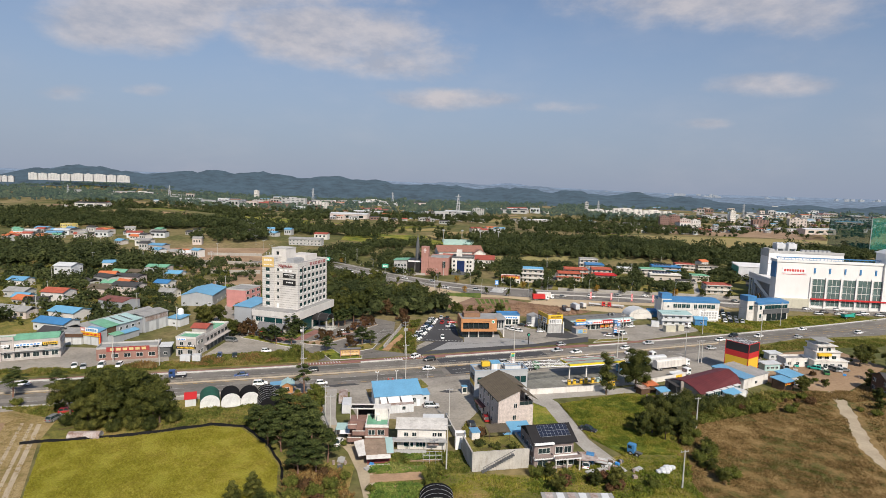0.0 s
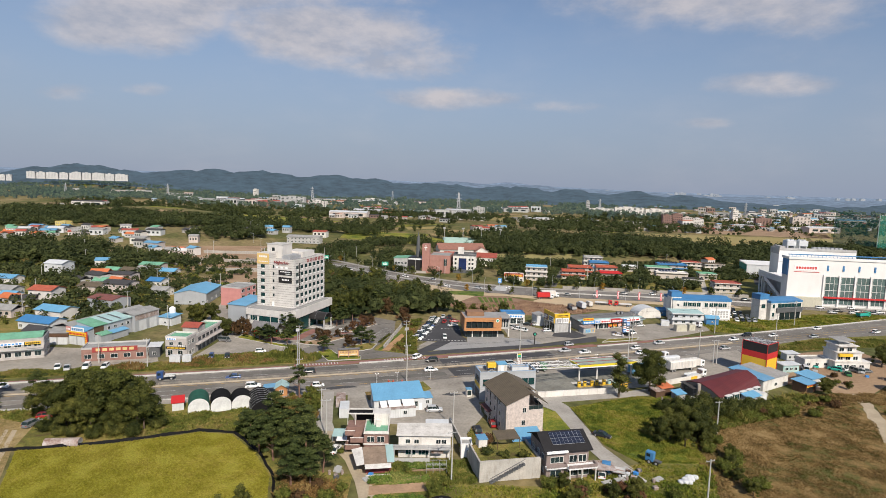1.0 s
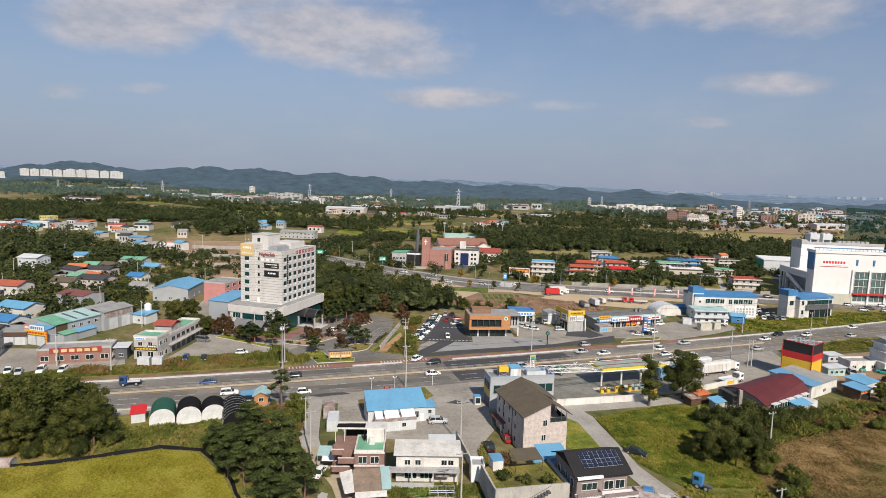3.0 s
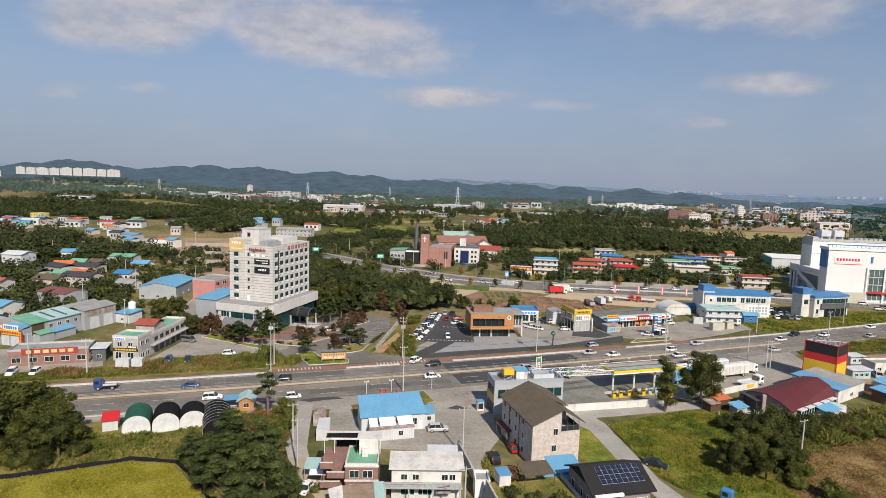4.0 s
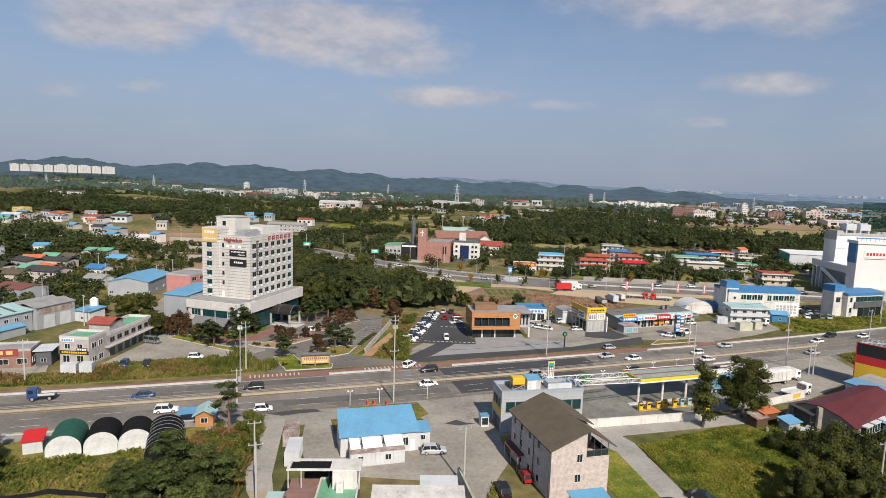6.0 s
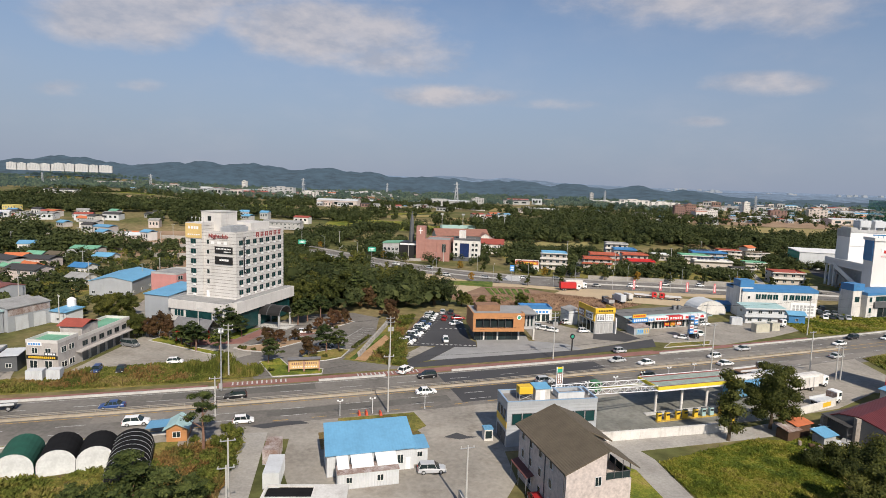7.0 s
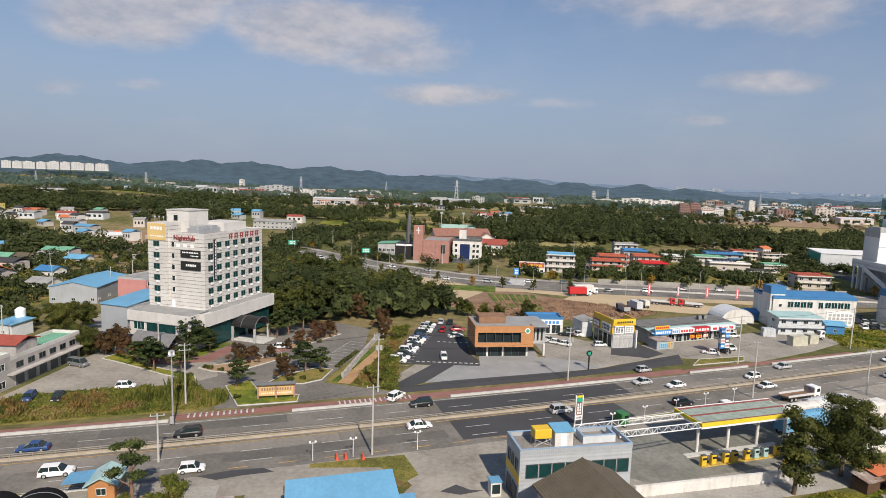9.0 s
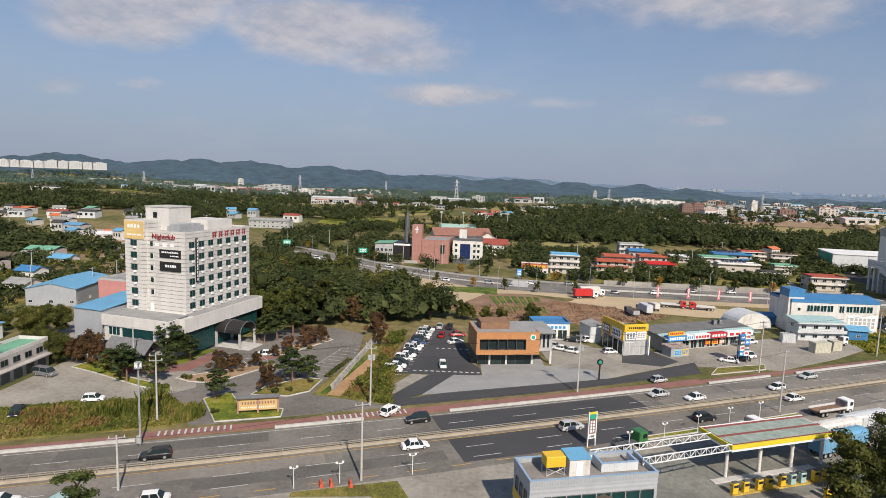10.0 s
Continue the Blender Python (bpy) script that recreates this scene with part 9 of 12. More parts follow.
    o3 = box_house("school_house", -8, 455, -5, 42, 20, 6.5, M_WHITE, M_REDR, "long white building under a broad terracotta roof", "school", "gable", rise=2.6, floors=2, nf=10, ns=3)
    o4 = box_house("roadside_diner", 34, 382, -6, 13, 9, 4.4, M_WHITE, M_REDR, "low diner under a long red roof sign", "restaurant", floors=1, nf=4, ns=1)
    signboard(o4, 13, 9, "F", 0, 3.4, 12.6, 1.8, M_ORANGE, M_YEL, 5)


church()

# ---------------------------------------------------------------- trees
def leaf_quads(centres, normals, size, rng, flat=0.38):
    """Small four-sided leaf clumps at centres, roughly across the normals."""
    n = len(centres)
    nr = normals + rng.normal(0, flat, (n, 3))
    nr /= np.linalg.norm(nr, axis=1, keepdims=True) + 1e-9
    ref = rng.normal(0, 1, (n, 3))
    a = np.cross(nr, ref)
    a /= np.linalg.norm(a, axis=1, keepdims=True) + 1e-9
    b = np.cross(nr, a)
    s = (size * rng.uniform(0.6, 1.35, (n, 1)))
    k = rng.uniform(0.55, 1.0, (n, 1))
    v = np.stack([centres - a * s, centres - b * s * k, centres + a * s, centres + b * s * k], 1).reshape(-1, 3)
    f = np.arange(n * 4).reshape(-1, 4)
    return v, f


def crown_points(rng, lobes, per):
    """Points and outward normals over ellipsoid lobes (cx, cy, cz, rx, ry, rz)."""
    C, Nn = [], []
    for cx, cy, cz, rx, ry, rz in lobes:
        k = max(6, int(per * (rx * ry + rx * rz + ry * rz) / 3))
        d = rng.normal(0, 1, (k, 3))
        d /= np.linalg.norm(d, axis=1, keepdims=True)
        d[:, 2] = np.where(d[:, 2] < -0.55, -d[:, 2], d[:, 2])
        r = rng.uniform(0.66, 1.16, (k, 1))
        C.append(np.array((cx, cy, cz)) + d * r * np.array((rx, ry, rz)))
        nn = d / np.array((rx, ry, rz))
        Nn.append(nn / np.linalg.norm(nn, axis=1, keepdims=True))
    return np.concatenate(C), np.concatenate(Nn)


def make_trunk(rng, h, r, lean, branches, bark):
    bm = bmesh.new()
    p = Vector((0, 0, -0.2))
    n = 4
    tops = []
    for i in range(n):
        q = Vector((lean * h * (i + 1) / n * (0.6 + 0.4 * i / n) + rng.normal(0, 0.06) * r * 4, rng.normal(0, 0.06) * r * 4, h * (i + 1) / n))
        rod(bm, p, q, r * (1 - 0.6 * i / n), r * (1 - 0.6 * (i + 1) / n), 7)
        tops.append(q)
        p = q
    for b in range(branches):
        a = rng.uniform(0, math.tau)
        s = tops[min(n - 1, 1 + b % 3)]
        L = h * rng.uniform(0.25, 0.45)
        rod(bm, s * 0.92, s * 0.92 + Vector((math.cos(a) * L, math.sin(a) * L, L * 0.7)), r * 0.35, r * 0.1, 5)
    return mesh_of("trunk", bm, bark), tops[-1]


TREES = {}


def lobe_cores(lobes, k=0.66):
    """Rough four-sided shells inside the lobes: the dense inner foliage."""
    nu, nv = 8, 5
    V, F = [], []
    base = 0
    for cx, cy, cz, rx, ry, rz in lobes:
        for j in range(nv + 1):
            p = math.pi * j / nv
            for i in range(nu):
                a = math.tau * i / nu
                w = k * (1 + 0.12 * math.sin(3 * a + 2 * p + cx))
                V.append((cx + rx * w * math.sin(p) * math.cos(a), cy + ry * w * math.sin(p) * math.sin(a), cz + rz * w * math.cos(p)))
        for j in range(nv):
            for i in range(nu):
                F.append((base + j * nu + i, base + (j + 1) * nu + i, base + (j + 1) * nu + (i + 1) % nu, base + j * nu + (i + 1) % nu))
        base += (nv + 1) * nu
    return np.array(V), np.array(F)


def tree_kind(key, seed, h, spread_, leaf, size, per, shape="round", bark=None, trunk_h=None):
    rng = np.random.default_rng(seed)
    th = trunk_h or h * 0.55
    lobes = []
    lean = rng.uniform(-0.1, 0.1)
    if shape == "round":
        for i in range(27):
            a, z = i * 2.4 + rng.uniform(-0.5, 0.5), h * rng.uniform(0.22, 0.97)
            rr = spread_ * rng.uniform(0.40, 0.98) * math.sqrt(max(0.04, 1 - ((z / h - 0.46) / 0.54) ** 2))
            k = spread_ * rng.uniform(0.15, 0.34)
            lobes.append((rr * math.cos(a), rr * math.sin(a), z, k, k * rng.uniform(0.8, 1.2), k * rng.uniform(0.6, 1.1)))
        lobes.append((0, 0, h * 0.55, spread_ * 0.5, spread_ * 0.5, h * 0.30))
    elif shape == "dense":
        for i in range(34):
            a, z = i * 2.4 + rng.uniform(-0.4, 0.4), h * rng.uniform(0.16, 0.94)
            rr = spread_ * rng.uniform(0.5, 0.86) * math.sqrt(max(0.05, 1 - ((z / h - 0.5) / 0.5) ** 2))
            k = spread_ * rng.uniform(0.17, 0.30)
            lobes.append((rr * math.cos(a), rr * math.sin(a), z, k, k, k * rng.uniform(0.6, 0.9)))
        lobes.append((0, 0, h * 0.54, spread_ * 0.72, spread_ * 0.72, h * 0.40))
    elif shape == "pine":
        for i in range(19):
            t = i / 18
            z = h * (0.42 + 0.57 * t)
            rr = spread_ * (0.95 - 0.85 * t ** 1.4) * rng.uniform(0.25, 1.0)
            a = i * 2.4 + rng.uniform(-0.5, 0.5)
            k = spread_ * rng.uniform(0.20, 0.44) * (1.1 - 0.5 * t)
            lobes.append((lean * z + rr * math.cos(a), rr * math.sin(a), z, k, k * rng.uniform(0.6, 1.1), k * rng.uniform(0.24, 0.36)))
    elif shape == "open":
        for i in range(11):
            t = i / 10
            a = i * 2.4 + rng.uniform(-0.5, 0.5)
            rr = spread_ * rng.uniform(0.3, 1.0) * (1 - 0.5 * t)
            k = spread_ * rng.uniform(0.24, 0.36)
            lobes.append((lean * h * (0.5 + 0.6 * t) + rr * math.cos(a), rr * math.sin(a), h * (0.48 + 0.5 * t), k, k, k * 0.45))
    elif shape == "cone":
        for i in range(20):
            t = i / 19
            rr = spread_ * (0.75 - 0.7 * t) * rng.uniform(0.5, 1.0)
            a = i * 2.4
            k = spread_ * (0.42 - 0.22 * t)
            lobes.append((rr * math.cos(a), rr * math.sin(a), h * (0.12 + 0.84 * t), k, k, k * 0.6))
    elif shape == "tall":
        for i in range(10):
            z = h * (0.2 + 0.76 * i / 9)
            k = spread_ * (0.75 - 0.4 * abs(i / 9 - 0.4)) * rng.uniform(0.7, 1.0)
            a = rng.uniform(0, math.tau)
            lobes.append((0.35 * spread_ * math.cos(a), 0.35 * spread_ * math.sin(a), z, k, k, h * 0.10))
    elif shape == "shrub":
        for i in range(7):
            a, rr = rng.uniform(0, math.tau), spread_ * rng.uniform(0.1, 0.65)
            k = spread_ * rng.uniform(0.35, 0.55)
            lobes.append((rr * math.cos(a), rr * math.sin(a), h * rng.uniform(0.3, 0.62), k, k, h * 0.38))
    c, n = crown_points(rng, lobes, per)
    v, f = leaf_quads(c, n, size, rng)
    cv, cf = lobe_cores(lobes)
    crown = raw_mesh("crown", np.concatenate([v, cv]), np.concatenate([f, cf + len(v)]), leaf)
    trunk = None
    if shape != "shrub":
        trunk, _ = make_trunk(rng, th, h * 0.022 + 0.06, lean if shape == "pine" else lean * 0.3, 3 if shape != "tall" else 0, bark or M_BARK)
    TREES[key] = (crown, trunk)


# near kinds carry fine leaves, middle-distance kinds coarser ones
tree_kind("oak_a", 1, 10, 4.6, M_LEAF, 0.155, 230)
tree_kind("oak_b", 2, 9, 4.2, M_LEAF, 0.155, 230)
tree_kind("pine_a", 3, 10, 4.6, M_PINE, 0.145, 260, "pine", M_PBARK)
tree_kind("pine_b", 4, 9, 4.2, M_PINE, 0.145, 260, "pine", M_PBARK)
tree_kind("pine_small", 5, 5, 2.9, M_PINE, 0.16, 180, "pine", M_PBARK)
tree_kind("maple", 6, 5.0, 2.6, M_AUT, 0.15, 150)
tree_kind("poplar", 7, 10, 2.2, M_LEAF, 0.14, 210, "tall")
tree_kind("mid_a", 8, 9, 4.2, M_LEAF, 0.28, 62)
tree_kind("mid_b", 9, 8, 3.6, M_LEAF, 0.28, 62)
tree_kind("mid_pine", 10, 10, 3.6, M_PINE, 0.40, 34, "pine", M_PBARK)
tree_kind("street", 11, 5.5, 1.9, M_LEAF, 0.32, 26)
tree_kind("street_yellow", 12, 5.2, 1.8, M_YLEAF, 0.32, 26)
tree_kind("mid_red", 13, 6, 2.8, M_AUT, 0.4, 22)
tree_kind("shrub", 14, 2.2, 1.8, M_SHRUB, 0.14, 120, "shrub")
tree_kind("shrub_red", 15, 2.0, 1.6, M_AUT, 0.20, 60, "shrub")
tree_kind("oak_large", 20, 10, 4.5, M_LEAF, 0.125, 330, "dense")
tree_kind("pine_open", 19, 10, 3.2, M_PINE, 0.13, 260, "open", M_PBARK, 8.6)
tree_kind("cone", 18, 6.0, 3.2, M_LEAF, 0.15, 190, "cone")
tree_kind("ivy", 17, 4.2, 3.4, M_LEAF, 0.15, 190, "shrub")
tree_kind("low_hedge", 16, 1.2, 1.2, M_LEAF, 0.16, 70, "shrub")
TREE_WORDS = {
    "oak_": ("tree", "broad green deciduous tree with a dense rounded crown"), "pine": ("pine_tree", "red-trunked pine with dark layered needles"), "mapl": ("maple_tree", "small tree with reddish-brown autumn leaves"),
    "popl": ("poplar_tree", "slim upright green poplar tree"), "mid_": ("tree", "green woodland tree with a ragged crown"), "stre": ("street_tree", "small street tree beside the road"), "shru": ("shrub", "rough weedy green shrub on open ground"), "cone": ("tree", "broad conical evergreen at the field edge"), "ivy": ("shrub", "mound of ivy and brambles grown over a wall"), "low_": ("shrub", "low clipped evergreen shrub")}
tree_no = 0


def plant(key, x, y, s=1.0, label="", z=None, group=""):
    global tree_no
    tree_no += 1
    name, words = TREE_WORDS[key[:4]]
    if key == "mid_pine":
        name, words = "pine_tree", "dark woodland pine with layered needles"
    if key == "street_yellow":
        words = "small street tree with yellow autumn leaves"
    ob = new(name)
    rot = (tree_no * 137.5) % 360
    sc = s * (0.92 + 0.16 * ((tree_no * 0.618) % 1))
    ob.matrix_basis = pose(x, y, ground(x, y) if z is None else z, 0, 0, rot) @ Matrix.Diagonal((sc, sc, sc * (0.94 + 0.12 * ((tree_no * 0.37) % 1)), 1))
    tagged(ob, label or words, "tree" if "tree" in name else "shrub", group)
    crown, trunk = TREES[key]
    part("crown", crown, None, ob)
    if trunk:
        part("trunk", trunk, None, ob)
    return ob


# big trees at the field's corner and the pines by the lane
for key, x, y, s in (("oak_a", -102.5, 145, 1.08), ("oak_b", -95.5, 143, 1.4), ("oak_a", -90, 144, 1.42), ("oak_b", -84.5, 144, 1.58), ("oak_a", -79.5, 144.5, 1.22), ("oak_b", -76.3, 142, 1.0), ("oak_b", -94, 139.4, 0.95), ("oak_a", -87.6, 138.6, 0.85), ("oak_b", -81.5, 139.8, 0.9),
                     ("ivy", -77, 138, 0.9), ("ivy", -98.5, 138.6, 0.8), ("ivy", -73, 143, 0.8), ("ivy", -94.5, 136.8, 0.75), ("ivy", -90.5, 136.6, 0.8), ("ivy", -85.5, 136.6, 0.85), ("ivy", -81, 137.4, 0.8), ("oak_b", -98, 149, 1.1), ("oak_a", -87, 149, 1.2)):
    plant(key, x, y, s)
for x, y, s in ((-45, 137, 0.85), (-39.8, 129, 1.0), (-42.5, 141.5, 1.0), (-36.8, 137.5, 1.15), (-31.8, 133, 0.85), (-27.5, 124.5, 0.8), (-32.8, 118.0, 0.95), (-41.5, 134, 1.2), (-31.6, 125.5, 1.12), (-36.0, 127.0, 1.05), (-28.8, 119.0, 0.7), (-36.5, 143.5, 0.75)):
    plant("pine_a" if (x * 7) % 2 < 1 else "pine_b", x, y, s)
for x, y, s in ((-39.6, 109.0, 0.95), (-42.5, 105.5, 0.8), (-36.5, 104, 0.8)):
    plant("cone", x, y, s)
for x, y, s in ((-47.8, 137.5, 0.85), (-44, 131.8, 0.8), (-50.5, 140.5, 0.7)):
    plant("pine_a", x, y, s)
plant("pine_open", -43.6, 164.0, 0.97, "lone crooked pine beside the road")
for x, y, s in ((-42, 166, 1.0), (-40.5, 160, 1.2), (-39.0, 155.5, 1.2), (-38, 150, 1.4), (-45, 161, 0.8), (-37.5, 158, 1.1), (-40, 169, 1.1), (-38.6, 164.5, 1.2), (-42.5, 171.3, 0.9), (-38, 161.3, 1.0), (-46.5, 167, 0.6), (-43, 157.5, 1.0)):
    plant("shrub", x, y, s)
plant("pine_b", -127, 156, 0.95), plant("pine_b", -113.5, 157, 0.95), plant("shrub", -121, 150, 1.2), plant("shrub", -108, 149, 1.0)
for i, (x, y, s) in enumerate(((-33, 113, 1.2), (-30, 112, 1.4), (-27.5, 110, 1.3), (-31, 107, 1.5), (-26, 105.5, 1.4), (-24.5, 113, 1.2), (-23, 109, 1.2), (-27, 117.5, 1.1), (-22, 117, 0.9), (-35, 107, 1.1), (-20, 104, 1.2), (-24, 101, 1.4))):
    plant("shrub_red" if i % 3 == 1 else "shrub", x, y, s)
# trees at the filling station and the meadow
plant("poplar", 50.9, 175.7, 1.25, "slim upright poplar behind the white wall")
plant("oak_large", 62.2, 181.8, 1.30, "large round tree beside the filling station", z=0.0)
for x, y, s in ((56, 147.5, 0.95), (60.5, 149.5, 0.95), (52.5, 145.5, 0.7), (63, 146.5, 0.8), (58, 143.5, 0.75), (62.5, 152.5, 0.7), (66, 148, 0.6)):
    plant("oak_b", x, y, s, "bushy dark green tree in the meadow")
for i, (x, y, s) in enumerate(((67, 159.5, 1.0), (70, 161, 1.15), (73.5, 162, 1.2), (77, 163.5, 1.15), (80.5, 165, 1.2), (84, 166.5, 1.1), (87.5, 168, 1.0), (69, 164.5, 1.25), (72, 166.5, 1.35), (75.5, 168, 1.0), (64, 163, 0.9), (91, 169.5, 0.85), (66, 168, 0.9), (61, 167, 0.8))):
    plant("ivy", x, y, s)
for i in range(30):
    rng_ = random.Random(100 + i)
    t = rng_.uniform(0, 1)
    plant("shrub" if i % 4 else "shrub_red", 64 + 52 * t + rng_.uniform(-3, 3), 154 + 22 * t + rng_.uniform(-4, 5), rng_.uniform(0.6, 1.3))
for i in range(16):
    rng_ = random.Random(400 + i)
    plant("shrub" if i % 3 else "oak_b", 64.5 + rng_.uniform(-3, 3), 122 + i * 1.8 + rng_.uniform(-1, 1), rng_.uniform(0.9, 1.5) if i % 3 else 0.4)
for i in range(14):
    rng_ = random.Random(300 + i)
    plant(("oak_b", "shrub_red", "shrub")[i % 3], 23 + rng_.uniform(0, 24), 118.5 + rng_.uniform(-3.5, 3.5), rng_.uniform(0.7, 1.4) if i % 3 else 0.42)
for x, y, s in ((118.5, 184.5, 0.62), (121.5, 187.0, 0.5), (130, 190, 0.32), (160, 216, 0.8), (165, 219, 0.9), (170, 214, 0.8), (152, 199, 0.45), (146, 191, 0.45), (128, 152, 0.4), (134, 170, 0.4), (139, 178, 0.5)):
    plant("oak_b", x, y, s, "bushy tree on waste ground")
for i in range(26):
    rng_ = random.Random(500 + i)
    plant("shrub" if i % 5 else "shrub_red", rng_.uniform(126, 168), rng_.uniform(140, 205), rng_.uniform(0.5, 1.2))
for x, y in ((8, 128), (9, 133), (12, 127), (16, 127)):
    plant("shrub_red" if x == 9 else "low_hedge", x, y, 1.3, z=3.8)
for x, y, s in ((-3.5, 118, 1.3), (-2.5, 115.5, 1.3), (-16, 113, 0.7), (-10, 140, 0.8), (-7, 141, 0.7), (20.5, 121.5, 1.3), (-1.0, 121, 0.9), (-25.5, 133.5, 0.6), (3, 138, 0.8), (-9, 126, 0.5)):
    plant("shrub", x, y, s)
# trees round the hotel
for x, y, s in ((-69.2, 218.2, 1.25), (-63.4, 219.4, 1.1), (-67.5, 231.5, 1.5), (-62.5, 233, 1.15), (-65.5, 227.5, 0.9), (-72, 221.5, 1.1), (-75.5, 223.5, 1.0), (-47.6, 211.0, 0.98), (-35.2, 221.5, 1.2), (-32.1, 223, 1.1), (-50.5, 249.5, 1.2), (-48.5, 254, 1.4), (-53, 252, 1.1), (-45, 257, 1.3), (-77, 229, 0.8)):
    plant("pine_small", x, y, s * 1.18)
for x, y, s in ((-84.7, 230.0, 1.25), (-81.5, 228.5, 1.0), (-87.5, 229.5, 1.2), (-52.8, 226.0, 0.9), (-49.6, 227.6, 0.85), (-46.5, 231, 0.6), (-39.0, 217.0, 0.95), (-42.2, 243.5, 0.85), (-39, 248, 1.0), (-36, 252.5, 0.9), (-44.5, 239, 0.6), (-22.5, 262, 1.2), (-20, 252, 0.8)):
    plant("maple", x, y, s)
for x, y, s in ((-91, 228.2, 0.75), (-94.5, 231, 0.8), (-109.5, 246, 0.95), (-105.5, 249, 0.9), (-113, 249.5, 0.85), (-101, 262, 0.7), (-97, 235, 0.6), (-118, 262, 0.6), (-122, 252, 0.5)):
    plant("oak_b", x, y, s, "dark broad tree beside the hotel")
for x, y in ((-57.5, 221.4), (-54.6, 220.6), (-58.8, 222), (-51.6, 221), (-43.4, 233), (-45, 232), (-41.5, 241.5), (-40.5, 243.5), (-37.5, 246), (-47, 203.5), (-45, 204.5), (-62, 216.5), (-60, 216), (-37, 215.5), (-34.5, 217)):
    plant("low_hedge", x, y, 0.75, z=0.1)
for k in range(9):
    plant("low_hedge", -28.6 + 0.32 * k, 226 + 1.5 * k, 0.7)


# ---------------------------------------------------------------- woods as stuff
def wood(name, inside, n, hmin, hmax, seed, leaf, label, quads=60, size=0.75, box=None, rads=(0.26, 0.40)):
    """Many trees in one mesh: inside(x, y) tells where they grow."""
    rng = np.random.default_rng(seed)
    x0, x1, y0, y1 = box
    P = []
    tries = 0
    while len(P) < n and tries < 60:
        q = rng.uniform((x0, y0), (x1, y1), (n * 2, 2))
        P += [p for p in q if inside(p[0], p[1])]
        tries += 1
    P = np.array(P[:n])
    if not len(P):
        return
    h = rng.uniform(hmin, hmax, len(P)) * np.array([0.86 + 0.75 * noise.noise(Vector((p[0] / 26, p[1] / 26, seed))) for p in P])
    gz = ground_np(P[:, 0], P[:, 1])
    C, Nn = [], []
    for lobe in range(4):
        k = quads // 4
        d = rng.normal(0, 1, (len(P), k, 3))
        d /= np.linalg.norm(d, axis=2, keepdims=True)
        d[..., 2] = np.where(d[..., 2] < -0.45, -d[..., 2], d[..., 2])
        off = rng.uniform(-0.22, 0.22, (len(P), 1, 2)) * h[:, None, None]
        rad = h[:, None, None] * rng.uniform(*rads, (len(P), 1, 1))
        c = d * rad * np.array((1, 1, 1.25))
        c[..., :2] += P[:, None, :] + off
        c[..., 2] += (gz + h * rng.uniform(0.45, 0.74, len(P)))[:, None]
        C.append(c.reshape(-1, 3))
        Nn.append(d.reshape(-1, 3))
    v, f = leaf_quads(np.concatenate(C), np.concatenate(Nn), size, rng, 0.14)
    inner = np.column_stack([P, gz + h * 0.55])
    vi, fi = leaf_quads(np.repeat(inner, 5, 0) + rng.normal(0, 0.12, (len(P) * 5, 3)) * np.repeat(h, 5)[:, None], np.tile(np.array((0, -0.5, 0.8)), (len(P) * 5, 1)), float(np.mean(h)) * 0.2, rng, 0.3)
    ob = new(name, raw_mesh(name, np.concatenate([v, vi]), np.concatenate([f, fi + len(v)]), leaf))
    tagged(ob, label, "trees", kind="stuff")


def ell(*es):
    def inside(x, y):
        return any(((x - cx) / rx) ** 2 + ((y - cy) / ry) ** 2 < 1 for cx, cy, rx, ry in es)
    return inside


def blotch(x, y, s, cut, seed=0.0):
    return noise.noise(Vector((x / s, y / s, seed))) > cut


# houses along the second road: front left corner, turn, size, storeys and roof
ROW = [(49.5, 389, -6, 14, 9, 9.4, 3, M_BLUER), (76, 401, -5, 16, 8, 5.6, 2, M_TERRA), (84, 418, -5, 17, 9, 6.2, 2, M_TERRA), (104, 406, -4, 15, 8, 4.4, 1, M_RED), (105, 421, -4, 15, 9, 6.4, 2, M_TERRA), (104, 437, -4, 14, 9, 7.6, 2, M_DBLUE), (103, 452, -4, 14, 9, 9.6, 3, M_GROOF),
       (132, 446, -4, 11, 7, 4.0, 1, M_PALE), (146, 434, -6, 18, 9, 5.6, 2, M_GREENR), (147, 416, -6, 22, 8, 4.6, 1, M_WHITE), (160, 450, -6, 22, 9, 6.0, 2, M_DBLUE), (186, 468, -4, 15, 8, 5.4, 2, M_REDR), (178, 416, -4, 12, 8, 4.4, 1, M_GREENR), (166, 365, -4, 15.5, 9, 6.2, 2, M_REDR), (158, 392, -6, 12, 7, 3.8, 1, M_DROOF), (203, 464, 2, 16, 8, 5.0, 2, M_BROWNR)]
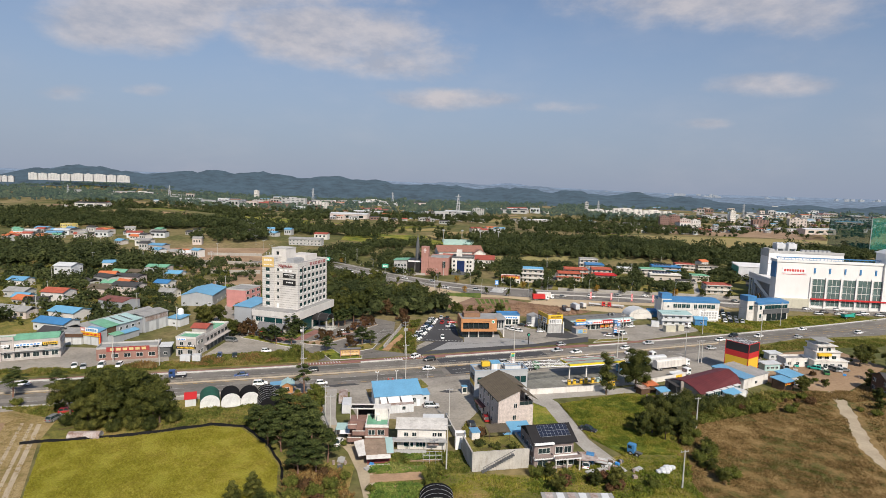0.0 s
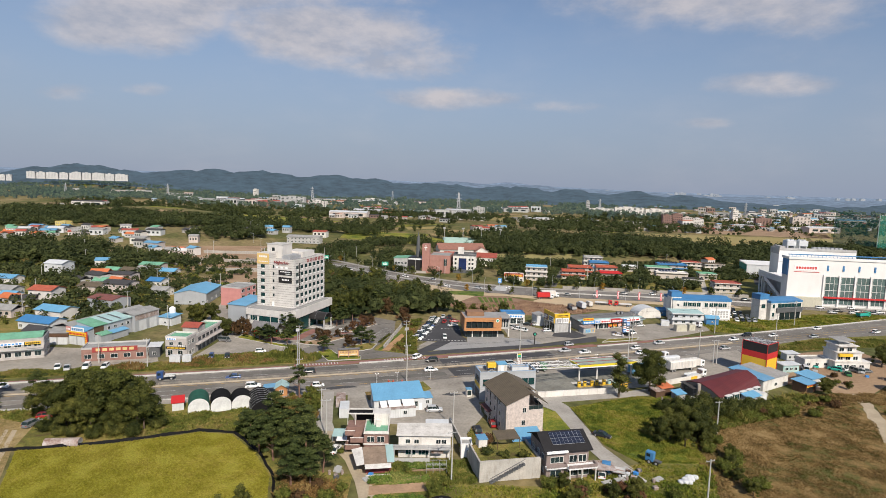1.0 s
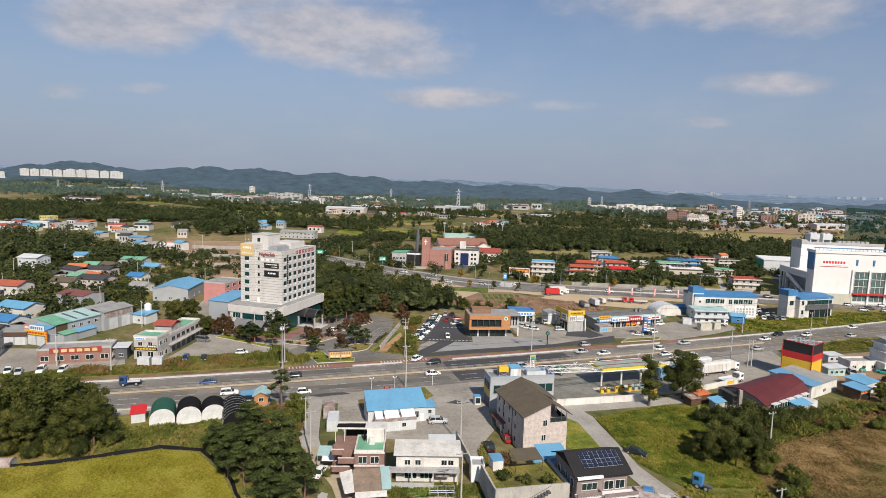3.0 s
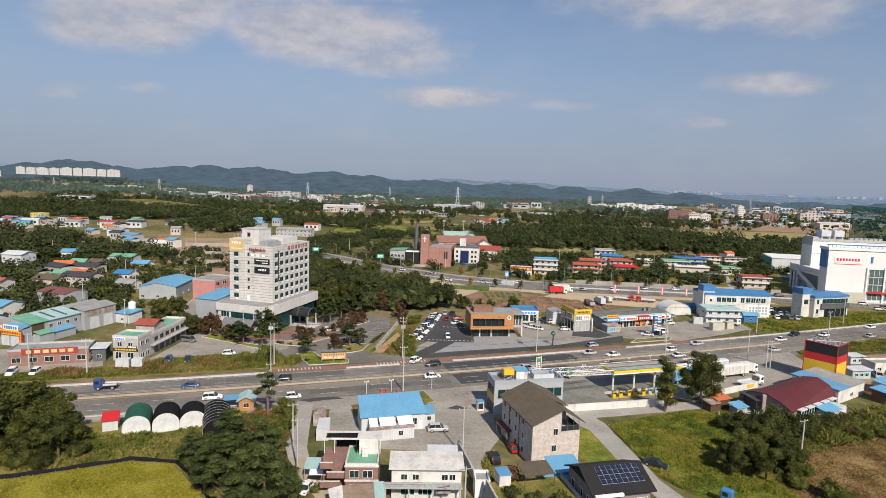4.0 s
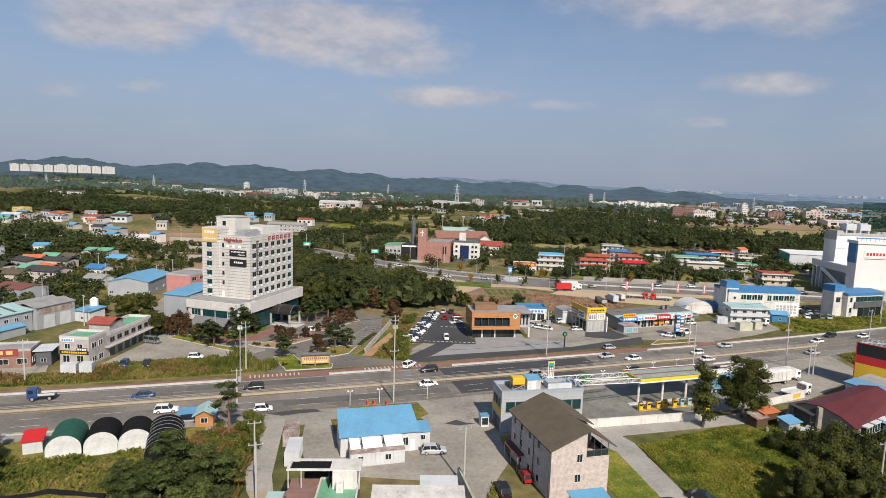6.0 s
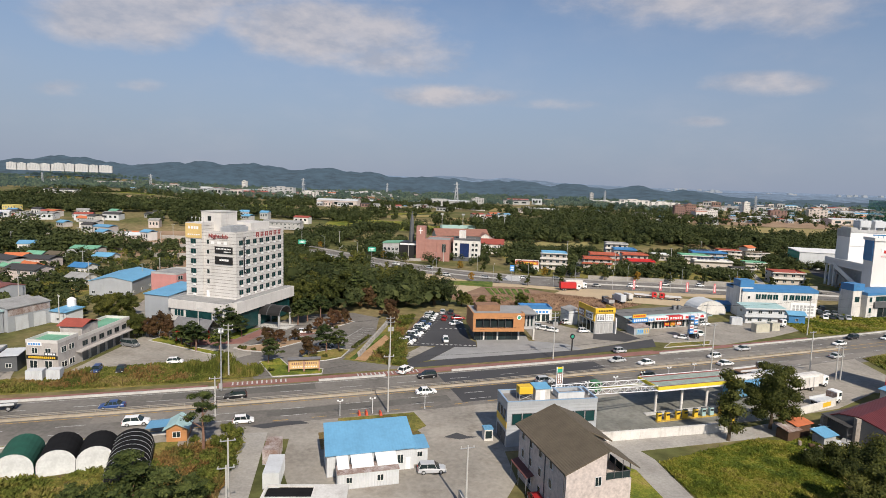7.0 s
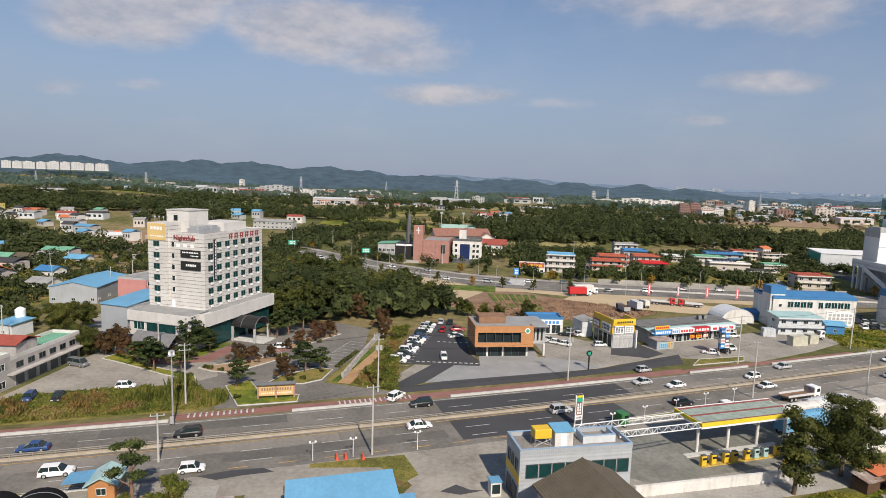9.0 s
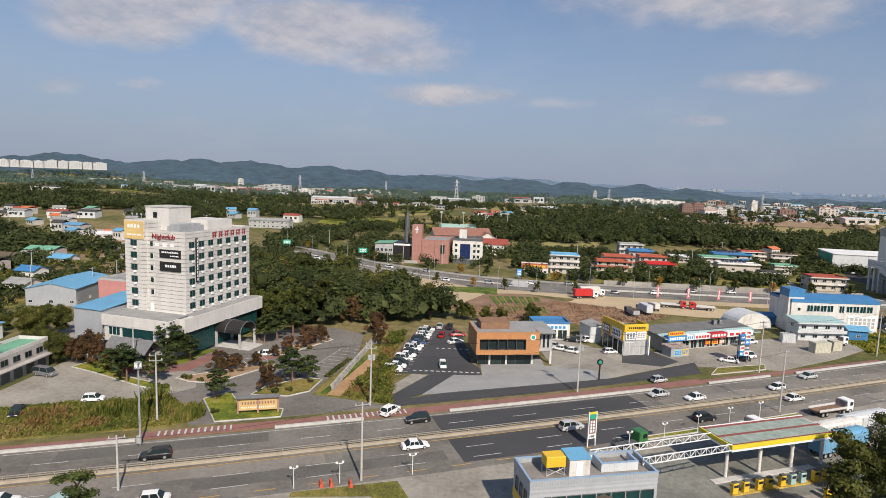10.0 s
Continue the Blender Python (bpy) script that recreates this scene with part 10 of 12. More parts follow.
# the village's houses: front left corner, turn, size, storeys, roof and wall
VILL = [(-188, 303, -8, 15, 10, 5.2, 2, M_DROOF, M_BRICK), (-199, 300, -6, 12, 8, 4.0, 1, M_BROWNR, M_BRICK), (-180, 244, -14, 14, 9, 4.4, 1, M_BLUER, M_CREAM), (-175, 228, -14, 16, 8, 3.6, 1, M_DBLUE, M_PALE), (-204, 272, -6, 12, 9, 7.0, 2, M_TERRA, M_CREAM), (-186, 359, -8, 10, 7, 3.4, 1, M_BLUER, M_CREAM), (-176, 326, -12, 9, 7, 3.2, 1, M_DBLUE, M_WHITE), (-251, 347, -6, 12, 10, 8.0, 2, M_PALE, M_PALE),
        (-212, 361, -6, 9, 6, 3.0, 1, M_BROWNR, M_GREYW), (-222, 360, -6, 9, 6, 3.0, 1, M_GREENR, M_GREYW), (-258, 318, -8, 11, 8, 3.6, 1, M_BLUER, M_CREAM), (-222, 276, -6, 8, 6, 3.2, 1, M_BLUER, M_CREAM), (-236, 288, -6, 12, 8, 3.4, 1, M_GROOF, M_GREYW), (-216, 248, -10, 14, 9, 3.6, 1, M_GROOF, M_CREAM), (-240, 258, -10, 12, 8, 3.4, 1, M_DROOF, M_GREYW), (-230, 232, -10, 12, 8, 3.6, 1, M_BLUER, M_CREAM), (-262, 290, -10, 12, 8, 3.4, 1, M_GROOF, M_GREYW),
        (-160, 300, -10, 9, 7, 3.2, 1, M_GROOF, M_WHITE), (-163, 215, -12, 8, 6, 3.2, 1, M_DROOF, M_GREYW), (-205, 322, -5, 8, 6, 3.0, 1, M_GREENR, M_WHITE)]

# wood behind the hotel, mid distance: single trees
rng0 = random.Random(7)
near_wood = ell((-45, 292, 24, 26), (-22, 286, 15, 13), (-66, 325, 26, 38), (-32, 303, 18, 14), (-10, 284, 9, 7), (-70, 285, 12, 22), (14, 285, 16, 4), (-84, 352, 16, 26))
k = 0
while k < 105:
    x, y = rng0.uniform(-90, 32), rng0.uniform(258, 352)
    if near_wood(x, y):
        plant(("mid_a", "mid_b", "mid_a", "mid_pine", "mid_b", "mid_red")[k % 6 if k % 5 else 0], x, y, rng0.uniform(0.85, 1.3) * (0.6 if x > 0 else 1))
        k += 1
for i in range(24):
    plant("shrub", -16.6 + rng0.uniform(-1.5, 2), 216 + rng0.uniform(0, 50), rng0.uniform(0.6, 1.1))
# far woods
wood("hotel_wood", near_wood, 400, 6.5, 13.5, 29, M_WLEAF, "dense mixed wood behind the hotel", 230, 0.33, box=(-100, 0, 262, 378), rads=(0.17, 0.27))
wood("hill_wood", ell((150, 548, 130, 34), (105, 600, 55, 30), (70, 640, 50, 25)), 1500, 8, 13.5, 21, M_WLEAF, "dense mixed wood on the low hill", 96, 0.66, box=(20, 510, 290, 670), rads=(0.22, 0.34))
wood("hill_wood", ell((250, 500, 80, 24), (330, 520, 70, 20), (372, 610, 80, 34), (470, 640, 70, 34), (210, 560, 60, 20)), 900, 4.5, 8.5, 61, M_WLEAF, "belt of mixed trees below the paddies", 84, 0.62, box=(170, 475, 560, 680), rads=(0.22, 0.34))
wood("hill_wood", ell((150, 524, 120, 22), (262, 512, 70, 26), (345, 520, 60, 34), (300, 548, 80, 26)), 1050, 5.5, 10.5, 71, M_WLEAF, "mixed trees on the slope above the gardens", 84, 0.6, box=(20, 480, 420, 590), rads=(0.22, 0.34))
wood("west_wood", ell((-245, 405, 52, 26), (-300, 425, 60, 34), (-225, 560, 40, 24), (-300, 640, 95, 26), (-120, 650, 45, 18), (-480, 700, 150, 40), (-330, 470, 30, 16), (-180, 640, 40, 22), (-390, 460, 60, 26)), 1800, 7, 13, 22, M_WLEAF, "dark mixed wood round the village", 84, 0.70, box=(-640, -70, 375, 745), rads=(0.22, 0.34))
CLEAR = [(-395, 560, 78, 62), (-385, 800, 78, 62), (-470, 770, 60, 40), (-700, 1060, 60, 60), (-515, 1480, 150, 240), (-165, 850, 55, 60), (370, 770, 140, 110), (190, 1350, 90, 130), (150, 1180, 120, 36), (420, 1470, 120, 60), (395, 1020, 55, 34), (660, 1120, 230, 190), (900, 1700, 420, 330), (-250, 800, 26, 60), (-290, 930, 26, 80), (-335, 1080, 28, 90), (-30, 960, 70, 30), (-80, 1250, 110, 50), (40, 760, 50, 40), (-90, 640, 50, 46), (560, 880, 120, 90)]


def far_cover(x, y):
    """Whether trees grow here: dense on the western slopes, thinner towards the town."""
    if any(((x - cx) / rx) ** 2 + ((y - cy) / ry) ** 2 < 1 for cx, cy, rx, ry in CLEAR):
        return False
    a = x / y
    cut = -0.16 if a < -0.27 else 0.04 if a < 0.10 else (-0.02 if 900 < y < 1500 else 0.12) if a < 0.42 else 0.20
    return noise.noise(Vector((x / 120, y / 62, 3.1))) + 0.4 * noise.noise(Vector((x / 38, y / 24, 6.2))) > cut


wood("mid_wood", far_cover, 4600, 6, 12, 23, M_WLEAF, "copses and hedgerows of the middle distance", 44, 1.05, box=(-760, 760, 640, 1200))
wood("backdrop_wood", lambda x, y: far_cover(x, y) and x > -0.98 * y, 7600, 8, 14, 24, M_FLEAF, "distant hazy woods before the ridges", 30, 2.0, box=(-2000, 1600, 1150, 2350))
wood("town_trees", lambda x, y: blotch(x, y, 40, 0.06, 2.2), 900, 5, 10, 64, M_WLEAF, "trees among the houses of the town", 40, 1.0, box=(300, 950, 860, 1450))
wood("roadside_wood", ell((-105, 470, 14, 40), (-85, 520, 20, 40), (-30, 470, 30, 14), (15, 440, 12, 8), (-60, 560, 40, 22), (40, 436, 26, 7)), 330, 5, 9, 25, M_WLEAF, "trees beside the second road", 56, 0.7, box=(-140, 80, 420, 600))
wood("garden_trees", lambda x, y: blotch(x, y, 14, -0.16, 1.7) and not (184 < x < 290 and 315 < y < 410) and abs(x - 157 - 0.37 * (y - 357)) > 3.5 and not any(q[0] - 3 < x < q[0] + q[3] + 3 and q[1] - 6 < y < q[1] + q[4] + 1 for q in ROW), 2300, 2.4, 6.2, 26, M_WLEAF, "garden trees among the houses", 52, 0.5, box=(36, 340, 366, 475))
wood("church_trees", lambda x, y: blotch(x, y, 16, 0.0, 4.4) and not (-45 < x < 45 and 425 < y < 520) and abs(y - back_at(x, 0)[1]) > 19, 900, 2.6, 7, 62, M_WLEAF, "young trees and bushes on the plots beyond the second road", 50, 0.5, box=(-110, 60, 392, 560))
wood("garden_bushes", lambda x, y: blotch(x, y, 9, -0.05, 7.7), 1300, 1.2, 3.2, 65, M_SHRUB, "light green garden bushes and vegetable beds", 40, 0.36, box=(-300, -150, 232, 400))
wood("plot_bushes", lambda x, y: blotch(x, y, 11, 0.08, 9.4) and not any(a < x < b and c < y < d for a, b, c, d in ((-130, -84, 232, 300), (-152, -118, 205, 250), (-176, -150, 255, 280))), 520, 1.6, 4.6, 63, M_WLEAF, "bushes and small trees on waste plots", 46, 0.42, box=(-176, -96, 236, 420))
wood("village_trees", lambda x, y: blotch(x, y, 22, -0.04, 5.7) and not any(((x - q[0] - 6) ** 2 + (y - q[1] - 4) ** 2) < 64 for q in VILL), 950, 3, 7, 27, M_WLEAF, "garden trees of the village", 52, 0.6, box=(-330, -150, 236, 440))


# ---------------------------------------------------------------- weeds, crops and reeds as stuff
def tufts(name, inside, n, h, w, seed, leaf, label, box, zoff=0.0, category="plants", lean=1.0):
    rng = np.random.default_rng(seed)
    x0, x1, y0, y1 = box
    P = []
    tries = 0
    while len(P) < n and tries < 60:
        q = rng.uniform((x0, y0), (x1, y1), (n * 2, 2))
        P += [p for p in q if inside(p[0], p[1])]
        tries += 1
    P = np.array(P[:n])
    m = len(P)
    a = rng.uniform(0, math.pi, m)
    drift = np.array([noise.noise(Vector((p[0] / 5.0, p[1] / 5.0, seed))) for p in P])
    hh = h * rng.uniform(0.5, 1.3, m) * np.clip(0.85 + 1.3 * drift, 0.25, 1.8)
    ww = w * rng.uniform(0.6, 1.3, m)
    V = []
    for da in (0, math.pi / 2):
        dx, dy = np.cos(a + da) * ww, np.sin(a + da) * ww
        lx, ly = lean * rng.normal(0, 0.75, m) * hh, lean * rng.normal(0.5, 0.6, m) * hh
        z0 = np.full(m, zoff)
        V.append(np.stack([np.stack([P[:, 0] - dx, P[:, 1] - dy, z0], 1), np.stack([P[:, 0] + dx, P[:, 1] + dy, z0], 1),
                           np.stack([P[:, 0] + dx * 0.4 + lx, P[:, 1] + dy * 0.4 + ly, z0 + hh], 1), np.stack([P[:, 0] - dx * 0.4 + lx, P[:, 1] - dy * 0.4 + ly, z0 + hh], 1)], 1).reshape(-1, 3))
    v = np.concatenate(V)
    ob = new(name, raw_mesh(name, v, np.arange(len(v)).reshape(-1, 4), leaf))
    return tagged(ob, label, category, kind="stuff")


def in_poly(pts):
    def inside(x, y):
        c = False
        for (xa, ya), (xb, yb) in zip(pts, pts[1:] + pts[:1]):
            if (ya > y) != (yb > y) and x < (xb - xa) * (y - ya) / (yb - ya) + xa:
                c = not c
        return c
    return inside


tufts("rice_plants", in_poly(RICE), 52000, 0.20, 0.19, 31, M_CROPR, "ripening yellow-green rice plants", (-99, -33, 72, 142))
tufts("straw_stubble", in_poly([(-160, 75), (-74, 75), (-87.5, 106), (-101, 129), (-105, 142), (-120, 146), (-160, 140)]), 15000, 0.16, 0.22, 44, M_STUBB, "cut straw stubble of the harvested field", (-160, -74, 75, 146))
tufts("weeds", in_poly([(-150, 169.5), (-122, 177.2), (-100, 183.6), (-80, 189.6), (-50, 199), (-48, 204), (-57, 211), (-85, 203), (-95, 194), (-122, 184), (-150, 177)]), 15000, 0.55, 0.24, 32, M_SHRUB, "rank weeds on the verge", (-150, -47, 169, 212), lean=0.7)
tufts("reeds", ell((-56, 205, 5, 4), (-64, 203, 5, 3), (-49, 203, 2.5, 3)), 2600, 1.7, 0.16, 33, M_SHRUB, "tall green reeds on the verge", (-72, -45, 198, 212), lean=0.3)
tufts("rusty_weeds", ell((-70, 198.5, 9, 4), (-88, 193, 8, 4), (-60, 207, 4, 3), (-104, 187, 8, 3)), 2600, 0.9, 0.22, 49, M_RUSTW, "orange autumn weeds on the verge", (-114, -54, 182, 212), lean=0.6)
tufts("weeds", in_poly([(-104, 142), (-79, 135.8), (-62, 143), (-54, 142.5), (-44, 133), (-36, 150), (-38, 165), (-62, 154), (-75, 152), (-125, 148)]), 9000, 0.6, 0.28, 34, M_SHRUB, "weeds between field and road", (-125, -36, 130, 166))
tufts("rusty_weeds", in_poly([(-50, 160), (-44, 167), (-39.8, 170), (-35.5, 150), (-34, 143), (-44, 145), (-52, 152)]), 5200, 0.9, 0.26, 51, M_RUSTW, "orange and green weeds beside the lane", (-52, -34, 142, 170), lean=0.7)
tufts("rusty_weeds", in_poly([(-36.5, 122), (-28, 122), (-22.5, 118), (-18.5, 108), (-15, 88), (-32, 88), (-33, 108)]), 6500, 0.9, 0.28, 45, M_RUSTW, "orange and green autumn weeds on the bank", (-37, -15, 88, 122))
for seed_, rows_, box_ in ((46, 0.55, (-17, -4.5, 120.3, 124.6)), (47, 1.1, (-15.6, -4.6, 109.5, 116)), (48, 1.2, (-10.4, -1.1, 126.2, 129.8))):
    tufts("vegetables", lambda x, y, r=rows_, b=box_: ((y - 0.24 * x) / r) % 1 < 0.6 and b[2] < y - 0.2 * (x + 17) + 1 < b[3], 1500, 0.35, 0.22, seed_, M_VEG, "leafy green vegetables in rows", box_, 0.12)
tufts("meadow_grass", in_poly([(34.5, 166), (55, 176), (72, 178), (73, 164), (62, 150), (60, 135), (44, 134), (38, 143)]), 22000, 0.34, 0.20, 35, M_CROPG, "uneven green meadow grass", (34, 74, 133, 179))
tufts("dry_weeds", in_poly([(60, 150), (76, 160), (100, 168), (121, 175), (118.5, 162), (108, 144), (105.8, 136), (106, 126), (109, 78), (58, 70), (56, 120)]), 46000, 0.22, 0.18, 36, M_CROPD, "withered brown field weeds", (56, 122, 78, 176))
tufts("dry_weeds", in_poly([(115, 80), (111, 126), (112, 138), (120, 155), (130, 175), (170, 188), (170, 70)]), 16000, 0.34, 0.22, 37, M_CROPD, "withered brown field weeds", (109, 170, 90, 188))
tufts("dry_weeds", in_poly([(100, 169), (111, 184), (122, 185), (137, 187), (152, 199), (170, 215), (178, 192), (130, 176), (127, 178), (122, 176)]), 9000, 0.4, 0.24, 55, M_CROPD, "withered weeds round the vehicle yard", (99, 180, 168, 216))
patch("weedy_plot", [(100, 168.5), (111, 184), (122, 185), (137, 187), (152, 199), (170, 215), (185, 192), (130, 176)], M_DRY, "withered ground round the vehicle yard", 0.022)
tufts("weeds", in_poly([(-2, 121), (20, 121), (43, 133), (60, 134), (56, 120), (58, 80), (-6, 80), (-8, 112)]), 19000, 0.36, 0.22, 38, M_CROPG, "yellow-green grass below the houses", (-8, 60, 84, 135))
tufts("weeds", in_poly([(-13.5, 124.5), (-12.5, 131), (3, 132), (5.4, 150), (6.4, 150), (5.6, 122), (-1, 121), (-3.5, 112), (-4, 124.5)]), 3600, 0.4, 0.2, 52, M_SHRUB, "garden weeds below the houses", (-14, 7, 111, 150))
tufts("weeds", in_poly([(116, 214), (138, 234), (164, 242), (190, 246), (215, 262), (160, 254), (118, 232)]), 7000, 0.6, 0.26, 53, M_SHRUB, "weeds beside the vehicle yard", (115, 216, 213, 263))
tufts("weeds", in_poly([(-22.6, 215), (-13.5, 212.5), (-14.5, 226), (-16, 240), (-15.5, 262), (-18.6, 266), (-18.6, 240)]), 4200, 0.5, 0.22, 54, M_RUSTW, "dry orange weeds on the bank", (-29, -13, 212, 268), 0.1)
tufts("hedge_weeds", in_poly([(62, 153), (76, 156), (100, 168), (112, 180), (110, 184), (92, 172), (64, 168)]), 7000, 1.2, 0.3, 39, M_SHRUB, "tall weeds along the restaurant terrace", (61, 113, 152, 185))
tufts("bank_weeds", in_poly([(-22.6, 215), (-13, 211.5), (-14, 226), (-15.5, 240), (-15, 262), (-18.6, 266), (-18.6, 240)]), 2600, 0.6, 0.35, 40, M_SHRUB, "weeds on the car-park bank", (-27, -12, 211, 269), 0.1)
tufts("roadside_grass", in_poly([(118, 262), (128, 261), (230, 302), (228, 312), (190, 306), (120, 281)]), 5200, 0.45, 0.45, 41, M_CROPG, "roadside grass", (117, 231, 260, 313))
tufts("crop_plants", in_poly([(-4, 300), (14, 286), (40, 283), (64, 290), (76, 300), (60, 308), (44, 318)]), 4200, 0.5, 0.4, 42, M_REDS, "withered red-brown crop plants", (-5, 77, 282, 319))


# ---------------------------------------------------------------- far backdrop of hills
def ridge(name, dist, crest, material, seed, label, rough=1.0):
    """A far ridge: a long wall of hill whose crest runs through (x, height) and is roughened by noise."""
    n = 420
    xs = np.linspace(-4200, 4200, n)
    top = np.interp(xs, [p[0] for p in crest], [p[1] for p in crest])
    top = np.convolve(np.pad(top, 4, "edge"), np.ones(9) / 9, "valid")
    top = top + np.array([rough * (5 * noise.noise(Vector((x / 120, seed, 2))) + 2.5 * noise.noise(Vector((x / 34, seed, 4)))) for x in xs])
    ys = np.full(n, float(dist)) + 60 * np.sin(xs / 400 + seed)
    rows = [np.stack([xs, ys - (1 - t) * 420, np.maximum(top * t ** 0.8, 0) - (4 if t == 0 else 0)], 1) for t in (0.0, 0.3, 0.6, 0.85, 1.0)]
    v = np.concatenate(rows)
    i = (np.arange(4)[:, None] * n + np.arange(n - 1)[None]).ravel()
    f = np.stack([i, i + 1, i + 1 + n, i + n], 1)
    return tagged(new(name, raw_mesh(name, v, f, material, True)), label, "hills", kind="structure")


# Haze is put into the ridges' glowing colours, paler with distance.
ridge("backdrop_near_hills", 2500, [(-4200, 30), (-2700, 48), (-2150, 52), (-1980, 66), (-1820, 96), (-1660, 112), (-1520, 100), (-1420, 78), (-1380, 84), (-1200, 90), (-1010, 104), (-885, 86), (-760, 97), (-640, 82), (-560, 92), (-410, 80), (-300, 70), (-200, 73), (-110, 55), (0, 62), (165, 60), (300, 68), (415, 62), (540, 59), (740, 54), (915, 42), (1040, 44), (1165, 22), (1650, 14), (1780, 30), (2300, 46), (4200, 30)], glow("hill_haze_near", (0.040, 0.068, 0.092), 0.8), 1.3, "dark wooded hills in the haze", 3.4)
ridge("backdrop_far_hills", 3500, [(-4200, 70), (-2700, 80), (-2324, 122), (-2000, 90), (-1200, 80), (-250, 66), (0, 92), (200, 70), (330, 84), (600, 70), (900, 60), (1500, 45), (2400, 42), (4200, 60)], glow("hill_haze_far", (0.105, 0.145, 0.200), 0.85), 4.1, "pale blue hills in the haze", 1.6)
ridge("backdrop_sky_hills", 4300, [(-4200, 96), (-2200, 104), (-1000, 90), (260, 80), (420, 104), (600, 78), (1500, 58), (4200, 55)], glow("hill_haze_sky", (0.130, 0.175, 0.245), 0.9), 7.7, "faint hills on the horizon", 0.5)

# ---------------------------------------------------------------- vehicles
PAINT = {k: mat("car_paint_" + k, c, 0.28, 0.05, 1.0, 5.0) for k, c in (("white", (0.78, 0.78, 0.77)), ("silver", (0.46, 0.47, 0.48)), ("grey", (0.16, 0.165, 0.17)), ("black", (0.018, 0.018, 0.02)), ("blue", (0.03, 0.07, 0.20)), ("red", (0.34, 0.02, 0.02)), ("green", (0.04, 0.16, 0.05)), ("teal", (0.03, 0.36, 0.30)))}
CARS = {}


def loft(bm, rings, mi=0):
    """Skin through rings of equal count, closed at both ends."""
    vs = [[bm.verts.new(p) for p in r] for r in rings]
    n = len(rings[0])
    fs = []
    for a, b in zip(vs, vs[1:]):
        for i in range(n):
            fs.append(bm.faces.new((a[i], a[(i + 1) % n], b[(i + 1) % n], b[i])))
    fs += [bm.faces.new(vs[0][::-1]), bm.faces.new(vs[-1])]
    for f in fs:
        f.material_index = mi
        f.smooth = False
    bmesh.ops.recalc_face_normals(bm, faces=fs)


def wheel_mesh(r, w):
    key = ("wheel", r, w)
    if key not in CARS:
        bm = bmesh.new()
        rod(bm, (0, -w / 2, 0), (0, w / 2, 0), r, n=14)
        br = bmesh.new()
        rod(br, (0, -w / 2 - 0.015, 0), (0, w / 2 + 0.015, 0), r * 0.62, n=10)
        CARS[key] = mesh_of("tyre", bm, M_TYRE), mesh_of("rim", br, M_STEEL)
    return CARS[key]


def car_meshes(kind, colour):
    key = (kind, colour)
    if key in CARS:
        return CARS[key]
    L, W = {"sedan": (4.7, 1.84), "suv": (4.65, 1.88), "hatch": (3.9, 1.68), "van": (5.0, 1.92)}[kind]
    hood, top = {"sedan": (0.82, 1.44), "suv": (0.98, 1.68), "hatch": (0.86, 1.50), "van": (1.05, 1.92)}[kind]
    w = W / 2
    body = bmesh.new()
    prof = [(-L / 2, 0.42, 0.88), (-L / 2 + 0.12, hood + 0.02, 0.92), (-L / 2 + 0.9, hood + 0.06, 1.0), (0.1, hood + 0.05, 1.0), (L / 2 - 1.15, hood, 0.98), (L / 2 - 0.2, hood - 0.14, 0.90), (L / 2, 0.46, 0.80)]
    rings = []
    for x, z, k in prof:
        ww = w * k
        rings.append([(x, -ww, 0.30), (x, -ww * 1.0, z - 0.18), (x, -ww * 0.9, z), (x, ww * 0.9, z), (x, ww, z - 0.18), (x, ww, 0.30)])
    loft(body, rings)
    cab = bmesh.new()
    if kind == "sedan":
        cx = [(-1.75, 0), (-0.95, 1), (0.35, 1), (1.25, 0)]
    elif kind == "van":
        cx = [(-2.42, 0), (-2.28, 1), (1.1, 1), (1.85, 0)]
    elif kind == "hatch":
        cx = [(-1.85, 0), (-1.45, 1), (0.4, 1), (1.15, 0)]
    else:
        cx = [(-2.2, 0), (-1.85, 1), (0.35, 1), (1.2, 0)]
    rings = []
    for x, u in cx:
        z = hood + 0.02 + (top - hood - 0.06) * u
        rings.append([(x, -w * 0.92, hood - 0.02), (x, -w * (0.92 - 0.17 * u), z), (x, w * (0.92 - 0.17 * u), z), (x, w * 0.92, hood - 0.02)])
    loft(cab, rings)
    roof = bmesh.new()
    bx(roof, cx[1][0] - 0.05, cx[2][0] + 0.05, -w * 0.74, w * 0.74, top - 0.06, top, bev=0.025)
    pill = bmesh.new()
    xm = (cx[1][0] + cx[2][0]) / 2
    for x in (cx[1][0], xm, cx[2][0]):
        for s in (-1, 1):
            rod(pill, (x + (x - xm) * 0.35, s * w * 0.925, hood), (x, s * w * 0.755, top - 0.04), 0.05, n=4)
    head, tail = bmesh.new(), bmesh.new()
    bx(head, -0.02, 0.03, -0.2, 0.2, -0.07, 0.07)
    bx(tail, -0.03, 0.02, -0.17, 0.17, -0.09, 0.09)
    CARS[key] = (mesh_of("body", body, PAINT[colour]), mesh_of("cabin_glass", cab, M_GLASS), mesh_of("roof", roof, PAINT[colour]), mesh_of("pillars", pill, PAINT[colour]), mesh_of("headlight", head, M_LAMP), mesh_of("tail_light", tail, M_TAIL), L, W, hood)
    return CARS[key]


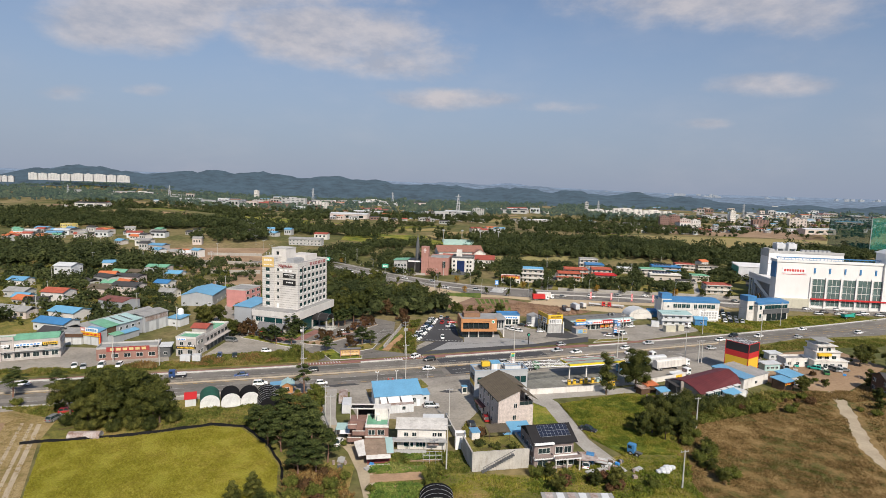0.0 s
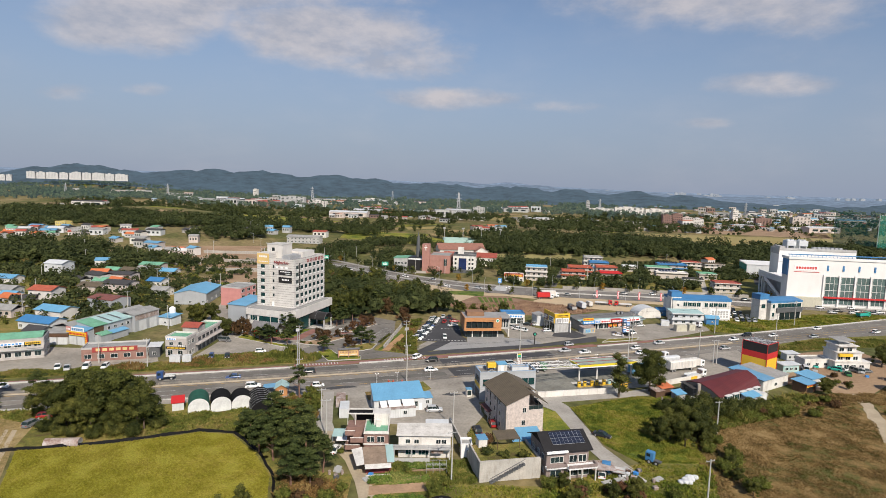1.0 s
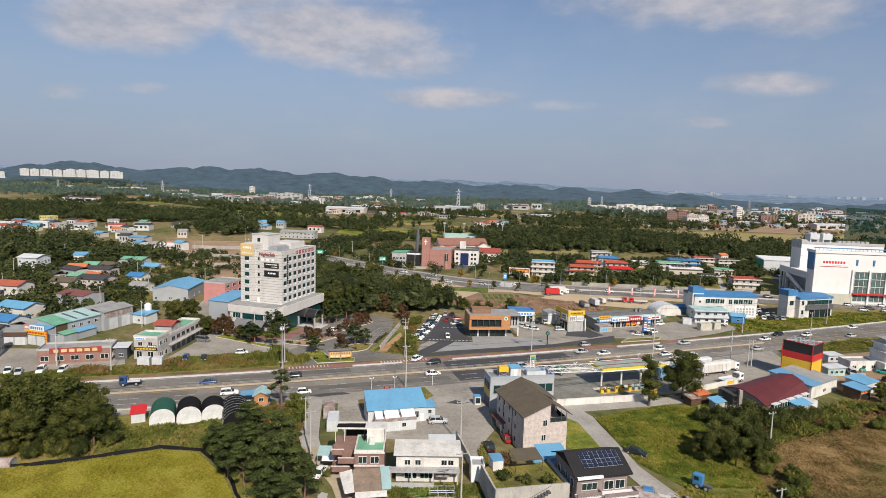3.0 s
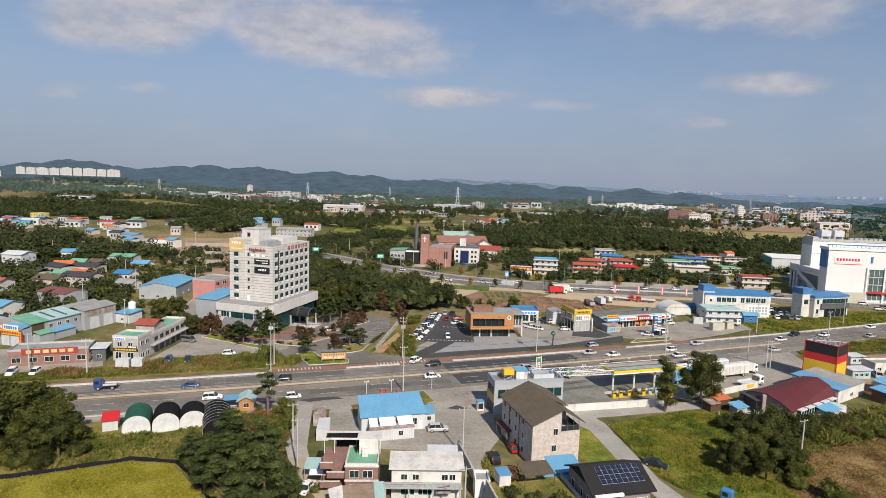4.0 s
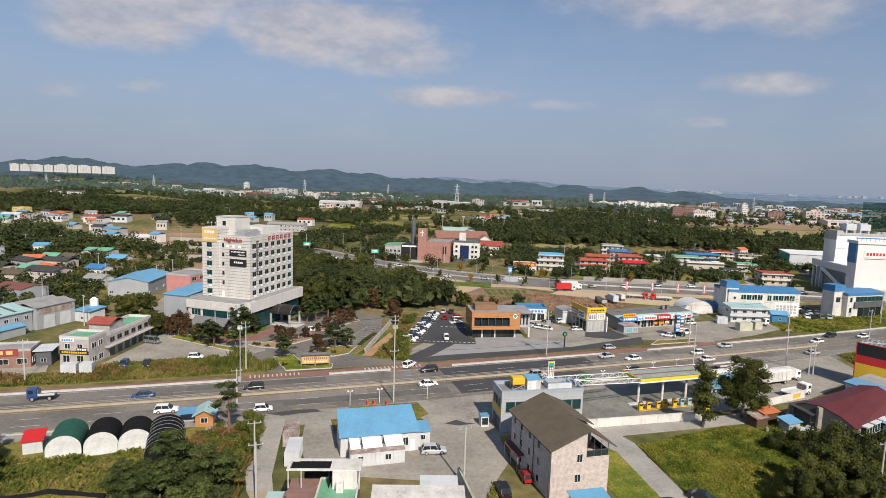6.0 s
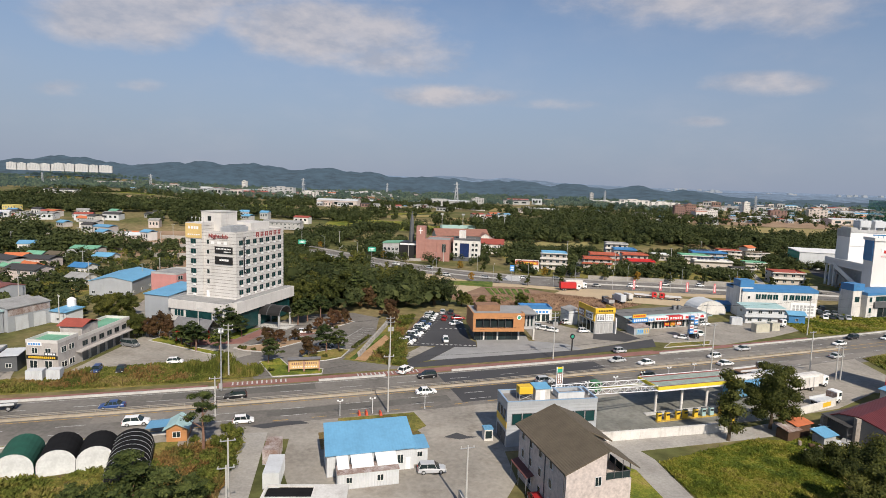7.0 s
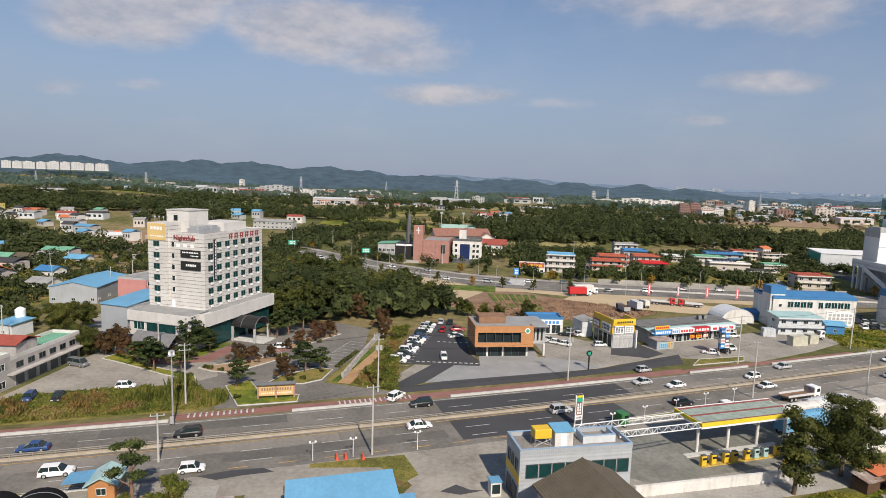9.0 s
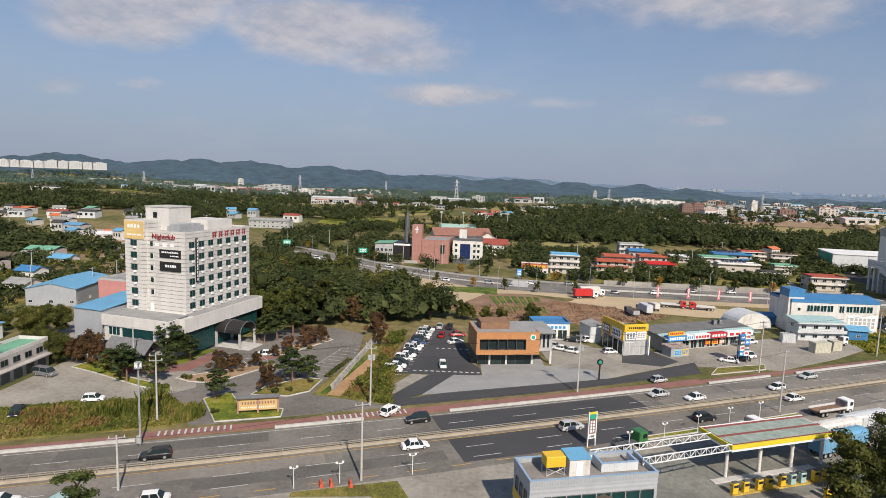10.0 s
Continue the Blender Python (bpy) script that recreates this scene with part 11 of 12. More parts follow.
def car(kind, colour, x, y, rot, z=0.06, where="on the road", fine=True):
    body, cab, roof, pill, head, tail, L, W, hood = car_meshes(kind, colour)
    words = {"sedan": "saloon car", "suv": "sport utility car", "hatch": "small hatchback car", "van": "passenger van"}[kind]
    ob = new("van" if kind == "van" else "car")
    ob.matrix_basis = pose(x, y, z, 0, 0, rot)
    tagged(ob, f"{colour} {words} {where}", "car")
    part("body", body, None, ob)
    part("cabin_glass", cab, None, ob)
    part("roof", roof, None, ob)
    part("pillars", pill, None, ob)
    r = 0.36 if kind in ("suv", "van") else 0.32
    tyre, rim = wheel_mesh(r, 0.24)
    for sx in (-1, 1):
        for sy in (-1, 1):
            w = part("wheel", tyre, None, ob, m=pose(sx * L * 0.30, sy * (W / 2 - 0.12), r))
            if fine:
                part("rim", rim, None, w)
    for s in (-1, 1) if fine else ():
        part("headlight", head, None, ob, m=pose(L / 2 - 0.05, s * W * 0.30, hood - 0.26))
        part("tail_light", tail, None, ob, m=pose(-L / 2 + 0.03, s * W * 0.34, hood - 0.2))
    return ob


def on_road(kind, colour, x, off, back=False):
    p = road_at(x, off)
    car(kind, colour, p[0], p[1], p[2] + (180 if back else 0), 0.03, "driving on the trunk road")


for kind, colour, x, off in (("sedan", "white", -95, -3.0), ("suv", "white", -62, -6.4), ("sedan", "black", -108, -6.4), ("suv", "silver", 20, -3.0), ("sedan", "white", -8, -3.0), ("suv", "black", 46, -6.2), ("sedan", "white", 72, -3.0), ("sedan", "silver", 108, -6.4), ("hatch", "white", -44, -9.8), ("sedan", "silver", 160, -3.2), ("suv", "white", 195, -6.4)):
    on_road(kind, colour, x, off)
for kind, colour, x, off in (("sedan", "blue", -68, 3.0), ("suv", "black", -46, 3.2), ("suv", "black", -5, 6.8), ("sedan", "silver", 46, 6.8), ("sedan", "white", 52, 3.0), ("hatch", "white", 74, 3.0), ("sedan", "silver", 88, 6.8), ("sedan", "white", 122, 3.0), ("suv", "black", 133, 6.8), ("sedan", "white", 144, 3.2), ("sedan", "white", 175, 6.6), ("sedan", "grey", -150, 3.0), ("sedan", "white", -130, 6.6)):
    on_road(kind, colour, x, off, True)
car("suv", "white", -12.6, 207.6, 60, 0.1, "turning out of the side lane")
# cafe car park: a packed row and a few more
cols = ("white", "white", "black", "white", "white", "black", "white", "white", "blue", "black", "white", "white", "silver", "white")
for k, c in enumerate(cols):
    t = k / 13
    car("suv" if k % 3 == 0 else "sedan", c, -14.6 + 6.4 * t + 2.2 * t * (1 - t), 231.5 + 37 * t, -8 + (k % 2) * 3, 0.05, "parked in the cafe's row")
for kind, c, x, y, r in (("sedan", "silver", -4.4, 272.6, 85), ("sedan", "black", -1.4, 272.4, 85), ("hatch", "red", -3.6, 262.5, 80), ("hatch", "white", -3.0, 236.0, 275), ("sedan", "white", 0.2, 256.5, 30), ("sedan", "red", 1.0, 264.0, 10)):
    car(kind, c, x, y, r, 0.05, "in the cafe car park")
for kind, c, x, y, r in (("sedan", "white", 28.6, 253.6, 150), ("sedan", "white", 31.0, 252.0, 150), ("hatch", "silver", 26.6, 256.4, 150), ("sedan", "black", 33.8, 262.5, 160), ("suv", "white", 38.8, 263.0, 20), ("hatch", "white", 41.6, 252.2, 10), ("hatch", "silver", 47.0, 231.2, 22),
                         ("sedan", "white", 71.6, 248.6, 160), ("suv", "black", 75.4, 250.2, 160), ("hatch", "silver", 77.0, 264.8, 30), ("sedan", "grey", 81.6, 265.2, 160), ("suv", "white", 87.0, 267.6, 20), ("van", "white", 78.5, 252.8, 20)):
    car(kind, c, x, y, r, 0.06, "parked before the shops")
for kind, c, x, y, r in (("sedan", "white", -127.5, 183.6, -60), ("sedan", "silver", -124.0, 183.0, -60), ("suv", "white", -119, 185.0, -70), ("hatch", "white", -113.4, 186.0, -80), ("hatch", "blue", -84.5, 200.2, -75), ("sedan", "black", -79.2, 201.0, -70), ("hatch", "white", -69.8, 208.0, 15), ("van", "grey", -88.0, 220.4, -15), ("sedan", "white", -46.5, 239.5, 15), ("suv", "black", -34.0, 230.0, 10), ("sedan", "grey", -36.5, 226.0, 10)):
    car(kind, c, x, y, r, 0.07, "parked on the lot")
for kind, c, x, y, r in (("suv", "silver", -4.6, 159.8, 8), ("suv", "black", 6.8, 147.4, 100), ("hatch", "red", 11.0, 152.0, 100), ("sedan", "black", 38.6, 147.4, -35), ("suv", "white", 79, 186.4, 20), ("sedan", "white", 72.5, 181.0, 15), ("suv", "grey", -104.4, 141.8, 80), ("hatch", "red", -104.6, 146.6, 20), ("sedan", "white", -27.0, 134.2, 80), ("hatch", "white", 33.4, 127.5, 75)):
    car(kind, c, x, y, r, 0.06, "parked beside the houses")
rv = random.Random(5)
for i in range(22):
    u, v = rv.uniform(0, 1), rv.uniform(0, 1)
    car(rv.choice(("sedan", "suv", "hatch", "van")), rv.choice(("grey", "black", "silver", "blue", "white", "green", "teal")), 118 + 32 * u - 6 * v, 198 + 15 * u * 0.6 + 14 * v, rv.uniform(0, 180), 0.05, "standing in the vehicle yard", False)
for i in range(16):
    car(rv.choice(("sedan", "suv")), rv.choice(("white", "silver", "black", "grey")), 141 + (i % 4) * 2.9 + 0.4 * (i // 4), 286 + (i // 4) * 8.2, 70, 0.05, "parked beside the showroom", False)
for i in range(26):
    p = back_at(-70 + i * 17.3, (-6, -2.5, 5.5, 9)[i % 4])
    car(rv.choice(("sedan", "suv", "hatch")), rv.choice(("white", "silver", "black", "white", "grey")), p[0], p[1], p[2], 0.03, "driving on the second road", False)
for i in range(12):
    car(rv.choice(("sedan", "suv")), rv.choice(("white", "silver", "black", "grey")), 205 + i * 5.6, 312 + (i % 2) * 4, -8, 0.05, "parked before the store", False)
for i in range(7):
    car("sedan", rv.choice(("white", "silver", "black")), 62.5 + i * 2.1, 372 + i * 8.0, 75, 0.08 + ground(62.5 + i * 2.1, 372 + i * 8.0), "parked along the side street", False)


def truck(x, y, rot, cab_m, body, label, L=9.0, body_m=None, W=2.4, h=2.6, z=0.06, name="truck"):
    ob = new(name)
    ob.matrix_basis = pose(x, y, z, 0, 0, rot)
    tagged(ob, label, "truck")
    bm = bmesh.new()
    bx(bm, -L / 2, L / 2 - 1.7, -0.5, 0.5, 0.75, 1.0)
    part("chassis", bm, M_DGREY, ob)
    bm = bmesh.new()
    bx(bm, L / 2 - 1.9, L / 2, -W / 2 + 0.08, W / 2 - 0.08, 0.55, 2.75, bev=0.12)
    c = part("cab", bm, cab_m, ob)
    bm = bmesh.new()
    bx(bm, L / 2 - 0.02, L / 2 + 0.03, -W / 2 + 0.25, W / 2 - 0.25, 1.6, 2.45)
    part("windscreen", bm, M_GLASS, c)
    for s in (-1, 1):
        bm = bmesh.new()
        bx(bm, L / 2 - 1.2, L / 2 - 0.3, s * (W / 2 - 0.08) - 0.02, s * (W / 2 - 0.08) + 0.02, 1.65, 2.4)
        part("side_window", bm, M_GLASS, c)
    if body == "box":
        bm = bmesh.new()
        bx(bm, -L / 2, L / 2 - 2.1, -W / 2, W / 2, 1.05, 1.05 + h, bev=0.05)
        part("box_body", bm, body_m or M_WHITE, ob)
    elif body == "bed":
        bm = bmesh.new()
        bx(bm, -L / 2, L / 2 - 2.1, -W / 2, W / 2, 1.05, 1.2)
        part("deck", bm, body_m or M_RUST, ob)
        for s in (-1, 1):
            bm = bmesh.new()
            bx(bm, -L / 2, L / 2 - 2.1, s * W / 2 - 0.04, s * W / 2 + 0.04, 1.2, 1.65)
            part("side_board", bm, M_PALE, ob)
        bm = bmesh.new()
        bx(bm, L / 2 - 2.2, L / 2 - 2.1, -W / 2, W / 2, 1.2, 2.5)
        part("head_board", bm, M_RUST, ob)
    elif body == "tank":
        bm = bmesh.new()
        rod(bm, (-L / 2, 0, 2.1), (L / 2 - 2.2, 0, 2.1), 1.05, n=14)
        part("tank", bm, body_m or M_PALE, ob)
    elif body == "dump":
        bm = bmesh.new()
        bx(bm, -L / 2, L / 2 - 2.1, -W / 2, W / 2, 1.05, 2.5, bev=0.04)
        part("tipper_body", bm, body_m or M_GREYW, ob)
        bm = bmesh.new()
        bx(bm, -L / 2 + 0.15, L / 2 - 2.25, -W / 2 + 0.12, W / 2 - 0.12, 2.45, 2.56)
        part("load", bm, M_DWOOD, ob)
    tyre, rim = wheel_mesh(0.5, 0.3)
    for px in [L / 2 - 1.0] + ([-L / 2 + 1.2, -L / 2 + 2.4] if L > 6 else [-L / 2 + 1.0]) + ([L / 2 - 2.8] if L > 9.5 else []):
        for s in (-1, 1):
            w = part("wheel", tyre, None, ob, m=pose(px, s * (W / 2 - 0.2), 0.5))
            part("rim", rim, None, w)
    return ob


def trailer(x, y, rot, L, material, label, z=0.06):
    ob = new("trailer")
    ob.matrix_basis = pose(x, y, z, 0, 0, rot)
    tagged(ob, label, "trailer")
    bm = bmesh.new()
    prism(bm, [(-1.25, 1.0), (1.25, 1.0), (1.25, 3.5), (0.9, 3.8), (0, 3.95), (-0.9, 3.8), (-1.25, 3.5)], -L / 2, L / 2)
    bmesh.ops.transform(bm, matrix=Matrix.Rotation(radians(90), 4, "Z"), verts=bm.verts)
    part("body", bm, material, ob)
    bm = bmesh.new()
    for k in range(int(L / 1.5)):
        xx = -L / 2 + 0.6 + k * 1.5
        bx(bm, xx, xx + 0.12, -1.3, 1.3, 1.0, 3.5)
    part("ribs", bm, M_STEEL, ob)
    tyre, rim = wheel_mesh(0.5, 0.3)
    for px in (-L / 2 + 1, -L / 2 + 2.2, L / 2 - 2):
        for s in (-1, 1):
            w = part("wheel", tyre, None, ob, m=pose(px, s * 1.05, 0.5))
            part("rim", rim, None, w)


p = road_at(-87, 5.6)
truck(p[0], p[1], p[2] + 180, PAINT["blue"], "bed", "blue pickup truck driving on the trunk road", 5.2, M_DGREY, 1.8)
truck(29.6, 197.4, 25, PAINT["green"], "tractor", "green tractor unit parked at the filling station", 6.2)
truck(51.6, 204.4, 21, M_SWHITE, "bed", "flatbed lorry with a rusty deck at the filling station", 10.0)
truck(76.4, 216.0, 21, M_SWHITE, "bed", "rust-red low lorry parked at the kerb", 10.0, M_REDS)
truck(86.5, 207.5, 22, M_SWHITE, "box", "white box lorry behind the canopy", 9.0, M_WHITE, h=2.4)
truck(83.0, 196.8, 25, M_SWHITE, "bed", "grey flatbed lorry beside the white wall", 8.0, M_PALE)
for x, y, m_, lab in ((68.0, 203.0, M_WHITE, "long white tarpaulin trailer"), (76.5, 207.4, M_PALE, "long pale ribbed trailer"), (81.0, 204.2, M_WHITE, "long white tank trailer"), (66.0, 198.6, M_BLUER, "long blue-sheeted trailer")):
    trailer(x, y, 22, 11.5, m_, lab + " parked behind the canopy")
truck(52.5, 326.5, 10, M_SWHITE, "box", "lorry with a bright red box body", 9.5, M_RED, h=2.7)
truck(56.0, 331.0, 10, M_SWHITE, "box", "lorry with a white box body", 10.5, M_WHITE, h=3.0)
truck(62.0, 298.5, 100, M_DGREY, "dump", "dark tipper lorry parked on sand", 7.0)
truck(67.8, 303.0, 100, M_PALE, "box", "pale grey box lorry parked on sand", 8.0, M_PALE)
truck(73.3, 308.5, 100, M_WHITE, "box", "small white box lorry parked on sand", 5.0, M_WHITE, 2.0, 1.9)
truck(82.6, 314.6, -12, M_RED, "bed", "dark red car-carrier lorry on the sandy yard", 9.0, M_REDS)
truck(92.5, 312.0, 168, M_RED, "bed", "dark red recovery lorry on the sandy yard", 9.0, M_REDS)
truck(114.0, 269.0, 15, M_SWHITE, "bed", "small white pickup truck by the site office", 5.0, M_PALE, 1.7)
truck(36.0, 128.0, 160, M_DBLUE, "bed", "old blue farm truck among the clutter", 5.0, M_RUST, 1.7)
truck(47.0, 134.0, 140, M_DBLUE, "tractor", "small blue farm tractor on the plot", 3.6, None, 1.6)
truck(216, 304.5, 20, M_SGREEN, "dump", "green tipper lorry on the trunk road", 8.0, PAINT["teal"])


# ---------------------------------------------------------------- poles, lamps and wires
POLE = {}


def utility_pole(x, y, h=12.0, rot=0.0, arms=2, box=False, label="tall concrete utility pole with steel crossarms"):
    key = ("pole", h)
    if key not in POLE:
        bm = bmesh.new()
        rod(bm, (0, 0, -0.3), (0, 0, h), 0.19, 0.11, 8)
        POLE[key] = mesh_of("shaft", bm, M_POLE)
        ba = bmesh.new()
        bx(ba, -1.1, 1.1, -0.06, 0.06, 0, 0.12)
        POLE["arm"] = mesh_of("crossarm", ba, M_STEEL)
        bi = bmesh.new()
        cyl(bi, 0, 0, 0, 0.28, 0.07, 0.05, 6)
        POLE["ins"] = mesh_of("insulator", bi, M_WHITE)
        bt = bmesh.new()
        cyl(bt, 0, 0, 0, 0.95, 0.3, 0.3, 10)
        POLE["can"] = mesh_of("transformer", bt, M_GREYW)
    ob = thing("utility_pole", x, y, rot, label, "utility pole", "utility poles")
    part("shaft", POLE[key], None, ob)
    for k in range(arms):
        z = h - 0.5 - 1.0 * k
        a = part("crossarm", POLE["arm"], None, ob, m=pose(0, 0.12, z))
        for px in (-0.95, 0.0, 0.95) if y < 260 else ():
            part("insulator", POLE["ins"], None, a, m=pose(px, 0, 0.12))
    if box:
        for s in (-0.45, 0.45):
            part("transformer", POLE["can"], None, ob, m=pose(s, -0.2, h - 3.6))
    return ob


def street_lamp(x, y, h=9.0, rot=0.0, arm=1.8, double=False):
    key = ("lamp", h, arm)
    if key not in POLE:
        bm = bmesh.new()
        rod(bm, (0, 0, 0), (0, 0, h - 0.8), 0.10, 0.06, 7)
        bb = bmesh.new()
        prev = (0, 0, h - 0.85)
        for i in range(1, 5):
            a = i / 4 * math.pi / 2
            q = (arm * math.sin(a), 0, h - 0.85 + 0.8 * (1 - math.cos(a)) * 1.0)
            rod(bb, prev, q, 0.05, n=5)
            prev = q
        bh = bmesh.new()
        bx(bh, arm - 0.1, arm + 0.55, -0.14, 0.14, h - 0.12, h, bev=0.03)
        POLE[key] = mesh_of("mast", bm, M_STEEL), mesh_of("bracket", bb, M_STEEL), mesh_of("lamp_head", bh, M_PALE)
    ob = thing("street_lamp", x, y, rot, "grey steel street lamp with a curved arm", "street lamp", "street lamps")
    a, b, c = POLE[key]
    part("mast", a, None, ob)
    for r in ((0, 180) if double else (0,)):
        br = part("bracket", b, None, ob, m=pose(0, 0, 0, 0, 0, r))
        part("lamp_head", c, None, br)
    return ob


def globe_lamp(x, y, rot):
    if "globe" not in POLE:
        bm = bmesh.new()
        rod(bm, (0, 0, 0), (0, 0, 3.2), 0.07, 0.05, 6)
        ba = bmesh.new()
        rod(ba, (-0.45, 0, 3.0), (0.45, 0, 3.0), 0.04, n=5)
        bg = bmesh.new()
        bmesh.ops.create_uvsphere(bg, u_segments=8, v_segments=6, radius=0.2)
        POLE["globe"] = mesh_of("mast", bm, M_TRUSS), mesh_of("cross_arm", ba, M_TRUSS), mesh_of("globe", bg, M_SWHITE)
    ob = thing("globe_lamp", x, y, rot, "white garden lamp with two round globes", "lamp", "globe lamps")
    a, b, c = POLE["globe"]
    part("mast", a, None, ob)
    br = part("cross_arm", b, None, ob)
    for s in (-0.45, 0.45):
        part("globe", c, None, br, m=pose(s, 0, 3.2))


def cable(p, q, sag=0.6, r=0.022):
    ob = new("cable")
    tagged(ob, "thin black overhead cable between poles", "cable")
    ob.matrix_basis = pose(*p)
    bm = bmesh.new()
    p, q = Vector(p), Vector(q)
    prev = Vector((0, 0, 0))
    n = 10
    for i in range(1, n + 1):
        t = i / n
        c = (q - p) * t
        c.z -= sag * 4 * t * (1 - t)
        rod(bm, prev, c, r, n=4)
        prev = c
    part("wire", bm, M_BLACK, ob)


poles = [(-53.6, 200.6, 12.5), (-16.9, 211.0, 13.0), (26.3, 222.6, 13.0), (75.3, 241.0, 13.0), (118.0, 259.5, 12.5), (165, 279, 12.5)]
for k, (x, y, h) in enumerate(poles):
    utility_pole(x, y, h, 20, 2, k in (1, 2), "tall concrete utility pole with crossarms beside the road")
for (xa, ya, ha), (xb, yb, hb) in zip(poles, poles[1:]):
    for o in (-0.9, 0.9):
        cable((xa + o * 0.94, ya + o * 0.34, ha - 0.3), (xb + o * 0.94, yb + o * 0.34, hb - 0.3), 0.9)
    cable((xa, ya, ha - 3.0), (xb, yb, hb - 3.0), 1.1)
for x, y, h in ((-47.4, 178.1, 8), (-14.3, 183.2, 12), (66.0, 216.0, 13), (94.0, 220.0, 11), (140.9, 252.0, 11), (0.3, 123.3, 11), (52.7, 118.8, 9), (69.6, 151.7, 9), (-30.5, 141, 10), (-34, 150.5, 9), (96.5, 213.5, 9), (97.8, 213.7, 9), (-118, 190, 10), (-100, 187, 10), (0.6, 149, 10), (-72, 226, 10)):
    utility_pole(x, y, h, 20, 1)
cable((-47.4, 178.1, 7.5), (-14.3, 183.2, 11.5), 0.8)
cable((-14.3, 183.2, 11.5), (66.0, 216.0, 12.5), 1.6)
cable((-53.6, 200.6, 11), (-47.4, 178.1, 7.4), 0.4)
mast = thing("signal_mast", -51.6, 191.4, 0, "tall steel mast with a ring of equipment boxes", "mast")
bm = bmesh.new()
rod(bm, (0, 0, -0.2), (0, 0, 14), 0.19, 0.11, 10)
part("shaft", bm, M_STEEL, mast)
bm = bmesh.new()
rod(bm, (0, 0, 12.9), (0, 0, 13.05), 0.62, n=12)
rod(bm, (0, 0, 13.8), (0, 0, 13.9), 0.5, n=12)
part("platform", bm, M_STEEL, mast)
for k in range(4):
    a = k * math.pi / 2
    bm = bmesh.new()
    bx(bm, -0.13, 0.13, -0.09, 0.09, 13.1, 13.85)
    part("antenna_box", bm, M_SWHITE, mast, m=pose(0.42 * math.cos(a), 0.42 * math.sin(a), 0, 0, 0, 90 * k))
bm = bmesh.new()
bx(bm, -0.35, 0.35, -0.55, -0.2, 0.4, 1.7, bev=0.04)
part("control_cabinet", bm, M_GREYW, mast)
for x, y in ((-23.5, 180.3), (-17.3, 182.2), (-6.9, 185.5)):
    globe_lamp(x, y, 20)
for x, y in ((29.2, 196.4), (36.7, 200.5), (44.4, 204.6), (52.3, 208.9), (60, 212.4)):
    globe_lamp(x, y, 20)
for i in range(16):
    p = back_at(-95 + 26 * i, 13.5)
    street_lamp(p[0], p[1], 9, p[2] - 90, 2.0)
    p = back_at(-82 + 26 * i, -13.0)
    street_lamp(p[0], p[1], 9, p[2] + 90, 2.0)
for i in range(26):
    p = back_at(-100 + 16 * i, 15.0)
    plant("street_yellow" if i % 3 == 0 else "street", p[0], p[1], 1.0)
for i in range(12):
    p = back_at(-92 + 13 * i, -14.0)
    plant("street" if i % 4 else "street_yellow", p[0], p[1], 0.9)
for i in range(8):
    street_lamp(-140 - i * 16, 455 + i * 26 + (i * 6 if i > 3 else 0), 10, 20, 2.0, True)
for i in range(14):
    x = -240 + i * 34
    utility_pole(x + 10 * math.sin(i * 2.3), 400 + 40 * math.sin(i * 1.7) + 30, 11, i * 31, 1)
for i, (x, y) in enumerate(((-172, 330), (-150, 300), (-130, 318), (-210, 285), (-190, 250), (-150, 262), (-128, 300), (-240, 330), (-118, 236), (-300, 460), (-260, 400), (-330, 520))):
    utility_pole(x, y, 10, i * 40, 1)
# red-and-white barriers on the second road, small signs
for i in range(5):
    p = back_at(84 + i * 12, -11.5)
    b = thing("banner_flag", p[0], p[1], p[2], "tall red and white feather banner", "banner", "feather banners")
    bm = bmesh.new()
    bx(bm, -0.5, 0.5, -0.04, 0.04, 0.6, 5.0)
    part("cloth", bm, mat("pinkish_banner", (0.65, 0.16, 0.18), 0.7, 0.3, 0.6, 2.0), b)
    bm = bmesh.new()
    rod(bm, (-0.55, 0, 0), (-0.55, 0, 5.2), 0.04)
    part("pole", bm, M_STEEL, b)
    bars(b, -0.3, 0.3, 1.2, 4.6, -0.05, M_SWHITE, 1, rows=6)
for x, y, w, h, m_ in ((-96, 428, 4.5, 2.6, M_SGREEN), (-48, 402, 4.5, 2.6, M_SGREEN), (28, 344, 2.2, 3.0, M_SBLUE)):
    s = thing("road_sign", x, y, 10, "large green direction sign on a steel post" if m_ is M_SGREEN else "blue road sign on a steel post", "road sign")
    bm = bmesh.new()
    rod(bm, (0, 0.1, 0), (0, 0.1, 8.0), 0.12)
    part("post", bm, M_STEEL, s)
    bm = bmesh.new()
    bx(bm, -w / 2, w / 2, -0.05, 0.05, 5.2, 5.2 + h)
    q = part("panel", bm, m_, s)
    bars(q, -w * 0.35, w * 0.35, 5.6, 5.2 + h * 0.8, -0.05, M_SWHITE, 4, rows=2)
sg = thing("drive_in_sign", 33.2, 231.2, 15, "black post sign with a round dark disc", "sign")
bm = bmesh.new()
bx(bm, -0.15, 0.15, -0.12, 0.12, 0, 3.6)
part("post", bm, M_BLACK, sg)
bm = bmesh.new()
rod(bm, (0, -0.12, 4.2), (0, 0.12, 4.2), 0.75, n=16)
part("disc", bm, M_BLACK, sg)
bm = bmesh.new()
rod(bm, (0, -0.14, 4.2), (0, -0.125, 4.2), 0.45, n=16)
part("emblem", bm, M_SGREEN, sg)
tt = thing("tenant_sign", 73.0, 246.8, 20, "tall steel frame with stacked shop signs", "sign")
bm = bmesh.new()
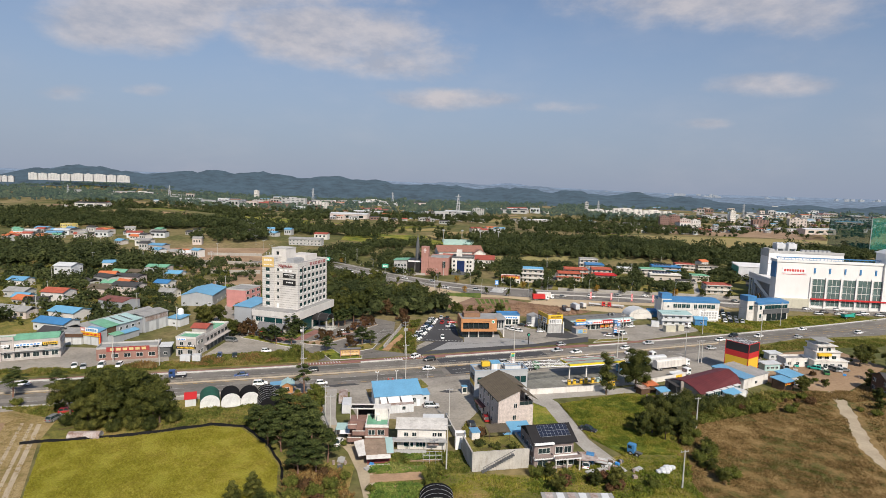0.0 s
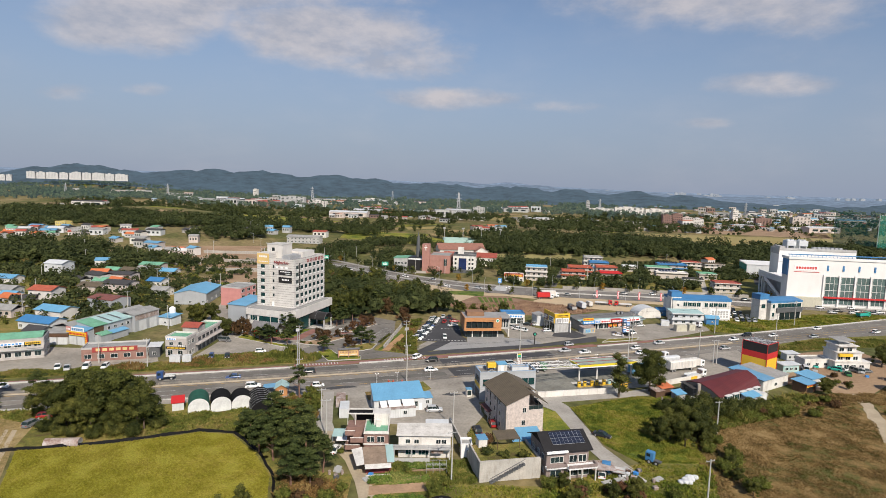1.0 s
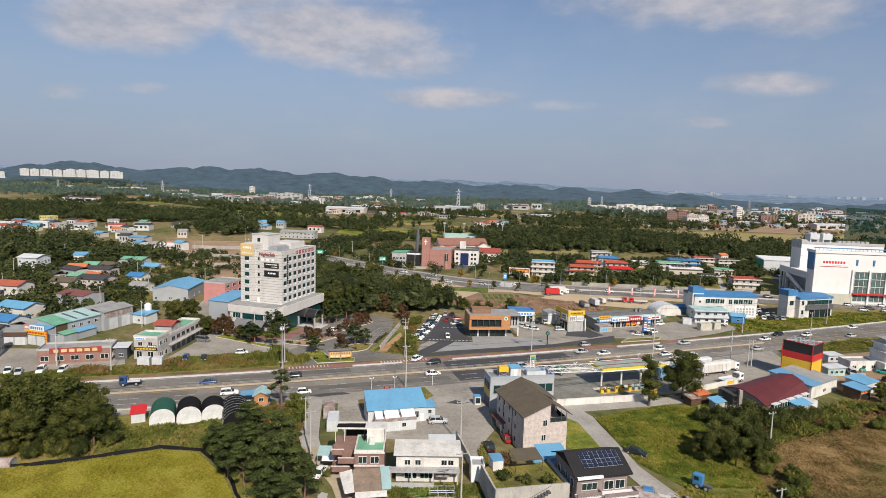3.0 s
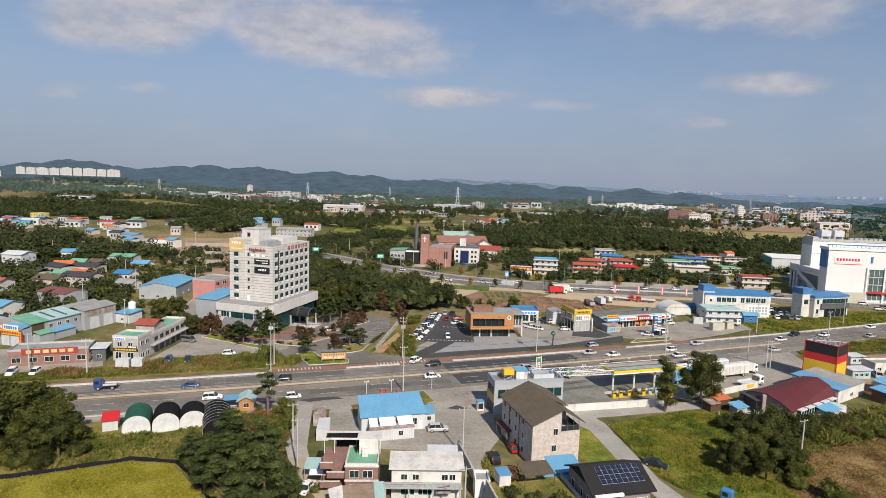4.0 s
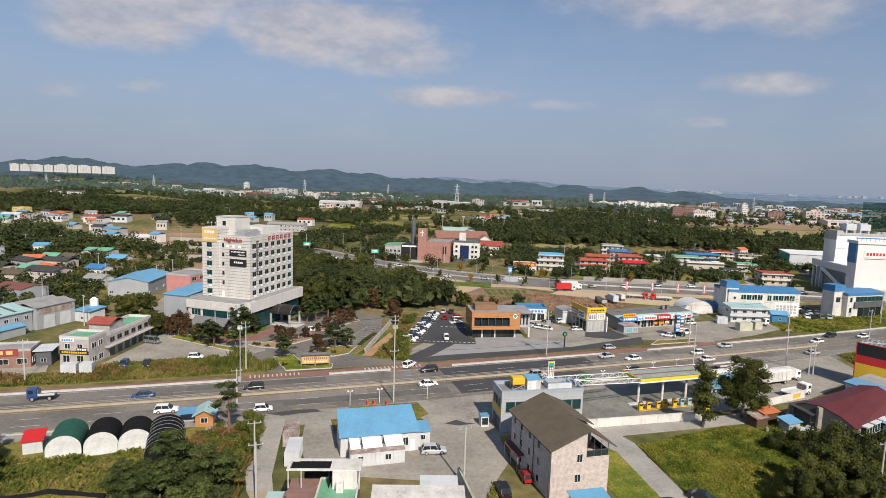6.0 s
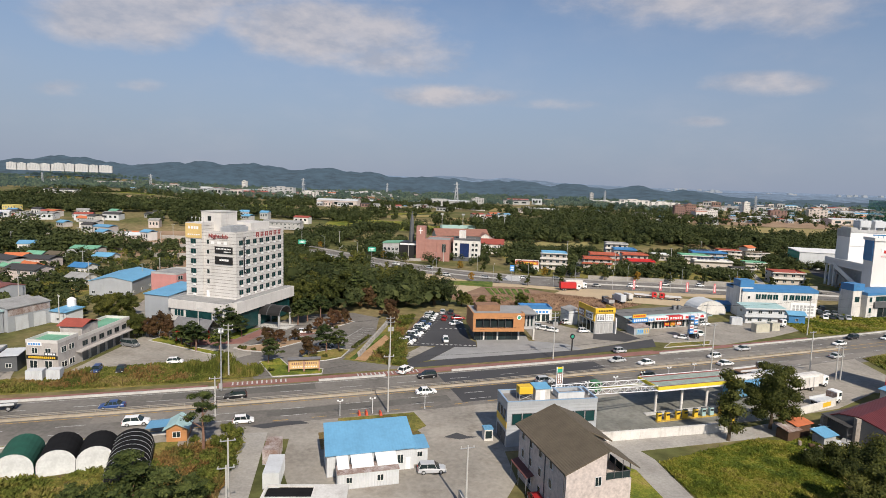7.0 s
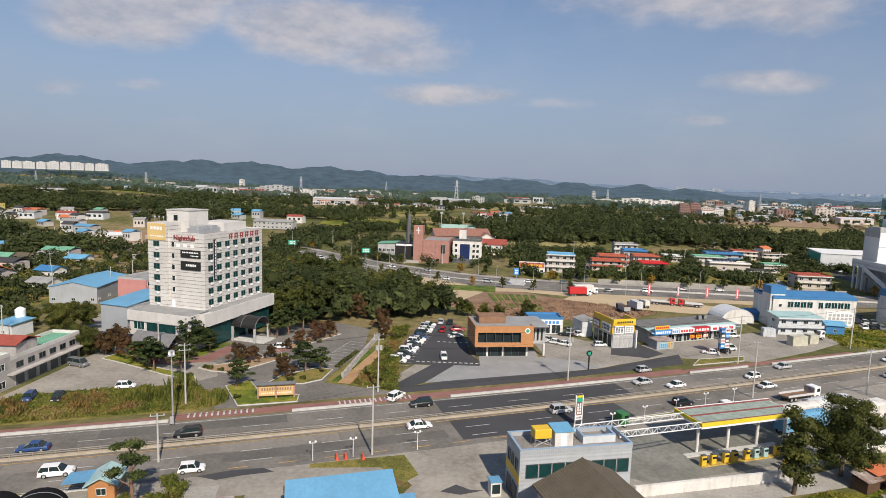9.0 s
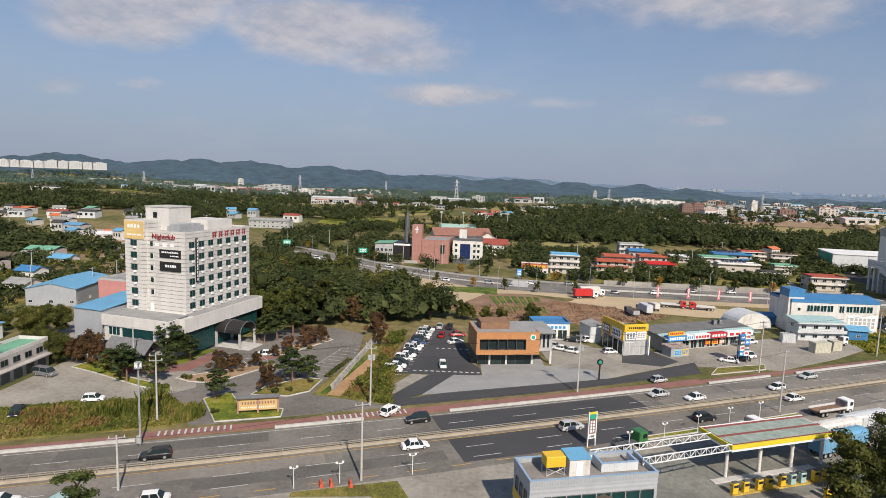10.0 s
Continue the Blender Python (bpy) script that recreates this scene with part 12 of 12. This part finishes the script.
for px in (0, 3.4):
    for py in (0, 0.6):
        rod(bm, (px, py, 0), (px, py, 8.5), 0.07)
part("frame", bm, M_STEEL, tt)
for i in range(4):
    for j in range(2):
        bm = bmesh.new()
        bx(bm, 0.15 + 1.6 * j, 1.65 + 1.6 * j, -0.1, 0.7, 2.2 + 1.45 * i, 3.5 + 1.45 * i)
        q = part("panel", bm, (M_SBLUE, M_SWHITE, M_DGREY)[(i + j) % 3], tt)
        bars(q, 0.3 + 1.6 * j, 1.5 + 1.6 * j, 2.5 + 1.45 * i, 3.2 + 1.45 * i, -0.1, M_SWHITE if (i + j) % 3 != 1 else M_RED, 3)
for x, y, r in ((0.5, 252, 75), (-16.0, 240, 82)):
    pass
fc = thing("timber_fence", -16.9, 228.2, 80, "slatted brown timber fence round the car park", "fence")
slat = bmesh.new()
bx(slat, 0, 0.22, 0, 0.06, 0, 1.1)
slat = mesh_of("slat", slat, mat("weathered_fence_wood", (0.22, 0.15, 0.09), 0.9, 0.25, 0.8, 6.0, rnd=0.15))
for i in range(150):
    part("slat", slat, None, fc, m=pose(i * 0.30, 0.6 * math.sin(i * 0.021), 0))
for yy, mm in ((0.15, 0.35), (0.8, 0.35)):
    bm = bmesh.new()
    bx(bm, 0, 45, 0.06, 0.1, yy, yy + 0.1)
    part("rail", bm, M_DWOOD, fc)
for x, y in ((-19.6, 180.6), (-15.4, 181.0), (-18.2, 180.9)):
    c = thing("water_barrier", x, y, 18, "orange plastic road barrier", "barrier")
    bm = bmesh.new()
    prism(bm, [(-0.3, 0), (0.3, 0), (0.12, 0.8), (-0.12, 0.8)], 0, 1.2)
    part("shell", bm, mat("orange_plastic", (0.62, 0.10, 0.05), 0.5, 0.1, 1.0, 5.0), c)
# retaining wall of stacked stone beside the hotel car park, scattered clutter near the houses
rw = thing("retaining_wall", -25.5, 218.0, 84, "low rough stone retaining wall beside the car park", "retaining wall")
rb = random.Random(12)
stone = []
for k in range(4):
    bm = bmesh.new()
    bx(bm, 0, 0.8 + 0.12 * k, 0, 0.6, 0, 0.45, bev=0.06)
    stone.append(mesh_of("stone", bm, mat("wall_stone", (0.36, 0.34, 0.31), 0.9, 0.25, 1.0, 5.0, 0.02, rnd=0.2)))
for row in range(3):
    x = 0.0
    while x < 46:
        k = rb.randrange(4)
        part("stone", stone[k], None, rw, m=pose(x, 0.1 * row + rb.uniform(-0.04, 0.04), 0.46 * row))
        x += 0.84 + 0.12 * k
clut = [("crate", (1.0, 0.8, 0.7), (M_SBLUE, M_RUST, M_DWOOD, M_PALE, M_DGREY)), ("oil_drum", (0.6, 0.6, 0.9), (M_SBLUE, M_RUST, M_GREENR)), ("sheet_pile", (2.4, 1.4, 0.4), (M_RUST, M_PALE, M_GREYW))]
for i in range(64):
    nm, (w, d, h), ms = clut[i % 3]
    x, y = (rb.uniform(33, 45), rb.uniform(121, 130)) if i < 22 else (rb.uniform(-28, -16), rb.uniform(118, 131)) if i < 32 else (rb.uniform(62, 78), rb.uniform(171, 177)) if i < 44 else (rb.uniform(112, 150), rb.uniform(196, 222))
    m_ = ms[i % len(ms)]
    o = thing(nm, x, y, rb.uniform(0, 180), {"crate": "weathered storage crate on the ground", "oil_drum": "old steel drum standing in clutter", "sheet_pile": "pile of old sheeting on the ground"}[nm], nm.replace("_", " "))
    bm = bmesh.new()
    if nm == "oil_drum":
        cyl(bm, 0, 0, 0, h, 0.3, 0.3, 10)
        cyl(bm, 0, 0, h * 0.33, h * 0.38, 0.32, 0.32, 10)
        cyl(bm, 0, 0, h * 0.66, h * 0.71, 0.32, 0.32, 10)
    elif nm == "crate":
        bx(bm, 0, w, 0, d, 0, h, bev=0.04)
        for k in range(3):
            bx(bm, -0.02, w + 0.02, -0.03, 0, 0.08 + k * 0.22, 0.22 + k * 0.22)
    else:
        for k in range(4):
            a = rb.uniform(-0.2, 0.2)
            slab(bm, [(a, a, 0.1 * k), (w + a, -a, 0.1 * k), (w - a, d + a, 0.1 * k + 0.05), (-a, d, 0.1 * k)], 0.05)
    part("body", bm, m_, o)
for i in range(9):
    o = thing("white_bag", 50 + 0.9 * (i % 4) + 1.2 * (i // 4), 125.5 + 1.1 * (i // 3), 30 * i, "white bulk bag lying on the plot", "bag", "bulk bags")
    bm = bmesh.new()
    bmesh.ops.create_icosphere(bm, subdivisions=2, radius=0.75)
    for v in bm.verts:
        v.co.z = max(v.co.z * 0.7 + 0.42, 0.0) + 0.05 * math.sin(v.co.x * 7)
    part("sack", bm, M_PALE, o)


# ---------------------------------------------------------------- houses along the second road and the villages
M_ROW = mat("garden_house_wall", (0.50, 0.45, 0.40), 0.8, 0.12, 0.4, 3.0, stain=0.3)
for x, y, r, W, D, h, fl, roof in ROW:
    o = box_house("garden_house", x, y, r, W, D, h, M_ROW, roof, "terraced family house with balconies and a coloured roof edge", "house", floors=fl, nf=4, ns=2, win=(1.7, 1.3), rim=roof if roof not in (M_WHITE,) else M_WHITE, ledge=roof if roof in (M_TERRA, M_RED, M_DBLUE) else M_WHITE, group="houses along the second road")
    if roof in (M_WHITE, M_DBLUE) and h < 7:
        for i in range(6):
            part("solar_panel", _panel(1.9, 2.6, 0.35), None, o, m=pose(2 + 2.2 * i, 1.6, h + 0.8))
garden_wall = ribbon("garden_wall", 68, 178, 17.0, 17.4, 1.8, M_CONC, "long concrete garden wall above the pavement", at=back_at, thick=1.9, category="wall", kind="")
for x, y, r, W, D, h, fl, roof, wall in VILL:
    box_house("village_house", x, y, r, W, D, h, wall, roof, "village house with a coloured pitched roof among gardens", "house", "gable", rise=1.5, floors=fl, nf=3, ns=2, win=(1.4, 1.2), group="village houses")
box_house("yellow_building", -424, 600, -10, 12, 10, 9, mat("pale_yellow_wall", (0.62, 0.50, 0.16), 0.8, 0.12, 0.5, 3.0), M_GROOF, "bright yellow three-storey village building", "building", floors=3, nf=4, ns=2)
box_house("long_office", -160, 545, -4, 32, 10, 6, M_GREYW, M_GROOF, "long low grey office beside the highway", "office", "gable", rise=1.6, floors=2, nf=9, ns=2)
FARH = {}


def far_house(x, y, rot, k, roof, wall):
    key = (k, roof.name, wall.name)
    if key not in FARH:
        W, D, h, rise = ((10, 7, 3.4, 1.6), (14, 9, 5.5, 1.2), (22, 12, 5.0, 1.6), (8, 7, 6.0, 1.4))[k]
        b1, b2, b3 = bmesh.new(), bmesh.new(), bmesh.new()
        bx(b1, 0, W, 0, D, -0.5, h)
        gable_roof(b2, W, D, h, rise, 0.4, "x", 0.25)
        for i in range(3):
            bx(b3, W * (0.12 + 0.3 * i), W * (0.26 + 0.3 * i), -0.06, 0.0, h * 0.4, h * 0.75)
        FARH[key] = mesh_of("wall", b1, wall), mesh_of("roof", b2, roof), mesh_of("window", b3, M_GLASS)
    ob = thing("far_house", x, y, rot, "distant house with a pitched coloured roof", "house", "distant houses")
    for nm, me in zip(("wall", "roof", "window"), FARH[key]):
        part(nm, me, None, ob)


rh = random.Random(77)
clusters = [(-225, 300, 50, 60, 10), (-200, 370, 40, 40, 6), (-395, 560, 60, 45, 34), (-290, 540, 50, 60, 14), (-260, 470, 40, 26, 7), (-640, 620, 80, 50, 9), (250, 470, 40, 20, 5), (60, 720, 60, 16, 4), (-190, 600, 30, 20, 5)]
for cx, cy, sx, sy, n in clusters:
    for i in range(n):
        x, y = rh.gauss(cx, sx * 0.6), rh.gauss(cy, sy * 0.6)
        if x > -172 and y < 430 and x < 0:
            continue
        far_house(x, y, rh.uniform(-30, 30), rh.choice((0, 0, 1, 3)), rh.choice((M_BLUER, M_REDR, M_GROOF, M_GROOF, M_ORANGE, M_PALE, M_GREENR, M_DROOF, M_DROOF)), rh.choice((M_WHITE, M_CREAM, M_PALE, M_GREYW, M_BRICK, M_TILEW)))


def distant_houses(name, towns, seed, label):
    """Hundreds of far houses, sheds and small blocks in one mesh: walls, pitched roofs and dark window bands."""
    r = random.Random(seed)
    mats = [M_GREYW, M_CREAM, M_TILEW, M_BRICK, M_BLUER, M_REDR, M_GROOF, M_PALE, M_DROOF, M_ORANGE, M_GLASS, M_DBRICK]
    V, F, I = [], [], []
    for cx, cy, sx, sy, n, big in towns:
        for _ in range(n):
            x, y, a = r.gauss(cx, sx * 0.6), r.gauss(cy, sy * 0.6), r.uniform(-0.5, 0.5)
            W, D, h, rise = r.choice(((8, 6, 3.0, 1.4), (10, 7, 5.0, 1.0), (14, 8, 4.4, 1.2), (8, 7, 6.0, 0.3)))
            if r.random() < big:
                W, D, h, rise = r.choice(((46, 22, 8, 1.5), (30, 16, 7, 1.2), (24, 12, 14, 0.3), (60, 20, 9, 2.0)))
            g, c, q = ground(x, y), math.cos(a), math.sin(a)
            wall, roof = r.choice((0, 0, 1, 2, 3, 7, 11)), r.choice((4, 5, 6, 6, 7, 7, 8, 8, 9))
            b = len(V)
            pts = [(0, 0, -1), (W, 0, -1), (W, D, -1), (0, D, -1), (0, 0, h), (W, 0, h), (W, D, h), (0, D, h), (-0.4, D / 2, h + rise), (W + 0.4, D / 2, h + rise), (-0.4, -0.5, h + 0.02), (W + 0.4, -0.5, h + 0.02), (W + 0.4, D + 0.5, h + 0.02), (-0.4, D + 0.5, h + 0.02)]
            for k in range(3 if W > 8 else 2):
                u0, u1 = W * (0.1 + 0.31 * k), W * (0.28 + 0.31 * k)
                pts += [(u0, -0.07, h * 0.35), (u1, -0.07, h * 0.35), (u1, -0.07, h * 0.75), (u0, -0.07, h * 0.75)]
            V += [(x + px * c - py * q, y + px * q + py * c, g + pz) for px, py, pz in pts]
            fs = [(0, 1, 5, 4), (1, 2, 6, 5), (2, 3, 7, 6), (3, 0, 4, 7), (4, 8, 7), (5, 6, 9), (10, 11, 9, 8), (12, 13, 8, 9)]
            mi = [wall] * 6 + [roof] * 2
            for k in range(14, len(pts), 4):
                fs.append((k, k + 1, k + 2, k + 3))
                mi.append(10)
            F += [tuple(b + i for i in f) for f in fs]
            I += mi
    me = bpy.data.meshes.new(name)
    me.from_pydata(V, [], F)
    for m in mats:
        me.materials.append(m)
    me.polygons.foreach_set("material_index", I)
    tagged(new(name, me), label, "houses", kind="stuff")


distant_houses("distant_village", [(-480, 1330, 120, 60, 44, 0.5), (-540, 1230, 90, 40, 16, 0.4), (-430, 1600, 140, 90, 40, 0.6), (-120, 880, 120, 40, 14, 0.1), (-80, 1250, 120, 50, 26, 0.1), (30, 1000, 140, 40, 16, 0.1), (190, 1080, 90, 40, 16, 0.15), (150, 1520, 70, 70, 50, 0.05), (-170, 1120, 90, 50, 14, 0.1), (-700, 1080, 60, 40, 8, 0.2), (-900, 1700, 260, 80, 40, 0.3), (-200, 1750, 160, 80, 30, 0.3)], 77, "far villages and factories among fields and woods")
distant_houses("distant_town", [(430, 980, 110, 40, 26, 0.03), (620, 1060, 160, 80, 36, 0.06), (330, 900, 60, 20, 7, 0.0), (760, 1300, 200, 100, 44, 0.08), (900, 1600, 260, 150, 80, 0.15), (1250, 2000, 360, 220, 110, 0.25), (520, 1500, 160, 100, 26, 0.1), (1500, 2600, 500, 260, 100, 0.4)], 78, "spreading low town on the plain")


def tower_block(x, y, rot, W, D, h, wall, label, z=None, floors=8, cols=5, group=""):
    ob = thing("apartment_block", x, y, rot, label, "apartment block", group, z=z)
    bm = bmesh.new()
    bx(bm, 0, W, 0, D, -4, h)
    part("wall", bm, wall, ob)
    bm = bmesh.new()
    bx(bm, W * 0.3, W * 0.6, D * 0.2, D * 0.8, h, h + 2)
    part("roof_house", bm, wall, ob)
    bm = bmesh.new()
    for f in range(floors):
        z0 = h * (f + 0.35) / floors
        for c in range(cols):
            bx(bm, W * (c + 0.28) / cols, W * (c + 0.72) / cols, -0.12, 0, z0, z0 + h * 0.4 / floors)
    # Past 1800 m the windows turn paler grey: haze put into their colour.
    part("window_grid", bm, mat("hazed_flat_window", (0.24, 0.26, 0.28), 0.4, 0.2, 0.1, 1.0) if y > 1800 else M_GLASS, ob, kind="stuff")


M_APT = mat("pale_apartment", (0.50, 0.50, 0.49), 0.8, 0.08, 0.05, 0.6)
for i in range(13):
    tower_block(-1536 + i * 29.8, 2020 + (i % 3) * 12 - i * 3, 20, 28, 12, (21, 20, 20, 19, 20, 20, 23, 22, 22, 21, 20, 20, 19)[i], M_APT, "far pale high-rise apartment slab", 47, 12, 6, "far apartments")
for i in range(3):
    tower_block(-1690 + i * 24, 2060, 20, 17, 12, 18, M_APT, "far pale high-rise apartment slab", 36, 10, 5, "far apartments")
for i, (x, y, W, h, m_) in enumerate(((368, 1012, 16, 22, M_DBRICK), (388, 1018, 16, 24, M_DBRICK), (408, 1024, 18, 18, M_BRICK), (430, 1028, 16, 16, M_CREAM), (620, 1180, 30, 14, M_DBRICK), (700, 1190, 34, 18, M_BRICK), (640, 1320, 12, 26, M_WHITE), (340, 1440, 60, 16, M_WHITE), (410, 1460, 70, 20, M_WHITE), (490, 1500, 80, 16, M_WHITE), (330, 1430, 8, 34, M_GREYW), (-420, 1370, 60, 22, M_GREYW), (-350, 1380, 40, 14, M_CREAM), (-300, 1920, 60, 10, M_WHITE), (-20, 1130, 40, 9, M_GREYW), (40, 1210, 24, 16, M_GREYW), (-640, 1800, 12, 30, M_WHITE))):
    tower_block(x, y, -8, W, 14, h, m_, "distant block of flats above the fields", None, 6, 5)
rt = random.Random(9)
# Distance haze is painted on these walls as pale blue emission.
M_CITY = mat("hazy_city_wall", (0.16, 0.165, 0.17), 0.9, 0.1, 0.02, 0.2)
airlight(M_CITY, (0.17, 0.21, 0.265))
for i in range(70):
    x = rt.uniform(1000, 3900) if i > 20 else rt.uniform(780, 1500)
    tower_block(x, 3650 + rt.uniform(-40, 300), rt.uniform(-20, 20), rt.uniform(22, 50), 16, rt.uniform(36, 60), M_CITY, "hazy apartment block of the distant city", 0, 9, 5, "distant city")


def pylon(x, y, h, label="tall lattice electricity pylon"):
    ob = thing("pylon", x, y, 10, label, "pylon", "pylons")
    w = h * 0.09
    at = lambda sx, sy, t: (sx * w * (1 - 0.85 * t), sy * w * (1 - 0.85 * t), h * t)
    r = h * 0.009
    for sx, sy in ((-1, -1), (1, -1), (1, 1), (-1, 1)):
        bm = bmesh.new()
        rod(bm, at(sx, sy, 0), at(sx, sy, 1), r, n=4)
        part("leg", bm, M_STEEL, ob)
    bm = bmesh.new()
    for i in range(7):
        t0, t1 = i / 7, (i + 1) / 7
        for (ax, ay), (qx, qy) in (((-1, -1), (1, -1)), ((1, -1), (1, 1)), ((1, 1), (-1, 1)), ((-1, 1), (-1, -1))):
            rod(bm, at(ax, ay, t0), at(qx, qy, t1), r * 0.6, n=4)
            rod(bm, at(qx, qy, t0), at(ax, ay, t1), r * 0.6, n=4)
    part("lattice", bm, M_STEEL, ob)
    for t in (0.62, 0.76, 0.9):
        bm = bmesh.new()
        rod(bm, (-h * 0.12, 0, h * t), (h * 0.12, 0, h * t), r * 0.9, n=4)
        part("crossarm", bm, M_STEEL, ob)


for x, y, h in ((8.6, 1150, 48), (-400, 1600, 46), (-190, 1750, 40), (-760, 1500, 42), (-1000, 1450, 36), (330, 1300, 36), (760, 1500, 40)):
    pylon(x, y, h)


def golf_net():
    ob = thing("golf_net", 474, 648, -14, "tall green golf-range netting on steel posts", "netting")
    mt = bpy.data.materials.new("green_golf_netting")
    mt.use_nodes = True
    nt = mt.node_tree
    bs = nt.nodes["Principled BSDF"]
    bs.inputs["Base Color"].default_value = (0.02, 0.20, 0.15, 1)
    bs.inputs["Roughness"].default_value = 0.9
    tr, mx = nt.nodes.new("ShaderNodeBsdfTransparent"), nt.nodes.new("ShaderNodeMixShader")
    mx.inputs[0].default_value = 0.42
    nt.links.new(tr.outputs[0], mx.inputs[1])
    nt.links.new(bs.outputs[0], mx.inputs[2])
    nt.links.new(mx.outputs[0], nt.nodes["Material Output"].inputs[0])
    bm = bmesh.new()
    bx(bm, 0, 220, 0, 0.3, 0, 41)
    bx(bm, -0.3, 0, 0.3, 120, 0, 41)
    part("net", bm, mt, ob)
    for k in range(8):
        bm = bmesh.new()
        rod(bm, (k * 30, -0.5, 0), (k * 30, -0.5, 42), 0.35, n=6)
        part("post", bm, M_STEEL, ob)


golf_net()
tg = thing("tennis_fence", -10, 610, 4, "pale teal sports-court fence with floodlights", "fence")
bm = bmesh.new()
bx(bm, 0, 60, 0, 0.3, 0, 3.5)
bx(bm, 0, 60, 30, 30.3, 0, 3.5)
part("panel", bm, M_TEAL, tg)
for k in range(4):
    bm = bmesh.new()
    rod(bm, (k * 20, 1, 0), (k * 20, 1, 16), 0.25)
    bx(bm, k * 20 - 1.4, k * 20 + 1.4, 0.6, 1.2, 15.2, 16.6)
    part("floodlight", bm, M_STEEL, tg)
